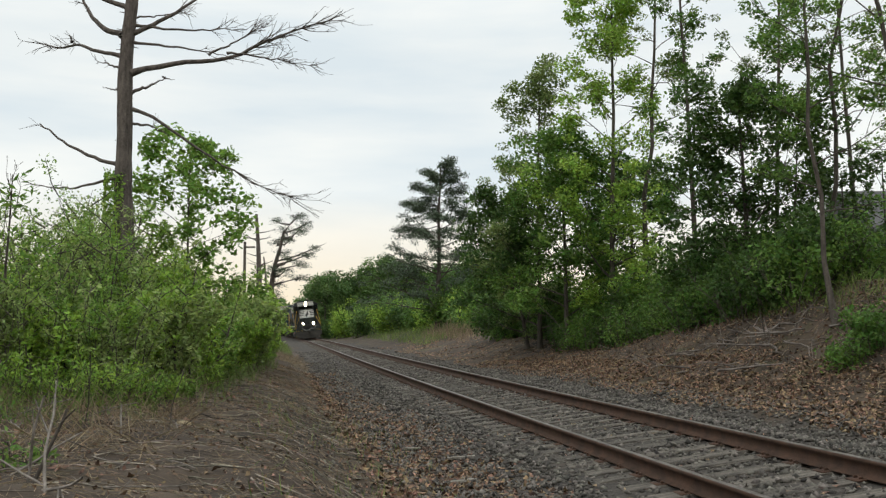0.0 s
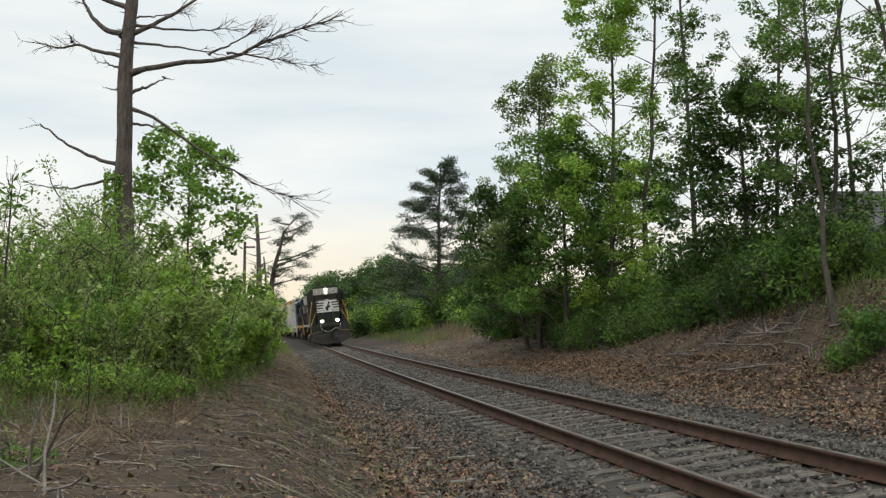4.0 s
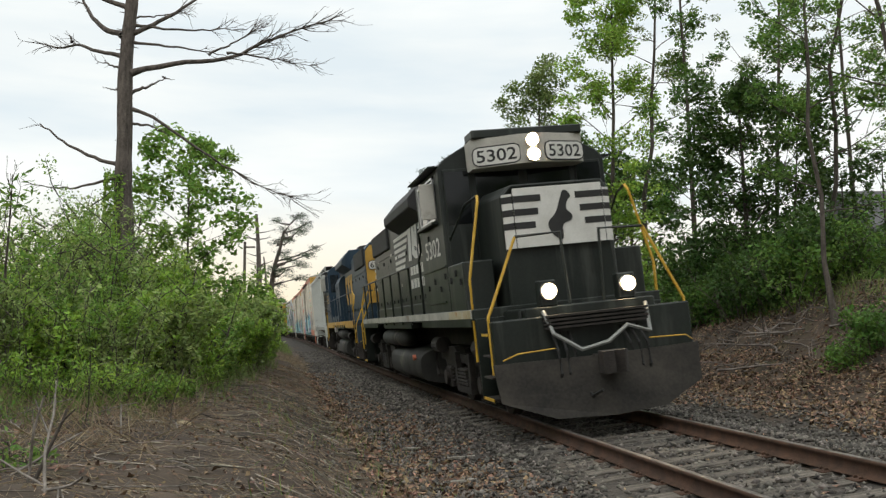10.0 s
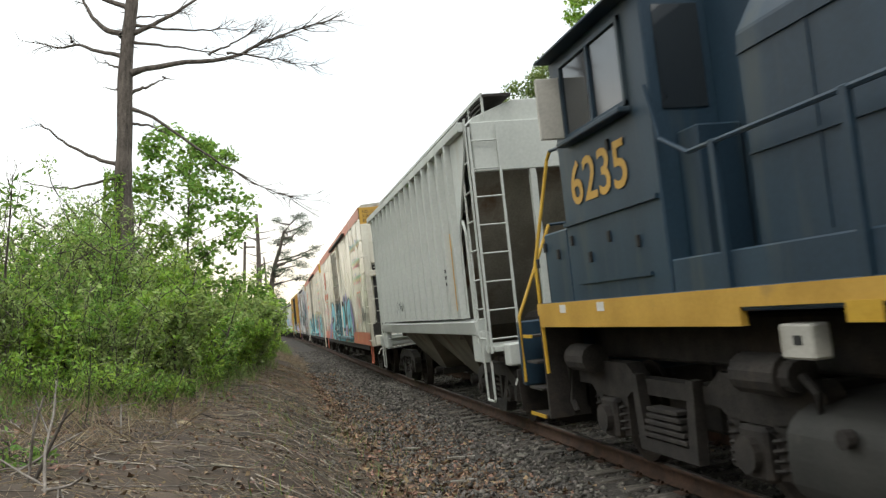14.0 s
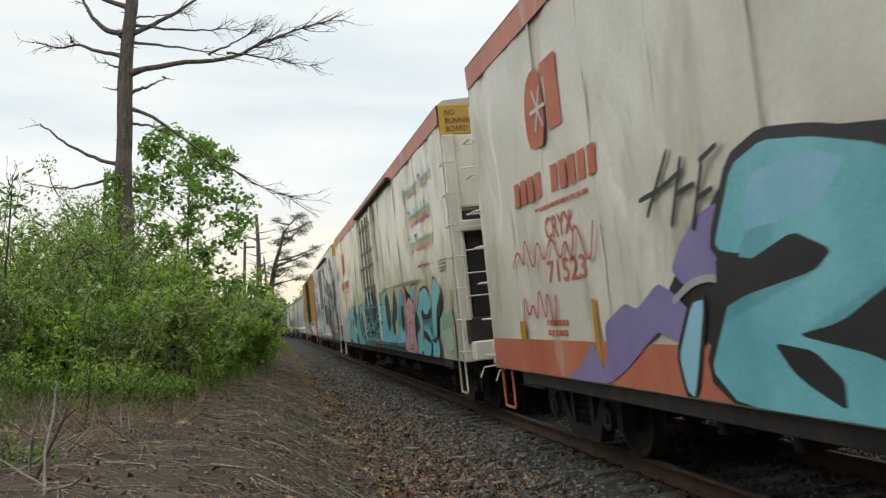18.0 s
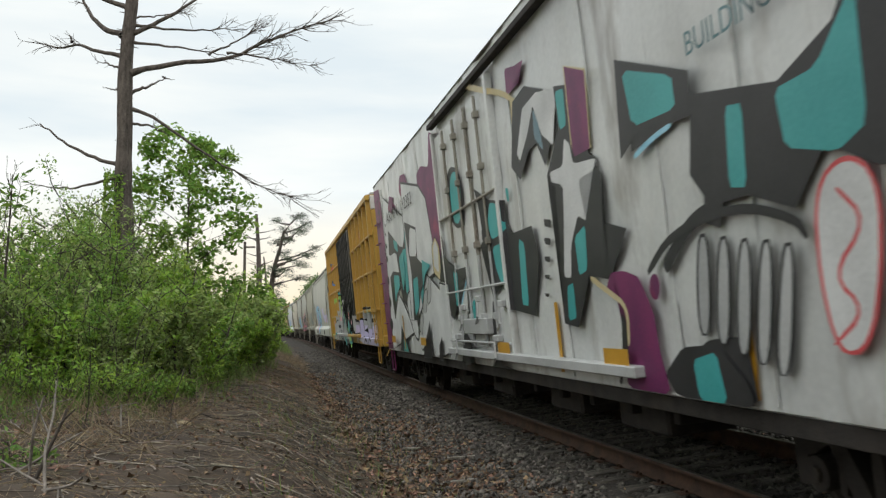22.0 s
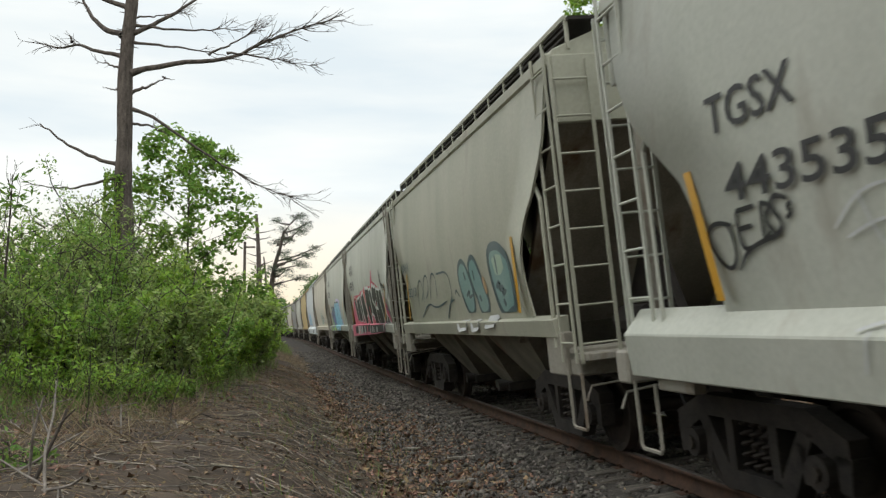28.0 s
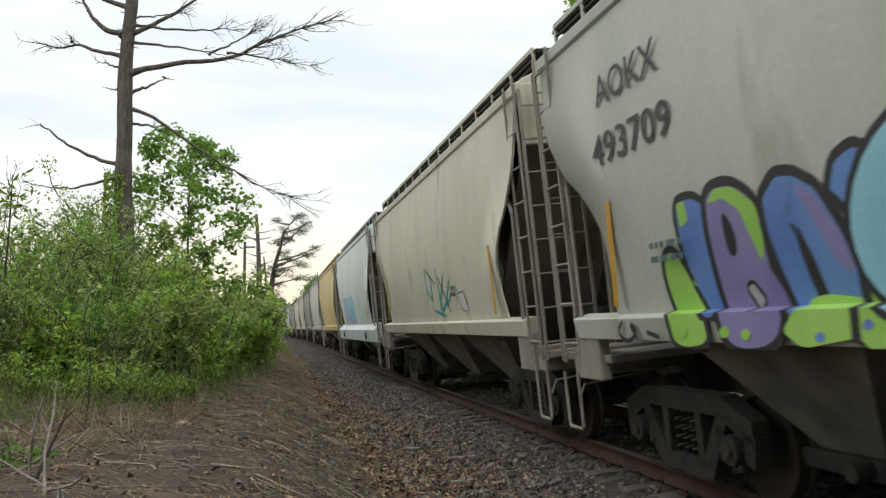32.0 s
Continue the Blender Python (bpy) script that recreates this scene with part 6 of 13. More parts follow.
            for k in range(3):
                bar("hose", M["black"], car, [(d * 8.6, s * (0.4 + 0.12 * k), 1.3), (d * 8.85, s * (0.42 + 0.12 * k), 1.05), (d * 8.9, s * (0.42 + 0.12 * k), 0.75), (d * 8.8, s * (0.42 + 0.12 * k), 0.62)], 0.022)
        bar("jumper_cable", M["hopper_dark"], car, [(d * 8.62, -0.75, 1.62), (d * 8.85, -0.7, 1.3), (d * 8.95, -0.35, 1.05), (d * 8.95, 0.05, 1.12), (d * 8.95, 0.35, 1.32), (d * 8.9, 0.7, 1.2), (d * 8.62, 0.8, 1.6)], 0.03)
    # cab
    prof = [(-1.5, 1.68), (-1.5, 4.2), (-1.36, 4.34), (-0.8, 4.64), (-0.4, 4.74), (0.4, 4.74), (0.8, 4.64), (1.36, 4.34), (1.5, 4.2), (1.5, 1.68)]
    cab = outline_box("cab", P, car, prof, c0, c1, "crew cab")
    slab("cab_roof_edge", P, car, c0 - 0.12, c1 + 0.15, -0.7, 0.7, 4.68, 4.76, 0.02)
    for s in (-1, 1):
        for (a, b) in ((c0 + 0.42, c0 + 1.08), (c0 + 1.13, c0 + 1.82)):
            w = slab("side_window", M["glass"], cab, a, b, s * 1.49, s * 1.512, 3.38, 4.06, 0.0, "dark cab window")
            bm = bmesh.new()
            for (x0, x1, z0, z1) in ((a - 0.04, a, 3.34, 4.1), (b, b + 0.04, 3.34, 4.1), (a - 0.04, b + 0.04, 3.34, 3.38), (a - 0.04, b + 0.04, 4.06, 4.1)):
                box(bm, x0, x1, s * 1.5, s * 1.535, z0, z1)
            part("window_frame", bm, M["lamp_dim"] if fittings == "black" else P, w)
        slab("side_ledge", P, cab, c0 + 0.05, c1, s * 1.5, s * 1.53, 2.5, 2.54, 0.0)
        slab("kick_rail", P, cab, c0 + 0.3, c1 - 0.3, s * 1.5, s * 1.525, 1.9, 1.93, 0.0)
        for q, z in ((2.5, 2.25), (2.9, 2.35), (3.2, 2.2), (0.5, 2.2), (1.1, 2.3), (1.6, 2.15), (2.05, 2.35), (0.9, 3.1)):
            slab("latch", M["black"], cab, c0 + q - 0.025, c0 + q + 0.025, s * 1.5, s * 1.525, z - 0.05, z + 0.05, 0.004)
        slab("arm_rest", P, cab, c0 + 0.35, c0 + 1.9, s * 1.5, s * 1.62, 3.27, 3.32, 0.01)
        slab("sun_visor", P, cab, c0 + 0.1, c1, s * 1.48, s * 1.66, 4.2, 4.23, 0.008)
        if s < 0 or fittings != "black": slab("side_mirror", M["sill_stripe"], cab, c0 + 1.86, c0 + 1.9, s * 1.52, s * 1.78, 3.36, 3.98, 0.01, "folding wind deflector")
        slab("front_window", M["dim_glass"], cab, c1 - 0.01, c1 + 0.04, s * 0.98, s * 1.4, 3.2, 4.1, 0.0, "cab end window")
        slab("rear_window", M["glass"], cab, c0 - 0.012, c0 + 0.01, s * 1.0, s * 1.4, 3.2, 4.05, 0.0, "cab end window")
        slab("cab_door", P, cab, c1 - 0.005, c1 + 0.03, s * 0.95, s * 1.42, 1.72, 4.15, 0.012, "cab door")
        slab("windshield", M["dim_glass"], cab, c1 - 0.01, c1 + 0.012, s * 0.08, s * 0.85, 3.62, 4.05, 0.0, "windshield")
    # nose
    nz = [(-0.9, 1.68), (-0.9, 3.5), (-0.74, 3.66), (0.74, 3.66), (0.9, 3.5), (0.9, 1.68)]
    bm = bmesh.new()
    prism(bm, nz, c1, 7.65, "x")
    for v in bm.verts:
        if v.co.x > 6:
            v.co.z = 1.68 + (v.co.z - 1.68) * 0.96
            if abs(v.co.y) > 0.8:
                v.co.x -= 0.1
                v.co.y *= 0.99
    bmesh.ops.bevel(bm, geom=list(bm.edges), offset=0.025, segments=1, affect="EDGES")
    nose_ob = part("low_nose", bm, M[nose], car, "short nose in front of the cab")
    # long hood
    hood = outline_box("long_hood", P, car, [(-0.93, 1.68), (-0.93, 4.18), (-0.7, 4.46), (0.7, 4.46), (0.93, 4.18), (0.93, 1.68)], -7.9, c0, "long engine hood")
    outline_box("brake_blister", M["black"] if fittings == "black" else P, car, [(-0.95, 3.86), (-1.3, 4.1), (-1.3, 4.3), (-0.95, 4.68), (0.95, 4.68), (1.3, 4.3), (1.3, 4.1), (0.95, 3.86)], -2.4, 1.6, "flared brake grid housing")
    for s in (-1, 1):
        rad = slab("radiator_intake", M["black"], car, -7.8, -4.35, s * 0.9, s * 1.0, 3.66, 4.28, 0.02, "dark louvred radiator intake")
        for i in range(7):
            slab("louvre", M["black"], rad, -7.75, -4.4, s * 0.995, s * 1.01, 3.69 + 0.085 * i, 3.71 + 0.085 * i, 0.0)
        slab("intake_grille", M["black"], car, 1.9, 3.3, s * 0.93, s * 0.965, 3.5, 4.05, 0.01, "dark air intake grille")
        # hood doors with latches
        for i in range(15):
            x = -7.7 + 0.715 * i
            d_ = shared("hood_door", f"hooddoor{body}", lambda bm: box(bm, 0.008, 0.707, -0.004, 0.004, 2.02, 3.44, 0.002), P, car, (x, s * 0.94, 0))
            for z in ((2.14,) if i % 2 else (2.14, 3.3)):
                shared("latch", "latch", lambda bm: box(bm, -0.03, 0.03, -0.015, 0.015, -0.05, 0.05, 0.006), M["black"], d_, (0.6, s * 0.02, z))
        slab("hood_foot", P, car, -7.85, 3.4, s * 0.93, s * 0.975, 1.69, 1.99, 0.012, "plain plate along the foot of the hood")
        slab("hood_rail", P, car, -7.8, 3.4, s * 0.93, s * 0.955, 3.46, 3.5, 0.0)
        slab("battery_box", P, car, c1 + 0.01, 7.15, s * 1.0, s * 1.497, 1.68, 2.5, 0.02, "battery box beside the nose")
        # handrails
        for i in range(8):
            x = -6.6 + 1.42 * i
            shared("stanchion", f"stan{body}", lambda bm: (box(bm, -0.038, 0.038, -0.022, 0.022, 0, 1.18, 0.006), box(bm, -0.06, 0.06, -0.03, 0.03, -0.06, 0.12, 0.01)), P, car, (x, s * 1.5, 1.6))
        bar("side_handrail", P, car, [(-7.5, s * 1.46, 2.76), (-7.0, s * 1.5, 2.76), (c0 - 0.5, s * 1.5, 2.76), (c0 - 0.08, s * 1.5, 2.95), (c0 + 0.02, s * 1.53, 3.4)], 0.02)
        # air reservoir, tank fittings
        bm = bmesh.new()
        cyl(bm, (drum_x[0], s * 1.24, 1.2), (drum_x[1], s * 1.24, 1.2), 0.2, 18)
        bmesh.ops.bevel(bm, geom=[e for e in bm.edges if len(e.link_faces) == 2 and max(len(f.verts) for f in e.link_faces) > 4], offset=0.05, segments=2, affect="EDGES")
        part("air_reservoir", bm, M["tank"], car, "long grey air reservoir", smooth=True)
    tp = []
    for k in range(32):
        c, e = math.cos(math.tau * k / 32), math.sin(math.tau * k / 32)
        tp.append((1.38 * math.copysign(abs(c) ** 0.5, c), 0.6 + 0.4 * math.copysign(abs(e) ** 0.55, e)))
    tank = outline_box("fuel_tank", M["tank"], car, tp, tank_x[0], tank_x[1], "grimy belly fuel tank", 0.0)
    tank.data.polygons.foreach_set("use_smooth", [len(f.vertices) == 4 for f in tank.data.polygons])
    for s in (-1, 1):
        bm = bmesh.new()
        cyl(bm, (tank_x[1] - 0.65, s * 1.36, 0.8), (tank_x[1] - 0.65, s * 1.43, 0.8), 0.06, 10)
        part("filler_cap", bm, M["letter_red"] if fittings == "black" else M["under"], tank, "round filler cap")
    # roof: fans, stacks, horns
    for x in (-7.1, -6.0, -4.9):
        shared("roof_fan", "fan", lambda bm: (cyl(bm, (0, 0, 0), (0, 0, 0.16), 0.5, 20), cyl(bm, (0, 0, 0.16), (0, 0, 0.2), 0.42, 20)), M["black"], car, (x, 0, 4.46), label="dark roof fan housing")
    for x in (-0.3, -1.5):
        shared("roof_fan", "fan", None, M["black"], car, (x, 0, 4.67), label="dark roof fan housing")
    bm = bmesh.new()
    box(bm, 1.0, 1.7, -0.2, 0.2, 4.44, 4.72, 0.03)
    part("exhaust_stack", bm, M["black"], car)
    bm = bmesh.new()
    for k, y in enumerate((-0.12, 0.0, 0.12)):
        cyl(bm, (4.3, y + 0.3, 4.86), (4.65, y + 0.3, 4.86), 0.03, 8, 0.07)
    box(bm, 4.25, 4.4, 0.12, 0.48, 4.72, 4.86)
    part("air_horn", bm, M["black"], car)
    bm = bmesh.new()
    cyl(bm, (3.9, -0.35, 4.7), (3.9, -0.35, 4.95), 0.03, 6)
    cyl(bm, (3.9, -0.35, 4.93), (3.9, -0.35, 4.98), 0.1, 8)
    part("antenna", bm, M["black"], car)
    wheels = loco_truck(car, 5.18) + loco_truck(car, -5.18)
    CARS.append((car, centre, 5.18, backward, wheels, 0.51))
    return car, nose_ob, hood, cab


def face_matrix(x, y, z, d, turn=0.0):
    """On an end face: d +1 the end towards +x. turn: degrees the board swings outwards."""
    m = Matrix(((0, 0, 1, 0), (1, 0, 0, 0), (0, 1, 0, 0), (0, 0, 0, 1))) if d > 0 else Matrix(((0, 0, -1, 0), (-1, 0, 0, 0), (0, 1, 0, 0), (0, 0, 0, 1)))
    return Matrix.Translation((x, y, z)) @ Matrix.Rotation(radians(turn), 4, "Z") @ m


def headlamp(car, x, y, z, d, r, lit, name="headlight"):
    bm = bmesh.new()
    cyl(bm, (x, y, z), (x + d * 0.06, y, z), r, 16)
    h = part(name, bm, M["sill_stripe"], car, "round headlight housing")
    bm = bmesh.new()
    cyl(bm, (x + d * 0.055, y, z), (x + d * 0.075, y, z), r * 0.8, 16)
    part("lens", bm, M["lamp"] if lit else M["lamp_dim"], h, "lit lamp" if lit else "unlit lamp glass")


def build_black_loco():
    car, nose, hood, cab = locomotive("diesel_locomotive", "black diesel locomotive with white nose band and lit headlights", "loco_black", "loco_black", "sill_stripe", -8.75, False, "5302", "black")
    # number board housing over the windshield
    bm = bmesh.new()
    prism(bm, [(6.0, -0.98), (6.4, -0.98), (6.7, -0.18), (6.7, 0.18), (6.4, 0.98), (6.0, 0.98)], 4.06, 4.55, "z")
    part("number_board_housing", bm, M["sill_stripe"], car, "white number board housing")
    ang = math.degrees(math.atan2(0.28, 0.8))
    number_plate(car, "5302", face_matrix(6.417, -0.95, 4.1, 1, -ang), 0.78, 0.29)
    number_plate(car, "5302", face_matrix(6.692, 0.225, 4.1, 1, ang), 0.78, 0.29)
    slab("visor", M["loco_black"], car, 6.0, 6.5, -0.97, 0.97, 4.555, 4.7, 0.02)
    headlamp(car, 6.7, 0, 4.43, 1, 0.12, True)
    headlamp(car, 6.7, 0, 4.19, 1, 0.12, True)
    for s in (-1, 1):
        slab("lamp_bracket", M["loco_black"], car, 8.3, 8.5, s * 0.6 - 0.13, s * 0.6 + 0.13, 1.68, 2.06, 0.02)
        headlamp(car, 8.5, s * 0.6, 1.9, 1, 0.12, True, "ditch_light")
    # white band and dark stripes round the nose
    W, K = M["white"], M["black"]
    for s in (-1, 1):
        def strip(z0, z1, y0, y1, mat, name, off):
            # across the front plate, then along the cheek
            bm = bmesh.new()
            f = [(y0, z0), (y1, z0), (y1, z1), (y0, z1)]
            prism(bm, [(s * q[0], q[1]) for q in f], 7.655 + off, 7.657 + off + 0.004, "x")
            part(name, bm, mat, nose)
        strip(2.6, 3.52, 0.0, 0.72, W, "white_band", 0.0)
        for i in range(3):
            strip(2.89 + 0.205 * i, 2.99 + 0.205 * i, 0.4 - 0.06 * i, 0.72, K, "dark_stripe", 0.006)
        bm = bmesh.new()
        box(bm, -0.002, 0.002, -0.085, 0.085, 2.6, 3.44)
        w = part("white_band", bm, W, nose)
        w.matrix_basis = Matrix.Translation((7.607, s * 0.805, 0)) @ Matrix.Rotation(s * math.atan2(0.1, 0.15), 4, "Z")
        for i in range(3):
            bm = bmesh.new()
            box(bm, 0.002, 0.006, -0.085, 0.085, 2.89 + 0.205 * i, 2.99 + 0.205 * i)
            part("dark_stripe", bm, K, nose).matrix_basis = w.matrix_basis
    for x, z, w, h in ((-7.0, 3.42, 0.16, 0.05), (-6.9, 3.3, 0.1, 0.05), (-4.2, 3.42, 0.34, 0.07), (-5.3, 3.62, 0.1, 0.08), (-2.6, 2.5, 0.12, 0.08)):
        slab("hood_decal", M["sill_stripe"], hood, x, x + w, -0.962, -0.955, z, z + h, 0.0, "small worn white decal")
    for k in range(5):
        slab("corner_mark", W, hood, -7.9, -7.78, -0.958, -0.95, 2.6 + 0.2 * k, 2.7 + 0.2 * k, 0.0, "white corner stripe")
    for (a, b) in ((5.9, 6.9), (6.95, 7.5)):
        slab("rust_patch", M["sill_rust"], car, a, b, -1.539, -1.536, 1.61, 1.735, 0.0, "rust-yellowed stretch of the sill stripe")
    # plain dark emblem on the band
    bm = bmesh.new()
    p = smooth_shape([(-0.02, 2.66), (0.03, 2.7), (0.02, 2.92), (0.2, 2.96), (0.2, 3.06), (0.1, 3.14), (0.14, 3.28), (0.22, 3.34), (0.1, 3.48), (0.02, 3.3), (-0.06, 3.08), (-0.22, 2.96), (-0.16, 2.78)])
    prism(bm, [tuple(q) for q in p], 7.664, 7.672, "x")
    part("emblem", bm, K, nose, "plain dark emblem")
    # side marks: slanted stripes, white blocks, bars
    y = 0.955
    for i in range(6):
        z = 2.95 + 0.155 * i
        patch("side_stripe", W, hood, [(-3.3, z), (-1.75 + 0.16 * i, z), (-1.66 + 0.16 * i, z + 0.09), (-3.3, z + 0.09)], y, -1, 0.008)
    for pts in ([(-1.05, 3.06), (-0.62, 3.06), (-0.4, 3.84), (-0.85, 3.84)], [(-0.5, 3.2), (-0.1, 3.06), (0.26, 3.06), (-0.02, 3.84), (-0.28, 3.84)], [(0.02, 3.3), (0.3, 3.3), (0.42, 3.84), (0.1, 3.84)],
                [(0.4, 3.06), (1.1, 3.06), (1.32, 3.3), (1.22, 3.42), (0.45, 3.34)], [(0.52, 3.5), (1.2, 3.44), (1.45, 3.72), (1.4, 3.84), (0.75, 3.84), (0.5, 3.66)]):
        patch("emblem_block", W, hood, pts, y, -1, 0.008, "plain white painted block")
    for k, (x0, x1) in enumerate(((-0.95, 1.0), (-1.05, 1.15))):
        for j in range(5):
            w = (x1 - x0) / 5
            patch("name_bar", W, hood, [(x0 + w * j, 2.7 - 0.32 * k), (x0 + w * j + w * 0.78, 2.7 - 0.32 * k), (x0 + w * j + w * 0.86, 2.92 - 0.32 * k), (x0 + w * j + 0.08 * w, 2.92 - 0.32 * k)], y, -1, 0.008, "plain white bar")
    lettering("road_number", "5302", W, cab, side_matrix(4.25, 2.72, -1, 1.512), 0.33, 1.38, 0.0, 0.01)
    return car


def build_blue_loco():
    car, nose, hood, cab = locomotive("diesel_locomotive", "dark blue and yellow diesel locomotive coupled behind the black one", "loco_blue", "loco_blue", "loco_yellow", -27.55, True, "6235", "blue", 4.2, 6.4, (-1.95, 3.1), (-2.4, 1.6))
    # yellow hood end with number boards
    bm = bmesh.new()
    prism(bm, [(-0.9, 2.3), (-0.9, 4.15), (-0.72, 4.36), (0.72, 4.36), (0.9, 4.15), (0.9, 2.3)], -7.93, -7.905, "x")
    end = part("hood_end_panel", bm, M["loco_yellow"], hood, "yellow hood end")
    number_plate(car, "6235", face_matrix(-7.94, 0.80, 3.5, -1, -5), 0.7, 0.28)
    number_plate(car, "6235", face_matrix(-8.0, -0.1, 3.5, -1, 5), 0.7, 0.28)
    for s in (-1, 1):
        headlamp(car, -7.95, s * 0.12, 4.0, -1, 0.1, False)
        slab("lamp_bracket", M["loco_blue"], car, -8.5, -8.3, s * 0.6 - 0.13, s * 0.6 + 0.13, 1.68, 2.02, 0.02)
        headlamp(car, -8.5, s * 0.6, 1.9, -1, 0.12, False, "ditch_light")
        for z in (2.6, 3.1, 3.85, 4.15):
            bar("grab_iron", M["loco_yellow"], end, [(-7.93, s * 0.3, z), (-8.0, s * 0.3, z), (-8.0, s * 0.7, z), (-7.93, s * 0.7, z)], 0.012)
        bm = bmesh.new()
        cyl(bm, (-7.93, s * 0.6, 3.95), (-7.96, s * 0.6, 3.95), 0.17, 16)
        part("marker_plate", bm, M["loco_yellow"], end)
        slab("yellow_post", M["rail_yellow"], car, -8.34, -8.28, s * 0.5 - 0.03, s * 0.5 + 0.03, 1.0, 2.5, 0.01, "yellow chain post")

    def mark(pts, x, z, w, h, on_end=False, name="emblem_block"):
        q = [(x + a * w, z + b * h) for a, b in pts]
        if on_end:
            bm = bmesh.new()
            prism(bm, [(-a, b) for a, b in q], -7.945, -7.935, "x")
            part(name, bm, M["loco_blue"], end, "plain blue painted block")
        else:
            patch(name, M["loco_yellow"], hood, q, 0.955, 1, 0.008, "plain yellow painted block")
    ring = [(0.75, 0.0), (0.28, 0.0), (0.02, 0.3), (0.0, 0.7), (0.22, 1.0), (0.75, 1.0), (0.75, 0.74), (0.5, 0.74), (0.36, 0.62), (0.36, 0.38), (0.5, 0.26), (0.75, 0.26)]
    bolt = [(0.1, 0.0), (0.9, 0.0), (0.98, 0.3), (0.6, 0.5), (0.98, 0.7), (0.9, 1.0), (0.1, 1.0), (0.02, 0.7), (0.4, 0.5), (0.02, 0.3)]
    glass_ = [(0.0, 0.0), (0.38, 0.0), (0.5, 0.3), (0.62, 0.0), (1.1, 0.0), (1.1, 0.12), (0.75, 0.5), (1.0, 1.0), (0.62, 1.0), (0.5, 0.72), (0.38, 1.0), (0.0, 1.0), (0.25, 0.5)]
    flip = lambda p: [(-a, b) for a, b in p]
    mark(flip(ring), 0.8, 2.43, 1.3, 1.23)
    mark(flip(bolt), -0.4, 2.43, 0.95, 1.23)
    mark(flip(glass_), -1.45, 2.43, 1.2, 1.23)
    mark(ring, -0.62, 2.7, 0.5, 0.56, True)
    mark(bolt, -0.08, 2.7, 0.4, 0.56, True)
    mark(glass_, 0.34, 2.7, 0.42, 0.56, True)
    fh = outline_box("filter_housing", M["loco_blue"], hood, [(0.93, 1.7), (1.25, 1.7), (1.25, 3.5), (1.1, 3.75), (0.93, 3.8)], 1.0, 3.3, "flat-sided filter housing beside the hood", 0.015)
    for z in (2.64, 3.35):
        slab("seam_strip", M["loco_blue"], fh, 1.02, 3.28, 1.25, 1.268, z, z + 0.025, 0.0)
    for x in (1.75, 2.5):
        slab("seam_strip", M["loco_blue"], fh, x, x + 0.02, 1.25, 1.26, 2.05, 3.35, 0.0)
    slab("side_cabinet", M["loco_blue"], car, 3.86, 4.19, 0.94, 1.32, 1.69, 3.0, 0.015, "narrow cabinet behind the cab")
    slab("walkway_duct", M["loco_blue"], car, -1.2, 4.18, 1.3, 1.49, 1.685, 2.0, 0.012, "low duct along the walkway")
    jb = slab("junction_box", M["sill_stripe"], car, 2.5, 2.84, 1.36, 1.5, 1.27, 1.49, 0.015, "dirty white box under the sill")
    slab("box_mark", M["black"], jb, 2.6, 2.68, 1.5, 1.505, 1.36, 1.42, 0.0)
    for x in (6.6, 5.55, 1.3, -2.1):
        slab("sill_decal", M["white"], car, x, x + 0.17, 1.536, 1.54, 1.63, 1.715, 0.0, "small white sill decal")
    slab("warning_plate", M["white"], hood, 1.6, 1.8, 0.955, 0.965, 3.3, 3.62, 0.0, "red and white warning plate")
    lettering("road_number", "6235", M["loco_yellow"], cab, side_matrix(6.1, 2.68, 1, 1.512), 0.43, 1.35, 0.0, 0.012)
    for i in range(7):
        slab("sill_patch", M["rail_yellow"], car, -4.2 + 1.0 * i, -3.9 + 1.0 * i, 1.534, 1.54, 1.5, 1.62, 0.0, "bright yellow sill patch")
    return car


M["sill_rust"] = material("rust_yellowed_stripe", (0.36, 0.3, 0.17), (0.5, 0.45, 0.31), scale=2.5, rough=0.7, bump=0.05, spots=(0.36, 0.2, 0.07), spot_scale=3.0, spot_cut=0.56)
build_black_loco()
build_blue_loco()
# ---------------------------------------------------------------- freight cars
def end_gear(car, L, mat):
    """Draft gear, end sill and corner steps at both ends."""
    for d in (-1, 1):
        slab("end_sill", mat, car, d * (L / 2 - 0.75), d * (L / 2 - 0.5), -1.45, 1.45, 0.95, 1.25, 0.02)
        slab("draft_sill", M["under"], car, d * (L / 2 - 3.2), d * (L / 2 - 0.5), -0.22, 0.22, 0.7, 1.05, 0.015)
        coupler(car, d * (L / 2 - 0.65), d)
        bar("uncoupling_lever", mat, car, [(d * (L / 2 - 0.3), 0.1, 0.95), (d * (L / 2 - 0.35), -0.6, 0.9), (d * (L / 2 - 0.45), -1.35, 0.85), (d * (L / 2 - 0.45), -1.42, 0.7)], 0.013)


def end_cut(z, deep):
    """How far the side sheet of a curved-side hopper is cut away at its ends, at a height."""
    if deep:
        return float(np.interp(z, [1.6, 2.1, 2.5, 3.1, 3.5, 3.9, 4.4], [1.52, 1.44, 1.3, 0.58, 0.32, 0.2, 0.15]))
    return float(np.interp(z, [1.55, 2.1, 2.4, 2.7, 2.9, 3.3, 3.6, 4.4], [1.42, 1.52, 1.46, 1.18, 0.82, 0.38, 0.2, 0.1]))


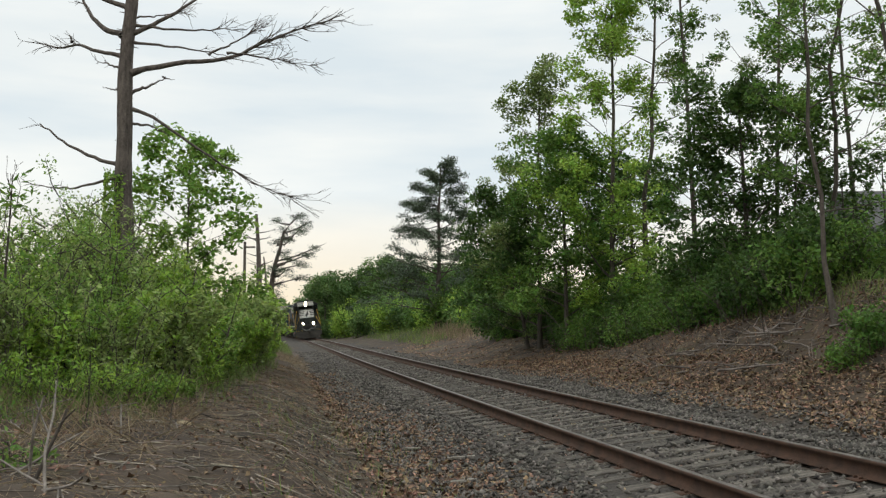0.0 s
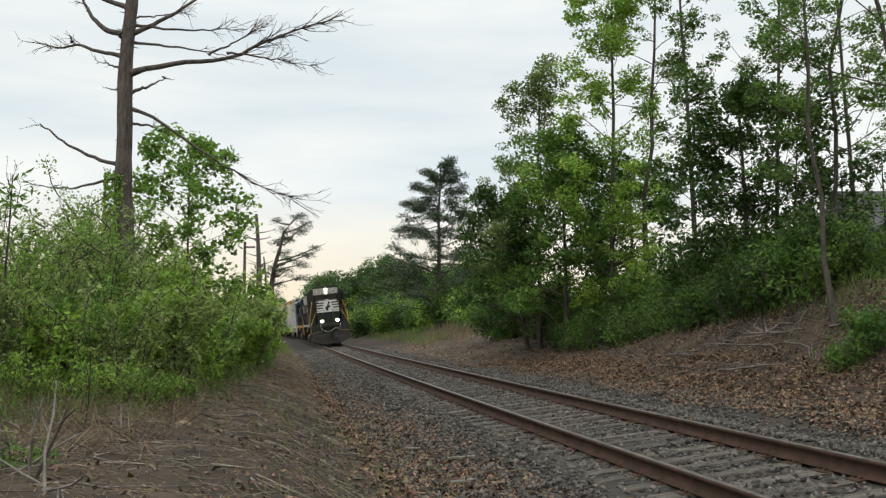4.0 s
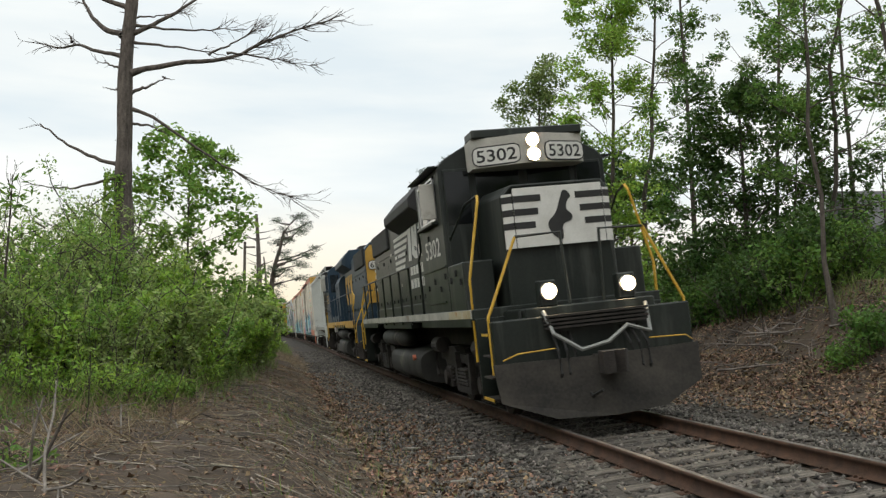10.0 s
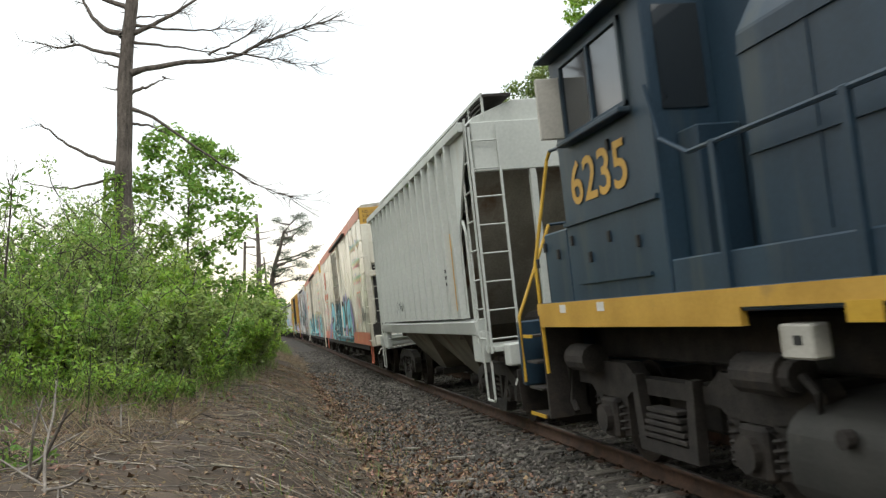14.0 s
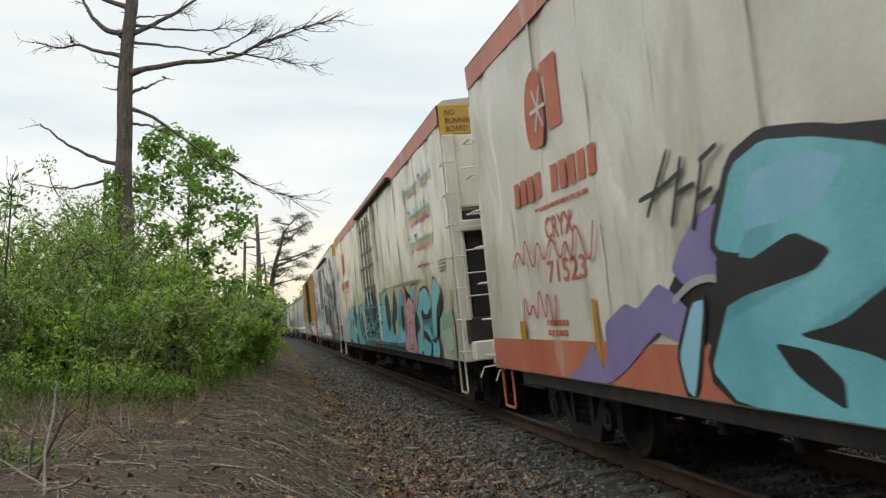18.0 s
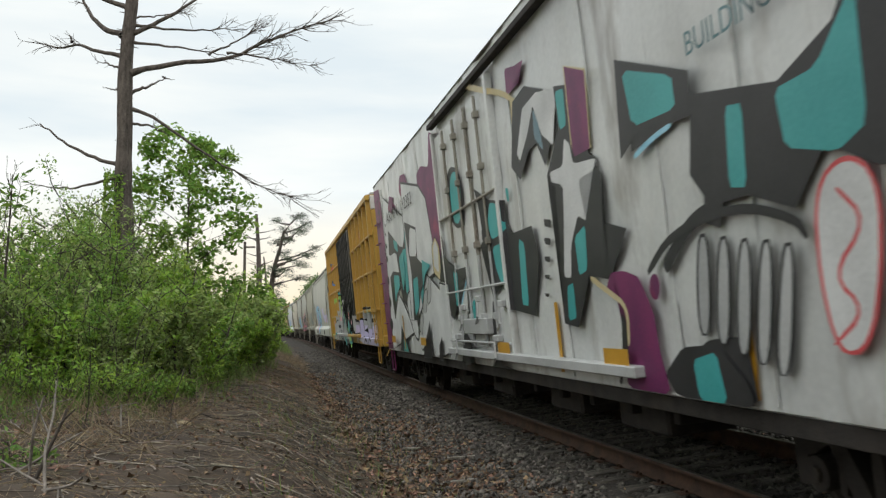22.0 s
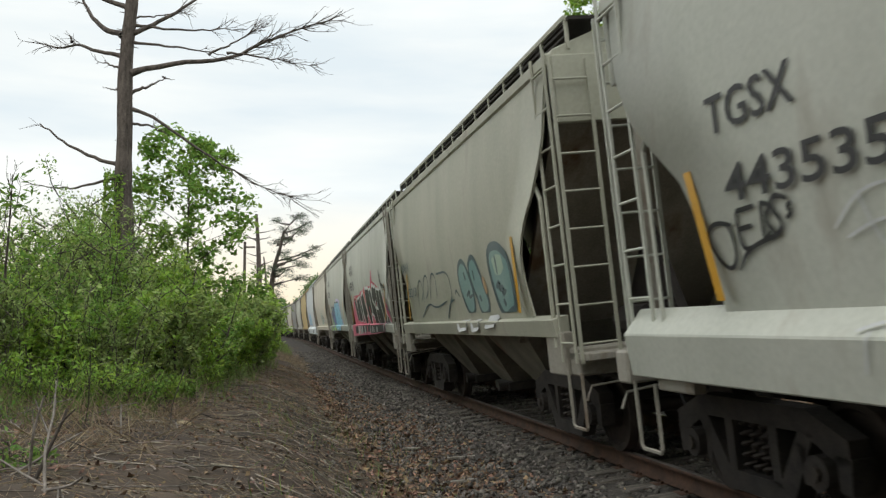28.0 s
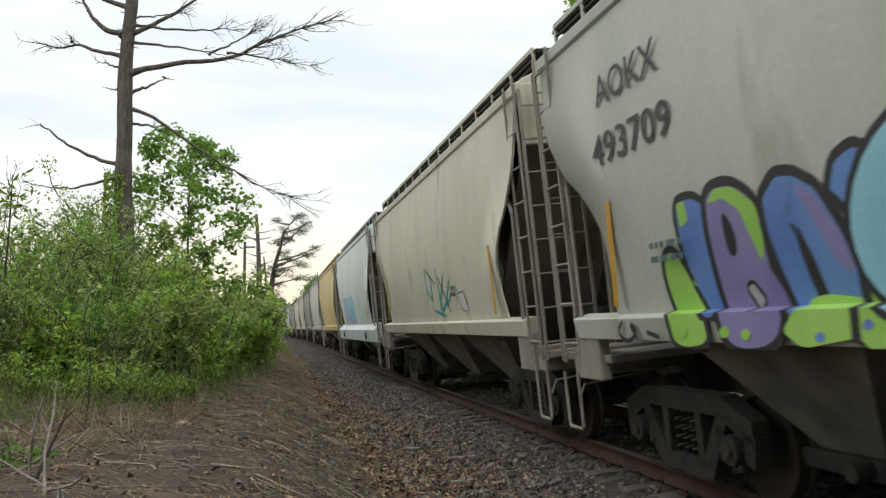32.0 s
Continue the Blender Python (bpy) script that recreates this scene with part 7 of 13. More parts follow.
def covered_hopper(label, paint, front, back, ribs=0, bays=3, sill_deep=False, group="covered hoppers", pale=False, nose=1.0):
    """Covered hopper car; its side sheets are cut away in a curve, or a slant, at the ends."""
    L = front - back
    car = empty("covered_hopper", label, "hopper car", group)
    P = M[paint]
    G = P if ribs else M["end_grime"]
    R = P if ribs or pale else G
    top, low = (4.36, 1.55) if not ribs else (4.47, 1.62)
    X = L / 2 - (1.4 if ribs else 1.1 if sill_deep else 0.4)
    truck_x = L / 2 - (2.1 if not ribs else 2.75)
    slack = 0.92 if not ribs else 0.95

    def x_end(z, d=-1):
        q = (z - low) / (top - low)
        if ribs:
            return X - slack * min(1, max(0, (0.9 - q) / 0.45))
        return X - end_cut(z, sill_deep) * (nose if d > 0 else 1)

    def y_side(z):
        q = (z - low) / (top - low)
        return 1.53 if ribs else 1.36 + 0.2 * math.sin(math.pi * (0.12 + 0.72 * (1 - q)))
    # side sheets with thickness
    nz, nx = 14, 12
    for s in (-1, 1):
        V = []
        for off in (0.0, -0.03):
            for j in range(nz + 1):
                z = low + (top - low) * j / nz
                for i in range(nx + 1):
                    V.append((x_end(z, 1 if 2 * i > nx else -1) * (2 * i / nx - 1), s * (y_side(z) + off), z))
        F, n1 = [], (nz + 1) * (nx + 1)
        for j in range(nz):
            for i in range(nx):
                a = j * (nx + 1) + i
                F.append((a, a + 1, a + nx + 2, a + nx + 1))
                F.append((n1 + a, n1 + a + nx + 1, n1 + a + nx + 2, n1 + a + 1))
        for j in range(nz):
            for i in (0, nx):
                a = j * (nx + 1) + i
                F.append((a, a + nx + 1, n1 + a + nx + 1, n1 + a))
        sh = raw("side_sheet", V, F, P, car, "painted steel side sheet", smooth=not ribs)
        if ribs:
            for i in range(ribs):
                x = -X + 1.05 + (2 * X - 2.1) * i / (ribs - 1)
                shared("side_post", f"post{paint}", lambda bm: prism(bm, [(-0.07, 0), (-0.04, 0.09), (0.04, 0.09), (0.07, 0)], low, top - 0.05, "z"), P, sh, (x, s * 1.53, 0), (0, 0, 180 if s < 0 else 0))
            slab("top_chord", P, sh, -X, X, s * 1.5, s * 1.62, top - 0.14, top, 0.01)
        else:
            slab("top_chord", P, sh, -X, X, s * 1.36, s * 1.48, top - 0.12, top + 0.02, 0.02)
        # side sill
        if sill_deep:
            outline_box("side_sill", P, car, [(s * 1.36, 1.02), (s * 1.56, 1.06), (s * 1.6, 1.42), (s * 1.42, 1.62), (s * 1.36, 1.62)], -X, X, "deep side sill", 0.01)
        else:
            outline_box("side_sill", P, car, [(s * 1.36, 1.36), (s * 1.52, 1.36), (s * 1.56, 1.56), (s * 1.4, 1.6), (s * 1.36, 1.6)], -X + 0.5, X - 0.5, "side sill", 0.008)
        for d in (-1, 1):
            slab("bolster_web", G, car, d * (X - 0.95), d * (X - 0.35), s * 1.38, s * 1.5, 0.95, 1.42, 0.015)
            # corner post, ladders and steps
            ladder(car, d * X - (0.42 if d > 0 else 0.0) , s * 1.5, 1.1, top + 0.05, 0.42, R, "x", 8)
            ladder(car, d * (X + 0.12), s * 1.48 - (0.42 if s > 0 else 0), 1.1, top - 0.1, 0.42, R, "y", 8)
            bar("grab_iron", R, car, [(d * (X - 0.6), s * 1.5, 1.25), (d * (X - 0.6), s * 1.5, 2.9), (d * (X - 0.75), s * 1.5, 3.1)], 0.025)
            stirrup(car, d * (X - 0.1) - 0.2, s * 1.5, G, 0.4, 0.55, 1.0)
    # roof
    outline_box("roof", P, car, [(-1.44, top - 0.02), (-1.38, top + 0.06), (-0.75, top + 0.3), (0.75, top + 0.3), (1.38, top + 0.06), (1.44, top - 0.02)], -X, X, "curved roof", 0.01)
    slab("hatch_trough", P, car, -X + 0.9, X - 0.9, -0.33, 0.33, top + 0.28, top + 0.42, 0.02, "roof hatch trough")
    # slope sheets and end walls
    for d in (-1, 1):
        bm = bmesh.new()
        prism(bm, [(d * (X - 0.05), top - 0.15), (d * (X - 2.6), 1.35), (d * (X - 2.6), 1.25), (d * (X + 0.0), top - 0.28)], -1.34, 1.34, "y")
        part("slope_sheet", bm, M["slope"], car, "sloping end sheet")
        slab("end_panel", P, car, d * (X - 0.02), d * (X + 0.06), -1.42, 1.42, top - 0.75, top - 0.02, 0.01, "upper end panel")
        slab("end_deck", G, car, d * (X - 1.1), d * (X + 0.2), -1.45, 1.45, 1.12, 1.2, 0.01)
        for y in (-0.55, 0.55):
            slab("end_post", G, car, d * X - 0.05, d * X + 0.05, y - 0.05, y + 0.05, 1.2, top - 0.7, 0.01)
        bm = bmesh.new()
        prism(bm, [(d * (X - 0.3), 1.2), (d * (X - 2.2), 1.2), (d * (X - 1.1), 2.6)], -0.06, 0.06, "y")
        part("end_gusset", bm, M["under"], car)
    bm = bmesh.new()
    cyl(bm, (-X - 0.2, 0.5, 2.3), (-X - 0.26, 0.5, 2.3), 0.28, 16)
    part("brake_wheel", bm, M["under"], car)
    bm = bmesh.new()
    cyl(bm, (X - 1.2, -0.4, 1.45), (X - 0.5, -0.4, 1.45), 0.18, 12)
    part("brake_reservoir", bm, M["under"], car)
    # bays underneath
    W = (2 * X - 4.6) / bays
    for i in range(bays):
        xc = -X + 2.3 + W * (i + 0.5)
        bm = bmesh.new()
        tp = [bm.verts.new(v) for v in ((xc - W / 2, -1.38, 1.45), (xc + W / 2, -1.38, 1.45), (xc + W / 2, 1.38, 1.45), (xc - W / 2, 1.38, 1.45))]
        bt = [bm.verts.new(v) for v in ((xc - 0.35, -0.7, 0.5), (xc + 0.35, -0.7, 0.5), (xc + 0.35, 0.7, 0.5), (xc - 0.35, 0.7, 0.5))]
        bm.faces.new(bt)
        bm.faces.new(tp)
        for k in range(4):
            bm.faces.new((tp[k], tp[(k + 1) % 4], bt[(k + 1) % 4], bt[k]))
        b = part("discharge_bay", bm, M["bay"], car, "tapering discharge bay")
        slab("outlet_gate", M["under"], b, xc - 0.45, xc + 0.45, -0.8, 0.8, 0.36, 0.5, 0.015)
        bm = bmesh.new()
        cyl(bm, (xc + 0.3, -0.95, 0.44), (xc + 0.3, -0.78, 0.44), 0.07, 10)
        part("gate_shaft", bm, M["under"], b)
    slab("centre_sill", M["under"], car, -X, X, -0.2, 0.2, 0.85, 1.15, 0.01)
    end_gear(car, L, G)
    # running board on the roof with its rail
    rb = slab("running_board", M["under"], car, -X - 0.1, X + 0.1, -1.2, -0.78, top + 0.34, top + 0.38, 0.0, "roof running board")
    for y in (-1.2, 0.95):
        if y > 0:
            rb2 = slab("running_board", M["under"], car, -X - 0.1, X + 0.1, 0.78, 1.2, top + 0.34, top + 0.38, 0.0, "roof running board")
        slab("roof_rail", P, rb if y < 0 else rb2, -X, X, (y if y < 0 else 1.2) - 0.02, (y if y < 0 else 1.2) + 0.02, top + 0.37, top + 0.42, 0.0)
        for k in range(3):
            slab("grating_bar", M["under"], rb if y < 0 else rb2, -X, X, (y if y < 0 else 1.2) - 0.012, (y if y < 0 else 1.2) + 0.012, top + 0.12 + 0.075 * k, top + 0.145 + 0.075 * k, 0.0)
        for i in range(15):
            x = -X + 2 * X * i / 14
            shared("rail_post", f"rbp{paint}", lambda bm: box(bm, -0.025, 0.025, -0.015, 0.015, 0, 0.34), P, rb if y < 0 else rb2, (x, y if y < 0 else 1.2, top + 0.05))
    wheels = freight_truck(car, truck_x) + freight_truck(car, -truck_x)
    CARS.append((car, (front + back) / 2, truck_x, False, wheels, 0.457))
    return car, X, y_side


def reefer(label, paint, front, back, stripe, low_stripe, group="refrigerator cars", door_paint=None, rear_paint=None):
    L = front - back
    car = empty("refrigerator_car", label, "refrigerator car", group)
    P = M[paint]
    Q = M[door_paint] if door_paint else P
    K = M["end_grime"]
    E = {1: P, -1: M[rear_paint] if rear_paint else P}
    X, top, low, Y = L / 2 - 1.05, 5.15, 0.92, 1.53
    # the body skin, slightly dented
    nx, nz = 170, 34
    outline_box("body", P, car, [(-Y + 0.02, low), (-Y + 0.02, top - 0.06), (Y - 0.02, top - 0.06), (Y - 0.02, low)], -X, X, "insulated car body", 0.01)
    for s in (-1, 1):
        xs, zs = np.linspace(-X, X, nx), np.linspace(low + 0.02, top - 0.05, nz)
        gx, gz = np.meshgrid(xs, zs)
        fold = np.sin(2.9 * gx + 0.9 * np.sin(1.7 * gz + 0.6 * gx)) * np.sin(1.3 * gz + 1.1 * np.sin(0.9 * gx))
        dent = 0.034 * np.abs(fold) ** 1.5 * np.sign(fold) + 0.022 * np.sin(8.3 * gx + 2.4 * gz) * np.sin(2.3 * gz - 3.1 * gx) + 0.007 * np.sin(17 * gx - 5 * gz) * np.sin(4.1 * gz + 2 * gx)
        edge = np.minimum(1, np.minimum((gx + X) / 0.3, (X - gx) / 0.3))
        v = np.stack([gx.ravel(), (s * (Y + 0.006 + np.clip(dent, -0.05, 0.008) * edge)).ravel(), gz.ravel()], 1)
        i = (np.arange(nz - 1)[:, None] * nx + np.arange(nx - 1)[None]).ravel()
        sk = raw("side_skin", v, np.stack([i, i + 1, i + nx + 1, i + nx], 1), P, car, "dented painted side skin", smooth=True)
        for k in range(1, 16):
            x = -X + 2 * X * k / 16
            if abs(x) > 2.3:
                slab("skin_seam", P, sk, x - 0.02, x + 0.02, s * Y, s * (Y + 0.015), low + 0.05, top - 0.32, 0.0)
        if stripe:
            patch("top_stripe", M[stripe], sk, [(-X, top - 0.36), (X, top - 0.36), (X, top - 0.05), (-X, top - 0.05)], Y, s, 0.024, "orange-red band along the eaves")
        if low_stripe:
            patch("low_stripe", M[low_stripe], sk, [(-X, low + 0.03), (X, low + 0.03), (X, low + 0.42), (-X, low + 0.42)], Y, s, 0.024, "orange-red band along the sill")
        slab("sill_edge", M["under"], car, -X + 1.0, X - 1.0, s * 1.3, s * 1.5, 0.78, 0.92, 0.01)
        # plug door with rods, handles and rails
        door = slab("plug_door", P, car, -1.85, 1.85, s * Y, s * (Y + 0.05), low + 0.28, top - 0.5, 0.02, "plug door with locking rods")
        for x in (-1.85, 1.75):
            slab("door_frame", P, door, x, x + 0.1, s * Y, s * (Y + 0.1), low + 0.2, top - 0.42, 0.008)
        for k in range(3):
            slab("door_crease", K, door, -1.12 + 0.82 * k, -1.1 + 0.82 * k, s * (Y + 0.05), s * (Y + 0.06), low + 0.3, top - 0.52, 0.0)
        for x in (-0.95, -0.2, 0.55, 1.2):
            bar("lock_rod", K, door, [(x, s * (Y + 0.09), 2.5), (x, s * (Y + 0.09), top - 0.55)], 0.022)
            bar("lock_rod", Q, door, [(x, s * (Y + 0.09), low + 0.3), (x, s * (Y + 0.09), 2.5)], 0.022)
            for z in (1.6, 2.6, 3.6, 4.3):
                slab("rod_bracket", K if z > 2 else Q, door, x - 0.05, x + 0.05, s * (Y + 0.05), s * (Y + 0.13), z, z + 0.09, 0.006)
        for z in (2.05, 3.25):
            bar("door_bar", Q if z < 3 else K, door, [(-1.8, s * (Y + 0.085), z), (1.8, s * (Y + 0.085), z)], 0.022)
        slab("door_track", M["under"], car, -1.9, 5.6, s * (Y + 0.02), s * (Y + 0.13), top - 0.34, top - 0.26, 0.008, "door track below the eaves")
        slab("door_track", Q, car, -1.9, 5.6, s * (Y + 0.02), s * (Y + 0.15), low + 0.14, low + 0.24, 0.01, "door track along the sill")
        slab("door_gear", Q, door, -0.5, 0.9, s * (Y + 0.05), s * (Y + 0.16), 1.4, 1.62, 0.01)
        for x, z in ((-1.3, 1.3), (-0.75, 1.75), (0.3, 1.85), (1.05, 1.3), (1.45, 1.75)):
            slab("crank", Q, door, x, x + 0.24, s * (Y + 0.05), s * (Y + 0.14), z, z + 0.09, 0.012)
            bar("crank_handle", Q, door, [(x + 0.12, s * (Y + 0.15), z), (x + 0.2, s * (Y + 0.18), z - 0.2), (x + 0.05, s * (Y + 0.18), z - 0.3)], 0.016)
        bar("door_bar", Q, door, [(-1.8, s * (Y + 0.1), 1.28), (1.8, s * (Y + 0.1), 1.28)], 0.02)
        for d in (-1, 1):
            reach = (-0.46, -0.45, -0.03, -0.02) if d < 0 and rear_paint else (0.0, 0.02, 0.34, 0.36)
            for i in range(7):
                z = 1.1 + 0.5 * i
                bar("grab_iron", E[d], car, [(d * (X + reach[0]), s * (Y + 0.01), z), (d * (X + reach[1]), s * (Y + 0.07), z), (d * (X + reach[2]), s * (Y + 0.07), z), (d * (X + reach[3]), s * (Y - (0.12 if reach[0] == 0 else -0.01)), z)], 0.013, 5)
            stirrup(car, d * (X - 0.3) - 0.2, s * 1.5, M["letter_red"] if low_stripe else E[d], 0.45, 0.5, 0.95)
            patch("reflector", M["orange_mark"], sk, [(d * 7.2, 1.0), (d * 7.2 + 0.1, 1.0), (d * 7.2 + 0.1, 1.75), (d * 7.2, 1.75)], Y, s, 0.03, "amber reflector strip")
            patch("reflector", M["orange_mark"], sk, [(d * 3.4, 1.0), (d * 3.4 + 0.1, 1.0), (d * 3.4 + 0.1, 1.75), (d * 3.4, 1.75)], Y, s, 0.03, "amber reflector strip")
    outline_box("roof", M["sill_stripe"], car, [(-Y - 0.03, top - 0.06), (-Y + 0.1, top + 0.03), (0, top + 0.12), (Y - 0.1, top + 0.03), (Y + 0.03, top - 0.06)], -X, X, "shallow metal roof", 0.0)
    # ends: corner posts, crossover, machinery
    for d in (-1, 1):
        slab("end_header", M["loco_yellow"], car, d * X, d * (X + 0.05), -Y, Y, top - 0.55, top - 0.06, 0.01, "yellow end header")
        for s in (-1, 1):
            slab("corner_post", E[d], car, d * X, d * (X + 0.12), s * (Y - 0.2), s * Y, low, top - 0.56, 0.015)
            ladder(car, d * (X + 0.25), s * 1.42 - (0.42 if s > 0 else 0), 1.05, 3.6, 0.42, E[d], "y", 7)
        slab("end_wall", E[d], car, d * (X + 0.0), d * (X + 0.06), -Y + 0.2, Y - 0.2, 3.4, top - 0.56, 0.01)
        slab("vent_panel", M["black"], car, d * (X + 0.05), d * (X + 0.1), -0.15, 0.95, 3.7, 4.35, 0.01, "dark vent panel")
        slab("cross_beam", E[d], car, d * X, d * (X + 0.2), -Y + 0.1, Y - 0.1, 3.0, 3.18, 0.015)
        # Black panel over the machinery bay, enlarged to darken the shaded end wall.
        slab("machine_bay", M["black"], car, d * (X - 0.02), d * (X + 0.07), -1.3, 1.3, 0.95, 3.35, 0.01, "black panel for the machinery bay and shaded end wall")
        bm = bmesh.new()
        cyl(bm, (d * (X + 0.16), -0.9, 2.5), (d * (X + 0.16), 0.9, 2.5), 0.22, 14)
        part("end_tank", bm, M["black"], car, "black tank on the end platform")
        slab("end_platform", M["under"], car, d * (X - 0.1), d * (X + 0.35), -1.45, 1.45, 1.2, 1.62, 0.02, "end platform")
        for z in (3.25, 4.0):
            bar("cross_rail", E[d], car, [(d * (X + 0.3), -1.3, z), (d * (X + 0.34), 0, z), (d * (X + 0.3), 1.3, z)], 0.016)
    slab("centre_sill", M["under"], car, -X, X, -0.3, 0.3, 0.6, 0.95, 0.01)
    for x in (-3.5, -1.0, 1.8, 4.0):
        slab("under_tank", M["under"], car, x, x + 1.1, -1.2, -0.5, 0.45, 0.85, 0.03)
    # Unseen cross bearers, added to block light under the car.
    for k in range(12):
        shared("cross_bearer", "reefer_bearer", lambda bm: box(bm, -0.06, 0.06, -1.3, 1.3, 0.62, 0.9, 0.01), M["under"], car, (-5.5 + k, 0, 0))
    end_gear(car, L, M["under"] if rear_paint else P)
    wheels = freight_truck(car, X - 1.9) + freight_truck(car, -X + 1.9)
    CARS.append((car, (front + back) / 2, X - 1.9, False, wheels, 0.457))
    return car, X, Y


def boxcar(front, back):
    L = front - back
    car = empty("boxcar", "yellow outside-braced boxcar with black plug doors and graffiti", "boxcar")
    P = M["box_yellow"]
    X, top, low, Y = L / 2 - 0.92, 5.2, 1.0, 1.42
    slab("body", P, car, -X, X, -Y, Y, low, top, 0.02, "yellow steel car body")
    for s in (-1, 1):
        for i in range(17):
            x = -X + 0.15 + (2 * X - 0.3) * i / 16
            if abs(x - 0.52) > 2.55:
                shared("side_post", "boxpost", lambda bm: prism(bm, [(-0.07, 0), (-0.05, 0.11), (0.05, 0.11), (0.07, 0)], low + 0.1, top - 0.15, "z"), P, car, (x, s * Y, 0), (0, 0, 180 if s < 0 else 0))
        for z in (1.95, 3.05, 4.05):
            for (a, b) in ((-X, -2.0), (3.05, X)):
                slab("side_rail", P, car, a, b, s * Y, s * (Y + 0.09), z, z + 0.07, 0.01)
        slab("top_chord", P, car, -X, X, s * Y, s * (Y + 0.12), top - 0.16, top, 0.015)
        slab("side_sill", P, car, -X, X, s * Y, s * (Y + 0.12), low - 0.05, low + 0.16, 0.015)
        slab("door_rail", P, car, 0.2, 4.6, s * (Y + 0.05), s * (Y + 0.2), low + 0.16, low + 0.26, 0.01, "door track")
        slab("door_rail", M["g_grey"] if s < 0 else P, car, -5.2, 0.2, s * (Y + 0.05), s * (Y + 0.2), low + 0.16, low + 0.26, 0.01, "grey-sprayed door track")
        for (a, b) in ((-1.95, 0.5), (0.55, 3.0)):
            dr = slab("plug_door", M["box_black"], car, a, b, s * Y, s * (Y + 0.1), low + 0.28, top - 0.25, 0.02, "black plug door")
            for k in range(4):
                slab("door_rib", M["box_black"], dr, a + 0.02, b - 0.02, s * (Y + 0.1), s * (Y + 0.13), 1.75 + 0.75 * k, 1.82 + 0.75 * k, 0.01)
            for k in range(4):
                x = a + 0.25 + 0.62 * k
                bar("lock_rod", M["box_black"], dr, [(x, s * (Y + 0.14), low + 0.35), (x, s * (Y + 0.14), top - 0.3)], 0.026)
                for z in (1.4, 2.35, 3.35, 4.4):
                    slab("rod_bracket", M["box_black"], dr, x - 0.06, x + 0.06, s * (Y + 0.1), s * (Y + 0.18), z, z + 0.1, 0.01)
            slab("lock_box", M["box_black"], dr, a + 1.05, a + 1.3, s * (Y + 0.1), s * (Y + 0.2), 1.95, 2.3, 0.015)
            bar("lock_handle", M["box_black"], dr, [(a + 1.18, s * (Y + 0.21), 2.2), (a + 1.5, s * (Y + 0.21), 2.05), (a + 1.9, s * (Y + 0.21), 2.05)], 0.02)
            for x in (a + 0.1, b - 0.3):
                slab("door_roller", M["box_black"], dr, x, x + 0.22, s * (Y + 0.1), s * (Y + 0.19), low + 0.27, low + 0.4, 0.015)
        for d in (-1, 1):
            ladder(car, d * (X - 0.05) - (0.42 if d > 0 else 0), s * (Y + 0.15), 1.05, 3.2, 0.42, P, "x", 6)
            stirrup(car, d * (X - 0.3) - 0.2, s * (Y + 0.1), P, 0.45, 0.45, 0.98)
    # corrugated ends
    for d in (-1, 1):
        slab("end_sheet", M["box_end"], car, d * (X + 0.001), d * (X + 0.012), -1.27, 1.27, low + 0.02, top - 0.45, 0.0, "yellow end sheet, darkened for grime and shade")
        for k in range(9):
            z = low + 0.25 + 0.4 * k
            shared("end_corrugation", "endrib", lambda bm: prism(bm, [(-0.13, 0), (-0.05, 0.09), (0.05, 0.09), (0.13, 0)], -1.3, 1.3, "y"), M["box_end"], car, (d * X, 0, z), (0, 90 * d, 0))
        slab("end_header", M["white"], car, d * X, d * (X + 0.1), -Y, Y, top - 0.42, top - 0.04, 0.015, "white end header")
        for s in (-1, 1):
            slab("corner_post", P, car, d * (X - 0.02), d * (X + 0.12), s * (Y - 0.16), s * Y, low, top - 0.44, 0.015)
        for z in (1.9, 2.6):
            bar("cross_rail", P, car, [(d * (X + 0.1), -1.25, z), (d * (X + 0.2), -1.25, z), (d * (X + 0.2), -0.5, z), (d * (X + 0.1), -0.5, z)], 0.016)
        slab("crossover_step", M["box_end"], car, d * X, d * (X + 0.35), -1.2, 1.2, 1.3, 1.36, 0.01)
        for s in (-1, 1):
            ladder(car, d * (X + 0.2), s * 1.12 - 0.23, 1.05, 3.0, 0.46, P, "y", 5)
    lettering("end_words", "EXCESS", M["black"], car, face_matrix(X + 0.104, -1.2, top - 0.32, 1), 0.14, 0.7)
    outline_box("roof", M["sill_stripe"], car, [(-Y - 0.1, top), (0, top + 0.16), (Y + 0.1, top)], -X, X, "ribbed metal roof", 0.0)
    for k in range(12):
        x = -X + 2 * X * (k + 0.5) / 12
        slab("roof_rib", M["sill_stripe"], car, x - 0.04, x + 0.04, -1.3, 1.3, top + 0.08, top + 0.17, 0.01)
    slab("centre_sill", M["under"], car, -X, X, -0.3, 0.3, 0.6, 1.0, 0.01)
    # Unseen bearers and brake gear, added so the underside looks dark.
    for k in range(12):
        x = -5.5 + k
        slab("cross_bearer", M["under"], car, x - 0.06, x + 0.06, -1.35, 1.35, 0.66, 0.98, 0.01)
    for y in (-0.9, 0.8):
        bar("brake_rod", M["under"], car, [(-6.0, y, 0.62), (6.0, y, 0.62)], 0.03)
    slab("brake_cylinder", M["under"], car, -1.6, -0.2, 0.4, 1.0, 0.42, 0.9, 0.06)
    end_gear(car, L, P)
    wheels = freight_truck(car, X - 1.88) + freight_truck(car, -X + 1.88)
    CARS.append((car, (front + back) / 2, X - 1.88, False, wheels, 0.457))
    # sprayed paint along the foot
    y = Y + 0.125
    posts = [-X + 0.15 + (2 * X - 0.3) * i / 16 for i in range(17)]
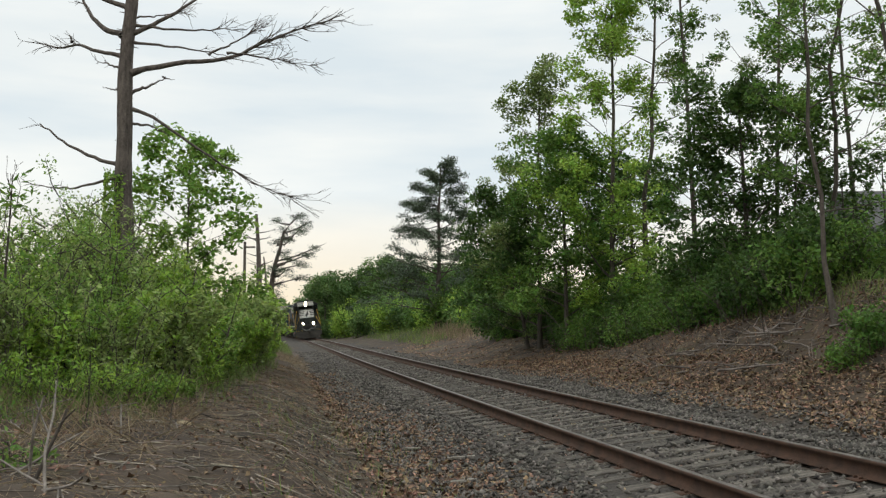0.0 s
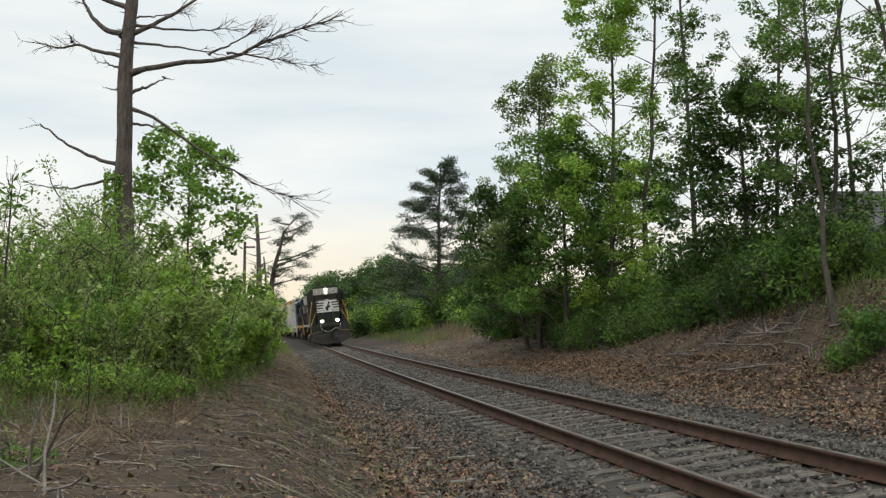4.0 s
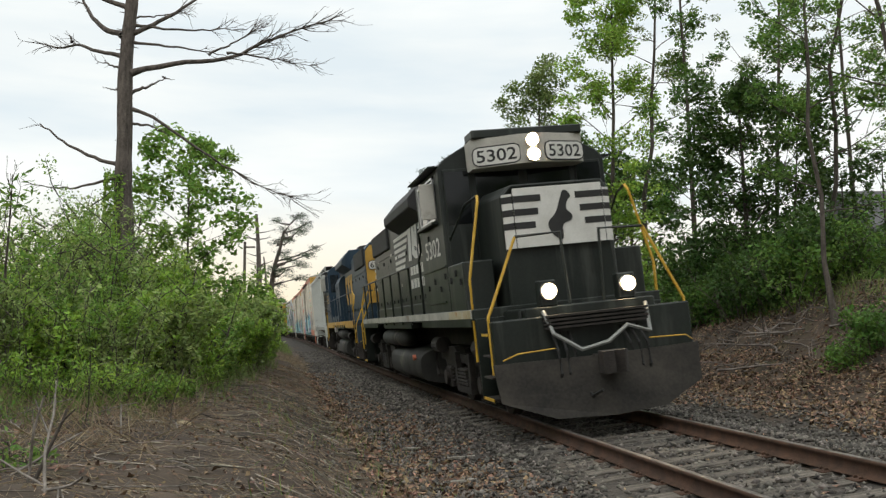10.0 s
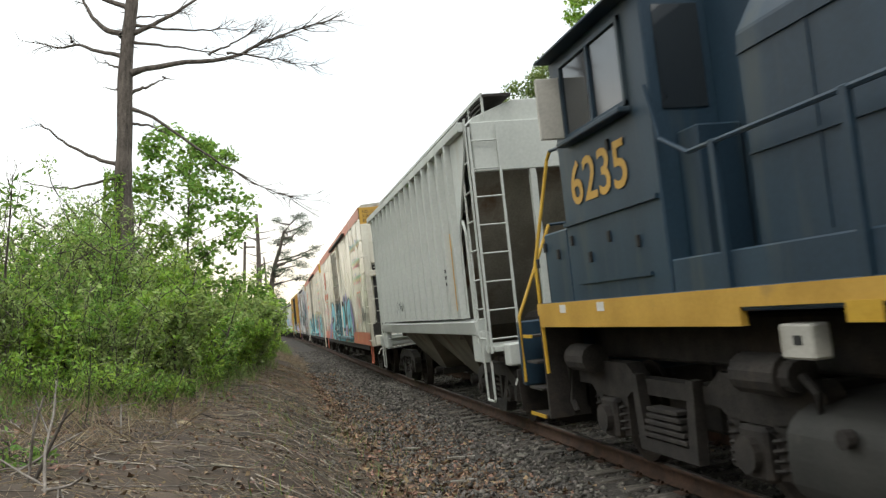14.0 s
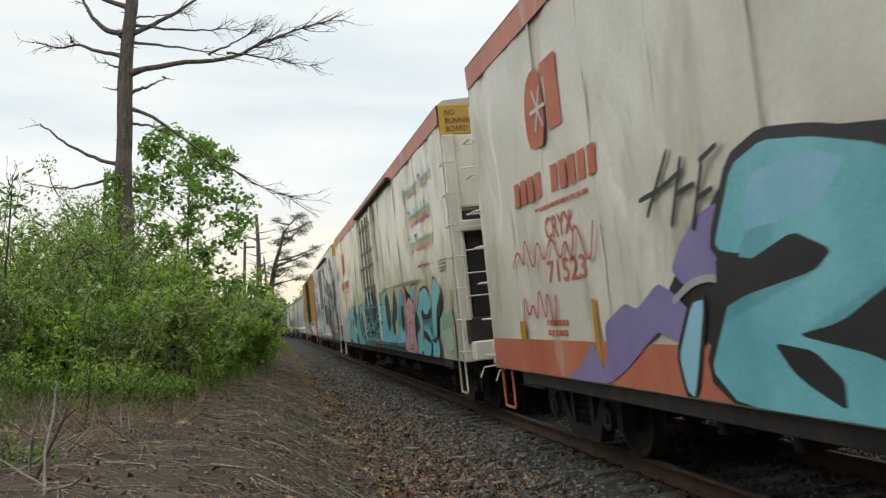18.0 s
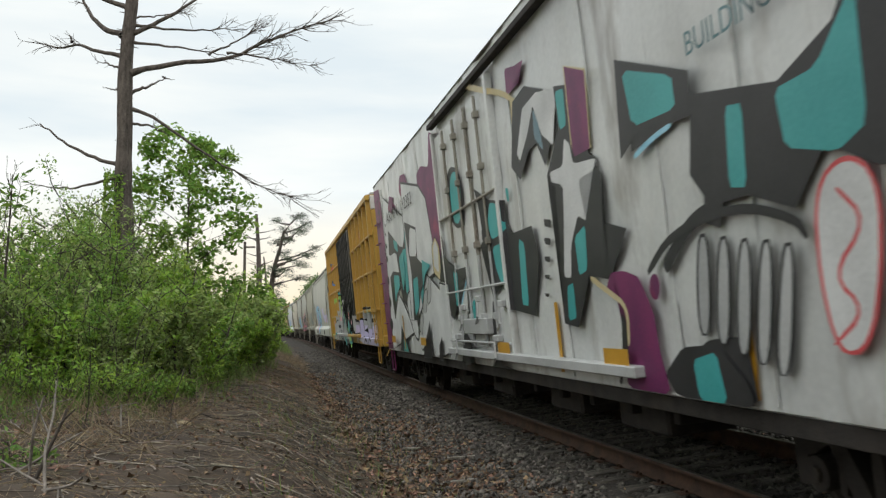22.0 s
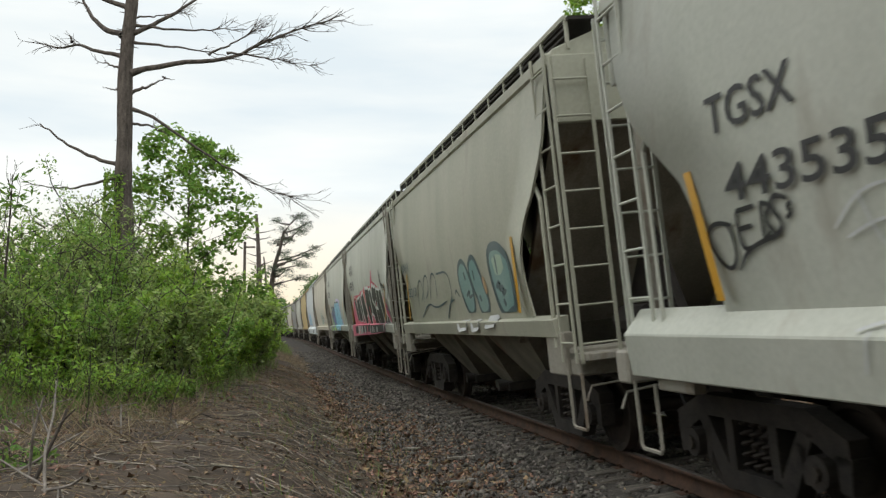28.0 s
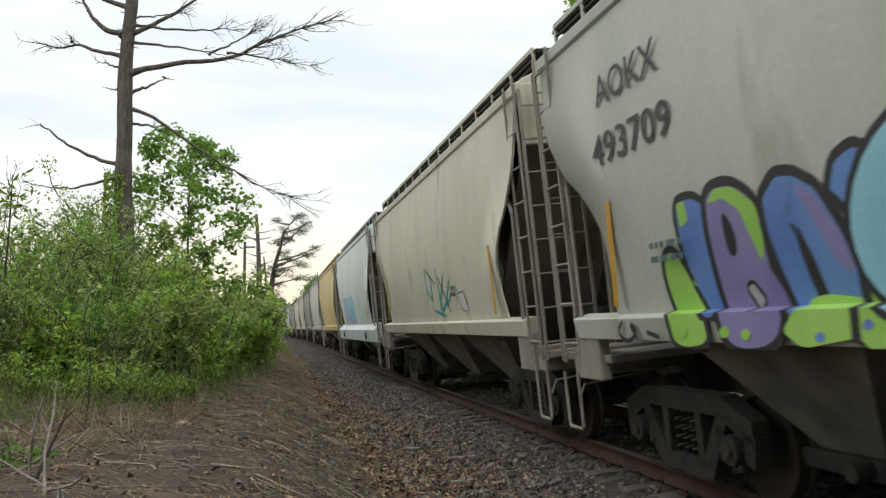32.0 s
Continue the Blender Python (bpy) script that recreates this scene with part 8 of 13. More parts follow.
    posts = [x for x in posts if abs(x - 0.52) > 2.55]
    cut_x = [x + e for x in posts for e in (-0.075, -0.05, 0.05, 0.075)] + [-1.99, -1.95, 3.0, 3.04]

    def depth(x, z):
        if -1.96 < x < 3.01:
            return Y + 0.147
        if z < 1.165:
            return Y + 0.124
        near = min(abs(x - q) for q in posts)
        return Y + (0.116 if near < 0.052 else 0.008)
    skin = (cut_x, (1.16, 1.18), depth)
    paint(car, y, 1, "g_lilac", [(2.55, 1.87), (3.36, 1.66), (4.44, 1.78), (5.23, 1.83), (5.66, 1.91), (5.94, 2.01), (6.38, 1.94), (6.80, 2.00), (7.52, 2.06), (7.86, 1.96), (7.88, 1.75), (8.11, 1.62), (8.45, 1.76), (8.68, 1.84), (8.65, 1.56), (8.63, 1.37), (8.94, 1.35), (9.31, 1.17), (9.27, 0.97), (8.59, 0.97), (6.86, 0.97), (5.21, 0.97), (3.27, 1.12), (2.54, 1.54)], cuts=0, skin=skin, label="lilac sprayed ground")
    paint(car, y, 2, "g_grey", [(5.37, 1.82), (5.82, 2.02), (6.42, 2.09), (7.61, 2.13), (7.93, 1.97), (7.92, 1.79), (8.12, 1.64), (8.45, 1.78), (8.67, 1.91), (8.62, 1.56), (7.82, 1.50), (7.19, 1.43), (5.81, 1.56)], cuts=0, skin=skin)
    paint(car, y, 3, "g_mist", [(6.17, 1.97), (6.81, 2.02), (7.52, 2.08), (7.79, 1.96), (7.15, 1.91), (6.36, 1.87)], skin=skin)
    paint(car, y, 4, "g_black", [(6.03, 2.29), (6.19, 2.04), (6.83, 2.08), (7.62, 2.16), (7.91, 2.01), (7.86, 1.96), (7.56, 2.09), (6.81, 2.02), (6.17, 1.97), (5.84, 2.07)], skin=skin)
    paint(car, y, 5, "g_black", [(8.77, 2.12), (8.89, 2.07), (8.84, 1.97), (8.71, 1.97), (8.69, 1.86), (8.50, 1.76), (8.14, 1.60), (8.02, 1.78), (8.10, 1.71), (8.47, 1.84), (8.66, 1.97)], skin=skin)
    paint(car, y, 6, "g_black", [(8.65, 1.83), (8.78, 1.84), (8.73, 1.59), (8.74, 1.41), (9.01, 1.32), (9.10, 1.25), (9.03, 1.22), (8.67, 1.31), (8.62, 1.50)], skin=skin)
    paint(car, y, 7, "g_black", [(2.36, 2.02), (3.47, 1.65), (4.10, 1.82), (4.47, 1.86), (3.65, 1.62), (3.33, 1.56)], skin=skin)
    paint(car, y, 8, "g_black", [(4.44, 1.78), (5.09, 1.83), (5.52, 1.87), (5.76, 1.83), (5.21, 1.78), (4.75, 1.73)], skin=skin)
    paint(car, y, 9, "g_black", [(7.16, 1.63), (7.41, 1.64), (7.48, 1.47), (7.28, 1.45)], skin=skin)
    paint(car, y, 10, "g_sea_pale", [(8.07, 1.59), (8.23, 1.60), (8.14, 1.45), (8.00, 1.40)], skin=skin)
    paint(car, y, 11, "g_white", [(7.53, 1.81), (8.00, 1.82), (7.96, 1.52), (7.48, 1.47)], "g_black", 0.03, cuts=0, skin=skin, label="white framed notice plate")
    paint(car, y, 12, "g_black", [(7.61, 1.77), (7.94, 1.79), (7.91, 1.57), (7.58, 1.54)], cuts=0, skin=skin)
    paint(car, y, 13, "g_orange", [(8.78, 1.82), (9.04, 1.82), (8.97, 1.36), (8.74, 1.41)], cuts=0, skin=skin, label="orange sprayed block")
    paint(car, y, 14, "loco_yellow", [(8.44, 1.26), (8.69, 1.27), (8.65, 1.05), (8.40, 1.03)], cuts=0, skin=skin, label="yellow notice patch")
    brush(car, y, 15, "g_black", [(3.78, 1.17), (4.61, 1.33)], 0.07, skin=skin)
    brush(car, y, 16, "g_black", [(3.93, 1.09), (4.24, 1.30)], 0.07, skin=skin)
    brush(car, y, 17, "g_black", [(4.42, 1.47), (4.62, 1.11)], 0.07, skin=skin)
    brush(car, y, 18, "g_black", [(5.10, 1.42), (4.92, 1.10), (5.31, 1.21), (5.64, 1.42)], 0.07, skin=skin)
    brush(car, y, 19, "g_black", [(5.54, 1.29), (5.70, 1.23)], 0.07, skin=skin)
    brush(car, y, 20, "g_black", [(5.83, 1.66), (5.88, 1.42), (6.06, 1.24)], 0.07, skin=skin)
    brush(car, y, 21, "g_black", [(5.57, 0.98), (5.92, 1.14), (6.34, 1.07), (6.48, 0.97)], 0.07, skin=skin)
    brush(car, y, 22, "g_black", [(6.73, 0.97), (7.02, 1.26)], 0.07, skin=skin)
    brush(car, y, 23, "g_black", [(7.00, 1.20), (7.27, 1.09), (7.50, 1.09), (7.80, 1.43)], 0.07, skin=skin)
    brush(car, y, 24, "g_black", [(7.92, 1.36), (8.16, 1.30), (8.39, 1.25)], 0.07, skin=skin)
    brush(car, y, 25, "g_black", [(7.93, 1.40), (7.77, 1.29)], 0.07, skin=skin)
    brush(car, y, 26, "g_black", [(8.68, 1.13), (8.98, 1.00)], 0.07, skin=skin)
    brush(car, y, 27, "g_black", [(2.54, 1.54), (3.09, 1.21)], 0.07, skin=skin)
    brush(car, y, 28, "g_black", [(3.28, 1.15), (3.52, 0.98)], 0.07, skin=skin)
    brush(car, y, 29, "g_black", [(6.03, 1.51), (6.74, 1.77), (7.03, 1.80)], 0.07, skin=skin)
    brush(car, y, 30, "g_black", [(5.50, 1.82), (5.71, 1.66), (5.98, 1.75)], 0.07, skin=skin)
    paint(car, y, 31, "orange_mark", [(6.60, 1.82), (6.68, 1.82), (6.61, 1.32), (6.53, 1.31)], skin=skin, label="amber reflector strip")
    paint(car, y, 32, "g_grey", [(-7.82, 1.40), (-6.28, 1.90), (-5.66, 2.04), (-4.91, 2.32), (-4.52, 2.18), (-3.90, 2.51), (-3.29, 2.68), (-2.74, 2.57), (-2.66, 2.19), (-2.30, 2.04), (-1.98, 1.86), (-1.91, 1.57), (-1.65, 1.60), (-1.40, 1.70), (-1.13, 1.72), (-0.47, 1.68), (-0.64, 0.97), (-1.33, 0.97), (-2.70, 0.97), (-4.29, 0.97), (-7.27, 0.97)], cuts=0, skin=skin, label="grey sprayed ground")
    paint(car, y, 33, "g_black", [(-4.34, 2.12), (-4.05, 2.44), (-3.50, 2.67), (-2.90, 2.63), (-2.54, 2.50), (-2.59, 2.14), (-2.84, 1.84), (-2.95, 1.59), (-2.95, 1.93), (-2.71, 2.32), (-2.92, 2.56), (-3.42, 2.59), (-3.91, 2.47), (-4.18, 2.20)], skin=skin)
    paint(car, y, 34, "g_black", [(-3.40, 1.91), (-3.25, 2.25), (-2.96, 2.43), (-2.70, 2.36), (-2.91, 2.26), (-3.15, 2.07), (-3.25, 1.90)], skin=skin)
    paint(car, y, 35, "g_lime", [(-2.93, 2.35), (-2.83, 2.39), (-2.81, 2.29), (-2.91, 2.26)], skin=skin)
    paint(car, y, 36, "g_lime", [(-3.56, 2.65), (-3.47, 2.80), (-3.20, 2.99), (-3.10, 2.78), (-2.93, 2.70), (-3.27, 2.72)], "g_black", 0.03, skin=skin)
    paint(car, y, 37, "g_sea", [(-3.49, 2.92), (-3.27, 3.12), (-3.11, 3.11), (-3.09, 2.84), (-3.31, 2.77)], "g_black", 0.03, skin=skin, label="sea-green sprayed plume")
    paint(car, y, 38, "g_lime", [(-4.23, 2.46), (-3.96, 2.72), (-3.60, 2.73), (-3.87, 2.61), (-4.12, 2.39)], "g_black", 0.03, skin=skin)
    paint(car, y, 39, "g_pink", [(-4.46, 2.38), (-4.31, 2.42), (-4.10, 2.25), (-4.22, 2.06), (-4.41, 2.10)], skin=skin)
    paint(car, y, 40, "g_pink", [(-2.45, 2.42), (-2.34, 2.47), (-2.11, 2.34), (-2.13, 2.25), (-2.39, 2.26)], skin=skin)
    paint(car, y, 41, "g_pink", [(-2.46, 2.96), (-2.36, 3.03), (-2.31, 2.91), (-2.40, 2.87)], skin=skin)
    paint(car, y, 42, "g_black", [(-2.34, 2.62), (-2.16, 2.86), (-2.22, 2.64), (-2.37, 2.51), (-2.34, 2.31), (-2.11, 2.47), (-1.91, 2.69), (-1.82, 2.78), (-1.97, 2.45), (-2.24, 2.26), (-2.46, 2.33)], skin=skin)
    paint(car, y, 43, "g_lime", [(-1.97, 2.19), (-1.98, 2.41), (-1.82, 2.64), (-1.70, 2.72), (-1.55, 2.55), (-1.50, 2.40), (-1.63, 2.22), (-1.80, 2.17)], "g_black", 0.03, skin=skin, label="lime sprayed plume")
    paint(car, y, 44, "g_sea", [(-1.98, 1.86), (-1.92, 2.22), (-1.79, 2.20), (-1.76, 1.92), (-1.88, 1.71)], "g_black", 0.05, skin=skin)
    paint(car, y, 45, "g_black", [(-2.06, 2.24), (-1.93, 2.19), (-1.99, 1.79), (-1.89, 1.68), (-2.00, 1.76), (-2.09, 1.98)], skin=skin)
    paint(car, y, 46, "g_lime", [(-2.88, 1.69), (-2.62, 1.71), (-2.42, 1.54), (-2.66, 1.55)], skin=skin)
    paint(car, y, 47, "g_black", [(-2.92, 1.72), (-2.40, 1.62), (-2.13, 1.50), (-2.37, 1.43), (-2.82, 1.59)], skin=skin)
    paint(car, y, 48, "g_sea", [(-4.14, 1.71), (-3.93, 1.80), (-3.96, 1.52), (-4.12, 1.56)], skin=skin)
    paint(car, y, 49, "g_black", [(-4.85, 1.60), (-4.29, 1.62), (-4.00, 1.37), (-4.16, 1.22), (-4.49, 1.42)], skin=skin)
    paint(car, y, 50, "g_sea", [(-4.41, 1.47), (-4.20, 1.52), (-4.11, 1.40)], skin=skin)
    paint(car, y, 51, "g_black", [(-3.01, 1.22), (-2.65, 0.97), (-2.75, 0.97), (-3.02, 1.01)], skin=skin)
    paint(car, y, 52, "g_sea", [(-2.99, 1.20), (-2.86, 1.10), (-2.77, 0.97), (-2.99, 0.97)], skin=skin)
    paint(car, y, 53, "g_pink", [(-2.40, 1.30), (-2.28, 1.35), (-2.19, 1.26), (-2.31, 1.22)], skin=skin)
    paint(car, y, 54, "g_pink", [(-3.72, 1.93), (-3.09, 1.94), (-3.20, 1.73), (-3.44, 1.76)], skin=skin)
    paint(car, y, 55, "g_lime", [(-8.83, 2.00), (-8.49, 2.10), (-8.17, 1.97), (-8.62, 1.09), (-9.14, 1.08)], skin=skin)
    paint(car, y, 56, "g_sea", [(-8.51, 1.69), (-8.20, 1.76), (-8.41, 1.39)], skin=skin)
    paint(car, y, 57, "g_sea", [(-7.29, 0.97), (-7.16, 1.24), (-6.81, 1.28), (-7.02, 0.97)], skin=skin)
    paint(car, y, 58, "g_pink", [(-5.45, 0.97), (-5.14, 1.17), (-5.00, 1.04), (-5.22, 0.97)], skin=skin)
    paint(car, y, 59, "g_pink", [(-7.20, 1.73), (-6.97, 1.86), (-7.00, 1.53), (-7.19, 1.50)], skin=skin)
    paint(car, y, 60, "g_lime", [(-6.02, 2.61), (-5.75, 2.81), (-5.73, 2.63), (-5.89, 2.53)], skin=skin)
    paint(car, y, 61, "g_black", [(-5.72, 2.40), (-5.69, 2.75), (-5.23, 2.80), (-5.05, 2.61), (-5.49, 2.55), (-5.35, 2.36)], skin=skin)
    paint(car, y, 62, "g_sea", [(-6.83, 2.57), (-6.69, 2.17), (-6.21, 2.08), (-6.35, 1.96), (-6.84, 2.18)], skin=skin)
    brush(car, y, 63, "g_black", [(-6.05, 0.97), (-5.71, 1.41), (-5.10, 1.74), (-4.71, 2.04), (-4.37, 2.22)], 0.09, skin=skin)
    brush(car, y, 64, "g_black", [(-6.82, 0.97), (-6.45, 1.41), (-5.96, 1.71), (-6.25, 1.96)], 0.09, skin=skin)
    brush(car, y, 65, "g_black", [(-6.21, 1.53), (-5.72, 1.87), (-5.38, 1.64)], 0.09, skin=skin)
    brush(car, y, 66, "g_black", [(-5.23, 0.97), (-5.17, 1.30), (-5.48, 1.58)], 0.09, skin=skin)
    brush(car, y, 67, "g_black", [(-3.38, 1.60), (-3.24, 1.38), (-3.00, 1.26)], 0.09, skin=skin)
    brush(car, y, 68, "g_black", [(-4.03, 0.97), (-3.74, 1.10)], 0.09, skin=skin)
    brush(car, y, 69, "g_black", [(-2.28, 1.81), (-2.11, 1.58), (-1.94, 1.43), (-1.83, 1.36)], 0.09, skin=skin)
    brush(car, y, 70, "g_black", [(-2.61, 1.11), (-2.19, 0.99), (-1.68, 0.97)], 0.09, skin=skin)
    brush(car, y, 71, "g_black", [(-1.49, 1.30), (-1.35, 1.40), (-0.93, 1.50), (-0.68, 1.44)], 0.09, skin=skin)
    brush(car, y, 72, "g_black", [(-1.75, 1.16), (-1.59, 1.37)], 0.09, skin=skin)
    brush(car, y, 73, "g_black", [(-3.33, 1.07), (-3.43, 1.25), (-3.52, 1.47)], 0.09, skin=skin)
    brush(car, y, 74, "g_black", [(-4.64, 0.97), (-4.83, 1.21)], 0.09, skin=skin)
    paint(car, y, 75, "g_grey", [(-1.42, 2.36), (-1.09, 2.37), (-1.12, 2.12), (-1.05, 1.83), (-1.37, 1.82), (-1.35, 2.15)], cuts=0, skin=skin)
    paint(car, y, 76, "g_lime", [(-0.85, 1.88), (-0.56, 2.05), (-0.40, 2.06), (-0.47, 1.68), (-0.70, 1.75)], "g_black", 0.05, skin=skin)
    paint(car, y, 77, "g_black", [(-1.40, 1.70), (-1.06, 1.80), (-0.63, 1.72), (-0.72, 1.67), (-1.08, 1.71), (-1.36, 1.60)], skin=skin)
    paint(car, y, 78, "g_sea", [(-1.16, 1.34), (-0.97, 1.33), (-0.56, 1.22), (-0.60, 1.05), (-0.83, 1.12)], "g_black", 0.05, skin=skin)
    paint(car, y, 79, "g_sea", [(-0.86, 1.20), (-0.58, 1.16), (-0.61, 1.00), (-0.77, 0.98)], skin=skin)
    paint(car, y, 80, "g_white", [(-0.88, 2.24), (-0.65, 2.23), (-0.66, 2.05), (-0.90, 2.06)], cuts=0, skin=skin, label="white notice plate")
    paint(car, y, 81, "g_red", [(-0.81, 2.18), (-0.72, 2.17), (-0.72, 2.11), (-0.82, 2.12)], cuts=0, skin=skin)
    brush(car, y, 82, "g_white", [(-0.87, 2.48), (-0.68, 2.59)], 0.06, skin=skin)
    brush(car, y, 83, "g_white", [(-0.87, 2.57), (-0.72, 2.42)], 0.06, skin=skin)
    brush(car, y, 84, "g_white", [(-0.63, 2.43), (-0.45, 2.56)], 0.06, skin=skin)
    brush(car, y, 85, "g_white", [(-0.63, 2.54), (-0.46, 2.41)], 0.06, skin=skin)
    brush(car, y, 86, "g_red", [(-6.85, 4.12), (-6.14, 3.92), (-5.63, 4.21)], 0.12, skin=skin)
    brush(car, y, 87, "g_red", [(-5.91, 3.44), (-6.16, 3.86), (-6.92, 3.64)], 0.1, skin=skin)
    brush(car, y, 88, "g_blue", [(-6.75, 4.36), (-6.16, 3.86), (-5.75, 3.35)], 0.12, skin=skin)
    brush(car, y, 89, "g_blue", [(-5.77, 4.34), (-6.23, 3.94), (-6.76, 3.44)], 0.1, skin=skin)
    paint(car, y, 90, "g_sea", [(0.76, 1.74), (1.19, 1.77), (1.35, 1.64), (1.19, 1.42), (0.95, 1.29), (0.56, 1.28)], "g_black", 0.04, skin=skin)
    paint(car, y, 91, "g_pink", [(1.15, 1.82), (1.25, 1.99), (1.42, 1.89), (1.55, 1.86), (1.34, 1.77)], skin=skin)
    paint(car, y, 92, "g_red", [(1.15, 2.06), (1.32, 2.07), (1.34, 1.96), (1.17, 1.95)], cuts=0, skin=skin)
    paint(car, y, 93, "g_lime", [(0.26, 1.47), (0.57, 1.51), (0.58, 1.33), (0.24, 1.32)], skin=skin)
    paint(car, y, 94, "g_lime", [(0.69, 1.14), (1.46, 1.17), (1.52, 1.05), (1.20, 0.97), (0.69, 0.97)], "g_black", 0.05, skin=skin)
    paint(car, y, 95, "g_sea", [(1.65, 1.55), (1.83, 1.61), (1.85, 1.51), (1.67, 1.47)], skin=skin)
    paint(car, y, 96, "g_sea", [(1.76, 1.15), (1.92, 1.31), (2.11, 1.28), (2.08, 1.16), (1.91, 1.10)], "g_black", 0.03, skin=skin)
    paint(car, y, 97, "g_pink", [(2.26, 1.73), (2.38, 1.80), (2.38, 1.65), (2.29, 1.62)], skin=skin)
    paint(car, y, 98, "g_grey", [(-1.92, 1.65), (-0.39, 1.57), (0.55, 1.23), (1.15, 1.07), (0.46, 0.97), (-0.58, 0.98), (-1.90, 1.16)], cuts=0, skin=skin)
    paint(car, y, 99, "g_grey", [(2.79, 1.95), (3.08, 1.92), (3.41, 1.74), (3.94, 1.69), (3.98, 1.49), (3.87, 0.97), (3.70, 0.97), (3.39, 1.19), (3.01, 1.37), (2.77, 1.60)], cuts=0, skin=skin, label="grey sprayed ground")
    paint(car, y, 100, "g_lilac", [(3.00, 1.57), (3.57, 1.59), (3.93, 1.44), (3.85, 1.08), (3.67, 1.21), (3.32, 1.31)], skin=skin)
    paint(car, y, 101, "g_black", [(2.80, 2.00), (3.13, 1.87), (3.93, 1.66), (3.67, 1.64), (3.27, 1.78)], skin=skin)
    paint(car, y, 102, "g_black", [(2.96, 1.37), (3.26, 1.28), (3.48, 1.14), (3.71, 1.21), (3.73, 1.30), (3.47, 1.32), (3.39, 1.16)], skin=skin)
    paint(car, y, 103, "g_grey", [(-1.95, 2.09), (-1.31, 2.23), (-1.15, 1.82), (-1.47, 1.44), (-1.00, 1.12), (-2.01, 1.08)], cuts=0, skin=skin)
    paint(car, y, 104, "g_black", [(-1.56, 1.93), (-1.35, 1.96), (-1.33, 1.57), (-1.76, 1.33)], cuts=0, skin=skin)
    paint(car, y, 105, "g_black", [(-4.14, 2.00), (-3.64, 2.03), (-3.57, 1.22), (-3.99, 1.15)], cuts=0, skin=skin)
    paint(car, y, 106, "g_black", [(-2.99, 1.80), (-2.58, 1.83), (-2.58, 1.14), (-2.97, 1.13)], cuts=0, skin=skin)
    paint(car, y, 107, "g_lime", [(-2.15, 2.68), (-1.80, 2.67), (-1.72, 2.17), (-2.16, 1.63), (-2.30, 1.92)], cuts=0, skin=skin)
    paint(car, y, 108, "g_sea", [(-0.76, 2.03), (-0.47, 2.16), (-0.52, 1.64), (-0.81, 1.46)], cuts=0, skin=skin)
    paint(car, y, 109, "g_grey", [(-0.36, 1.72), (0.06, 1.89), (0.07, 1.30), (-0.41, 1.17)], cuts=0, skin=skin)
    paint(car, y, 110, "g_sea", [(-1.13, 1.14), (-0.61, 1.14), (-0.39, 0.82), (-0.96, 0.82)], cuts=0, skin=skin)
    paint(car, y, 111, "g_lime", [(0.85, 1.17), (1.59, 1.17), (1.53, 1.03), (0.82, 1.02)], cuts=0, skin=skin)
    paint(car, y, 112, "g_sea", [(0.82, 1.00), (1.92, 1.02), (1.90, 0.92), (0.82, 0.89)], cuts=0, skin=skin)
    paint(car, y, 113, "g_lime", [(1.24, 0.91), (1.61, 0.91), (1.55, 0.78), (1.21, 0.77)], cuts=0, skin=skin)
    paint(car, y, 114, "g_black", [(-0.56, 1.06), (0.70, 1.07), (0.66, 0.91), (-0.45, 0.88)], cuts=0, skin=skin)
    paint(car, y, 115, "g_black", [(1.67, 1.17), (2.23, 1.15), (2.45, 1.00), (1.75, 0.97)], cuts=0, skin=skin)
    paint(car, y, 116, "g_black", [(-0.20, 0.84), (0.08, 0.86), (0.24, 0.73), (-0.06, 0.72)], cuts=0, skin=skin)
    paint(car, y, 117, "g_black", [(-3.09, 1.07), (-2.59, 1.09), (-2.21, 0.82), (-2.63, 0.82)], cuts=0, skin=skin)
    paint(car, y, 118, "g_sea", [(1.64, 1.38), (1.99, 1.34), (2.10, 1.18), (1.82, 1.21)], cuts=0, skin=skin)
    paint(car, y, 119, "g_pink", [(2.08, 1.70), (2.36, 1.76), (2.40, 1.63), (2.16, 1.58)], cuts=0, skin=skin)
    stencil(car, Y + 0.1, -1.6, 4.3, (0.9, 0.8, 0.9, 0.7, 0.9, 0.8), "white")
    stencil(car, Y + 0.1, 0.9, 4.3, (1.0, 1.1, 1.0, 1.1, 0.9, 1.0), "white")
    stencil(car, Y + 0.1, 1.2, 2.9, (0.8, 0.0, 0.7), "white")
    for x in (7.0, 8.0):
        stencil(car, Y, x, 2.9, (0.5, 0.5, 0.4, 0.5, 0.5, 0.5), "faded_mark")
    lettering("slogan", "RAILCAR POOLING EXPERTS", M["box_black"], car, side_matrix(3.75, 3.45, -1, Y + 0.012), 0.24, 4.9, label="dark slogan across the braced panels")
    # plain red shapes of the owner's mark
    patch("emblem", M["letter_red"], car, [(5.25, 4.3), (6.1, 4.3), (6.1, 4.5), (5.8, 4.5), (5.8, 3.85), (5.55, 3.85), (5.55, 4.3)], Y, -1, 0.012, "plain red mark")
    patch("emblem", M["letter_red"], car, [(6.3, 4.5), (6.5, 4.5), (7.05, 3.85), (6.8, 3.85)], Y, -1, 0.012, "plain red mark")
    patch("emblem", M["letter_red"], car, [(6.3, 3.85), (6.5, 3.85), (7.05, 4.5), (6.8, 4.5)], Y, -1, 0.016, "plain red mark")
    return car


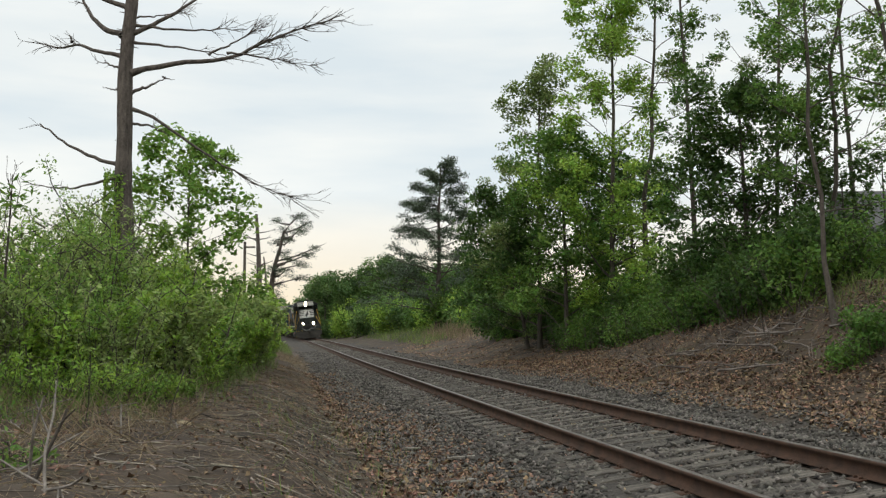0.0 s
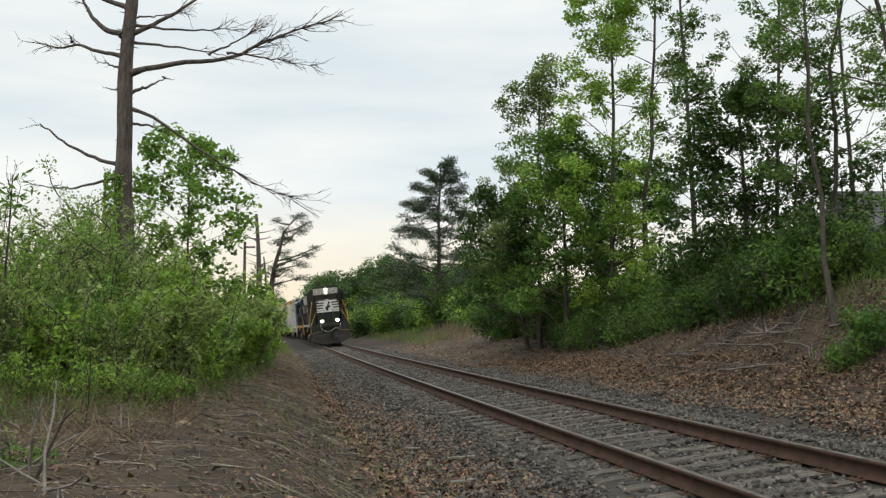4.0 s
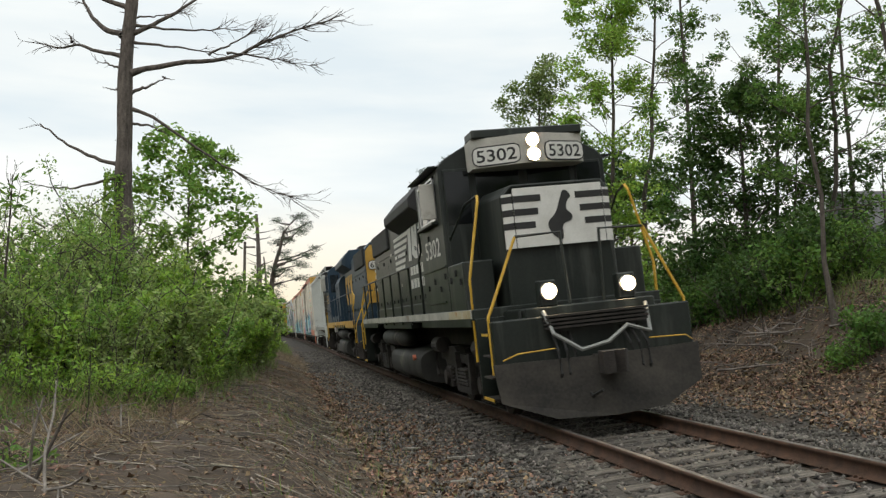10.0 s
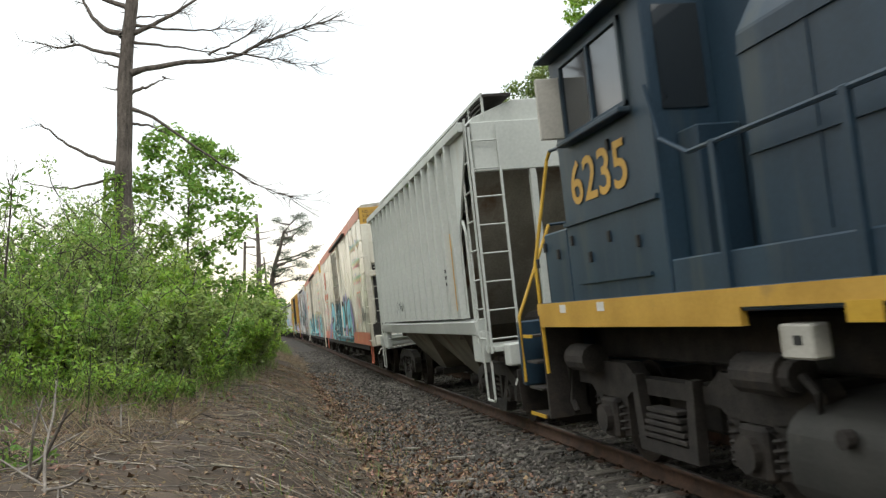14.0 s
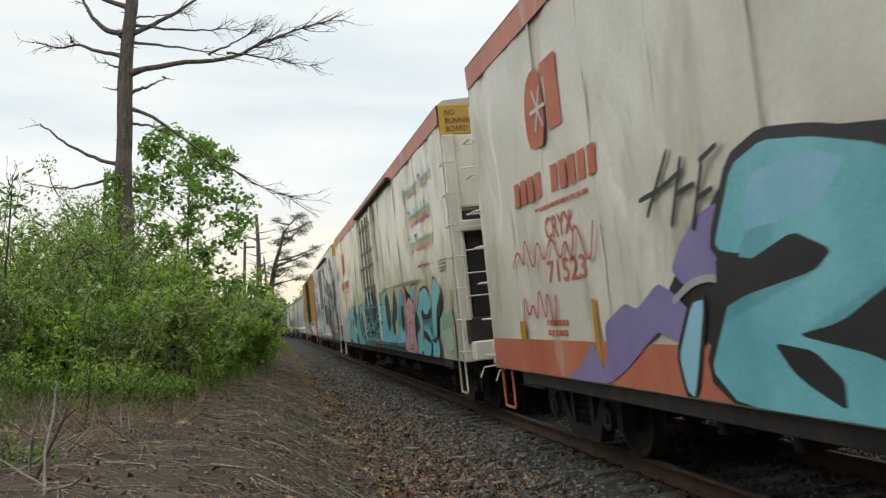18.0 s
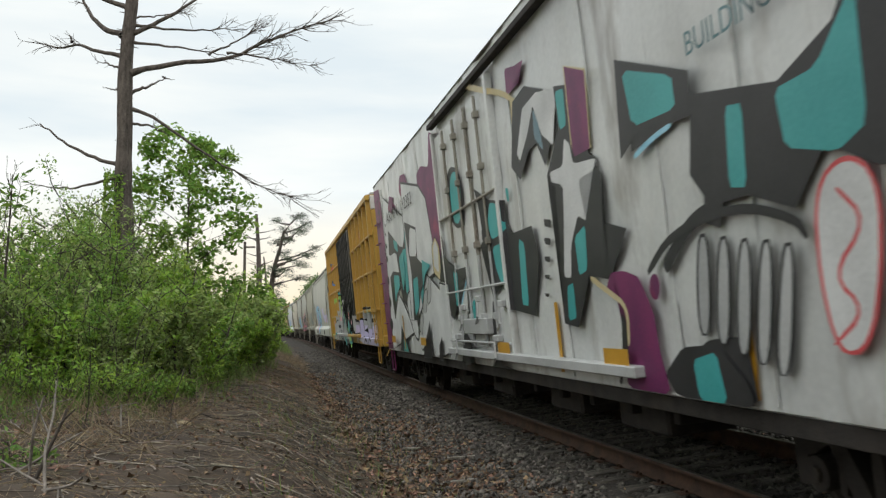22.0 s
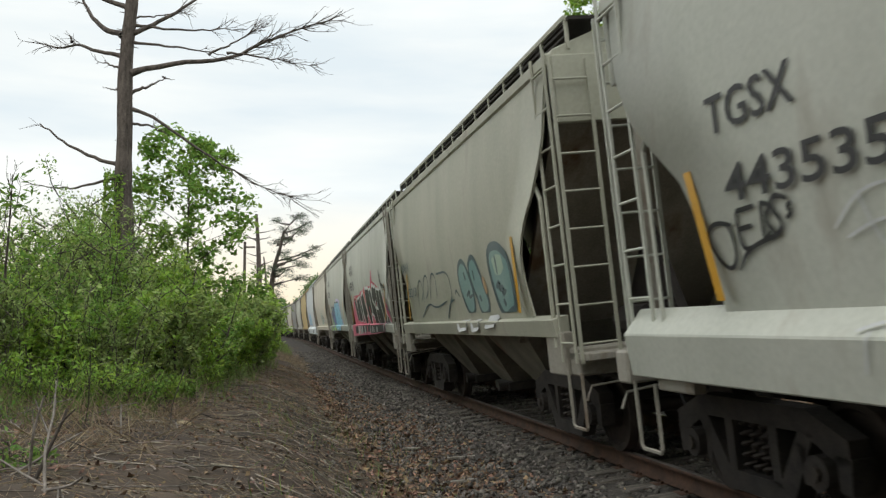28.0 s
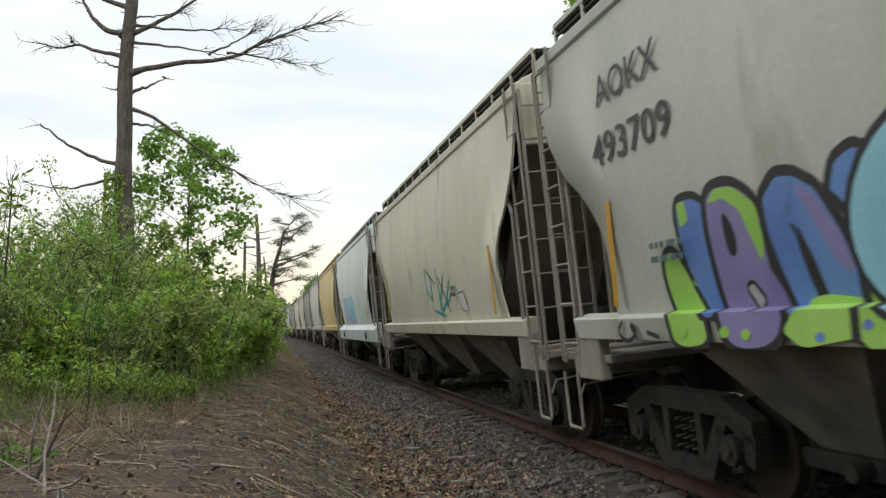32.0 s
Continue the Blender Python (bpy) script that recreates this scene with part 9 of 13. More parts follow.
def build_reefers():
    # first: cream with orange bands and teal and violet paint
    car, X, Y = reefer("cream refrigerator car with orange bands, teal and violet graffiti", "reefer", -50.7, -74.7, "orange", "orange", door_paint="overpaint")
    y = Y + 0.017
    yd = Y + 0.054
    flank = ((-1.9, -1.86, 1.86, 1.9), (), lambda x, z: yd if abs(x) < 1.88 else y)

    def slogan(x, z):
        for k, (words, dx, w) in enumerate((("Protecting Today's", 0.0, 3.3), ("Perishables", 0.45, 2.4), ("For Tomorrow", 0.3, 2.7))):
            lettering("slogan", words, M["rainbow"], car, side_matrix(x + dx, z - 0.52 * k, -1, y + 0.006), 0.36, w, 0.25, 0.012, "slanted rainbow slogan")
        patch("slogan_underline", M["letter_red"], car, [(x + 1.1, z - 1.34), (x + 2.2, z - 1.34), (x + 2.2, z - 1.3), (x + 1.1, z - 1.3)], y, -1, 0.006)

    def owner(x0, x1, ze, zb, zm, xm):
        # plain red square emblem and bars for the owner's name and marks
        xe = (x0 + x1) / 2 - 0.6
        patch("emblem", M["letter_red"], car, [tuple(q) for q in smooth_shape([(xe + 0.1, ze), (xe + 0.62, ze), (xe + 0.62, ze + 0.84), (xe + 0.2, ze + 0.84), (xe, ze + 0.55), (xe, ze + 0.2)], 2)], y, -1, 0.008, "plain red rounded emblem")
        patch("emblem", M["letter_red"], car, [(xe + 0.74, ze + 0.1), (xe + 1.12, ze + 0.1), (xe + 1.12, ze + 0.84), (xe + 0.64, ze + 0.84), (xe + 0.64, ze + 0.7), (xe + 0.74, ze + 0.7)], y, -1, 0.009, "plain red emblem bar")
        for a in (0.0, 1.05, 2.1):
            brush(car, y, 40, "g_white", [(xe + 0.46 - 0.26 * math.cos(a), ze + 0.4 - 0.26 * math.sin(a)), (xe + 0.46 + 0.26 * math.cos(a), ze + 0.4 + 0.26 * math.sin(a))], 0.045)
        w = (x1 - x0) / 10
        for j in range(10):
            if j != 4:
                patch("name_bar", M["letter_red"], car, [(x0 + w * j, zb), (x0 + w * j + 0.72 * w, zb), (x0 + w * j + 0.8 * w, zb + 0.28), (x0 + w * j + 0.08 * w, zb + 0.28)], y, -1, 0.008, "plain red bar")
        stencil(car, y, x0 + 0.7, zb - 0.14, (1.5,), "letter_red", h=0.04)
        lettering("mark", "CRYX", M["letter_red"], car, side_matrix(xm, zm, -1, y + 0.006), 0.24, 0.85, 0, 0.012)
    owner(-9.3, -6.65, 3.43, 2.9, 2.43, -8.33)
    slogan(7.0, 3.95)
    lettering("car_number", "71523", M["letter_red"], car, side_matrix(-8.4, 1.96, -1, y + 0.006), 0.24, 1.15, 0, 0.008)
    stencil(car, y, -8.6, 1.5, (0.7, 0.6), "letter_red")
    stencil(car, y, -1.4, 4.5, (0.9, 0.6, 0.7), "letter_red")
    stencil(car, yd, -1.5, 2.62, (3.2,), "letter_red", h=0.09)
    paint(car, y, 1, "g_teal", [(-4.58, 0.95), (-4.05, 1.30), (-2.36, 1.40), (2.43, 1.38), (2.36, 0.95), (1.80, 0.95), (-3.73, 0.95)], skin=flank, label="teal sprayed ground")
    paint(car, y, 2, "g_black", [(-5.70, 1.69), (-4.53, 2.52), (-3.80, 2.65), (-2.24, 2.40), (-1.61, 2.55), (-0.57, 2.60), (0.68, 2.63), (2.03, 2.53), (2.56, 2.23), (2.59, 1.78), (2.23, 1.37), (-0.25, 1.26), (-2.76, 1.23), (-4.74, 1.20)], skin=flank)
    paint(car, y, 3, "g_teal", [(-4.65, 1.39), (-4.31, 2.41), (-3.27, 2.50), (-2.55, 2.32), (-2.54, 1.89), (-3.13, 1.52), (-4.05, 1.30)], "g_black", 0.03, skin=flank)
    paint(car, y, 4, "g_grey", [(-2.51, 1.64), (-1.92, 2.26), (-1.36, 2.30), (-1.44, 1.78), (-2.04, 1.40)], skin=flank)
    paint(car, y, 5, "g_teal", [(-0.84, 1.91), (-0.38, 2.44), (0.09, 2.47), (-0.19, 2.02), (-0.53, 1.62)], skin=flank)
    paint(car, y, 6, "overpaint", [(0.21, 2.19), (0.89, 2.39), (0.96, 2.08), (0.46, 1.73), (-0.12, 1.61)], skin=flank)
    paint(car, y, 7, "g_pink", [(0.22, 2.52), (0.49, 2.55), (0.58, 2.36), (0.29, 2.25)], skin=flank)
    paint(car, y, 8, "g_teal", [(0.78, 1.54), (1.04, 2.29), (1.53, 2.44), (2.24, 2.29), (2.39, 1.99), (2.19, 1.58), (1.99, 1.48)], skin=flank)
    paint(car, y, 9, "g_violet", [(1.22, 2.30), (1.54, 2.47), (1.82, 2.36), (1.64, 2.21)], skin=flank)
    paint(car, y, 10, "orange_mark", [(1.76, 2.17), (1.91, 2.17), (1.82, 1.81), (1.67, 1.80)], skin=flank, label="amber reflector strip")
    paint(car, y, 11, "g_black", [(-0.33, 1.34), (0.31, 1.61), (0.73, 1.42), (0.69, 1.02), (0.01, 1.08)], skin=flank)
    paint(car, y, 12, "g_lilac", [(-1.22, 1.63), (-0.74, 1.73), (-0.54, 1.41), (-1.09, 1.30)], skin=flank)
    paint(car, y, 13, "g_black", [(2.79, 2.85), (3.09, 2.58), (3.46, 2.53), (3.45, 2.15), (3.24, 1.57), (2.80, 1.19), (2.37, 1.17), (2.36, 1.79), (2.42, 2.19)], skin=flank)
    paint(car, y, 14, "g_violet", [(2.33, 2.49), (2.34, 2.70), (2.62, 2.73), (2.75, 2.56), (2.62, 2.40)], "g_black", 0.03, skin=flank)
    paint(car, y, 15, "g_violet", [(3.48, 2.78), (3.80, 2.80), (3.83, 2.54), (3.53, 2.16), (3.35, 2.11), (3.38, 2.43)], "g_grey", 0.04, skin=flank)
    paint(car, y, 16, "g_violet", [(3.75, 2.68), (3.91, 2.75), (3.97, 2.64), (3.85, 2.54)], skin=flank)
    paint(car, y, 17, "g_teal", [(2.98, 2.52), (3.36, 2.52), (3.35, 2.25), (3.12, 1.90), (2.97, 1.94), (2.90, 2.34)], "g_black", 0.03, skin=flank)
    paint(car, y, 18, "g_lilac", [(2.50, 1.58), (2.87, 1.50), (3.16, 1.66), (3.31, 1.35), (2.81, 1.14), (2.34, 1.21)], "g_grey", 0.05, skin=flank)
    paint(car, y, 19, "g_violet", [(2.58, 1.50), (2.89, 1.43), (3.14, 1.59), (3.23, 1.36), (2.83, 1.21), (2.46, 1.26)], skin=flank)
    paint(car, y, 20, "g_teal", [(2.24, 1.17), (3.34, 1.16), (5.46, 1.14), (5.48, 0.95), (4.85, 0.95), (3.27, 0.95), (2.22, 0.95)], skin=flank, label="teal sprayed ground")
    paint(car, y, 21, "orange", [(2.54, 1.04), (2.99, 1.04), (2.92, 0.95), (2.52, 0.95)], skin=flank)
    paint(car, y, 22, "g_black", [(3.02, 1.15), (3.29, 1.57), (3.40, 2.20), (3.68, 2.43), (4.15, 2.49), (4.66, 2.63), (5.01, 2.55), (5.21, 2.36), (5.16, 1.95), (5.43, 1.96), (5.52, 1.66), (5.53, 1.41), (5.50, 1.13), (5.14, 1.13), (4.36, 1.12)], skin=flank)
    paint(car, y, 23, "g_teal", [(3.75, 2.25), (4.11, 2.41), (4.59, 2.50), (4.88, 2.54), (5.03, 2.46), (5.11, 2.30), (5.08, 2.10), (5.09, 1.99), (4.63, 1.89), (4.28, 1.79), (4.54, 1.93), (4.57, 2.03), (4.37, 2.02), (4.12, 1.88), (4.22, 1.71), (4.52, 1.77), (4.88, 1.85), (5.21, 1.90), (5.38, 1.76), (5.40, 1.54), (5.42, 1.28), (5.42, 1.19), (4.69, 1.20), (4.92, 1.44), (4.81, 1.56), (4.45, 1.49), (4.02, 1.39), (3.72, 1.43), (3.57, 1.65), (3.60, 2.00)], skin=flank, label="teal sprayed letter with black edge")
    paint(car, y, 24, "g_black", [(4.10, 1.80), (4.17, 1.94), (4.47, 2.01), (4.55, 1.89), (4.29, 1.77), (4.16, 1.71)], skin=flank)
    paint(car, y, 25, "g_black", [(4.24, 1.42), (4.61, 1.55), (4.83, 1.58), (4.88, 1.42), (4.63, 1.20), (4.38, 1.20), (4.34, 1.34)], skin=flank)
    brush(car, y, 26, "g_black", [(3.37, 1.30), (3.86, 1.36), (4.36, 1.44)], 0.12, skin=flank)
    paint(car, y, 27, "g_teal", [(4.50, 1.23), (4.61, 1.28), (4.66, 1.20)], skin=flank)
    paint(car, y, 28, "g_sky", [(3.74, 1.95), (3.95, 2.23), (4.27, 2.31), (4.31, 2.10), (4.00, 1.93), (3.91, 1.64), (3.71, 1.56)], skin=flank)
    paint(car, y, 29, "g_teal", [(3.57, 1.13), (3.71, 1.30), (4.23, 1.38), (4.30, 1.16)], skin=flank)
    paint(car, y, 30, "orange_mark", [(5.12, 1.71), (5.19, 1.72), (5.11, 1.22), (5.03, 1.21)], skin=flank, label="amber reflector strip")
    paint(car, y, 31, "g_pink", [(4.68, 1.40), (4.84, 1.46), (4.92, 1.40), (4.76, 1.35)], skin=flank)
    paint(car, y, 32, "g_violet", [(5.20, 2.05), (5.30, 2.29), (5.52, 2.37), (5.72, 2.30), (5.82, 2.10), (5.92, 2.00), (6.13, 1.98), (6.03, 1.30), (5.78, 1.29), (5.62, 1.41), (5.55, 1.54), (5.55, 1.76), (5.39, 1.97)], skin=flank, label="violet sprayed cloud")
    paint(car, y, 33, "g_violet", [(5.20, 2.43), (5.32, 2.51), (5.43, 2.49), (5.39, 2.39), (5.24, 2.36)], skin=flank)
    paint(car, y, 34, "g_violet", [(5.53, 2.37), (5.59, 2.46), (5.70, 2.45), (5.70, 2.34), (5.58, 2.30)], skin=flank)
    paint(car, y, 35, "g_pink", [(5.43, 1.59), (5.56, 1.62), (5.68, 1.58), (5.54, 1.53)], skin=flank)
    paint(car, y, 36, "g_pink", [(5.67, 1.67), (5.82, 1.70), (5.87, 1.65), (5.73, 1.63)], skin=flank)
    paint(car, y, 37, "g_violet", [(-7.22, 0.95), (-6.90, 1.26), (-6.93, 1.51), (-6.42, 1.69), (-6.18, 1.63), (-5.74, 1.83), (-5.49, 1.75), (-5.22, 1.58), (-5.46, 1.36), (-5.87, 1.45), (-6.15, 1.29), (-6.53, 1.11), (-6.92, 0.97)], skin=flank, label="violet sprayed cloud")
    paint(car, y, 38, "g_violet", [(-5.47, 1.92), (-5.29, 2.10), (-5.00, 2.28), (-4.68, 2.34), (-4.60, 2.17), (-4.66, 1.87), (-5.01, 1.81), (-5.30, 1.79)], skin=flank)
    brush(car, y, 39, "g_grey", [(-5.51, 1.67), (-5.15, 1.82), (-4.77, 1.83), (-4.57, 1.67)], 0.06, skin=flank)
    paint(car, y, 40, "g_violet", [(-8.16, 0.95), (-7.67, 1.07), (-7.28, 1.35), (-7.08, 1.09), (-6.93, 0.95)], skin=flank)
    paint(car, y, 41, "g_sky", [(-5.32, 0.95), (-5.01, 1.68), (-5.20, 1.66), (-5.50, 1.26), (-5.43, 0.99)], "g_black", 0.05, skin=flank)
    paint(car, y, 42, "g_teal", [(-4.77, 2.06), (-4.44, 2.55), (-4.06, 2.64), (-3.57, 2.56), (-3.03, 2.41), (-2.74, 2.22), (-2.82, 2.01), (-3.04, 1.77), (-3.52, 1.54), (-3.95, 1.43), (-3.35, 1.35), (-2.97, 1.20), (-2.90, 0.95), (-4.69, 0.95), (-5.02, 1.17), (-4.79, 1.50), (-4.11, 1.68), (-3.58, 1.82), (-3.59, 1.92), (-4.15, 1.92), (-4.70, 2.00)], "g_black", 0.08, skin=flank, label="teal sprayed letter with black edge")
    paint(car, y, 43, "g_black", [(-4.77, 1.99), (-4.27, 1.91), (-3.86, 2.05), (-3.51, 1.91), (-3.70, 1.80), (-4.45, 1.69), (-4.85, 1.58)], skin=flank)
    paint(car, y, 44, "g_sky", [(-4.42, 2.11), (-4.22, 2.47), (-3.59, 2.49), (-3.29, 2.39), (-3.58, 2.17), (-3.99, 2.12)], skin=flank)
    paint(car, y, 45, "g_black", [(-3.95, 1.43), (-3.53, 1.50), (-3.07, 1.71), (-2.79, 2.01), (-2.54, 1.88), (-2.45, 1.62), (-2.82, 1.44), (-2.66, 1.07), (-2.51, 0.95), (-2.87, 0.95), (-2.92, 1.17), (-3.27, 1.33)], skin=flank)
    paint(car, y, 46, "g_black", [(-4.20, 1.38), (-4.02, 1.20), (-3.86, 1.12), (-3.56, 1.01), (-3.55, 1.18), (-3.80, 1.34)], skin=flank)
    paint(car, y, 47, "g_black", [(-2.59, 2.40), (-2.30, 2.46), (-1.97, 2.36), (-2.01, 2.01), (-2.14, 1.68), (-2.57, 1.60), (-2.66, 2.00)], skin=flank)
    paint(car, y, 48, "g_teal", [(-2.30, 2.28), (-2.15, 2.28), (-2.19, 1.96), (-2.35, 1.95)], skin=flank)
    paint(car, y, 49, "g_grey", [(-2.57, 1.97), (-2.43, 2.01), (-2.40, 1.84), (-2.53, 1.80)], skin=flank)
    paint(car, y, 50, "g_violet", [(-2.70, 1.72), (-2.50, 1.60), (-2.22, 1.56), (-2.20, 1.23), (-2.23, 0.95), (-2.49, 0.95), (-2.58, 1.26), (-2.74, 1.36)], "g_grey", 0.04, skin=flank)
    paint(car, y, 51, "g_violet", [(-2.69, 2.42), (-2.52, 2.52), (-2.39, 2.37), (-2.47, 2.13), (-2.57, 2.10), (-2.67, 2.26)], skin=flank)
    paint(car, y, 52, "g_violet", [(-2.42, 2.62), (-2.30, 2.68), (-2.16, 2.61), (-2.06, 2.63), (-1.98, 2.46), (-2.15, 2.44), (-2.36, 2.51)], skin=flank)
    paint(car, y, 53, "g_pink", [(-2.77, 1.47), (-2.62, 1.51), (-2.50, 1.44), (-2.62, 1.38), (-2.78, 1.40)], skin=flank)
    brush(car, y, 54, "g_black", [(-5.76, 2.36), (-5.29, 2.83)], 0.05, skin=flank)
    brush(car, y, 55, "g_black", [(-5.88, 2.51), (-5.46, 2.55), (-5.09, 2.64)], 0.045, skin=flank)
    brush(car, y, 56, "g_black", [(-5.36, 2.24), (-5.09, 2.74)], 0.05, skin=flank)
    brush(car, y, 57, "g_black", [(-5.26, 2.47), (-4.93, 2.51)], 0.045, skin=flank)
    brush(car, y, 58, "g_black", [(-5.04, 2.18), (-4.79, 2.65)], 0.05, skin=flank)
    brush(car, y, 59, "g_black", [(-4.84, 2.65), (-4.57, 2.72)], 0.045, skin=flank)
    brush(car, y, 60, "g_black", [(-4.91, 2.40), (-4.69, 2.44)], 0.045, skin=flank)
    scrawl(car, y, 7.8, 9.1, 2.1, 2.7, "g_tagred", 21)
    scrawl(car, y, 7.9, 8.9, 1.6, 2.0, "g_tagred", 22, n=6)
    scrawl(car, y, 9.2, 10.6, 1.4, 2.2, "g_black", 24, width=0.07, n=12)
    scrawl(car, y, -9.6, -6.9, 2.1, 2.5, "g_tagred", 25, n=14)
    scrawl(car, y, -9.4, -8.2, 1.5, 1.9, "g_tagred", 26, n=10)
    patch("warning_label", M["orange_mark"], car, [(-2.2, 3.05), (-1.95, 3.05), (-1.95, 3.45), (-2.2, 3.45)], y, -1, 0.006, "yellow warning label")
    patch("warning_label", M["orange_mark"], car, [(-9.65, 1.3), (-9.45, 1.3), (-9.45, 1.55), (-9.65, 1.55)], y, -1, 0.006, "yellow warning label")
    lettering("end_words", "NO\nRUNNING\nBOARD", M["black"], car, face_matrix(X + 0.054, -Y + 0.1, 4.65, 1), 0.36, 0.5)

    # second: cream with teal letters and faded green swirls
    car, X, Y = reefer("cream refrigerator car with long teal graffiti and a pink painted face", "reefer", -74.7, -99.5, "orange", None, door_paint="overpaint")
    owner(-9.7, -6.8, 3.43, 2.93, 2.43, -8.8)
    slogan(7.0, 4.0)
    lettering("car_number", "7180", M["letter_red"], car, side_matrix(-8.5, 1.98, -1, y + 0.006), 0.24, 0.75, 0, 0.008)
    paint(car, y, 1, "g_mist", [(-10.10, 2.02), (-9.67, 1.86), (-8.98, 1.90), (-8.41, 1.82), (-7.84, 1.74), (-7.72, 1.58), (-8.28, 1.26), (-8.87, 0.95), (-10.47, 0.95)], cuts=2, skin=flank, label="faded pale green sprayed swirl")
    paint(car, y, 2, "g_sea_pale", [(-10.01, 2.01), (-9.48, 1.83), (-8.73, 1.88), (-7.83, 1.77), (-7.75, 1.66), (-8.82, 1.60), (-9.60, 1.51), (-10.16, 1.71)], cuts=2, skin=flank)
    paint(car, y, 3, "g_mist", [(9.73, 1.68), (9.98, 1.83), (10.21, 1.75), (10.52, 1.76), (11.01, 1.75), (10.90, 1.19), (9.99, 1.13), (9.81, 1.28)], cuts=2, skin=flank, label="faded pale green sprayed swirl")
    paint(car, y, 4, "g_sea_pale", [(10.13, 1.82), (10.35, 1.74), (10.65, 1.78), (11.01, 1.78), (10.99, 1.68), (10.62, 1.64), (10.29, 1.65)], cuts=2, skin=flank)
    paint(car, y, 5, "g_halo", [(-7.48, 2.27), (-7.07, 2.08), (-6.77, 2.02), (-6.31, 2.22), (-5.89, 2.28), (-5.70, 2.21), (-5.20, 2.54), (-5.05, 2.48), (-5.05, 2.05), (-4.78, 1.78), (-4.53, 1.80), (-4.15, 2.32), (-3.86, 2.41), (-3.90, 1.42), (-7.48, 1.17)], skin=flank)
    paint(car, y, 6, "g_teal", [(-8.90, 0.95), (-8.25, 1.37), (-7.78, 1.85), (-7.55, 2.25), (-7.27, 2.10), (-6.89, 2.00), (-6.48, 2.15), (-6.08, 2.21), (-5.86, 2.15), (-6.06, 1.94), (-6.14, 1.81), (-5.77, 2.08), (-5.23, 2.51), (-5.14, 2.39), (-5.16, 2.02), (-5.08, 1.80), (-4.73, 1.73), (-4.41, 1.76), (-4.53, 1.90), (-4.16, 2.23), (-4.11, 2.04), (-4.15, 1.65), (-4.05, 1.47), (-3.93, 1.25), (-4.01, 0.95), (-4.55, 0.95), (-6.98, 0.95), (-7.26, 1.08), (-7.70, 1.09), (-8.11, 0.95)], "g_black", 0.05, skin=flank, label="teal sprayed letter with black edge")
    paint(car, y, 7, "g_black", [(-7.71, 2.00), (-7.31, 1.77), (-6.99, 1.74), (-7.11, 1.43), (-7.58, 1.45), (-7.22, 1.57), (-7.49, 1.78)], skin=flank)
    paint(car, y, 8, "g_halo", [(-6.37, 1.45), (-6.29, 1.56), (-6.03, 1.62), (-5.91, 1.52), (-5.90, 1.35), (-6.36, 1.32)], skin=flank)
    paint(car, y, 9, "g_black", [(-6.56, 1.72), (-6.30, 1.74), (-6.13, 1.86), (-6.07, 1.66), (-6.25, 1.56), (-6.50, 1.51)], skin=flank)
    paint(car, y, 10, "g_black", [(-6.09, 1.94), (-5.75, 2.15), (-5.61, 1.79), (-5.63, 1.51), (-5.55, 1.24), (-5.24, 1.11), (-4.98, 0.95), (-5.43, 0.95), (-5.51, 1.09), (-5.66, 1.24), (-5.69, 1.55), (-5.81, 1.92)], skin=flank)
    paint(car, y, 11, "g_black", [(-5.21, 2.52), (-5.03, 2.33), (-5.06, 2.01), (-5.01, 1.78), (-4.76, 1.74), (-5.10, 1.72), (-5.23, 1.84)], skin=flank)
    paint(car, y, 12, "g_black", [(-5.20, 1.40), (-4.78, 1.27), (-4.54, 1.12), (-4.26, 0.95), (-4.60, 0.95), (-4.71, 1.08)], skin=flank)
    paint(car, y, 13, "g_black", [(-4.15, 2.32), (-4.07, 2.01), (-4.07, 1.65), (-3.85, 1.64), (-3.83, 1.75), (-3.97, 1.88), (-4.03, 2.21)], skin=flank)
    paint(car, y, 14, "g_black", [(-4.56, 1.64), (-4.40, 1.69), (-4.40, 1.54)], skin=flank)
    paint(car, y, 15, "orange_mark", [(-7.17, 1.67), (-7.03, 1.68), (-7.09, 1.21), (-7.21, 1.21)], skin=flank, label="amber reflector strip")
    paint(car, y, 16, "orange_mark", [(-4.10, 1.68), (-4.03, 1.68), (-4.09, 1.24), (-4.14, 1.24)], skin=flank, label="amber reflector strip")
    paint(car, y, 17, "g_black", [(-8.11, 0.95), (-7.77, 1.06), (-7.37, 1.12), (-7.02, 0.95), (-6.98, 0.95)], skin=flank)
    paint(car, y, 18, "g_halo", [(-3.92, 2.29), (-2.72, 2.48), (-1.66, 2.32), (-0.77, 1.80), (-0.59, 1.90), (0.46, 2.08), (0.30, 2.33), (0.95, 2.39), (1.40, 2.35), (1.62, 2.26), (2.08, 2.06), (2.24, 2.44), (2.73, 2.52), (2.80, 2.34), (3.31, 2.49), (3.38, 2.42), (3.53, 2.38), (3.44, 1.92), (-3.79, 1.62)], skin=flank)
    paint(car, y, 19, "g_teal", [(-5.54, 1.65), (-5.92, 0.95), (1.96, 0.96), (2.24, 0.95), (3.23, 0.95), (3.47, 2.09), (3.24, 2.15), (3.05, 2.11), (3.16, 2.34), (3.24, 2.40), (2.78, 2.25), (2.64, 2.25), (2.65, 2.38), (2.25, 2.34), (2.08, 2.06), (1.50, 2.12), (0.86, 2.20), (0.57, 2.12), (0.37, 1.76), (-0.85, 1.56), (-1.23, 1.82), (-1.30, 2.11), (-1.64, 2.37), (-2.32, 2.37), (-2.84, 2.15), (-3.42, 2.22), (-4.07, 1.93)], "g_black", 0.04, cuts=0, skin=flank, label="teal sprayed letters with black edges")
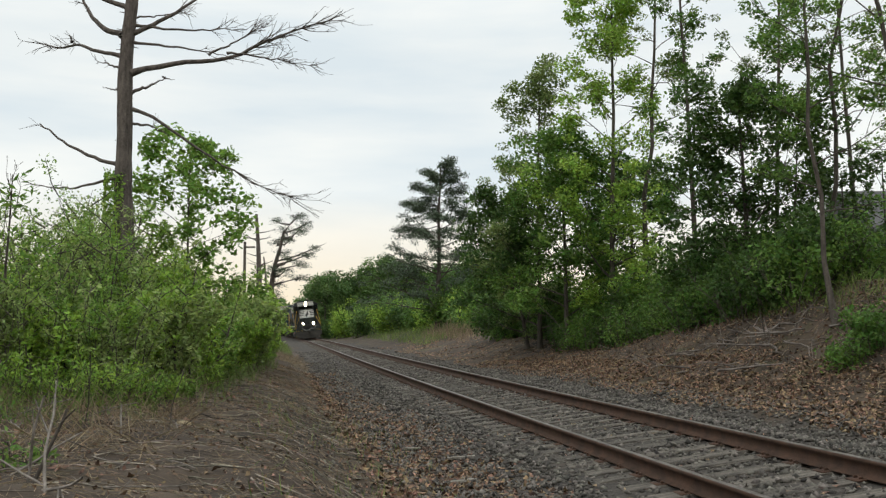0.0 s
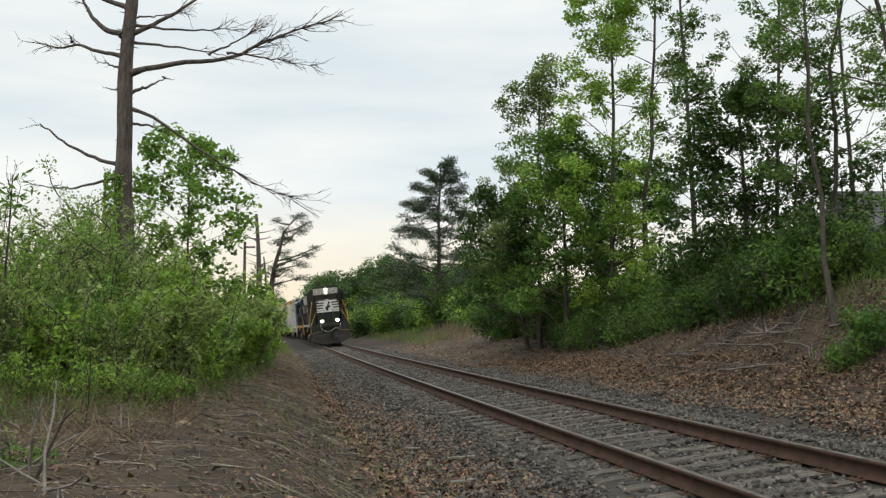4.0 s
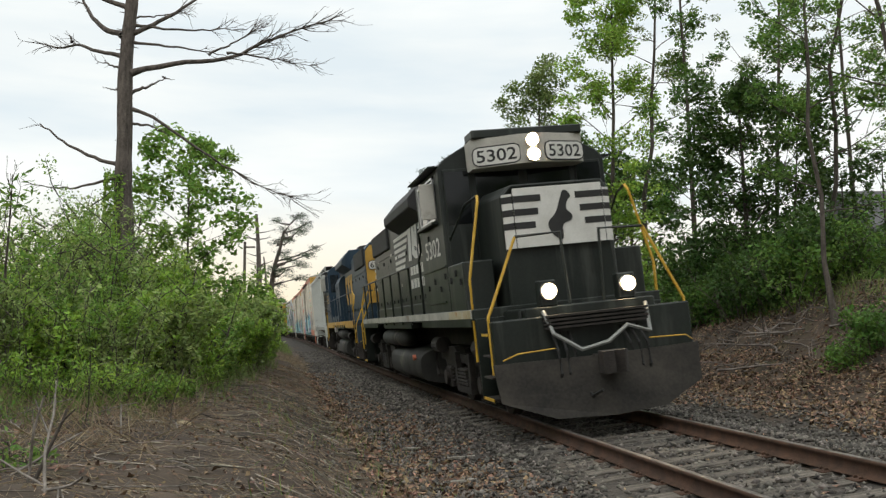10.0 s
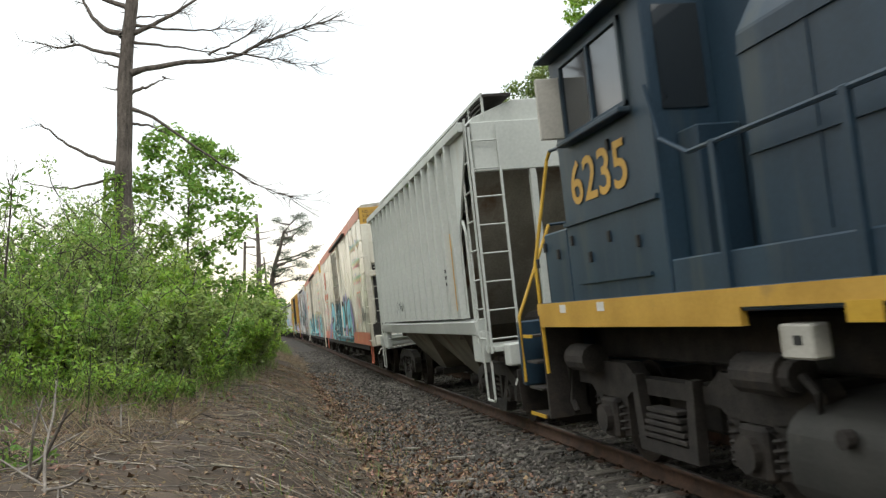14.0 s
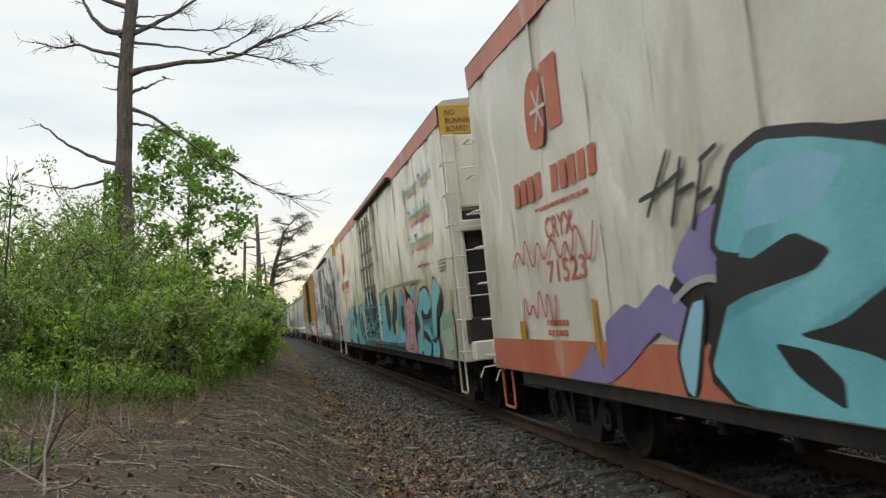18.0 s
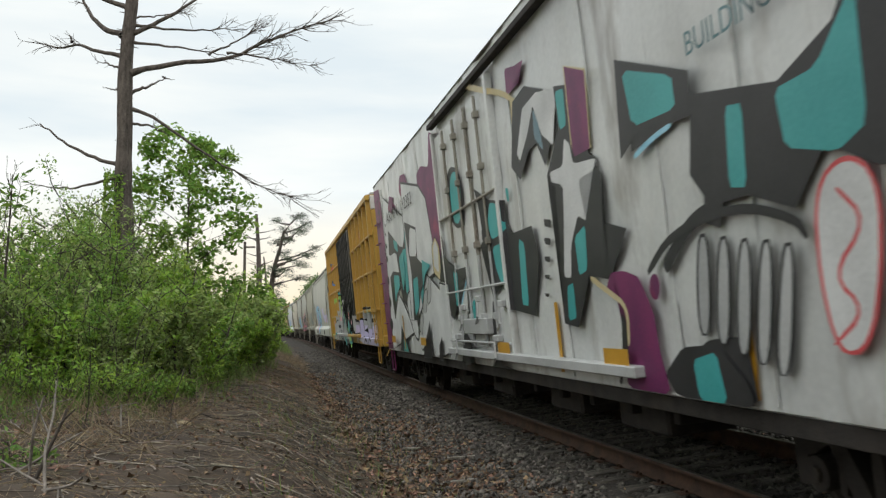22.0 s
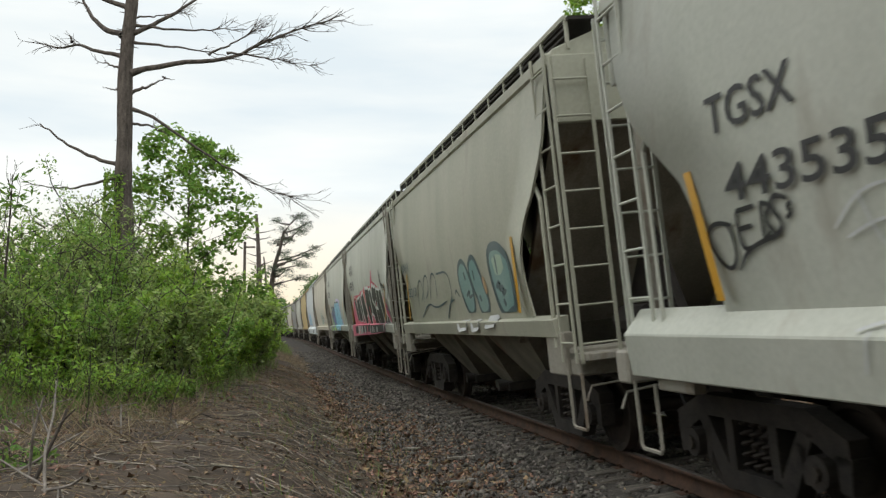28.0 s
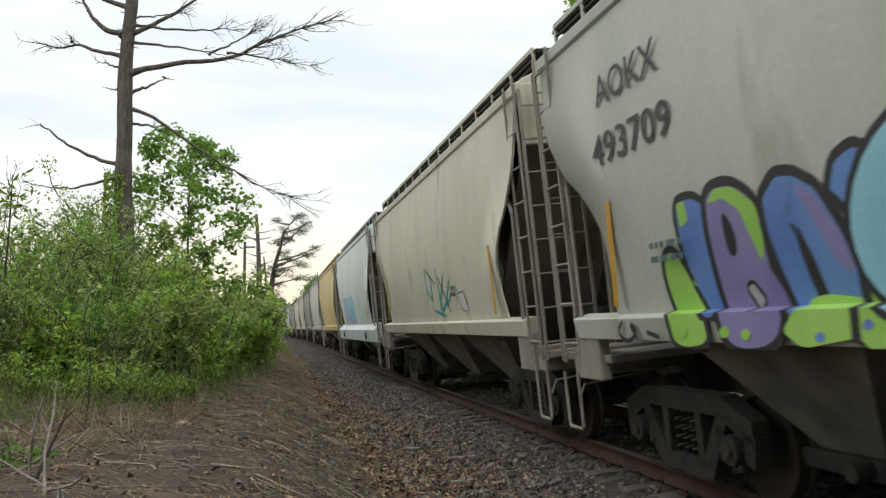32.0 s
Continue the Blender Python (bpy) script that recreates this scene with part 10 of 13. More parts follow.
    paint(car, y, 20, "g_black", [(-5.57, 2.36), (-5.68, 1.82), (-5.36, 1.44), (-4.83, 1.76), (-5.14, 2.09)], skin=flank)
    paint(car, y, 21, "g_black", [(-3.76, 2.35), (-4.27, 1.78), (-3.80, 1.25), (-3.28, 0.99), (-3.51, 1.34), (-3.80, 1.73)], skin=flank)
    paint(car, y, 22, "g_black", [(-3.33, 2.00), (-3.66, 1.62), (-3.15, 1.34), (-2.72, 1.28), (-2.87, 1.61), (-3.06, 1.89)], skin=flank)
    paint(car, y, 23, "g_black", [(-1.75, 2.32), (-1.83, 1.84), (-1.70, 1.42), (-1.36, 1.68), (-1.48, 2.06)], skin=flank)
    paint(car, y, 24, "g_black", [(-1.23, 2.05), (-1.10, 1.70), (-0.73, 1.48), (-0.52, 1.79), (-0.81, 1.91)], skin=flank)
    paint(car, y, 25, "g_black", [(-5.41, 1.32), (-5.44, 0.95), (-4.66, 0.95), (-4.86, 1.24)], skin=flank)
    paint(car, y, 26, "g_black", [(-3.06, 1.27), (-2.93, 1.01), (-2.31, 1.00), (-2.63, 1.25)], skin=flank)
    paint(car, y, 27, "g_black", [(-0.17, 2.18), (0.02, 1.77), (0.04, 1.43), (0.31, 1.57), (0.27, 2.00), (0.08, 2.16)], skin=flank)
    paint(car, y, 28, "g_black", [(0.36, 2.52), (0.68, 2.50), (0.73, 2.10), (0.83, 1.92), (0.66, 1.48), (0.44, 1.43), (0.56, 1.98), (0.50, 2.22)], cuts=0, skin=flank)
    paint(car, y, 29, "g_teal", [(0.80, 2.10), (1.13, 2.15), (1.46, 2.10), (1.33, 1.76), (0.92, 1.56), (0.91, 1.87)], skin=flank)
    paint(car, y, 30, "g_black", [(1.36, 1.72), (1.78, 1.67), (1.99, 1.66), (1.94, 1.03), (1.70, 1.36), (1.34, 1.48), (1.03, 1.43)], skin=flank)
    paint(car, y, 31, "g_halo", [(1.32, 1.72), (1.57, 2.11), (1.64, 2.08), (1.50, 1.71)], skin=flank)
    paint(car, y, 32, "g_peach", [(0.34, 1.29), (0.98, 1.43), (1.19, 1.23), (0.90, 0.96), (0.54, 0.95), (0.25, 0.96)], skin=flank)
    paint(car, y, 33, "g_rust", [(0.88, 1.21), (1.93, 1.12), (2.20, 0.95), (2.24, 0.95), (1.58, 0.95), (0.86, 0.95)], skin=flank)
    paint(car, y, 34, "g_peach", [(1.56, 1.24), (1.96, 1.25), (2.02, 0.95), (1.80, 0.95), (1.55, 1.04)], skin=flank)
    paint(car, y, 35, "g_black", [(2.63, 2.33), (2.66, 2.07), (2.52, 1.61), (2.38, 1.45), (2.27, 1.54), (2.30, 1.82), (2.46, 2.09)], skin=flank)
    paint(car, y, 36, "g_black", [(3.15, 2.40), (3.27, 2.44), (3.34, 2.25), (3.46, 2.03), (3.44, 1.92), (3.28, 2.14), (3.05, 2.11)], skin=flank)
    paint(car, y, 37, "g_black", [(2.97, 1.72), (3.06, 1.75), (3.16, 1.65), (3.10, 1.50), (3.24, 1.59), (3.38, 1.61), (3.35, 1.45), (3.17, 1.41), (2.99, 1.52)], "g_sky", 0.03, skin=flank)
    brush(car, y, 38, "g_black", [(2.67, 2.06), (2.62, 1.54), (2.64, 1.08), (2.67, 0.95)], 0.05, skin=flank)
    paint(car, y, 39, "g_black", [(2.50, 0.97), (2.68, 0.96), (2.62, 0.95), (2.41, 0.95)], skin=flank)
    paint(car, y, 40, "g_black", [(2.81, 0.96), (3.00, 0.97), (3.23, 0.95), (3.22, 0.95), (2.87, 0.95)], skin=flank)
    brush(car, y, 41, "g_black", [(1.95, 1.07), (3.28, 1.13)], 0.02, skin=flank)
    paint(car, y, 42, "g_halo", [(2.41, 2.39), (4.27, 2.50), (4.58, 2.40), (5.87, 2.40), (7.14, 2.40), (7.58, 2.47), (7.87, 2.29), (8.36, 2.45), (8.72, 2.34), (9.12, 2.07), (9.33, 2.35), (9.50, 2.51), (9.84, 2.40), (10.21, 2.17), (10.15, 2.03), (9.82, 1.80), (8.99, 1.55), (3.42, 1.62)], skin=flank)
    paint(car, y, 43, "g_teal", [(2.24, 2.36), (3.24, 2.41), (3.42, 1.62), (3.48, 1.25), (3.91, 1.90), (4.67, 2.46), (5.00, 1.98), (4.93, 1.60), (5.30, 1.30), (5.59, 2.37), (5.89, 2.23), (5.68, 1.36), (5.65, 1.01), (4.14, 0.95), (1.61, 0.98)], "g_black", 0.04, cuts=0, skin=flank, label="teal sprayed letters with black edges")
    paint(car, y, 44, "g_black", [(2.76, 2.25), (3.31, 2.36), (3.59, 2.05), (3.52, 1.55), (3.16, 1.33), (2.80, 1.63)], skin=flank)
    paint(car, y, 45, "g_black", [(4.58, 2.40), (4.86, 1.99), (4.46, 1.48), (3.91, 1.27), (3.73, 1.62)], skin=flank)
    paint(car, y, 46, "g_black", [(5.44, 1.96), (5.73, 2.00), (5.80, 1.59), (5.51, 1.36), (5.29, 1.54)], skin=flank)
    paint(car, y, 47, "g_halo", [(4.26, 1.55), (4.61, 1.71), (4.73, 1.35), (4.36, 1.21)], skin=flank)
    paint(car, y, 48, "g_teal", [(6.98, 2.32), (7.44, 2.36), (7.58, 2.13), (7.31, 1.87), (6.89, 1.89)], "g_black", 0.04, skin=flank)
    paint(car, y, 49, "g_teal", [(7.12, 0.95), (7.12, 1.28), (7.56, 1.81), (7.89, 2.02), (8.06, 2.18), (8.53, 2.24), (8.78, 2.23), (9.12, 2.07), (9.19, 1.92), (8.98, 1.78), (8.56, 1.72), (8.17, 1.76), (7.97, 1.56), (8.53, 1.58), (9.19, 1.49), (9.34, 1.40), (9.13, 1.25), (8.84, 1.24), (8.61, 0.95), (7.89, 0.95), (7.71, 0.97), (7.46, 0.95)], "g_black", 0.05, skin=flank, label="teal sprayed letter with black edge")
    paint(car, y, 50, "g_black", [(8.04, 1.81), (8.24, 1.84), (8.40, 1.75), (8.65, 1.72), (9.15, 1.88), (9.17, 1.75), (9.02, 1.65), (8.37, 1.64), (8.05, 1.67)], skin=flank)
    paint(car, y, 51, "g_black", [(8.04, 1.45), (8.48, 1.39), (8.81, 1.26), (8.77, 1.18), (8.44, 1.23), (8.10, 1.30)], skin=flank)
    paint(car, y, 52, "g_black", [(7.33, 1.82), (7.65, 1.71), (7.74, 1.48), (7.31, 1.33)], skin=flank)
    paint(car, y, 53, "g_black", [(7.74, 1.02), (7.91, 1.03), (7.84, 0.95), (7.63, 0.95)], skin=flank)
    paint(car, y, 54, "g_black", [(9.27, 1.69), (9.49, 2.32), (9.67, 2.43), (10.20, 2.12), (10.10, 1.72), (9.79, 1.67), (9.63, 1.54), (9.54, 1.30), (9.19, 1.22)], skin=flank)
    paint(car, y, 55, "g_teal", [(9.24, 1.69), (9.40, 2.08), (9.51, 2.30), (9.68, 2.37), (9.92, 2.29), (10.16, 2.12), (9.97, 1.99), (9.71, 1.84), (9.59, 1.68), (9.49, 1.37), (9.30, 1.26), (9.20, 1.40)], skin=flank, label="teal sprayed letter with black edge")
    paint(car, y, 56, "g_sky", [(9.51, 2.21), (9.67, 2.33), (9.78, 2.26), (9.64, 2.02), (9.48, 1.83), (9.39, 1.83)], skin=flank)
    paint(car, y, 57, "g_black", [(8.91, 0.95), (8.94, 1.17), (9.18, 1.28), (9.60, 1.34), (9.71, 1.14), (9.67, 0.95), (9.36, 0.95)], skin=flank)
    paint(car, y, 58, "g_teal", [(8.89, 0.95), (8.96, 1.13), (9.13, 1.25), (9.31, 1.21), (9.50, 1.29), (9.63, 1.20), (9.61, 1.00), (9.49, 0.95)], skin=flank, label="teal sprayed drop")
    brush(car, y, 59, "g_black", [(8.99, 1.25), (9.13, 1.25), (9.29, 1.20), (9.50, 1.28)], 0.04, skin=flank)
    paint(car, y, 60, "orange_mark", [(8.08, 1.65), (8.21, 1.66), (8.07, 1.21), (7.95, 1.20)], skin=flank, label="amber reflector strip")
    paint(car, y, 61, "g_pink", [(5.55, 0.95), (5.64, 1.13), (6.10, 1.37), (6.25, 1.59), (6.02, 1.87), (6.03, 2.27), (6.00, 2.39), (6.22, 2.37), (6.31, 2.03), (6.72, 2.13), (7.03, 2.06), (7.25, 1.94), (7.41, 2.20), (7.55, 2.35), (7.72, 2.36), (7.61, 2.08), (7.33, 1.79), (7.06, 1.53), (7.13, 1.33), (7.28, 1.09), (7.28, 0.95)], "g_black", 0.035, skin=flank, label="plain pink sprayed shape")
    brush(car, y, 62, "g_black", [(6.12, 2.35), (6.23, 2.00), (6.41, 2.07), (6.72, 2.15), (7.08, 2.07), (7.18, 1.92)], 0.03, skin=flank)
    brush(car, y, 63, "g_black", [(7.07, 1.88), (7.12, 1.73), (7.41, 1.96), (7.63, 2.32)], 0.03, skin=flank)
    paint(car, y, 64, "g_rose_pale", [(6.36, 1.37), (6.50, 1.53), (6.66, 1.61), (6.83, 1.53), (6.90, 1.32), (6.76, 1.17), (6.51, 1.10), (6.31, 1.20)], "g_black", 0.03, cuts=2, skin=flank)
    paint(car, y, 65, "g_black", [(6.46, 1.31), (6.53, 1.37), (6.56, 1.28)], skin=flank)
    paint(car, y, 66, "g_black", [(6.71, 1.29), (6.78, 1.36), (6.80, 1.26)], skin=flank)
    paint(car, y, 67, "g_white", [(6.32, 1.81), (6.43, 1.91), (6.52, 1.88), (6.45, 1.75)], "g_black", 0.02, skin=flank)
    paint(car, y, 68, "g_white", [(6.84, 1.73), (6.96, 1.82), (7.04, 1.78), (6.96, 1.68)], "g_black", 0.02, skin=flank)
    brush(car, y, 69, "g_black", [(6.22, 1.04), (6.51, 1.01), (6.80, 1.09)], 0.03, skin=flank)
    brush(car, y, 70, "g_black", [(5.68, 0.95), (5.90, 1.02)], 0.03, skin=flank)
    brush(car, y, 71, "g_black", [(7.01, 0.95), (7.12, 1.08)], 0.03, skin=flank)
    paint(car, y, 72, "g_mist", [(10.06, 1.66), (10.46, 1.78), (10.84, 1.83), (11.16, 1.65), (11.07, 1.15), (10.45, 1.05), (10.00, 1.29)], cuts=2, skin=flank)
    paint(car, y, 73, "g_sea_pale", [(10.10, 1.66), (10.46, 1.78), (10.60, 1.66), (10.91, 1.83), (11.12, 1.65), (11.08, 1.44), (10.56, 1.49), (10.14, 1.39)], cuts=2, skin=flank)
    paint(car, y, 74, "g_sea_pale", [(10.89, 1.34), (11.14, 1.44), (11.08, 0.97), (10.9, 0.97)], cuts=2, skin=flank)
    paint(car, y, 75, "orange_mark", [(11.01, 2.17), (11.09, 2.16), (10.97, 1.22), (10.89, 1.22)], cuts=0, skin=flank)
    patch("warning_label", M["orange_mark"], car, [(-2.2, 3.05), (-1.95, 3.05), (-1.95, 3.45), (-2.2, 3.45)], y, -1, 0.006, "yellow warning label")
    stencil(car, y, -1.4, 4.5, (0.9, 0.6, 0.7), "letter_red")
    stencil(car, y, X - 1.1, 2.62, (0.6, 0.6, 0.5, 0.4), "g_slate", h=0.025, gap=0.06)
    scrawl(car, y, -X + 0.2, -X + 1.0, 3.2, 3.9, "g_black", 30, width=0.05, n=10)
    lettering("end_words", "NO\nRUNNING\nBOARD", M["black"], car, face_matrix(X + 0.054, -Y + 0.1, 4.65, 1), 0.36, 0.5)
    turn_end = Matrix(((1, 0, 0, 0), (0, 0, 1, 0), (0, -1, 0, 0), (0, 0, 0, 1)))
    scrawl(car, Y, 0, 0.6, 3.4, 4.3, "g_tagred", 28).matrix_basis = face_matrix(X + 0.11, -0.85, 0, 1) @ turn_end

    # third: white with grey, teal and magenta paint
    car, X, Y = reefer("white refrigerator car covered in black, teal and magenta graffiti", "reefer_grey", -99.5, -121.5, None, None, door_paint="g_grey", rear_paint="g_magenta")
    paint(car, y, 1, "g_magenta", [(-9.93, 4.98), (-9.0, 4.9), (-8.80, 4.26), (-8.8, 3.76), (-8.85, 2.49), (-8.9, 0.97), (-9.93, 0.95)], cuts=0, skin=flank, label="magenta sprayed cloud")
    paint(car, y, 2, "g_magenta", [(-7.41, 4.45), (-6.61, 4.16), (-6.69, 4.09), (-7.38, 4.34)], skin=flank)
    paint(car, y, 3, "g_white", [(-8.52, 4.62), (-7.09, 4.18), (-6.24, 3.93), (-5.79, 3.81), (-5.96, 3.36), (-6.24, 3.22), (-6.94, 3.44), (-8.09, 3.77), (-8.29, 3.16), (-7.40, 3.17), (-6.86, 3.09), (-6.93, 2.66), (-7.39, 2.76), (-8.30, 2.65), (-8.34, 2.04), (-8.29, 1.70), (-7.42, 2.23), (-6.93, 2.04), (-6.43, 1.78), (-5.87, 1.39), (-7.48, 1.17), (-9.12, 0.96)], "g_black", 0.05, cuts=0, skin=flank, label="white sprayed letter with black edge")
    paint(car, y, 4, "g_black", [(-8.31, 3.22), (-8.09, 3.77), (-7.30, 3.49), (-6.64, 3.27), (-6.14, 3.21), (-5.91, 3.38), (-5.74, 3.84), (-5.33, 3.68), (-5.32, 3.44), (-5.50, 3.03), (-5.77, 2.28), (-6.12, 2.26), (-6.39, 1.91), (-6.86, 2.11), (-7.01, 2.29), (-6.83, 3.08), (-7.53, 3.20), (-8.09, 3.18)], cuts=0, skin=flank, label="black painted letter depth")
    paint(car, y, 5, "g_sea", [(-7.41, 3.50), (-6.93, 3.39), (-6.93, 3.16), (-7.43, 3.30)], skin=flank, label="sea-green painted inset")
    paint(car, y, 6, "g_sea", [(-6.35, 3.15), (-6.06, 3.17), (-5.85, 3.12), (-5.85, 2.29), (-6.07, 2.27), (-6.31, 2.17), (-6.35, 2.62)], skin=flank)
    paint(car, y, 7, "g_sea", [(-5.79, 3.77), (-5.62, 3.75), (-5.87, 3.04), (-5.90, 3.21)], skin=flank)
    paint(car, y, 8, "g_sea", [(-5.54, 3.56), (-5.37, 3.52), (-5.37, 3.30), (-5.55, 3.12)], skin=flank)
    paint(car, y, 9, "g_black", [(-8.46, 2.68), (-7.94, 2.80), (-6.94, 2.71), (-7.05, 2.34), (-7.46, 2.31), (-8.30, 1.67), (-8.42, 2.04)], cuts=0, skin=flank)
    paint(car, y, 10, "g_sea", [(-7.90, 2.71), (-7.07, 2.65), (-7.15, 2.40), (-7.68, 2.26), (-7.95, 2.07)], skin=flank)
    paint(car, y, 11, "g_white", [(-6.39, 1.91), (-6.19, 2.16), (-5.81, 2.26), (-5.48, 2.17), (-5.33, 1.89), (-5.31, 1.55), (-5.35, 1.21), (-5.84, 1.35)], "g_black", 0.05, cuts=2, skin=flank)
    brush(car, y, 12, "g_black", [(-5.92, 1.52), (-6.06, 1.60), (-6.01, 1.83), (-5.78, 1.84), (-5.80, 1.68), (-5.92, 1.68), (-5.89, 1.74)], 0.03, skin=flank)
    paint(car, y, 13, "g_black", [(-7.90, 0.95), (-7.47, 1.55), (-7.20, 1.33), (-6.48, 0.95)], cuts=0, skin=flank)
    paint(car, y, 14, "g_sea", [(-7.42, 0.98), (-7.32, 1.23), (-7.06, 1.19), (-6.77, 0.95), (-7.33, 0.95)], skin=flank)
    paint(car, y, 15, "g_black", [(-4.93, 2.46), (-4.41, 2.51), (-4.23, 2.64), (-4.22, 2.92), (-3.76, 2.81), (-3.64, 2.78), (-3.77, 2.11), (-4.24, 1.93), (-4.60, 1.60), (-4.75, 1.68), (-4.80, 1.98)], cuts=0, skin=flank, label="black painted letter depth")
    paint(car, y, 16, "g_sea", [(-4.67, 2.43), (-4.29, 2.45), (-4.26, 2.24), (-4.25, 1.99), (-4.59, 1.67), (-4.70, 1.81)], skin=flank, label="sea-green painted inset")
    paint(car, y, 17, "g_black", [(-4.70, 3.45), (-4.20, 3.26), (-4.19, 3.04), (-4.75, 2.98)], cuts=0, skin=flank)
    paint(car, y, 18, "g_sky", [(-4.17, 3.25), (-4.08, 3.22), (-4.13, 3.05), (-4.20, 3.06)], skin=flank)
    paint(car, y, 19, "g_black", [(-8.39, 3.99), (-8.31, 3.91), (-8.42, 3.89), (-8.50, 3.97)], cuts=2, skin=flank)
    paint(car, y, 20, "g_black", [(-8.46, 3.78), (-8.38, 3.70), (-8.50, 3.67), (-8.58, 3.75)], cuts=2, skin=flank)
    paint(car, y, 21, "g_black", [(-8.55, 3.53), (-8.44, 3.42), (-8.60, 3.38), (-8.71, 3.48)], cuts=2, skin=flank)
    paint(car, y, 22, "g_black", [(-8.61, 3.24), (-8.48, 3.11), (-8.68, 3.04), (-8.81, 3.17)], cuts=2, skin=flank)
    paint(car, y, 23, "g_black", [(-8.74, 2.77), (-8.58, 2.60), (-8.83, 2.49), (-9.00, 2.66)], cuts=2, skin=flank)
    paint(car, y, 24, "g_black", [(-8.80, 2.26), (-8.62, 2.08), (-8.91, 1.94), (-9.11, 2.12)], cuts=2, skin=flank)
    paint(car, y, 25, "g_black", [(-8.90, 1.76), (-8.66, 1.56), (-9.03, 1.38), (-9.30, 1.57)], cuts=2, skin=flank)
    brush(car, y, 26, "g_black", [(-9.63, 4.60), (-9.14, 4.71), (-9.54, 4.25), (-9.02, 4.48), (-9.41, 4.02), (-9.03, 4.17), (-9.65, 3.95), (-9.29, 4.05)], 0.04, skin=flank)
    paint(car, y, 27, "g_grey", [(-4.44, 1.66), (-4.33, 1.71), (-4.10, 1.30), (-4.20, 1.20), (-4.27, 1.20)], "g_black", 0.04, cuts=2, skin=flank)
    paint(car, y, 28, "g_grey", [(-4.21, 1.84), (-4.09, 1.86), (-3.93, 1.53), (-4.01, 1.42)], "g_black", 0.04, cuts=2, skin=flank)
    paint(car, y, 29, "g_grey", [(-3.97, 1.91), (-3.89, 1.93), (-3.83, 1.81), (-3.86, 1.64)], "g_black", 0.04, cuts=2, skin=flank)
    paint(car, y, 30, "g_grey", [(-5.31, 1.96), (-5.25, 1.95), (-5.21, 1.40), (-5.14, 1.30), (-5.21, 1.26), (-5.27, 1.55)], "g_black", 0.02, skin=flank)
    paint(car, y, 31, "g_magenta", [(-3.74, 4.11), (-3.75, 4.39), (-3.25, 4.45), (-2.57, 4.31), (-2.26, 4.87), (-1.94, 4.76), (-2.11, 3.76), (-2.13, 3.07), (-2.39, 2.29), (-2.61, 2.85), (-2.84, 3.01), (-3.10, 3.12), (-3.19, 3.45), (-3.28, 3.80)], skin=flank, label="magenta sprayed cloud")
    paint(car, y, 32, "g_magenta", [(-5.93, 4.36), (-5.68, 4.67), (-5.04, 4.62), (-4.84, 4.38), (-5.58, 4.16)], skin=flank)
    paint(car, y, 33, "g_magenta", [(-7.71, 4.20), (-7.34, 4.49), (-6.76, 4.37), (-7.13, 4.05)], skin=flank)
    paint(car, y, 34, "g_white", [(-5.88, 1.64), (-5.50, 2.88), (-5.78, 3.72), (-5.60, 4.49), (-3.73, 4.14), (-3.15, 3.83), (-3.20, 3.13), (-2.86, 2.95), (-2.94, 2.47), (-3.69, 2.41), (-4.70, 2.35), (-4.49, 1.91), (-5.28, 1.63)], "g_black", 0.05, cuts=0, skin=flank, label="white sprayed letter with black edge")
    paint(car, y, 35, "g_black", [(-5.68, 3.70), (-4.39, 3.44), (-4.55, 2.85), (-4.16, 2.73), (-3.64, 2.54), (-4.50, 2.19), (-5.13, 1.63), (-5.63, 1.64), (-5.35, 2.71)], cuts=0, skin=flank)
    paint(car, y, 36, "g_white", [(-5.47, 2.96), (-5.07, 3.52), (-4.41, 3.39), (-4.62, 2.89)], skin=flank)
    paint(car, y, 37, "g_sea", [(-5.28, 2.47), (-4.70, 2.50), (-4.82, 1.92), (-5.39, 1.71)], skin=flank, label="sea-green painted inset")
    paint(car, y, 38, "g_sea", [(-6.82, 3.03), (-6.22, 3.13), (-6.17, 2.63), (-6.63, 2.24)], skin=flank)
    paint(car, y, 39, "g_white", [(-2.86, 1.60), (-2.63, 2.25), (-1.83, 2.16), (-1.94, 1.59), (-1.78, 1.15), (-2.79, 1.00), (-3.58, 0.96), (-4.10, 1.34), (-4.96, 1.04), (-5.32, 1.18), (-3.78, 2.48), (-2.67, 2.14)], "g_black", 0.04, cuts=0, skin=flank, label="white sprayed letter with black edge")
    paint(car, y, 40, "g_grey", [(-4.54, 1.76), (-4.13, 2.17), (-3.81, 2.22), (-4.17, 1.76)], "g_black", 0.03, skin=flank)
    paint(car, y, 41, "g_grey", [(-4.01, 1.89), (-3.58, 2.40), (-3.37, 2.38), (-3.58, 2.00)], "g_black", 0.03, skin=flank)
    paint(car, y, 42, "g_grey", [(-5.11, 1.48), (-4.72, 1.77), (-4.48, 1.73), (-4.84, 1.33)], "g_black", 0.03, skin=flank)
    paint(car, y, 43, "g_halo", [(-3.03, 2.48), (-2.98, 2.91), (-2.63, 3.07), (-2.33, 2.87), (-2.40, 2.41), (-2.53, 2.31)], "g_black", 0.03, skin=flank)
    paint(car, y, 44, "g_white", [(-2.95, 2.59), (-2.83, 2.92), (-2.61, 3.01), (-2.43, 2.86), (-2.57, 2.43)], skin=flank)
    paint(car, y, 45, "g_black", [(-1.69, 2.61), (-1.04, 2.45), (-1.05, 2.02), (-1.50, 1.61), (-1.83, 1.70)], cuts=0, skin=flank)
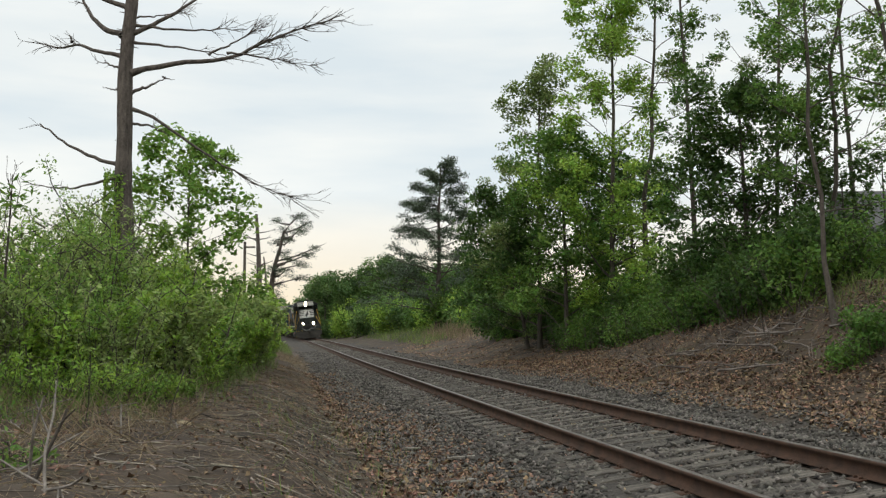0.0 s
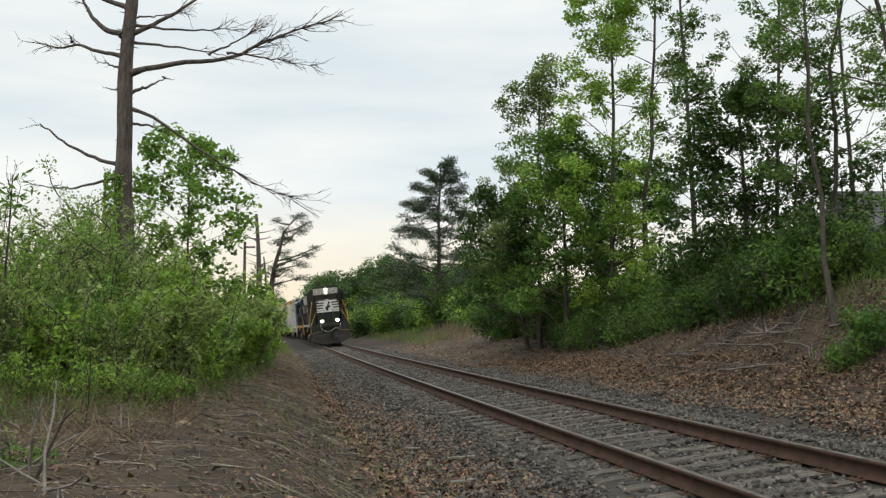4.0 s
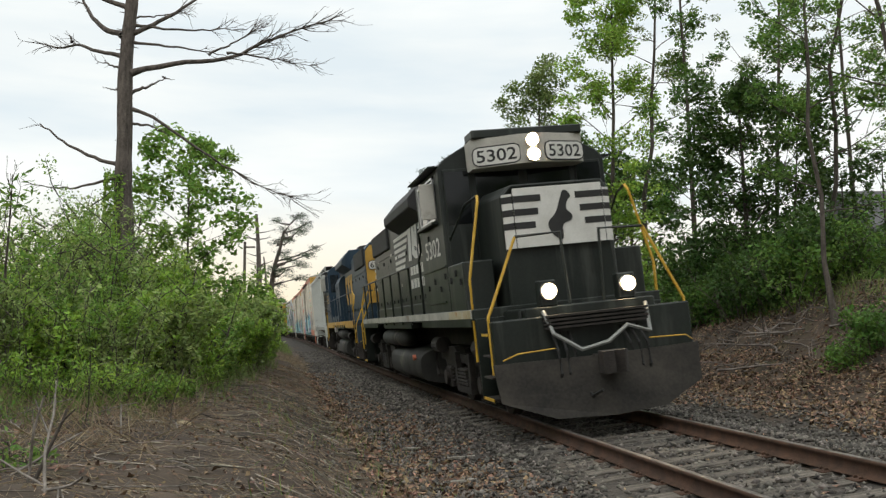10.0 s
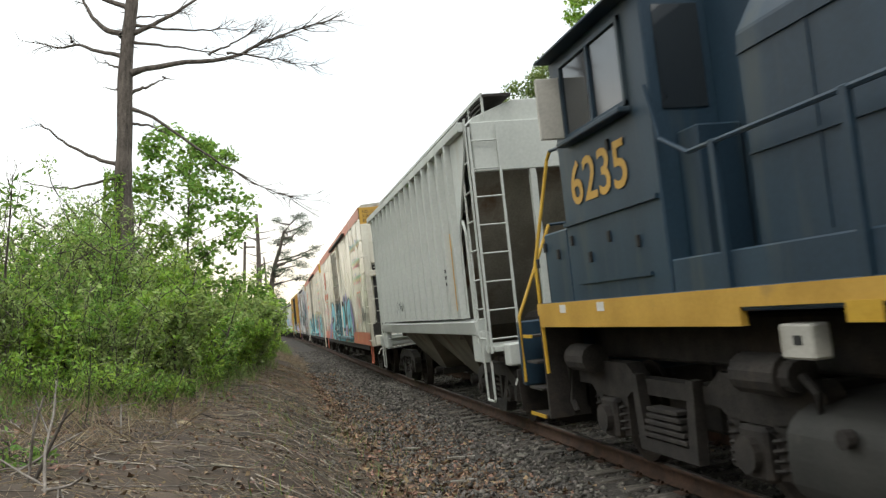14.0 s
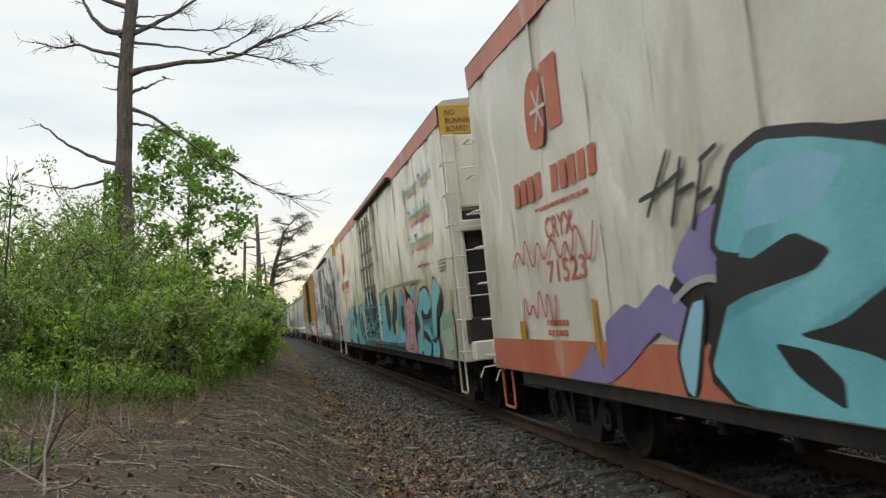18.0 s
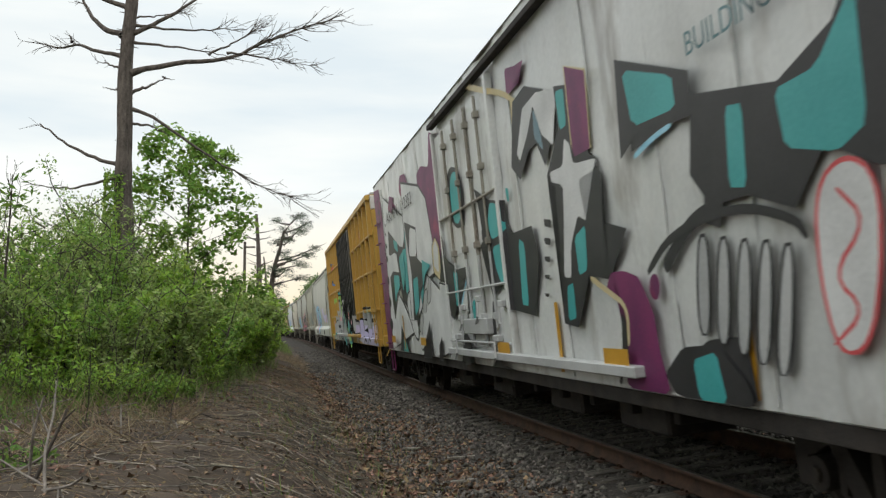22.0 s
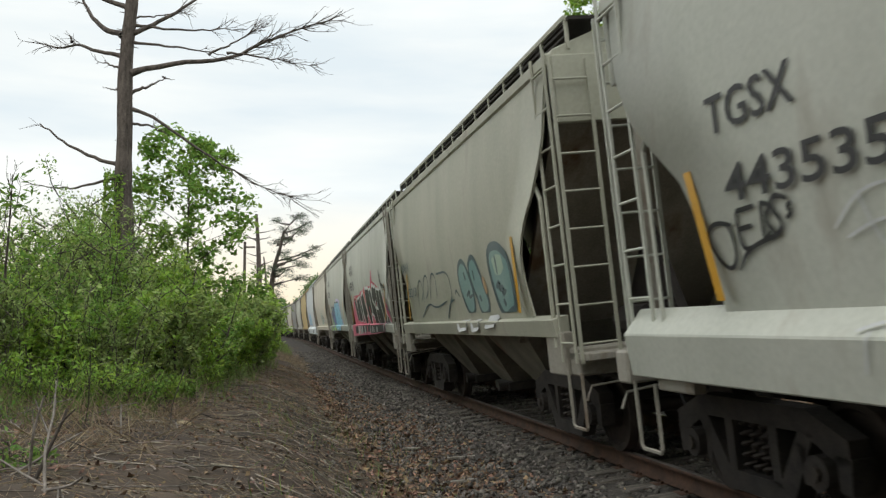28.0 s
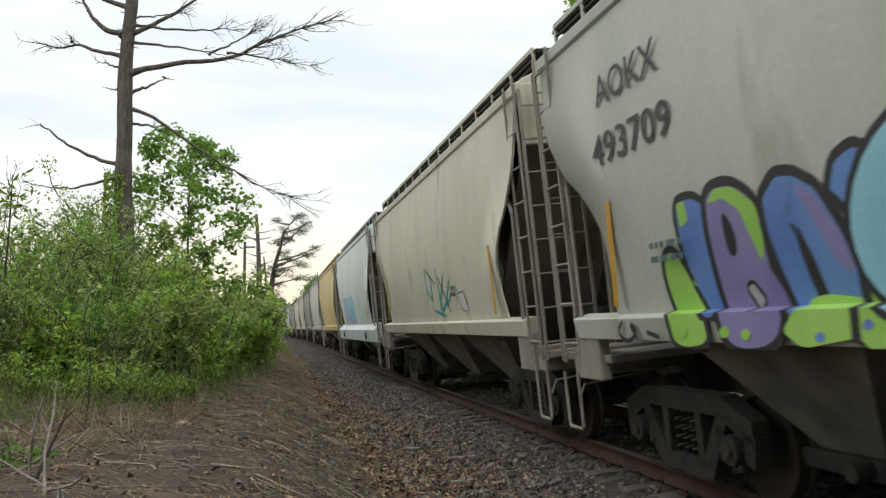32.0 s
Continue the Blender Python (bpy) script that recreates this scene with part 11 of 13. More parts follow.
    paint(car, y, 46, "g_black", [(-1.13, 3.67), (-0.83, 3.99), (-0.31, 3.91), (-0.01, 3.63), (-0.09, 3.16), (-0.24, 3.01), (-0.64, 2.99), (-1.02, 3.18)], cuts=2, skin=flank)
    paint(car, y, 47, "g_sea", [(-0.87, 3.65), (-0.68, 3.87), (-0.33, 3.85), (-0.14, 3.65), (-0.20, 3.21), (-0.57, 3.03), (-0.88, 3.20)], cuts=2, skin=flank, label="sea-green painted inset")
    paint(car, y, 48, "g_black", [(-1.07, 2.38), (-0.31, 2.38), (-0.74, 2.05), (-1.09, 1.88)], cuts=0, skin=flank)
    paint(car, y, 49, "g_black", [(0.80, 2.83), (1.16, 2.82), (1.27, 2.69), (0.83, 2.63)], skin=flank)
    paint(car, y, 50, "g_black", [(0.63, 3.43), (1.38, 3.16), (1.99, 3.07), (2.02, 2.75), (2.19, 2.64), (2.60, 2.57), (2.44, 1.75), (2.02, 1.81), (1.70, 1.96), (1.54, 2.01), (1.07, 1.88), (1.08, 2.47), (0.67, 2.62), (1.07, 2.73), (1.36, 3.10), (0.76, 3.27)], cuts=0, skin=flank, label="black painted letter depth")
    paint(car, y, 51, "g_sea", [(1.17, 2.86), (1.38, 3.13), (1.88, 3.03), (1.91, 2.68), (1.32, 2.64)], skin=flank, label="sea-green painted inset")
    paint(car, y, 52, "g_sea", [(1.30, 2.54), (2.04, 2.58), (2.00, 1.94), (1.55, 2.05), (1.36, 2.28)], skin=flank, label="sea-green painted inset")
    paint(car, y, 53, "g_sea", [(2.06, 3.21), (2.19, 3.19), (2.18, 3.04), (2.09, 3.04)], skin=flank)
    paint(car, y, 54, "g_black", [(1.00, 1.84), (1.20, 1.83), (1.05, 1.33), (0.96, 1.11), (0.79, 1.25)], skin=flank)
    paint(car, y, 55, "g_black", [(-0.65, 1.57), (-0.38, 1.75), (0.04, 1.86), (-0.11, 1.48), (-0.44, 1.52)], skin=flank)
    paint(car, y, 56, "g_sea", [(-0.23, 1.56), (-0.13, 1.87), (0.05, 1.90), (-0.06, 1.56)], skin=flank)
    paint(car, y, 57, "g_black", [(-1.23, 0.95), (-0.84, 1.48), (-0.51, 1.29), (-0.32, 0.95)], cuts=0, skin=flank)
    paint(car, y, 58, "g_black", [(0.67, 0.95), (0.92, 1.21), (1.31, 0.99), (1.83, 0.95), (1.62, 0.95), (0.90, 0.95)], cuts=0, skin=flank)
    paint(car, y, 59, "g_magenta", [(2.58, 4.57), (2.97, 4.49), (3.34, 4.46), (2.81, 4.27), (3.13, 4.27), (2.55, 4.24)], skin=flank, label="magenta sprayed cloud")
    paint(car, y, 60, "g_halo", [(0.70, 4.92), (2.50, 4.32), (2.92, 4.10), (2.61, 3.42), (2.69, 4.14), (2.39, 4.28), (0.78, 4.80)], skin=flank)
    paint(car, y, 61, "g_black", [(1.71, 2.63), (2.97, 2.64), (3.11, 2.31), (2.79, 1.61), (1.67, 1.72)], cuts=0, skin=flank, label="black painted letter depth")
    paint(car, y, 62, "g_sea", [(2.40, 2.55), (2.61, 2.47), (2.53, 1.73), (2.27, 1.76)], skin=flank, label="sea-green painted inset")
    paint(car, y, 63, "g_black", [(2.44, 3.40), (2.76, 4.12), (3.25, 4.18), (3.86, 3.98), (3.81, 3.80), (3.94, 3.42), (3.68, 3.19), (3.45, 3.49), (3.16, 3.46), (2.74, 3.20)], cuts=0, skin=flank)
    paint(car, y, 64, "g_white", [(2.72, 3.51), (3.10, 3.96), (3.61, 4.01), (4.25, 3.89), (3.98, 3.36), (3.66, 3.54), (3.47, 3.90), (3.20, 3.66), (2.81, 3.41)], cuts=0, skin=flank, label="white sprayed letter with black edge")
    paint(car, y, 65, "g_blue_grey", [(3.46, 3.88), (3.61, 3.65), (3.67, 3.36), (3.40, 3.56)], skin=flank)
    paint(car, y, 66, "g_black", [(4.18, 3.92), (4.51, 3.85), (4.52, 3.22), (4.89, 3.13), (5.16, 2.86), (5.04, 2.44), (5.56, 2.32), (5.08, 1.91), (4.58, 1.97), (4.13, 1.48), (3.73, 1.52), (3.80, 2.24), (3.91, 2.94), (3.69, 3.09), (3.97, 3.31), (4.19, 3.49)], cuts=0, skin=flank, label="black painted letter depth")
    paint(car, y, 67, "g_sea", [(4.21, 3.86), (4.45, 3.83), (4.42, 3.47), (4.23, 3.46)], skin=flank, label="sea-green painted inset")
    paint(car, y, 68, "g_magenta", [(4.54, 4.02), (5.03, 3.84), (4.96, 3.13), (4.51, 3.13)], "g_halo", 0.03, cuts=0, skin=flank, label="magenta sprayed cloud")
    paint(car, y, 69, "g_white", [(3.79, 3.11), (4.19, 3.10), (4.32, 3.36), (4.45, 3.28), (4.49, 3.07), (5.08, 3.02), (4.97, 2.92), (4.57, 2.90), (4.62, 2.63), (4.67, 2.49), (4.45, 2.57), (4.17, 2.29), (4.08, 1.98), (3.87, 2.00), (4.07, 2.63), (4.14, 2.92), (3.81, 3.00)], "g_black", 0.035, skin=flank, label="white painted star")
    paint(car, y, 70, "g_sea", [(4.30, 2.37), (4.62, 2.46), (4.55, 2.03), (4.31, 1.99)], skin=flank, label="sea-green painted inset")
    paint(car, y, 71, "g_sea", [(3.93, 1.90), (4.12, 1.93), (4.10, 1.57), (3.87, 1.55)], skin=flank)
    paint(car, y, 72, "g_black", [(3.43, 2.66), (3.67, 2.62), (3.63, 2.54), (3.43, 2.58)], skin=flank)
    paint(car, y, 73, "g_black", [(3.37, 2.46), (3.59, 2.43), (3.55, 2.36), (3.38, 2.39)], skin=flank)
    paint(car, y, 74, "g_black", [(3.31, 2.26), (3.51, 2.24), (3.47, 2.18), (3.32, 2.21)], skin=flank)
    paint(car, y, 75, "g_black", [(3.25, 2.06), (3.43, 2.05), (3.39, 2.00), (3.26, 2.02)], skin=flank)
    paint(car, y, 76, "g_black", [(3.19, 1.86), (3.34, 1.85), (3.30, 1.81), (3.20, 1.83)], skin=flank)
    paint(car, y, 77, "g_black", [(6.34, 0.95), (6.36, 1.13), (6.52, 1.29), (6.75, 1.39), (7.25, 1.42), (7.32, 0.95)], skin=flank)
    paint(car, y, 78, "g_magenta", [(4.98, 1.84), (5.11, 1.97), (5.40, 1.97), (5.69, 1.90), (5.90, 1.61), (5.94, 1.27), (6.05, 0.95), (5.20, 0.95), (5.26, 1.25), (5.38, 1.55), (5.26, 1.71), (5.07, 1.79)], skin=flank, label="magenta sprayed cloud")
    paint(car, y, 79, "g_magenta", [(5.86, 1.75), (5.92, 1.90), (6.06, 1.91), (6.08, 1.77), (5.98, 1.68)], cuts=2, skin=flank)
    paint(car, y, 80, "g_black", [(5.24, 1.61), (5.33, 1.55), (5.31, 1.25), (5.05, 0.95), (5.03, 1.00), (5.20, 1.32)], skin=flank)
    brush(car, y, 81, "g_halo", [(4.62, 1.95), (5.05, 1.79), (5.40, 1.66), (5.33, 1.32)], 0.06, skin=flank)
    paint(car, y, 82, "g_black", [(5.79, 3.56), (7.09, 3.08), (7.07, 2.97), (6.54, 2.99), (5.86, 2.92)], cuts=0, skin=flank)
    paint(car, y, 83, "g_sea", [(5.95, 3.42), (6.13, 3.36), (6.86, 3.16), (6.80, 3.09), (6.41, 3.13), (6.02, 3.05)], skin=flank, label="sea-green painted inset")
    paint(car, y, 84, "g_black", [(7.03, 2.98), (7.27, 3.01), (7.28, 2.47), (7.11, 2.15), (6.91, 2.21)], cuts=0, skin=flank)
    brush(car, y, 85, "g_black", [(6.20, 1.93), (6.45, 2.10), (6.76, 2.26), (7.14, 2.31)], 0.12, skin=flank)
    brush(car, y, 86, "g_sky", [(5.89, 2.87), (6.26, 2.95), (6.59, 2.98)], 0.05, skin=flank)
    paint(car, y, 87, "g_black", [(6.78, 2.57), (6.93, 3.12), (7.96, 2.93), (8.51, 3.11), (8.68, 3.31), (8.93, 3.79), (9.22, 3.69), (9.10, 3.11), (9.01, 2.26), (8.72, 2.29), (8.32, 2.48), (7.98, 2.17), (7.49, 2.32), (7.02, 2.31)], cuts=0, skin=flank, label="black painted letter depth")
    paint(car, y, 88, "g_black", [(5.73, 3.73), (6.94, 3.29), (6.90, 3.01), (6.00, 3.04), (5.63, 2.90)], cuts=0, skin=flank)
    paint(car, y, 89, "g_sea", [(5.84, 3.61), (6.69, 3.33), (6.69, 3.08), (5.93, 3.11)], skin=flank, label="sea-green painted inset")
    paint(car, y, 90, "g_sea", [(7.92, 2.89), (8.33, 2.91), (8.72, 3.25), (8.68, 2.52), (8.42, 2.42), (7.96, 2.53)], skin=flank, label="sea-green painted inset")
    paint(car, y, 91, "g_sea", [(7.36, 2.93), (7.56, 2.90), (7.50, 2.37), (7.29, 2.40)], skin=flank)
    paint(car, y, 92, "g_magenta", [(9.01, 3.85), (9.26, 3.85), (9.65, 3.59), (9.82, 3.30), (9.81, 2.94), (9.66, 2.62), (9.41, 2.71), (9.12, 2.63), (9.26, 3.16)], skin=flank, label="magenta sprayed cloud")
    paint(car, y, 93, "g_magenta", [(7.35, 4.48), (8.26, 4.31), (9.15, 3.98), (9.15, 3.81), (8.46, 4.14), (7.17, 4.20), (6.92, 4.22)], "g_halo", 0.03, skin=flank)
    paint(car, y, 94, "g_magenta", [(9.70, 2.06), (10.24, 2.06), (10.23, 1.90), (9.85, 1.89), (9.68, 0.95), (9.52, 0.95)], cuts=0, skin=flank)
    brush(car, y, 95, "g_black", [(5.90, 1.92), (6.38, 2.19), (7.33, 2.28), (7.97, 2.12), (8.06, 1.99)], 0.07, skin=flank)
    paint(car, y, 96, "g_grey", [(6.79, 2.11), (6.93, 2.12), (6.79, 1.42), (6.64, 1.45)], "g_black", 0.03, cuts=2, skin=flank)
    paint(car, y, 97, "g_grey", [(7.07, 2.06), (7.20, 2.08), (7.04, 1.36), (6.89, 1.38)], "g_black", 0.03, cuts=2, skin=flank)
    paint(car, y, 98, "g_grey", [(7.33, 2.02), (7.46, 2.04), (7.28, 1.29), (7.14, 1.32)], "g_black", 0.03, cuts=2, skin=flank)
    paint(car, y, 99, "g_grey", [(7.58, 1.99), (7.70, 2.01), (7.50, 1.24), (7.37, 1.26)], "g_black", 0.03, cuts=2, skin=flank)
    paint(car, y, 100, "g_grey", [(7.81, 1.95), (7.92, 1.97), (7.71, 1.18), (7.58, 1.20)], "g_black", 0.03, cuts=2, skin=flank)
    paint(car, y, 101, "g_white", [(8.20, 2.25), (8.47, 2.39), (8.70, 2.24), (8.62, 1.75), (8.46, 1.38), (8.22, 1.33), (8.14, 1.77)], "g_red", 0.03, cuts=2, skin=flank)
    brush(car, y, 102, "g_red", [(8.37, 2.23), (8.59, 2.03), (8.23, 1.76), (8.49, 1.57), (8.18, 1.38)], 0.03, skin=flank)
    paint(car, y, 103, "g_sky_pale", [(8.81, 2.05), (9.11, 2.24), (9.42, 2.23), (9.59, 2.07), (9.61, 1.79), (9.50, 1.56), (9.26, 1.48), (8.92, 1.56)], "g_black", 0.04, cuts=2, skin=flank)
    paint(car, y, 104, "loco_yellow", [(9.03, 1.60), (9.66, 1.59), (9.61, 1.40), (8.97, 1.39)], cuts=0, skin=flank, label="yellow notice patch")
    paint(car, y, 105, "orange_mark", [(8.94, 1.28), (9.59, 1.29), (9.56, 1.19), (8.91, 1.17)], cuts=0, skin=flank, label="amber reflector strip")
    paint(car, y, 106, "g_black", [(6.18, 0.95), (6.00, 1.11), (6.35, 1.33), (6.87, 1.36), (7.24, 1.10), (7.29, 0.95)], skin=flank)
    paint(car, y, 107, "g_sea", [(6.50, 1.24), (6.85, 1.31), (6.93, 0.95), (6.53, 0.95)], skin=flank)
    paint(car, y, 108, "g_black", [(8.75, 1.30), (9.54, 1.24), (9.43, 0.95), (8.82, 0.95)], skin=flank)
    paint(car, y, 109, "g_sea", [(9.10, 1.18), (9.20, 1.23), (9.20, 0.95), (9.04, 0.95)], skin=flank)
    paint(car, y, 110, "g_sea", [(9.37, 1.23), (9.45, 1.23), (9.38, 0.95), (9.28, 0.95)], skin=flank)
    brush(car, y, 111, "g_halo", [(9.12, 2.63), (9.27, 2.69), (9.25, 2.44), (9.44, 2.66), (9.49, 2.49)], 0.05, skin=flank)
    brush(car, y, 112, "g_halo", [(9.23, 2.36), (9.57, 2.47), (9.45, 2.21), (9.76, 2.44), (9.73, 2.17)], 0.05, skin=flank)
    paint(car, y, 113, "g_black", [(-2.02, 3.43), (-1.85, 3.10), (-1.66, 2.93), (-1.66, 2.68), (-1.37, 2.55), (-1.53, 1.67), (-1.66, 1.80), (-1.59, 2.19), (-2.41, 2.28), (-2.15, 2.31), (-2.04, 2.38), (-2.03, 2.94)], cuts=0, skin=flank)
    paint(car, y, 114, "g_black", [(-1.37, 2.53), (-0.83, 2.39), (-0.90, 1.98), (-1.39, 1.62), (-1.53, 1.67)], cuts=0, skin=flank)
    paint(car, y, 115, "g_sea", [(-1.12, 2.36), (-0.86, 2.34), (-0.90, 1.87), (-1.13, 1.82)], cuts=0, skin=flank)
    paint(car, y, 116, "g_black", [(-0.83, 2.39), (-0.24, 2.39), (-0.26, 2.25), (-0.75, 1.91), (-0.93, 1.83)], cuts=0, skin=flank)
    paint(car, y, 117, "g_white", [(-0.77, 1.81), (-0.28, 2.16), (-0.37, 1.73), (-0.61, 1.66)], cuts=0, skin=flank)
    paint(car, y, 118, "g_sky", [(-0.83, 1.81), (-0.31, 2.20), (-0.29, 2.17), (-0.79, 1.77)], cuts=0, skin=flank)
    paint(car, y, 119, "g_black", [(-0.64, 1.21), (-0.44, 1.36), (-0.53, 0.93), (-0.93, 0.91)], cuts=0, skin=flank)
    paint(car, y, 120, "g_black", [(-3.06, 1.16), (-2.72, 1.33), (-2.80, 0.89), (-3.15, 0.90)], cuts=0, skin=flank)
    paint(car, y, 121, "g_black", [(-4.62, 1.07), (-3.74, 1.61), (-3.95, 1.12), (-3.82, 0.91), (-4.71, 0.90)], cuts=0, skin=flank)
    paint(car, y, 123, "g_sea", [(-3.91, 2.77), (-3.14, 2.62), (-3.68, 2.48), (-4.04, 2.25)], cuts=0, skin=flank)
    lettering("slogan", "BUILDING AMERICA", M["overpaint"], car, side_matrix(6.97, 3.38, -1, y + 0.05), 0.17, 2.15)
    crest = [(7.55, 4.6), (8.45, 4.6), (8.5, 4.2), (8.3, 3.85), (8.0, 3.72), (7.7, 3.85), (7.5, 4.2)]
    paint(car, y, 118, "g_white", crest, "g_blue", 0.04, label="plain striped crest shape")
    for j in range(3):
        brush(car, y, 119, "g_rust", [(7.72 + 0.24 * j, 3.9), (7.72 + 0.24 * j, 4.35)], 0.09)
    paint(car, y, 119, "g_blue", [(7.5, 4.4), (8.5, 4.4), (8.45, 4.62), (7.55, 4.62)], cuts=0)
    lettering("car_number", "112352", M["black"], car, side_matrix(-5.7, 3.92, -1, y + 0.04), 0.25, 1.3)
    lettering("mark", "ARMN", M["black"], car, side_matrix(-7.9, 3.9, -1, y + 0.046), 0.26, 1.7)
    for x in (-8.5, -4.6, 1.2, 4.9, 8.7):
        patch("reflector", M["orange_mark"], car, [(x, 1.15), (x + 0.55, 1.15), (x + 0.55, 1.3), (x, 1.3)], Y + 0.12, -1, 0.0, "amber reflector strip")
    scrawl(car, Y, 0, 1.0, 1.3, 1.5, "g_black", 29).matrix_basis = face_matrix(X + 0.36, -1.0, 0, 1) @ turn_end


def build_hoppers():
    # ribbed hopper behind the engines
    car, X, ys = covered_hopper("light grey ribbed two-bay covered hopper behind the engines", "hopper_white", -36.3, -50.7, ribs=15, bays=2)
    for x in (-X + 2.0, X - 1.7):
        patch("reflector", M["orange_mark"], car, [(x, 1.75), (x + 0.1, 1.75), (x + 0.1, 3.0), (x, 3.0)], 1.53, -1, 0.006)
    stencil(car, 1.53, X - 2.6, 2.4, (0.4, 0.4, 0.3), "black")
    scrawl(car, 1.6, -X + 4, -X + 5, 1.8, 2.1, "g_black", 51)
    spec = [
        # label, paint, front, back, deep sill
        ("grey covered hopper with a deep sill and sky-blue graffiti", "hopper_grey", -142.3, -160.3, True),
        ("drab grey curved-side covered hopper with faded blue bubble letters", "hopper_drab", -160.3, -172.6, False),
        ("grey curved-side covered hopper with red, white and black graffiti", "hopper_grey", -172.6, -185.2, False),
        ("grey curved-side covered hopper with lime and blue graffiti", "hopper_grey", -185.2, -197.6, False),
        ("beige curved-side covered hopper with a small teal tag", "hopper_beige", -197.6, -212.0, False),
        ("pale blue covered hopper in the train", "hopper_pale", -212.0, -227.0, True),
        ("tan covered hopper in the train", "hopper_tan", -227.0, -241.0, False),
        ("grey covered hopper far back in the train", "hopper_grey", -241.0, -255.0, False),
        ("dark grey covered hopper far back in the train", "hopper_dark", -255.0, -269.0, False),
        ("beige covered hopper far back in the train", "hopper_beige", -269.0, -283.0, False),
        ("grey covered hopper far back in the train", "hopper_grey", -283.0, -297.0, False),
        ("dark grey covered hopper far back in the train", "hopper_dark", -297.0, -311.0, False),
        ("grey covered hopper far back in the train", "hopper_grey", -311.0, -325.0, False),
        ("beige covered hopper far back in the train", "hopper_beige", -325.0, -339.0, False),
    ]
    made = []
    for lab, colour, front, back, low_sill in spec:
        car, X, ys = covered_hopper(lab, colour, front, back, bays=3, sill_deep=low_sill, pale=front > -170, nose=0.55 if front == -172.6 else 1.0)
        made.append((car, X))
        y = 1.565
        for s in (-1, 1):
            for d in (-1, 1):
                a, b = (X - 1.43, X - 1.2) if front == -172.6 and d > 0 else (d * (X - 1.65), d * (X - 1.38)) if low_sill else (d * (X - 1.66), d * (X - 1.72))
                patch("reflector", M["orange_mark"], car, [(a - 0.05, 1.66), (a + 0.05, 1.66), (b + 0.05, 2.6), (b - 0.05, 2.6)], 1.56, s, 0.004, "amber reflector strip")
                if low_sill:
                    patch("reflector", M["orange_mark"], car, [(d * 3.72 - 0.05, 1.66), (d * 3.72 + 0.05, 1.66), (d * 3.87 + 0.05, 2.05), (d * 3.87 - 0.05, 2.05)], 1.56, s, 0.004, "amber reflector strip")
                    slab("card_holder", M["under"], car, d * 4.0 - 0.13, d * 4.0 + 0.13, s * 1.58, s * 1.61, 1.14, 1.36, 0.005, "small steel card holder on the sill")
    y = 1.57

    def deep_side(x, z):
        return float(np.interp(z, [1.02, 1.06, 1.42, 1.62, 1.63], [1.565, 1.565, 1.605, 1.46, ys(1.63) + 0.006])) if z < 1.63 else ys(z) + 0.006

    def plain_side(x, z):
        return 1.566 if z < 1.585 else ys(z) + 0.006
    heights = [1.75 + 0.2 * k for k in range(14)]

    def coat(half, low_sill, nose=1.0):
        end = lambda z, d: half - (0.02 if low_sill else 0.52) if z < 1.59 else half - end_cut(z, low_sill) * (nose if d > 0 else 1) - 0.01
        return ((), [1.06, 1.42, 1.62, 1.63] + heights, deep_side, end) if low_sill else ((), [1.58, 1.6] + heights, plain_side, end)

    def marks(car, mark, x, z, h, w, words, x2, z2, h2, w2, mat="g_black"):
        lettering("mark", mark, M[mat], car, side_matrix(x, z, -1, max(ys(z), ys(z + h)) + 0.016), h, w, 0, 0.01)
        lettering("car_number", words, M[mat], car, side_matrix(x2, z2, -1, max(ys(z2), ys(z2 + h2)) + 0.016), h2, w2, 0, 0.01)
    # grey with sky-blue letters
    car, X = made[0]
    deep = coat(X, True)
    marks(car, "TGSX", -6.14, 2.78, 0.26, 1.0, "443535", -6.02, 2.3, 0.25, 1.62)
    paint(car, y, 1, "g_sky", [(-3.80, 2.76), (-3.94, 1.80), (-2.05, 1.62), (0.43, 1.88), (0.49, 2.63), (-1.68, 2.81)], "g_blue", 0.04, skin=deep)
    paint(car, y, 2, "g_lilac", [(2.41, 2.59), (3.65, 2.59), (4.13, 2.16), (5.84, 2.20), (6.48, 2.28), (6.74, 1.77), (4.23, 1.76), (2.82, 1.96)], skin=deep)
    brush(car, y, 3, "g_blue", [(-4.08, 1.64), (-1.93, 2.52), (-0.20, 1.75), (1.42, 2.52)], 0.05, skin=deep)
    brush(car, y, 4, "g_violet", [(2.73, 1.84), (4.28, 2.38), (5.65, 1.89)], 0.05, skin=deep)
    paint(car, y, 5, "g_hotpink", [(-3.03, 1.92), (-2.81, 2.06), (-2.75, 2.40), (-2.54, 2.47), (-2.32, 2.39), (-2.31, 2.21), (-2.51, 2.03), (-2.40, 1.84), (-2.25, 1.65), (-2.27, 1.31), (-2.38, 1.11), (-2.92, 1.07), (-2.84, 1.25), (-3.03, 1.60), (-2.91, 1.75)], cuts=2, skin=deep, label="pink sprayed cloud")
    paint(car, y, 6, "g_hotpink", [(-1.58, 2.50), (-1.45, 2.50), (-1.39, 2.42), (-1.48, 2.25), (-1.55, 2.26)], skin=deep)
    paint(car, y, 7, "g_hotpink", [(-1.19, 2.58), (-1.09, 2.72), (-0.93, 2.65), (-0.84, 2.61), (-0.92, 2.50), (-1.02, 2.45), (-1.18, 2.52)], cuts=2, skin=deep)
    paint(car, y, 8, "g_lilac", [(-2.28, 1.52), (-1.85, 1.54), (-1.88, 1.15), (-2.25, 1.10)], skin=deep)
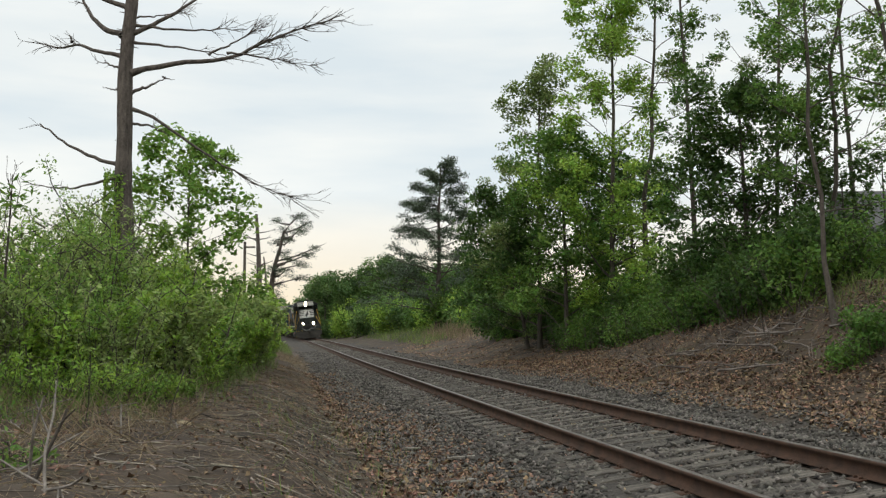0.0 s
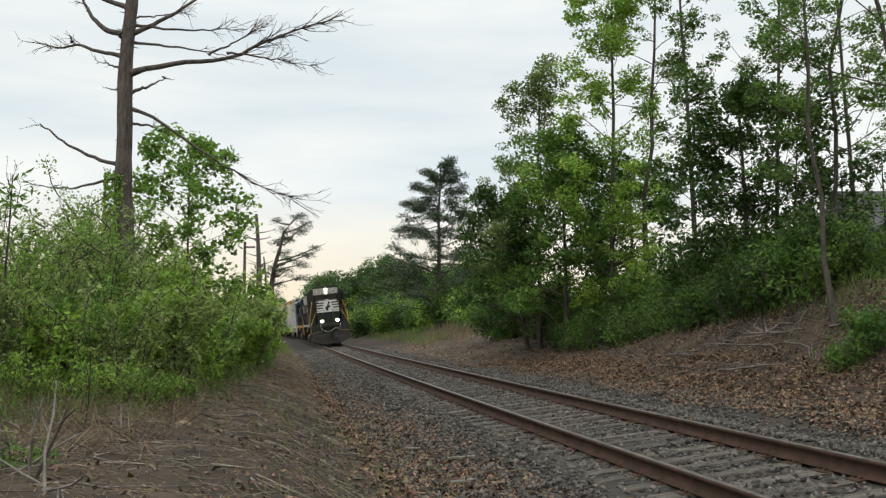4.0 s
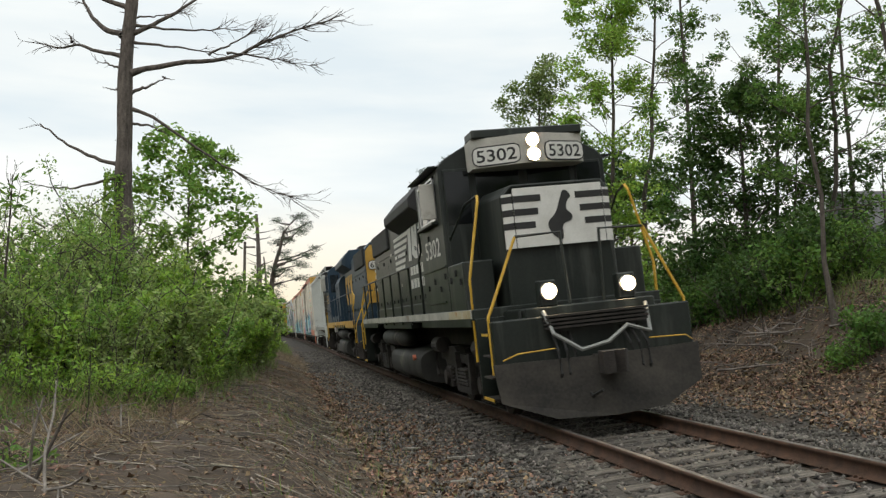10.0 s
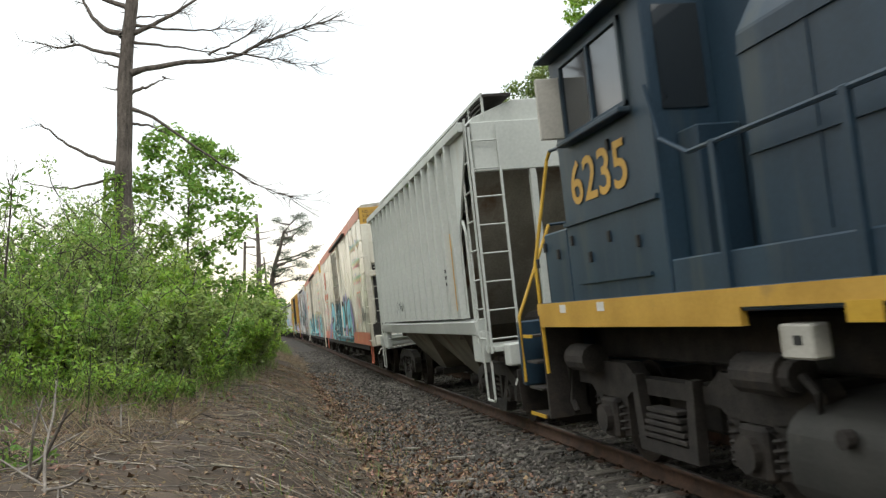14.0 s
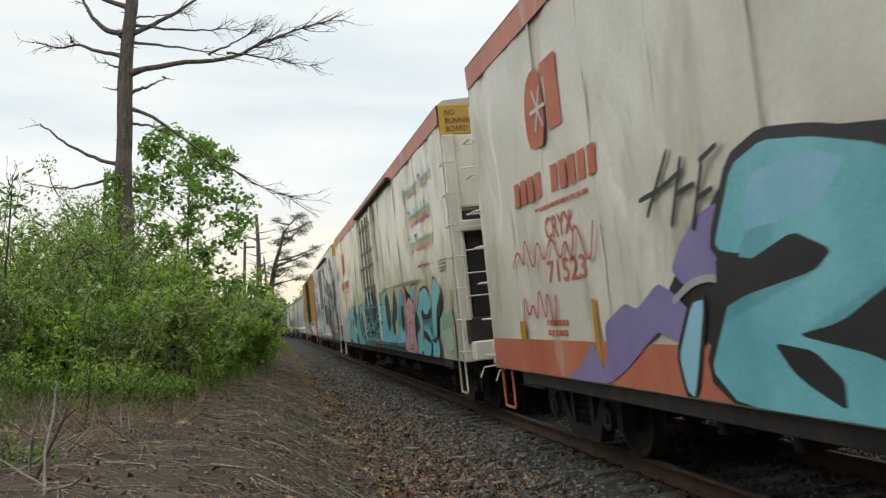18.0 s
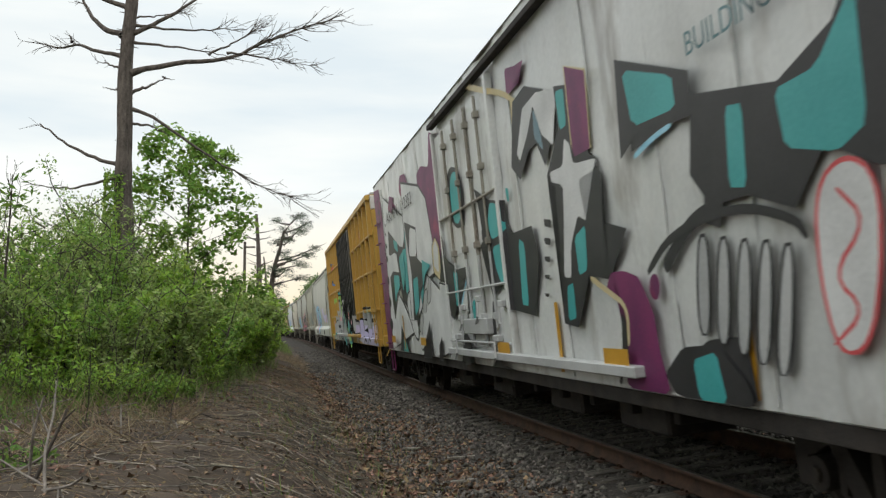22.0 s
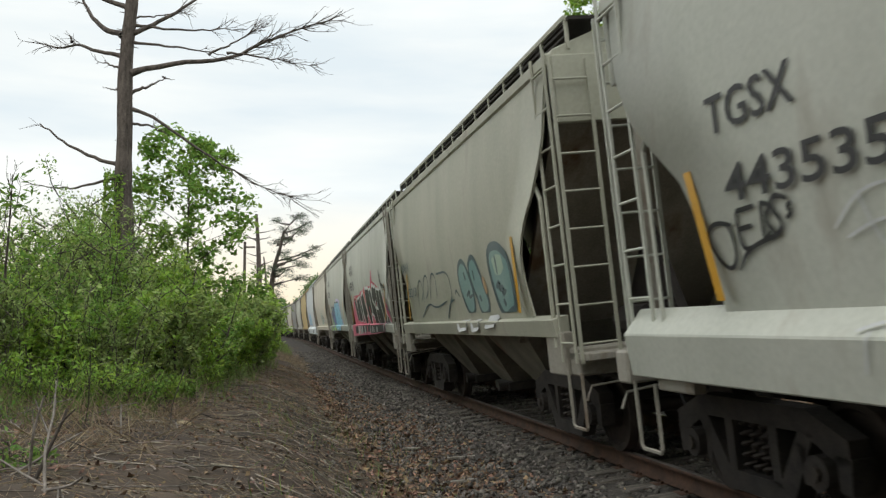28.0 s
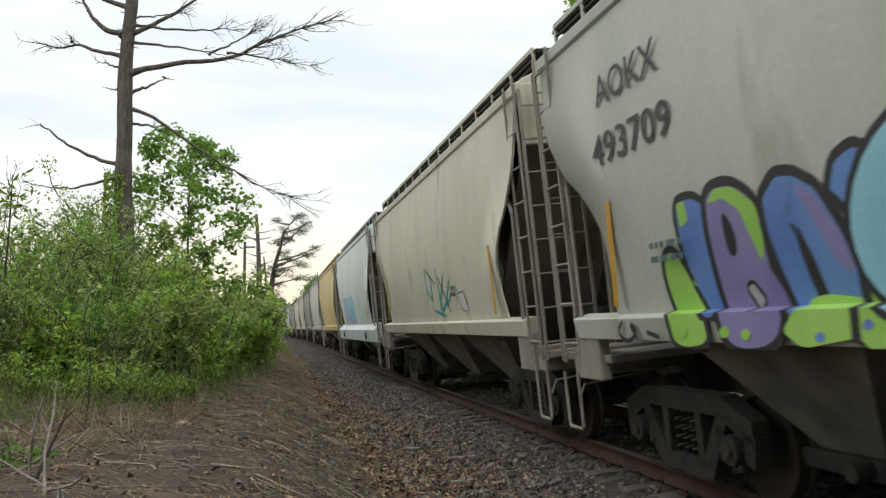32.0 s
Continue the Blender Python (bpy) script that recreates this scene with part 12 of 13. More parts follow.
    paint(car, y, 9, "g_halo", [(-2.92, 1.25), (-2.66, 1.37), (-2.05, 1.45), (-2.20, 1.31), (-2.57, 1.15), (-2.95, 1.11)], cuts=2, skin=deep)
    paint(car, y, 10, "g_sky", [(-2.23, 2.54), (-1.70, 2.70), (-1.58, 2.48), (-1.57, 2.17), (-1.52, 1.82), (-1.46, 1.51), (-1.58, 1.08), (-1.84, 1.09), (-1.87, 1.45), (-1.83, 1.64), (-2.05, 1.68), (-2.24, 1.69), (-2.34, 1.84), (-2.40, 1.98), (-2.34, 2.12), (-2.13, 2.13), (-2.22, 2.32)], "g_black", 0.09, skin=deep, label="sky-blue sprayed letter with black edge")
    paint(car, y, 11, "g_black", [(-2.10, 1.89), (-1.85, 1.77), (-1.84, 1.59), (-2.20, 1.58), (-2.27, 1.69), (-1.98, 1.71)], skin=deep)
    paint(car, y, 12, "g_black", [(-2.40, 2.42), (-2.26, 2.42), (-2.18, 2.17), (-2.26, 2.15)], skin=deep)
    paint(car, y, 13, "g_sky", [(-1.44, 2.09), (-1.42, 2.33), (-1.33, 2.49), (-1.18, 2.53), (-1.01, 2.47), (-0.94, 2.30), (-0.96, 1.89), (-1.11, 1.76), (-1.28, 1.83), (-1.40, 1.93)], "g_black", 0.09, skin=deep, label="sky-blue sprayed letter with black edge")
    paint(car, y, 14, "g_sky_pale", [(-1.31, 2.46), (-1.18, 2.50), (-0.98, 2.44), (-0.96, 2.41), (-1.17, 2.46), (-1.29, 2.40)], skin=deep)
    paint(car, y, 15, "g_black", [(-0.96, 2.03), (-0.87, 2.07), (-0.90, 1.83), (-0.96, 1.89)], skin=deep)
    paint(car, y, 16, "g_orange", [(-0.87, 2.07), (-0.82, 2.09), (-0.86, 1.91), (-0.89, 1.93)], skin=deep)
    paint(car, y, 17, "g_sky", [(-0.91, 2.44), (-0.82, 2.61), (-0.70, 2.63), (-0.34, 2.51), (-0.47, 1.80), (-0.84, 1.72), (-0.93, 2.08)], "g_black", 0.09, skin=deep, label="sky-blue sprayed letter with black edge")
    paint(car, y, 18, "g_sky", [(-1.83, 1.51), (-1.44, 1.52), (-1.28, 1.62), (-1.08, 1.70), (-0.49, 1.72), (-0.60, 1.15), (-1.48, 1.12), (-1.89, 1.12)], "g_black", 0.06, skin=deep, label="sky-blue sprayed letter foot")
    paint(car, y, 19, "g_black", [(-1.48, 1.12), (-1.27, 1.20), (-0.99, 1.27), (-0.57, 1.28), (-0.60, 1.13), (-1.02, 1.09)], skin=deep)
    brush(car, y, 20, "g_white", [(-1.66, 2.63), (-1.59, 2.45), (-1.52, 2.16), (-1.44, 1.72)], 0.06, skin=deep)
    paint(car, y, 21, "g_blue_pale", [(-1.94, 2.19), (-1.85, 2.10), (-1.97, 2.04), (-2.06, 2.13)], cuts=2, skin=deep)
    paint(car, y, 22, "g_blue_pale", [(-1.79, 2.41), (-1.75, 2.37), (-1.81, 2.34), (-1.86, 2.39)], cuts=2, skin=deep)
    paint(car, y, 23, "g_blue_pale", [(-1.64, 1.99), (-1.60, 1.95), (-1.66, 1.92), (-1.70, 1.96)], cuts=2, skin=deep)
    paint(car, y, 24, "g_blue_pale", [(-1.75, 1.74), (-1.71, 1.70), (-1.77, 1.67), (-1.80, 1.71)], cuts=2, skin=deep)
    paint(car, y, 25, "g_blue_pale", [(-1.25, 2.20), (-1.20, 2.15), (-1.27, 2.11), (-1.32, 2.16)], cuts=2, skin=deep)
    paint(car, y, 26, "g_blue_pale", [(-1.07, 1.68), (-1.04, 1.65), (-1.08, 1.61), (-1.12, 1.65)], cuts=2, skin=deep)
    brush(car, y, 27, "g_black", [(-6.03, 2.16), (-6.25, 2.20), (-6.38, 2.13), (-6.30, 1.96), (-6.15, 1.85), (-6.04, 1.94), (-6.05, 2.10), (-6.10, 2.17)], 0.035, skin=deep)
    brush(car, y, 28, "g_black", [(-5.95, 2.24), (-5.97, 1.98), (-5.81, 1.99)], 0.035, skin=deep)
    brush(car, y, 29, "g_black", [(-5.95, 2.24), (-5.73, 2.25)], 0.035, skin=deep)
    brush(car, y, 30, "g_black", [(-5.95, 2.12), (-5.79, 2.13)], 0.035, skin=deep)
    brush(car, y, 31, "g_black", [(-5.65, 2.26), (-5.69, 2.00), (-5.60, 2.07)], 0.035, skin=deep)
    brush(car, y, 32, "g_black", [(-5.66, 2.26), (-5.54, 2.23), (-5.65, 2.15), (-5.54, 2.04)], 0.035, skin=deep)
    brush(car, y, 33, "g_black", [(-5.37, 2.25), (-5.50, 2.29), (-5.56, 2.22), (-5.45, 2.11), (-5.52, 2.04), (-5.71, 2.02), (-5.91, 1.97), (-6.04, 1.85)], 0.035, skin=deep)
    brush(car, y, 34, "g_black", [(-5.33, 2.22), (-5.39, 2.20), (-5.34, 2.16), (-5.41, 2.13)], 0.035, skin=deep)
    brush(car, y, 36, "g_white", [(-4.99, 2.02), (-4.75, 2.20), (-4.48, 2.22), (-4.30, 2.19)], 0.02, skin=deep)
    brush(car, y, 37, "g_white", [(-4.75, 2.20), (-4.68, 1.99), (-4.58, 1.85)], 0.02, skin=deep)
    brush(car, y, 38, "g_white", [(-4.90, 1.96), (-4.59, 2.05), (-4.11, 1.99)], 0.02, skin=deep)
    brush(car, y, 39, "g_white", [(-4.85, 1.46), (-4.66, 1.51), (-4.28, 1.52), (-3.99, 1.54)], 0.02, skin=deep)
    brush(car, y, 40, "g_white", [(-4.74, 1.46), (-4.80, 1.23)], 0.02, skin=deep)
    # faded bubble letters
    car, X = made[1]
    skin = coat(X, False)
    marks(car, "NAHX", -4.5, 2.65, 0.19, 0.9, "328213", -4.4, 2.11, 0.19, 1.3, "g_slate")
    paint(car, y, 1, "g_mist_teal", [(0.82, 2.24), (0.91, 2.40), (1.12, 2.48), (1.33, 2.43), (1.46, 2.29), (1.59, 2.05), (1.53, 1.79), (1.34, 1.70), (1.10, 1.74), (0.96, 1.90)], "g_slate", 0.08, cuts=2, skin=skin, label="faded teal bubble letter")
    paint(car, y, 2, "g_mist_teal", [(1.59, 2.35), (1.70, 2.45), (1.89, 2.49), (2.04, 2.40), (2.20, 2.20), (2.28, 2.02), (2.39, 1.84), (2.30, 1.73), (2.04, 1.69), (1.88, 1.73), (1.86, 1.91), (1.69, 2.11)], "g_slate", 0.08, cuts=2, skin=skin, label="faded teal bubble letter")
    paint(car, y, 3, "g_slate", [(1.17, 2.33), (1.26, 2.34), (1.31, 2.21), (1.22, 2.20)], skin=skin)
    paint(car, y, 4, "g_slate", [(1.78, 2.33), (1.85, 2.32), (1.86, 2.17), (1.79, 2.18)], skin=skin)
    paint(car, y, 5, "g_slate", [(1.93, 1.94), (2.04, 1.95), (2.06, 1.86), (1.98, 1.85)], skin=skin)
    brush(car, y, 6, "g_slate", [(1.16, 1.96), (1.44, 2.06), (1.28, 1.92), (1.58, 1.97)], 0.05, skin=skin)
    paint(car, y, 7, "g_mist_teal", [(2.81, 2.37), (2.94, 2.50), (3.18, 2.51), (3.39, 2.48), (3.55, 2.40), (3.73, 2.31), (3.70, 1.76), (3.48, 1.74), (3.22, 1.67), (3.06, 1.71), (2.95, 1.87)], "g_slate", 0.12, cuts=2, skin=skin, label="faded teal bubble letter")
    paint(car, y, 8, "g_mist", [(2.97, 2.40), (3.21, 2.45), (3.46, 2.42), (3.50, 2.25), (3.32, 2.17), (3.06, 2.18)], skin=skin)
    paint(car, y, 9, "g_slate", [(3.12, 2.44), (3.19, 2.44), (3.20, 2.19), (3.13, 2.17)], cuts=2, skin=skin)
    paint(car, y, 10, "g_slate", [(3.17, 1.82), (3.26, 1.87), (3.33, 1.78), (3.24, 1.74)], skin=skin)
    brush(car, y, 11, "g_slate", [(2.98, 2.01), (3.22, 2.10), (3.07, 1.97), (3.38, 2.02), (3.18, 1.90), (3.44, 1.96)], 0.08, skin=skin)
    paint(car, y, 12, "g_rust_pale", [(2.29, 2.19), (2.41, 2.21), (2.50, 1.97), (2.38, 1.94), (2.32, 2.05)], skin=skin)
    brush(car, y, 13, "g_slate", [(-3.13, 1.88), (-2.83, 2.38), (-2.49, 2.42), (-2.38, 2.16), (-2.76, 1.99)], 0.035, skin=skin)
    brush(car, y, 14, "g_slate", [(-2.49, 1.98), (-2.17, 2.45), (-1.78, 2.47), (-1.80, 2.18), (-2.23, 2.03)], 0.035, skin=skin)
    brush(car, y, 15, "g_slate", [(-1.77, 2.00), (-1.43, 2.46), (-1.10, 2.46), (-1.01, 2.28), (-1.17, 2.02)], 0.035, skin=skin)
    brush(car, y, 16, "g_slate", [(-0.88, 2.43), (0.12, 2.43), (0.16, 1.99), (-0.10, 1.91)], 0.035, skin=skin)
    brush(car, y, 17, "g_slate", [(-0.57, 1.63), (-0.10, 1.91), (0.26, 1.94)], 0.035, skin=skin)
    brush(car, y, 18, "g_slate", [(-2.98, 1.68), (-2.06, 1.96), (-1.40, 1.82), (-0.35, 1.93)], 0.035, skin=skin)
    brush(car, y, 19, "g_slate", [(0.40, 2.02), (0.53, 2.10), (0.69, 1.96)], 0.035, skin=skin)
    brush(car, y, 20, "g_grey", [(0.51, 1.50), (1.13, 1.52)], 0.18, skin=skin)
    brush(car, y, 21, "g_grey", [(1.45, 1.50), (1.90, 1.52)], 0.18, skin=skin)
    brush(car, y, 22, "g_grey", [(2.29, 1.55), (2.84, 1.57)], 0.18, skin=skin)
    # black letters with white edges on a red ground
    car, X = made[2]
    skin = coat(X, False, 0.55)
    marks(car, "AOKX", -4.25, 3.27, 0.33, 1.25, "493151", -4.4, 2.76, 0.3, 1.45)
    paint(car, y, 1, "g_rose", [(-4.66, 1.20), (-4.60, 2.00), (-3.82, 2.27), (-3.46, 2.55), (-2.46, 2.57), (-1.73, 2.54), (-1.12, 2.64), (-0.36, 2.64), (0.03, 2.72), (0.26, 2.73), (0.86, 2.71), (1.21, 2.71), (1.66, 2.66), (1.90, 2.77), (2.15, 3.13), (2.23, 3.07), (2.25, 2.79), (2.54, 2.68), (2.84, 2.70), (3.10, 2.61), (3.35, 2.58), (3.74, 2.50), (4.24, 2.25), (4.09, 1.37), (1.61, 1.30)], cuts=0, skin=skin, label="red sprayed ground")
    paint(car, y, 2, "g_red", [(-3.60, 2.49), (-2.28, 2.52), (-1.08, 2.56), (-0.25, 2.60), (0.13, 2.66), (0.86, 2.71), (1.66, 2.65), (2.09, 2.73), (2.23, 2.80), (2.53, 2.66), (2.84, 2.67), (3.35, 2.57), (3.34, 2.51), (2.82, 2.60), (2.52, 2.60), (2.23, 2.70), (2.06, 2.63), (1.87, 2.35), (1.85, 2.57), (1.17, 2.58), (0.25, 2.69), (-0.00, 2.22), (-0.15, 2.51), (-1.12, 2.43), (-2.33, 2.38), (-3.44, 2.28)], cuts=0, skin=skin)
    paint(car, y, 3, "g_white", [(-3.32, 2.47), (-2.93, 2.43), (-2.64, 2.10), (-2.67, 1.73), (-3.21, 1.71), (-3.27, 2.14)], "g_white", 0.1, cuts=0, skin=skin)
    paint(car, y, 4, "g_black", [(-3.32, 2.47), (-2.93, 2.43), (-2.64, 2.10), (-2.67, 1.73), (-3.21, 1.71), (-3.27, 2.14)], cuts=0, skin=skin, label="black sprayed letter with white edge")
    paint(car, y, 5, "g_white", [(-2.54, 2.37), (-1.76, 2.44), (-1.73, 1.93), (-1.85, 1.68), (-2.19, 1.72), (-2.20, 1.96), (-2.50, 1.67), (-2.68, 1.70)], "g_white", 0.1, cuts=0, skin=skin)
    paint(car, y, 6, "g_black", [(-2.54, 2.37), (-1.76, 2.44), (-1.73, 1.93), (-1.85, 1.68), (-2.19, 1.72), (-2.20, 1.96), (-2.50, 1.67), (-2.68, 1.70)], cuts=0, skin=skin, label="black sprayed letter with white edge")
    paint(car, y, 7, "g_white", [(-1.73, 2.44), (-1.45, 2.46), (-1.24, 2.07), (-1.30, 1.64), (-1.52, 1.68)], "g_white", 0.1, cuts=0, skin=skin)
    paint(car, y, 8, "g_black", [(-1.73, 2.44), (-1.45, 2.46), (-1.24, 2.07), (-1.30, 1.64), (-1.52, 1.68)], cuts=0, skin=skin, label="black sprayed letter with white edge")
    paint(car, y, 9, "g_white", [(-1.10, 2.48), (-0.88, 2.48), (-0.45, 2.55), (-0.35, 2.47), (-0.28, 2.10), (0.01, 1.89), (-0.35, 1.87), (-0.28, 1.67), (-0.48, 1.63), (-0.68, 1.83), (-0.81, 1.61), (-1.07, 1.90)], "g_white", 0.1, cuts=0, skin=skin)
    paint(car, y, 10, "g_black", [(-1.10, 2.48), (-0.88, 2.48), (-0.45, 2.55), (-0.35, 2.47), (-0.28, 2.10), (0.01, 1.89), (-0.35, 1.87), (-0.28, 1.67), (-0.48, 1.63), (-0.68, 1.83), (-0.81, 1.61), (-1.07, 1.90)], cuts=0, skin=skin, label="black sprayed letter with white edge")
    paint(car, y, 11, "g_white", [(0.23, 2.64), (0.83, 2.61), (1.08, 2.61), (1.26, 2.44), (1.39, 2.16), (1.47, 1.89), (1.09, 1.93), (0.96, 1.76), (0.75, 1.98), (0.57, 2.20), (0.61, 1.82), (0.82, 1.56), (0.44, 1.55), (0.27, 1.84), (0.16, 2.20)], "g_white", 0.1, cuts=0, skin=skin)
    paint(car, y, 12, "g_black", [(0.23, 2.64), (0.83, 2.61), (1.08, 2.61), (1.26, 2.44), (1.39, 2.16), (1.47, 1.89), (1.09, 1.93), (0.96, 1.76), (0.75, 1.98), (0.57, 2.20), (0.61, 1.82), (0.82, 1.56), (0.44, 1.55), (0.27, 1.84), (0.16, 2.20)], cuts=0, skin=skin, label="black sprayed letter with white edge")
    paint(car, y, 13, "g_white", [(1.25, 2.56), (1.64, 2.57), (1.79, 2.33), (1.84, 2.25), (2.18, 2.11), (2.27, 1.97), (2.27, 1.84), (2.38, 1.59), (1.68, 1.59), (1.60, 1.84), (1.44, 1.93), (1.40, 2.20)], "g_white", 0.1, cuts=0, skin=skin)
    paint(car, y, 14, "g_black", [(1.25, 2.56), (1.64, 2.57), (1.79, 2.33), (1.84, 2.25), (2.18, 2.11), (2.27, 1.97), (2.27, 1.84), (2.38, 1.59), (1.68, 1.59), (1.60, 1.84), (1.44, 1.93), (1.40, 2.20)], cuts=0, skin=skin, label="black sprayed letter with white edge")
    paint(car, y, 15, "g_white", [(2.06, 2.60), (2.22, 2.65), (2.51, 2.57), (2.84, 2.58), (2.95, 2.52), (3.03, 2.09), (3.09, 1.97), (2.69, 1.99), (2.65, 2.24), (2.56, 2.28), (2.43, 2.17), (2.34, 2.02), (2.30, 2.12), (1.86, 2.32), (1.92, 2.45)], "g_white", 0.1, cuts=0, skin=skin)
    paint(car, y, 16, "g_black", [(2.06, 2.60), (2.22, 2.65), (2.51, 2.57), (2.84, 2.58), (2.95, 2.52), (3.03, 2.09), (3.09, 1.97), (2.69, 1.99), (2.65, 2.24), (2.56, 2.28), (2.43, 2.17), (2.34, 2.02), (2.30, 2.12), (1.86, 2.32), (1.92, 2.45)], cuts=0, skin=skin, label="black sprayed letter with white edge")
    paint(car, y, 17, "g_white", [(2.33, 1.99), (2.69, 1.97), (3.09, 1.95), (3.09, 1.78), (2.83, 1.77), (2.68, 1.69), (2.70, 1.60), (2.45, 1.59), (2.40, 1.83)], "g_white", 0.1, cuts=0, skin=skin)
    paint(car, y, 18, "g_black", [(2.33, 1.99), (2.69, 1.97), (3.09, 1.95), (3.09, 1.78), (2.83, 1.77), (2.68, 1.69), (2.70, 1.60), (2.45, 1.59), (2.40, 1.83)], cuts=0, skin=skin, label="black sprayed letter with white edge")
    paint(car, y, 19, "g_red", [(2.53, 2.16), (2.64, 2.20), (2.67, 2.10), (2.52, 2.09)], skin=skin)
    paint(car, y, 20, "g_red", [(0.75, 2.14), (0.87, 2.09), (0.98, 1.84), (0.89, 1.83), (0.79, 1.97)], skin=skin)
    paint(car, y, 21, "g_white", [(3.01, 2.51), (3.33, 2.49), (3.66, 2.43), (3.63, 1.97), (3.56, 1.58), (2.79, 1.58), (2.84, 1.68), (3.17, 1.69), (3.26, 2.01), (3.15, 2.08)], "g_white", 0.1, cuts=0, skin=skin)
    paint(car, y, 22, "g_black", [(3.01, 2.51), (3.33, 2.49), (3.66, 2.43), (3.63, 1.97), (3.56, 1.58), (2.79, 1.58), (2.84, 1.68), (3.17, 1.69), (3.26, 2.01), (3.15, 2.08)], cuts=0, skin=skin, label="black sprayed letter with white edge")
    paint(car, y, 23, "g_white", [(3.52, 2.43), (3.96, 2.50), (4.08, 2.34), (4.23, 1.98), (4.37, 1.60), (3.84, 1.58), (3.70, 1.84), (3.56, 2.15)], "g_white", 0.1, cuts=0, skin=skin)
    paint(car, y, 24, "g_black", [(3.52, 2.43), (3.96, 2.50), (4.08, 2.34), (4.23, 1.98), (4.37, 1.60), (3.84, 1.58), (3.70, 1.84), (3.56, 2.15)], cuts=0, skin=skin, label="black sprayed letter with white edge")
    paint(car, y, 25, "g_white", [(4.30, 1.67), (4.40, 1.77), (4.60, 1.74), (4.71, 1.58), (4.36, 1.57)], "g_white", 0.1, cuts=0, skin=skin)
    paint(car, y, 26, "g_black", [(4.30, 1.67), (4.40, 1.77), (4.60, 1.74), (4.71, 1.58), (4.36, 1.57)], cuts=0, skin=skin, label="black sprayed letter with white edge")
    paint(car, y, 27, "g_white", [(3.96, 2.52), (4.20, 2.42), (4.28, 2.21), (4.46, 1.79), (4.32, 1.74), (4.22, 1.94), (4.10, 2.30)], cuts=0, skin=skin)
    paint(car, y, 28, "g_rose", [(4.27, 2.41), (4.49, 2.15), (4.76, 2.02), (4.96, 1.71), (4.93, 1.58), (4.69, 1.72), (4.42, 1.83), (4.28, 2.21)], skin=skin)
    brush(car, y, 29, "g_black", [(3.94, 3.01), (3.99, 2.78), (4.14, 2.61), (4.35, 2.53)], 0.1, skin=skin)
    brush(car, y, 30, "g_black", [(4.33, 2.43), (4.49, 2.63), (4.55, 2.42), (4.69, 2.62), (4.79, 2.41)], 0.07, skin=skin)
    brush(car, y, 31, "g_black", [(4.26, 2.62), (4.57, 2.55), (4.85, 2.46)], 0.06, skin=skin)
    brush(car, y, 32, "g_violet", [(4.54, 2.01), (4.59, 1.91), (4.66, 2.03), (4.71, 1.90), (4.83, 1.95)], 0.05, skin=skin)
    paint(car, y, 33, "g_black", [(-3.63, 1.52), (-2.64, 1.55), (-2.62, 1.33), (-3.48, 1.29)], cuts=0, skin=skin)
    paint(car, y, 34, "g_black", [(-2.26, 1.55), (0.82, 1.58), (0.94, 1.38), (-1.81, 1.32)], cuts=0, skin=skin)
    paint(car, y, 35, "g_black", [(0.91, 1.56), (4.12, 1.57), (4.09, 1.39), (1.01, 1.32)], cuts=0, skin=skin, label="black sprayed foot on the sill")
    paint(car, y, 36, "g_white", [(-2.54, 1.55), (-2.23, 1.57), (-2.18, 1.28), (-2.52, 1.28)], cuts=0, skin=skin)
    paint(car, y, 37, "g_white", [(-1.99, 1.54), (-1.71, 1.57), (-1.67, 1.29), (-1.97, 1.29)], cuts=0, skin=skin)
    paint(car, y, 38, "g_white", [(-1.49, 1.54), (-1.24, 1.56), (-1.20, 1.30), (-1.48, 1.30)], cuts=0, skin=skin)
    paint(car, y, 39, "g_white", [(-0.64, 1.53), (-0.43, 1.56), (-0.40, 1.32), (-0.63, 1.31)], cuts=0, skin=skin)
    paint(car, y, 40, "g_rose", [(0.02, 1.53), (0.20, 1.55), (0.22, 1.33), (0.03, 1.32)], cuts=0, skin=skin)
    paint(car, y, 41, "g_white", [(0.85, 1.52), (0.99, 1.54), (1.01, 1.34), (0.86, 1.34)], cuts=0, skin=skin)
    paint(car, y, 42, "g_white", [(1.41, 1.52), (1.54, 1.54), (1.55, 1.35), (1.42, 1.35)], cuts=0, skin=skin)
    paint(car, y, 43, "g_white", [(1.76, 1.52), (1.87, 1.53), (1.88, 1.36), (1.77, 1.36)], cuts=0, skin=skin)
    paint(car, y, 44, "g_white", [(2.38, 1.51), (2.47, 1.53), (2.48, 1.37), (2.38, 1.37)], cuts=0, skin=skin)
    paint(car, y, 45, "g_white", [(2.61, 1.51), (2.69, 1.52), (2.70, 1.37), (2.61, 1.37)], cuts=0, skin=skin)
    paint(car, y, 46, "g_white", [(3.97, 1.58), (4.08, 1.58), (4.07, 1.39), (3.97, 1.39)], cuts=0, skin=skin)
    # lime, blue and violet letters, then sky-blue ones
    car, X = made[3]
    skin = coat(X, False)
    marks(car, "AOKX", -4.1, 3.44, 0.27, 1.25, "493709", -4.26, 2.92, 0.28, 1.55)
    stencil(car, 1.575, -3.3, 2.1, (0.5, 0.5), "g_slate", h=0.05)
    paint(car, y, 1, "g_lime", [(-3.21, 1.99), (-3.10, 2.06), (-2.97, 2.03), (-2.85, 1.84), (-2.70, 1.75), (-2.60, 1.52), (-2.57, 1.35), (-3.07, 1.32), (-3.15, 1.52), (-3.22, 1.78)], "g_black", 0.06, cuts=2, skin=skin, label="lime and blue sprayed letter")
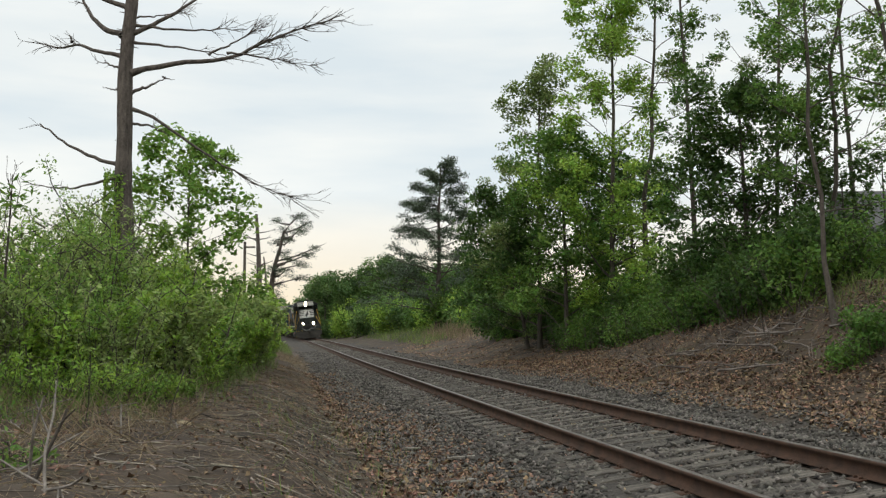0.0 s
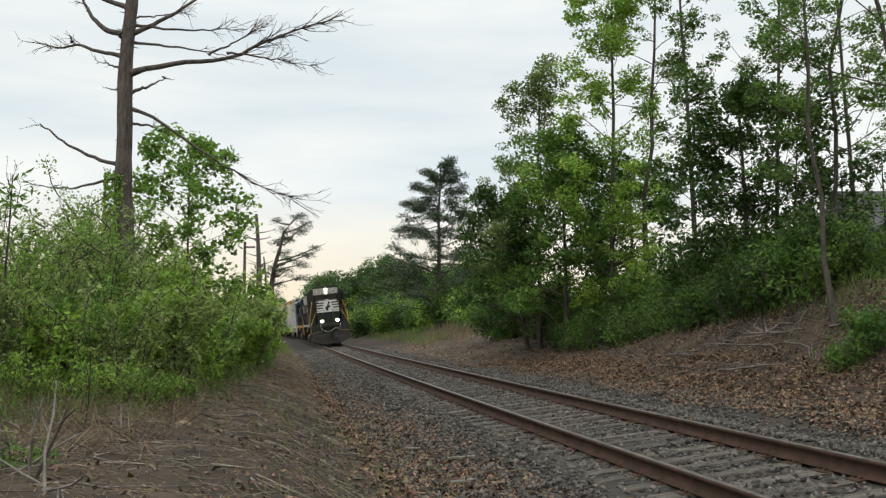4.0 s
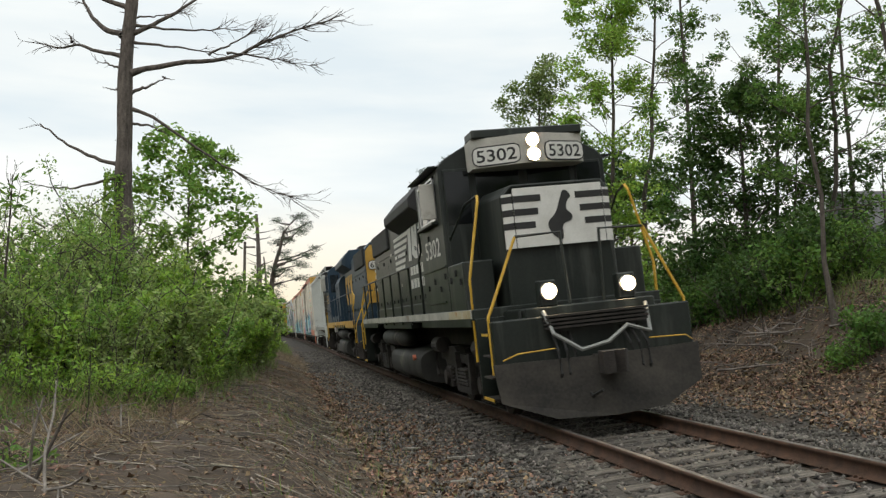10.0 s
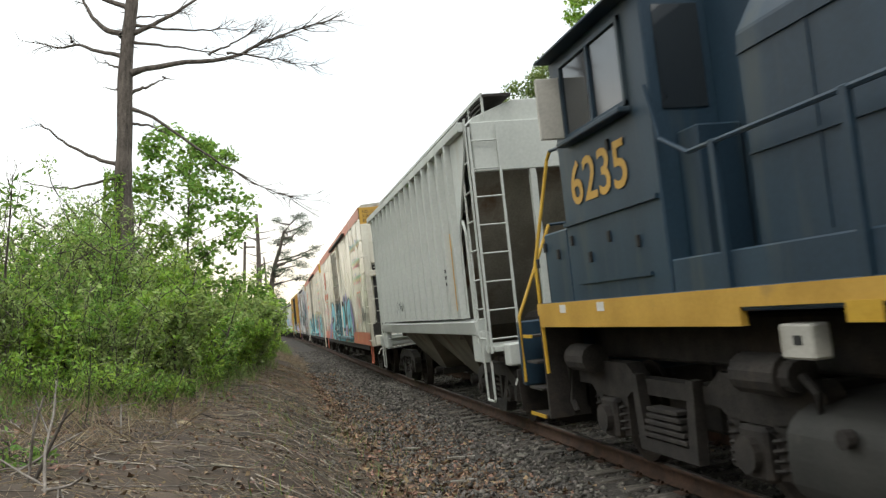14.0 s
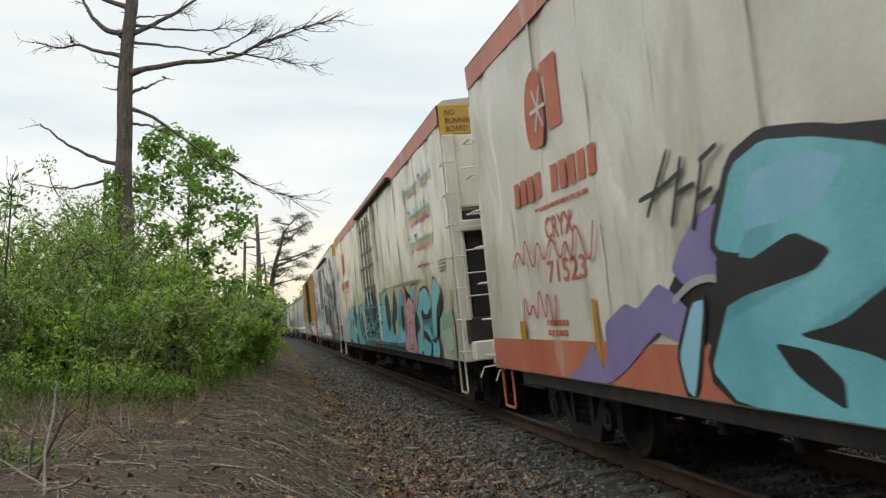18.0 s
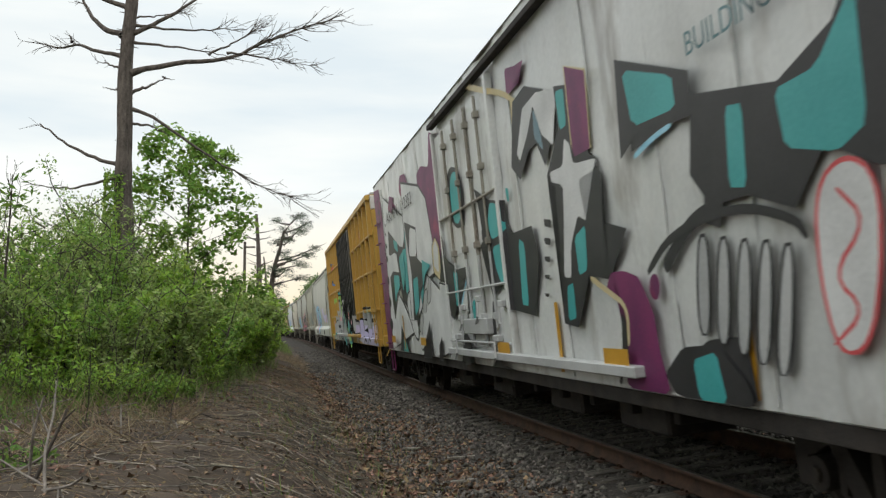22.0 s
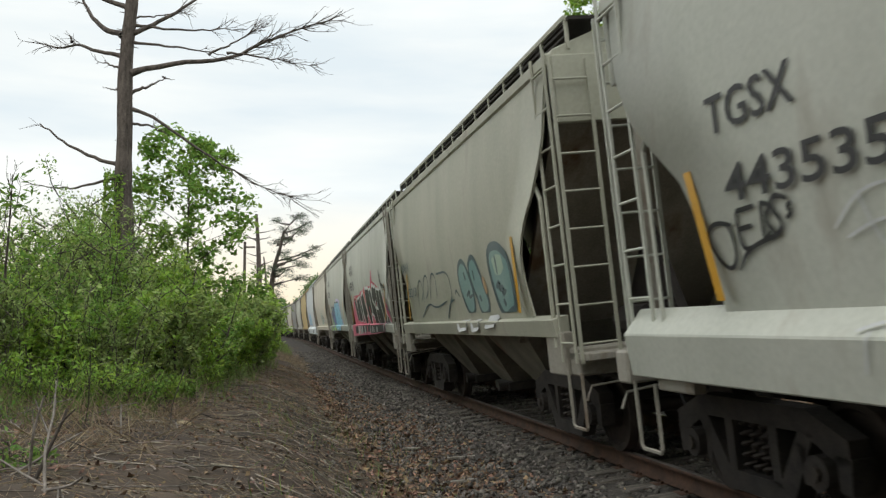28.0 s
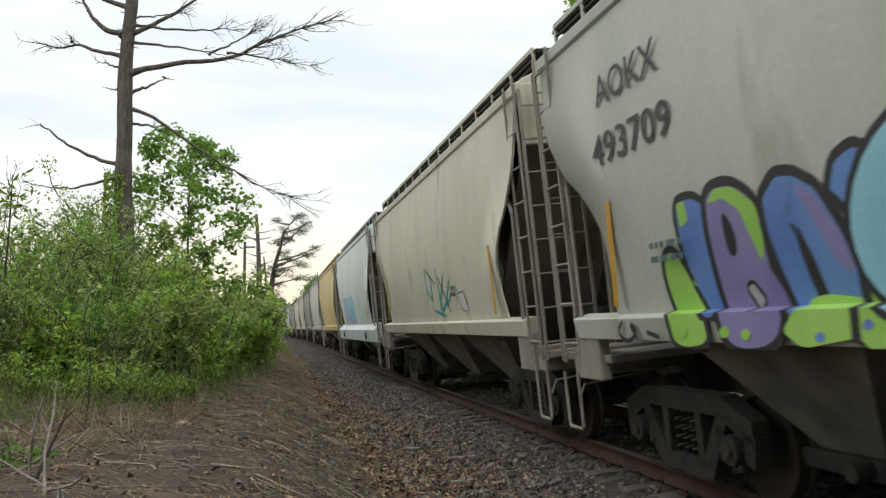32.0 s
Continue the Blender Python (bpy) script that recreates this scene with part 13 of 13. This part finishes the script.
    paint(car, y, 2, "g_blue", [(-2.87, 2.39), (-2.69, 2.42), (-2.50, 2.39), (-2.41, 2.27), (-2.43, 2.04), (-2.44, 1.86), (-2.36, 1.59), (-2.60, 1.52), (-2.77, 1.80), (-2.85, 2.00)], "g_black", 0.06, cuts=2, skin=skin, label="lime and blue sprayed letter")
    paint(car, y, 3, "g_lime", [(-2.83, 2.40), (-2.70, 2.41), (-2.69, 2.26), (-2.83, 2.22)], skin=skin)
    paint(car, y, 4, "g_violet", [(-2.43, 2.04), (-2.42, 2.23), (-2.38, 2.41), (-2.15, 2.44), (-1.96, 2.39), (-1.79, 2.26), (-1.77, 2.05), (-1.82, 1.89), (-1.70, 1.74), (-1.60, 1.54), (-1.76, 1.35), (-2.28, 1.33), (-2.40, 1.59)], "g_black", 0.07, cuts=2, skin=skin, label="lime and violet sprayed letter")
    paint(car, y, 5, "g_lime", [(-2.38, 2.34), (-2.26, 2.43), (-2.02, 2.41), (-1.79, 2.26), (-1.78, 1.99), (-1.85, 1.89), (-1.99, 2.25), (-2.17, 2.35)], skin=skin)
    paint(car, y, 6, "g_black", [(-2.23, 2.25), (-2.16, 2.25), (-2.08, 2.08), (-2.13, 1.94), (-2.23, 1.97)], cuts=2, skin=skin)
    paint(car, y, 7, "g_grey", [(-2.08, 1.73), (-2.01, 1.76), (-1.91, 1.65), (-1.98, 1.58)], "g_black", 0.03, skin=skin)
    paint(car, y, 8, "g_blue", [(-1.70, 2.28), (-1.53, 2.39), (-1.36, 2.37), (-1.18, 2.27), (-1.04, 2.04), (-0.92, 1.74), (-0.91, 1.56), (-1.23, 1.57), (-1.30, 1.85), (-1.38, 2.04), (-1.41, 2.17), (-1.53, 2.12), (-1.42, 1.86), (-1.33, 1.57), (-1.55, 1.54), (-1.65, 1.84), (-1.71, 2.08)], "g_black", 0.07, skin=skin, label="blue and violet sprayed letter")
    paint(car, y, 9, "g_violet", [(-1.37, 2.33), (-1.19, 2.24), (-1.04, 2.01), (-0.96, 1.77), (-1.09, 1.80), (-1.21, 2.03)], skin=skin)
    paint(car, y, 10, "g_lime", [(-1.42, 1.64), (-1.26, 1.66), (-0.90, 1.62), (-0.94, 1.42), (-1.43, 1.35), (-1.63, 1.45)], skin=skin)
    paint(car, y, 11, "g_lime", [(-0.78, 2.09), (-0.64, 2.27), (-0.54, 2.30), (-0.27, 2.28), (-0.25, 2.02), (-0.60, 2.01), (-0.72, 1.89), (-0.63, 1.83), (-0.33, 1.60), (-0.38, 1.38), (-0.91, 1.36), (-0.89, 1.76)], "g_black", 0.08, skin=skin, label="lime sprayed letter with black edge")
    paint(car, y, 12, "g_blue", [(-1.04, 2.24), (-0.96, 2.38), (-0.80, 2.43), (-0.70, 2.39), (-0.80, 2.21), (-0.82, 1.98), (-0.96, 2.17)], "g_black", 0.06, skin=skin)
    paint(car, y, 13, "g_black", [(-0.68, 2.19), (-0.58, 2.27), (-0.49, 2.24), (-0.56, 2.09), (-0.66, 2.08)], cuts=2, skin=skin)
    paint(car, y, 14, "g_grey", [(-0.66, 2.19), (-0.59, 2.23), (-0.55, 2.17), (-0.62, 2.10)], skin=skin)
    paint(car, y, 15, "g_lime", [(-2.31, 1.50), (-2.22, 1.44), (-2.34, 1.39), (-2.41, 1.44)], cuts=2, skin=skin)
    paint(car, y, 16, "g_lime", [(-2.04, 1.48), (-1.96, 1.43), (-2.07, 1.38), (-2.13, 1.43)], cuts=2, skin=skin)
    paint(car, y, 17, "g_lime", [(-2.94, 1.50), (-2.83, 1.44), (-2.97, 1.38), (-3.06, 1.44)], cuts=2, skin=skin)
    paint(car, y, 18, "g_blue", [(-1.25, 1.46), (-1.20, 1.42), (-1.27, 1.38), (-1.32, 1.42)], cuts=2, skin=skin)
    paint(car, y, 19, "g_blue", [(-0.83, 1.53), (-0.78, 1.49), (-0.85, 1.45), (-0.89, 1.49)], cuts=2, skin=skin)
    brush(car, y, 20, "g_black", [(-4.03, 1.53), (-4.17, 1.44), (-3.97, 1.34), (-3.72, 1.44), (-3.91, 1.53), (-3.74, 1.37)], 0.04, skin=skin)
    brush(car, y, 21, "g_black", [(-3.56, 1.44), (-3.33, 1.40)], 0.04, skin=skin)
    paint(car, y, 22, "g_lilac", [(0.19, 2.74), (1.22, 2.74), (2.41, 2.68), (2.55, 2.48), (2.22, 2.19), (2.83, 1.61), (1.93, 1.42)], cuts=2, skin=skin, label="lilac sprayed haze")
    paint(car, y, 23, "g_sky", [(-0.98, 2.07), (-0.58, 2.53), (0.14, 2.63), (0.49, 2.38), (0.50, 1.71), (0.50, 1.38), (-0.09, 1.41), (-0.85, 1.57)], "g_black", 0.05, cuts=2, skin=skin, label="sky-blue sprayed letter with black edge")
    paint(car, y, 24, "g_sky", [(0.44, 2.60), (1.15, 2.57), (1.33, 2.25), (1.56, 1.69), (1.30, 1.35), (0.65, 1.38), (0.56, 1.86)], "g_black", 0.05, cuts=2, skin=skin)
    paint(car, y, 25, "g_sky", [(1.00, 2.55), (1.56, 2.60), (1.99, 2.46), (2.20, 2.12), (2.35, 1.68), (2.01, 1.36), (1.47, 1.35), (1.37, 1.83)], "g_black", 0.05, cuts=2, skin=skin, label="sky-blue sprayed letter with black edge")
    car, X = made[4]
    skin = coat(X, False)
    brush(car, y, 1, "g_sea", [(0.16, 2.61), (0.09, 2.00)], 0.06, skin=skin)
    brush(car, y, 2, "g_sea", [(0.64, 2.48), (0.57, 1.89), (0.20, 2.20)], 0.06, skin=skin)
    brush(car, y, 3, "g_sea", [(1.20, 2.54), (1.28, 1.78)], 0.06, skin=skin)
    brush(car, y, 4, "g_sea", [(1.85, 2.41), (0.98, 1.69), (1.84, 1.95)], 0.06, skin=skin)
    brush(car, y, 5, "g_sea", [(2.25, 2.29), (1.52, 1.77), (2.37, 2.11)], 0.06, skin=skin)
    brush(car, y, 6, "g_sea", [(0.52, 1.79), (1.47, 1.68)], 0.06, skin=skin)
    brush(car, y, 7, "g_black", [(0.29, 2.55), (1.04, 2.26)], 0.04, skin=skin)
    brush(car, y, 8, "g_black", [(1.37, 2.39), (1.95, 1.72)], 0.04, skin=skin)
    paint(car, y, 9, "g_white", [(2.74, 2.01), (3.14, 2.04), (3.27, 1.74), (2.89, 1.75)], "g_black", 0.03, cuts=0, skin=skin)
    stencil(car, 1.56, 2.4, 2.1, (0.3, 0.3), "g_black")
    car, X = made[5]
    for k, c in enumerate(("g_sky", "g_lilac", "g_sky", "g_sky")):
        x = -3.5 + k
        paint(car, y, k + 1, c, [(x, 1.7), (x + 0.8, 1.65), (x + 0.95, 2.3), (x + 0.6, 2.6), (x + 0.1, 2.5)], "g_blue", 0.05, cuts=2, skin=deep, label="sky-blue sprayed letter")


build_hoppers()
build_reefers()
boxcar(-121.5, -142.3)

# ---------------------------------------------------------------- small things on the banks and glimpses beyond
def build_small_things():
    rg = np.random.default_rng(61)

    def stalk(label, slope, dist, ln, tilt, az, r, mat="twig", name="broken_stalk", forks=1):
        x, y = spot(slope, dist)
        z = float(ground_z(x, y)[0]) - 0.02
        d = (math.cos(az) * math.cos(tilt), math.sin(az) * math.cos(tilt), math.sin(tilt))
        line, e = bent((x, y, z), d, ln, 6, 0.06, 0.0, rg)
        paths = [(line, np.linspace(r, r * 0.6, 6))]
        for _ in range(forks):
            s = rg.integers(2, 5)
            sub, e = bent(line[s], np.array(d) + rg.normal(size=3) * 0.5, ln * rg.uniform(0.2, 0.45), 4, 0.1, 0.0, rg)
            paths.append((sub, np.linspace(r * 0.6, r * 0.3, 4)))
        thing = empty(name, label, "stalk")
        v, f = tubes(paths, 7)
        raw("stem", v, f, M[mat], thing, smooth=True)
    pale, dark = "pale dry broken stalk on the bank", "dark broken weed stalk on the bank"
    stalk(pale, -0.462, 5.7, 0.62, 1.35, 0.4, 0.011)
    stalk(dark, -0.452, 6.0, 0.5, 1.15, 0.2, 0.014, "bark_dark")
    stalk(pale, -0.44, 5.3, 0.75, 0.8, 2.0, 0.011, forks=2)
    stalk(pale, -0.47, 5.6, 0.95, 0.05, -0.75, 0.012, name="fallen_stick", forks=2)
    stalk(pale, -0.425, 5.4, 0.7, 0.25, 2.5, 0.009, name="fallen_stick")
    stalk(pale, -0.485, 6.0, 0.6, 0.5, 0.9, 0.009, forks=2)
    stalk(pale, -0.4923, 7.82, 1.60, 0.03, -0.98, 0.012, name="fallen_stick")
    stalk(pale, -0.4093, 5.67, 0.92, -0.14, 1.01, 0.006, name="fallen_stick")
    stalk(pale, -0.4841, 9.27, 1.60, 0.09, -1.09, 0.008, name="fallen_stick")
    stalk(pale, -0.3980, 7.36, 1.07, 0.01, -0.82, 0.007, name="fallen_stick")
    stalk(pale, -0.4566, 11.44, 1.60, 0.12, -1.12, 0.011, name="fallen_stick")
    stalk(pale, -0.3668, 7.90, 1.60, -0.04, -0.71, 0.006, name="fallen_stick")
    stalk(pale, -0.4873, 9.35, 1.60, 0.03, -0.83, 0.007, name="fallen_stick")
    stalk(pale, -0.3736, 8.96, 1.60, 0.10, -1.24, 0.006, name="fallen_stick")
    stalk(pale, -0.3238, 10.61, 1.60, 0.03, -1.09, 0.006, name="fallen_stick")
    stalk(pale, -0.2846, 6.66, 0.57, -0.14, 0.16, 0.007, name="fallen_stick")
    stalk(pale, -0.4243, 9.40, 1.48, 0.02, -0.76, 0.006, name="fallen_stick")
    stalk("short upright whitish stick on the bank", -0.358, 8.4, 0.3, 1.35, 2.2, 0.012, forks=0)
    for i in range(5):
        stalk("thin dry weed stalk at the thicket's foot", -0.5 + 0.05 * i + rg.uniform(-0.01, 0.01), rg.uniform(7.5, 12), rg.uniform(0.4, 0.9), rg.uniform(1.0, 1.5), rg.uniform(0, 6.28), 0.006, "twig" if i % 2 else "bark_dark")
    # wooden scraps in the ballast, a pale stone on the bank
    for sl, dist, ln, turn in ((0.02, 12.4, 0.42, 12), (0.016, 10.7, 0.48, 25), (-0.035, 13.6, 0.25, -30)):
        x, y = spot(sl, dist)
        bm = bmesh.new()
        box(bm, -ln / 2, ln / 2, -0.04, 0.04, 0, 0.03, 0.004)
        for v in bm.verts:
            v.co.y += 0.02 * math.sin(9 * v.co.x)
            v.co.z += 0.01 * math.sin(7 * v.co.x + 1)
        t = empty("wood_scrap", "weathered splinter of wood lying in the ballast", "wood")
        part("plank", bm, M["twig"], t).matrix_basis = pose(x, y, float(ground_z(x, y)[0]) + 0.015, 0, 0, turn)
    x, y = spot(-0.29, 10.4)
    bm = bmesh.new()
    bmesh.ops.create_icosphere(bm, subdivisions=2, radius=0.09)
    for v in bm.verts:
        v.co = Vector((v.co.x * 1.1, v.co.y * 0.7, v.co.z * 0.5)) * rg.uniform(0.9, 1.1)
    st = empty("stone", "pale flat stone on the bank", "stone")
    part("rock", bm, M["straw"], st).matrix_basis = pose(x, y, float(ground_z(x, y)[0]) + 0.02, 0, 0, 20)

    # brush pile: cut grey branches on the far bank
    for j, (sl, dist, n, wide) in enumerate(((0.352, 18.2, 24, 1.0), (0.27, 20.6, 16, 1.2), (0.405, 17.4, 14, 1.0))):
        x0, y0 = spot(sl, dist)
        pile = empty("brush_pile", "tangled pile of cut grey branches on the bank", "brush pile", "brush piles")
        for i in range(n):
            x, y = x0 + rg.normal() * wide * 0.6, y0 + rg.normal() * 0.5
            z = float(ground_z(x, y)[0])
            a = rg.choice([0.1, 3.1]) + rg.normal() * 0.6
            line, e = bent((x, y, z + rg.uniform(0.0, 0.3)), (math.cos(a), math.sin(a), rg.uniform(-0.1, 0.22)), rg.uniform(0.7, 1.9), 7, 0.14, -0.03, rg)
            r = rg.uniform(0.009, 0.028)
            paths = [(line, np.linspace(r, r * 0.3, 7))]
            for _ in range(4):
                s = rg.integers(2, 7)
                sub, e = bent(line[s], line[s] - line[s - 1] + rg.normal(size=3) * 0.12, rg.uniform(0.3, 0.8), 4, 0.15, 0.0, rg)
                paths.append((sub, np.linspace(r * 0.5, 0.003, 4)))
            v, f = tubes(paths, 5)
            raw("branch", v, f, M["brush"], pile, smooth=True)

    # a dark frame of a beam on posts beside the far line
    x, y = spot(-0.190, 74)
    z = float(ground_z(x, y)[0])
    fr = empty("trackside_frame", "dark timber beam on posts beside the far line", "frame")
    for dx in (-0.7, 0.45):
        bm = bmesh.new()
        box(bm, x + dx - 0.12, x + dx + 0.12, y - 0.12, y + 0.12, z - 0.2, 2.75, 0.01)
        part("post", bm, M["black"], fr)
    bm = bmesh.new()
    box(bm, x - 1.5, x + 0.6, y - 0.18, y + 0.18, 2.72, 3.0, 0.01)
    part("beam", bm, M["black"], fr)

    # a grey house and a white car glimpsed through the trees
    x, y = spot(0.6, 44)
    z = float(ground_z(x, y)[0]) - 0.3
    hs = empty("house", "grey sided house glimpsed through the trees", "house")
    bm = bmesh.new()
    box(bm, x - 4.5, x + 5, y, y + 8, z, z + 5.0)
    w = part("wall", bm, M["house_wall"], hs, "grey clapboard wall")
    for k in range(24):
        slab("clapboard", M["house_wall"], w, x - 4.52, x + 5.02, y - 0.025, y, z + 0.3 + 0.19 * k, z + 0.47 + 0.19 * k, 0.0)
    bm = bmesh.new()
    prism(bm, [(y - 0.5, z + 4.95), (y + 4, z + 7.6), (y + 8.5, z + 4.95)], x - 5, x + 5.5, "x")
    part("roof", bm, M["house_roof"], hs, "dark shingled roof")
    for dx in (-3.2, -0.4, 2.4):
        wn = slab("window", M["white"], hs, x + dx, x + dx + 1.1, y - 0.06, y - 0.025, z + 3.0, z + 4.4, 0.01, "white framed window")
        slab("pane", M["glass"], wn, x + dx + 0.08, x + dx + 1.02, y - 0.07, y - 0.06, z + 3.08, z + 4.32, 0.0)
    x, y = spot(0.492, 34)
    z = float(ground_z(x, y)[0])
    car = empty("parked_car", "white parked car glimpsed beyond the bank", "car")
    at = Matrix.Translation((x, y, z))

    def car_part(name, bm, mat, label="", parent=None):
        ob = part(name, bm, mat, parent or car, label)
        ob.matrix_basis = at
        return ob
    bm = bmesh.new()
    prism(bm, [(-2.2, 0.3), (2.2, 0.3), (2.25, 0.75), (1.4, 0.92), (-2.0, 0.98), (-2.25, 0.7)], -0.85, 0.85, "y")
    bmesh.ops.bevel(bm, geom=list(bm.edges), offset=0.06, segments=2, affect="EDGES")
    car_part("body", bm, M["white"], "white painted body")
    bm = bmesh.new()
    prism(bm, [(-1.8, 0.95), (1.0, 0.93), (0.4, 1.42), (-1.2, 1.45)], -0.72, 0.72, "y")
    bmesh.ops.bevel(bm, geom=list(bm.edges), offset=0.06, segments=2, affect="EDGES")
    car_part("cabin", bm, M["white"], "white roof and pillars")
    for a, b in ((-1.5, -0.5), (-0.4, 0.55)):
        bm = bmesh.new()
        prism(bm, [(a, 0.99), (b, 0.99), (b - 0.2, 1.36), (a + 0.2, 1.36)], -0.735, -0.725, "y")
        car_part("side_window", bm, M["glass"], "dark side window")
    for wx in (-1.4, 1.4):
        for wy in (-0.8, 0.8):
            bm = bmesh.new()
            cyl(bm, (wx, wy - 0.1, 0.32), (wx, wy + 0.1, 0.32), 0.32, 16)
            car_part("wheel", bm, M["black"])


M["house_wall"] = material("grey_clapboard", (0.3, 0.31, 0.31), (0.38, 0.39, 0.39), scale=1.0, rough=0.7, bump=0.05)
M["house_roof"] = material("dark_shingle", (0.06, 0.06, 0.06), (0.11, 0.11, 0.11), scale=3.0, rough=0.9, bump=0.3)
build_small_things()
# ---------------------------------------------------------------- what moves
def motions():
    for car, centre, half, backward, wheels, radius in CARS:
        turn = Matrix.Rotation(math.pi if backward else 0.0, 4, "Z")
        walk(car, [(t, track_pose(run(t) + centre, half) @ turn) for t in np.arange(0, 32.01, 0.5)])
        near = centre > -215
        for w in wheels:
            x, y, z = w.location
            if near:
                walk(w, [(t, pose(x, y, z, 0, math.degrees((run(t) + 90) / radius) * (-1 if backward else 1) % 360, 0)) for t in np.arange(0, 32.001, 1 / 15)])


motions()
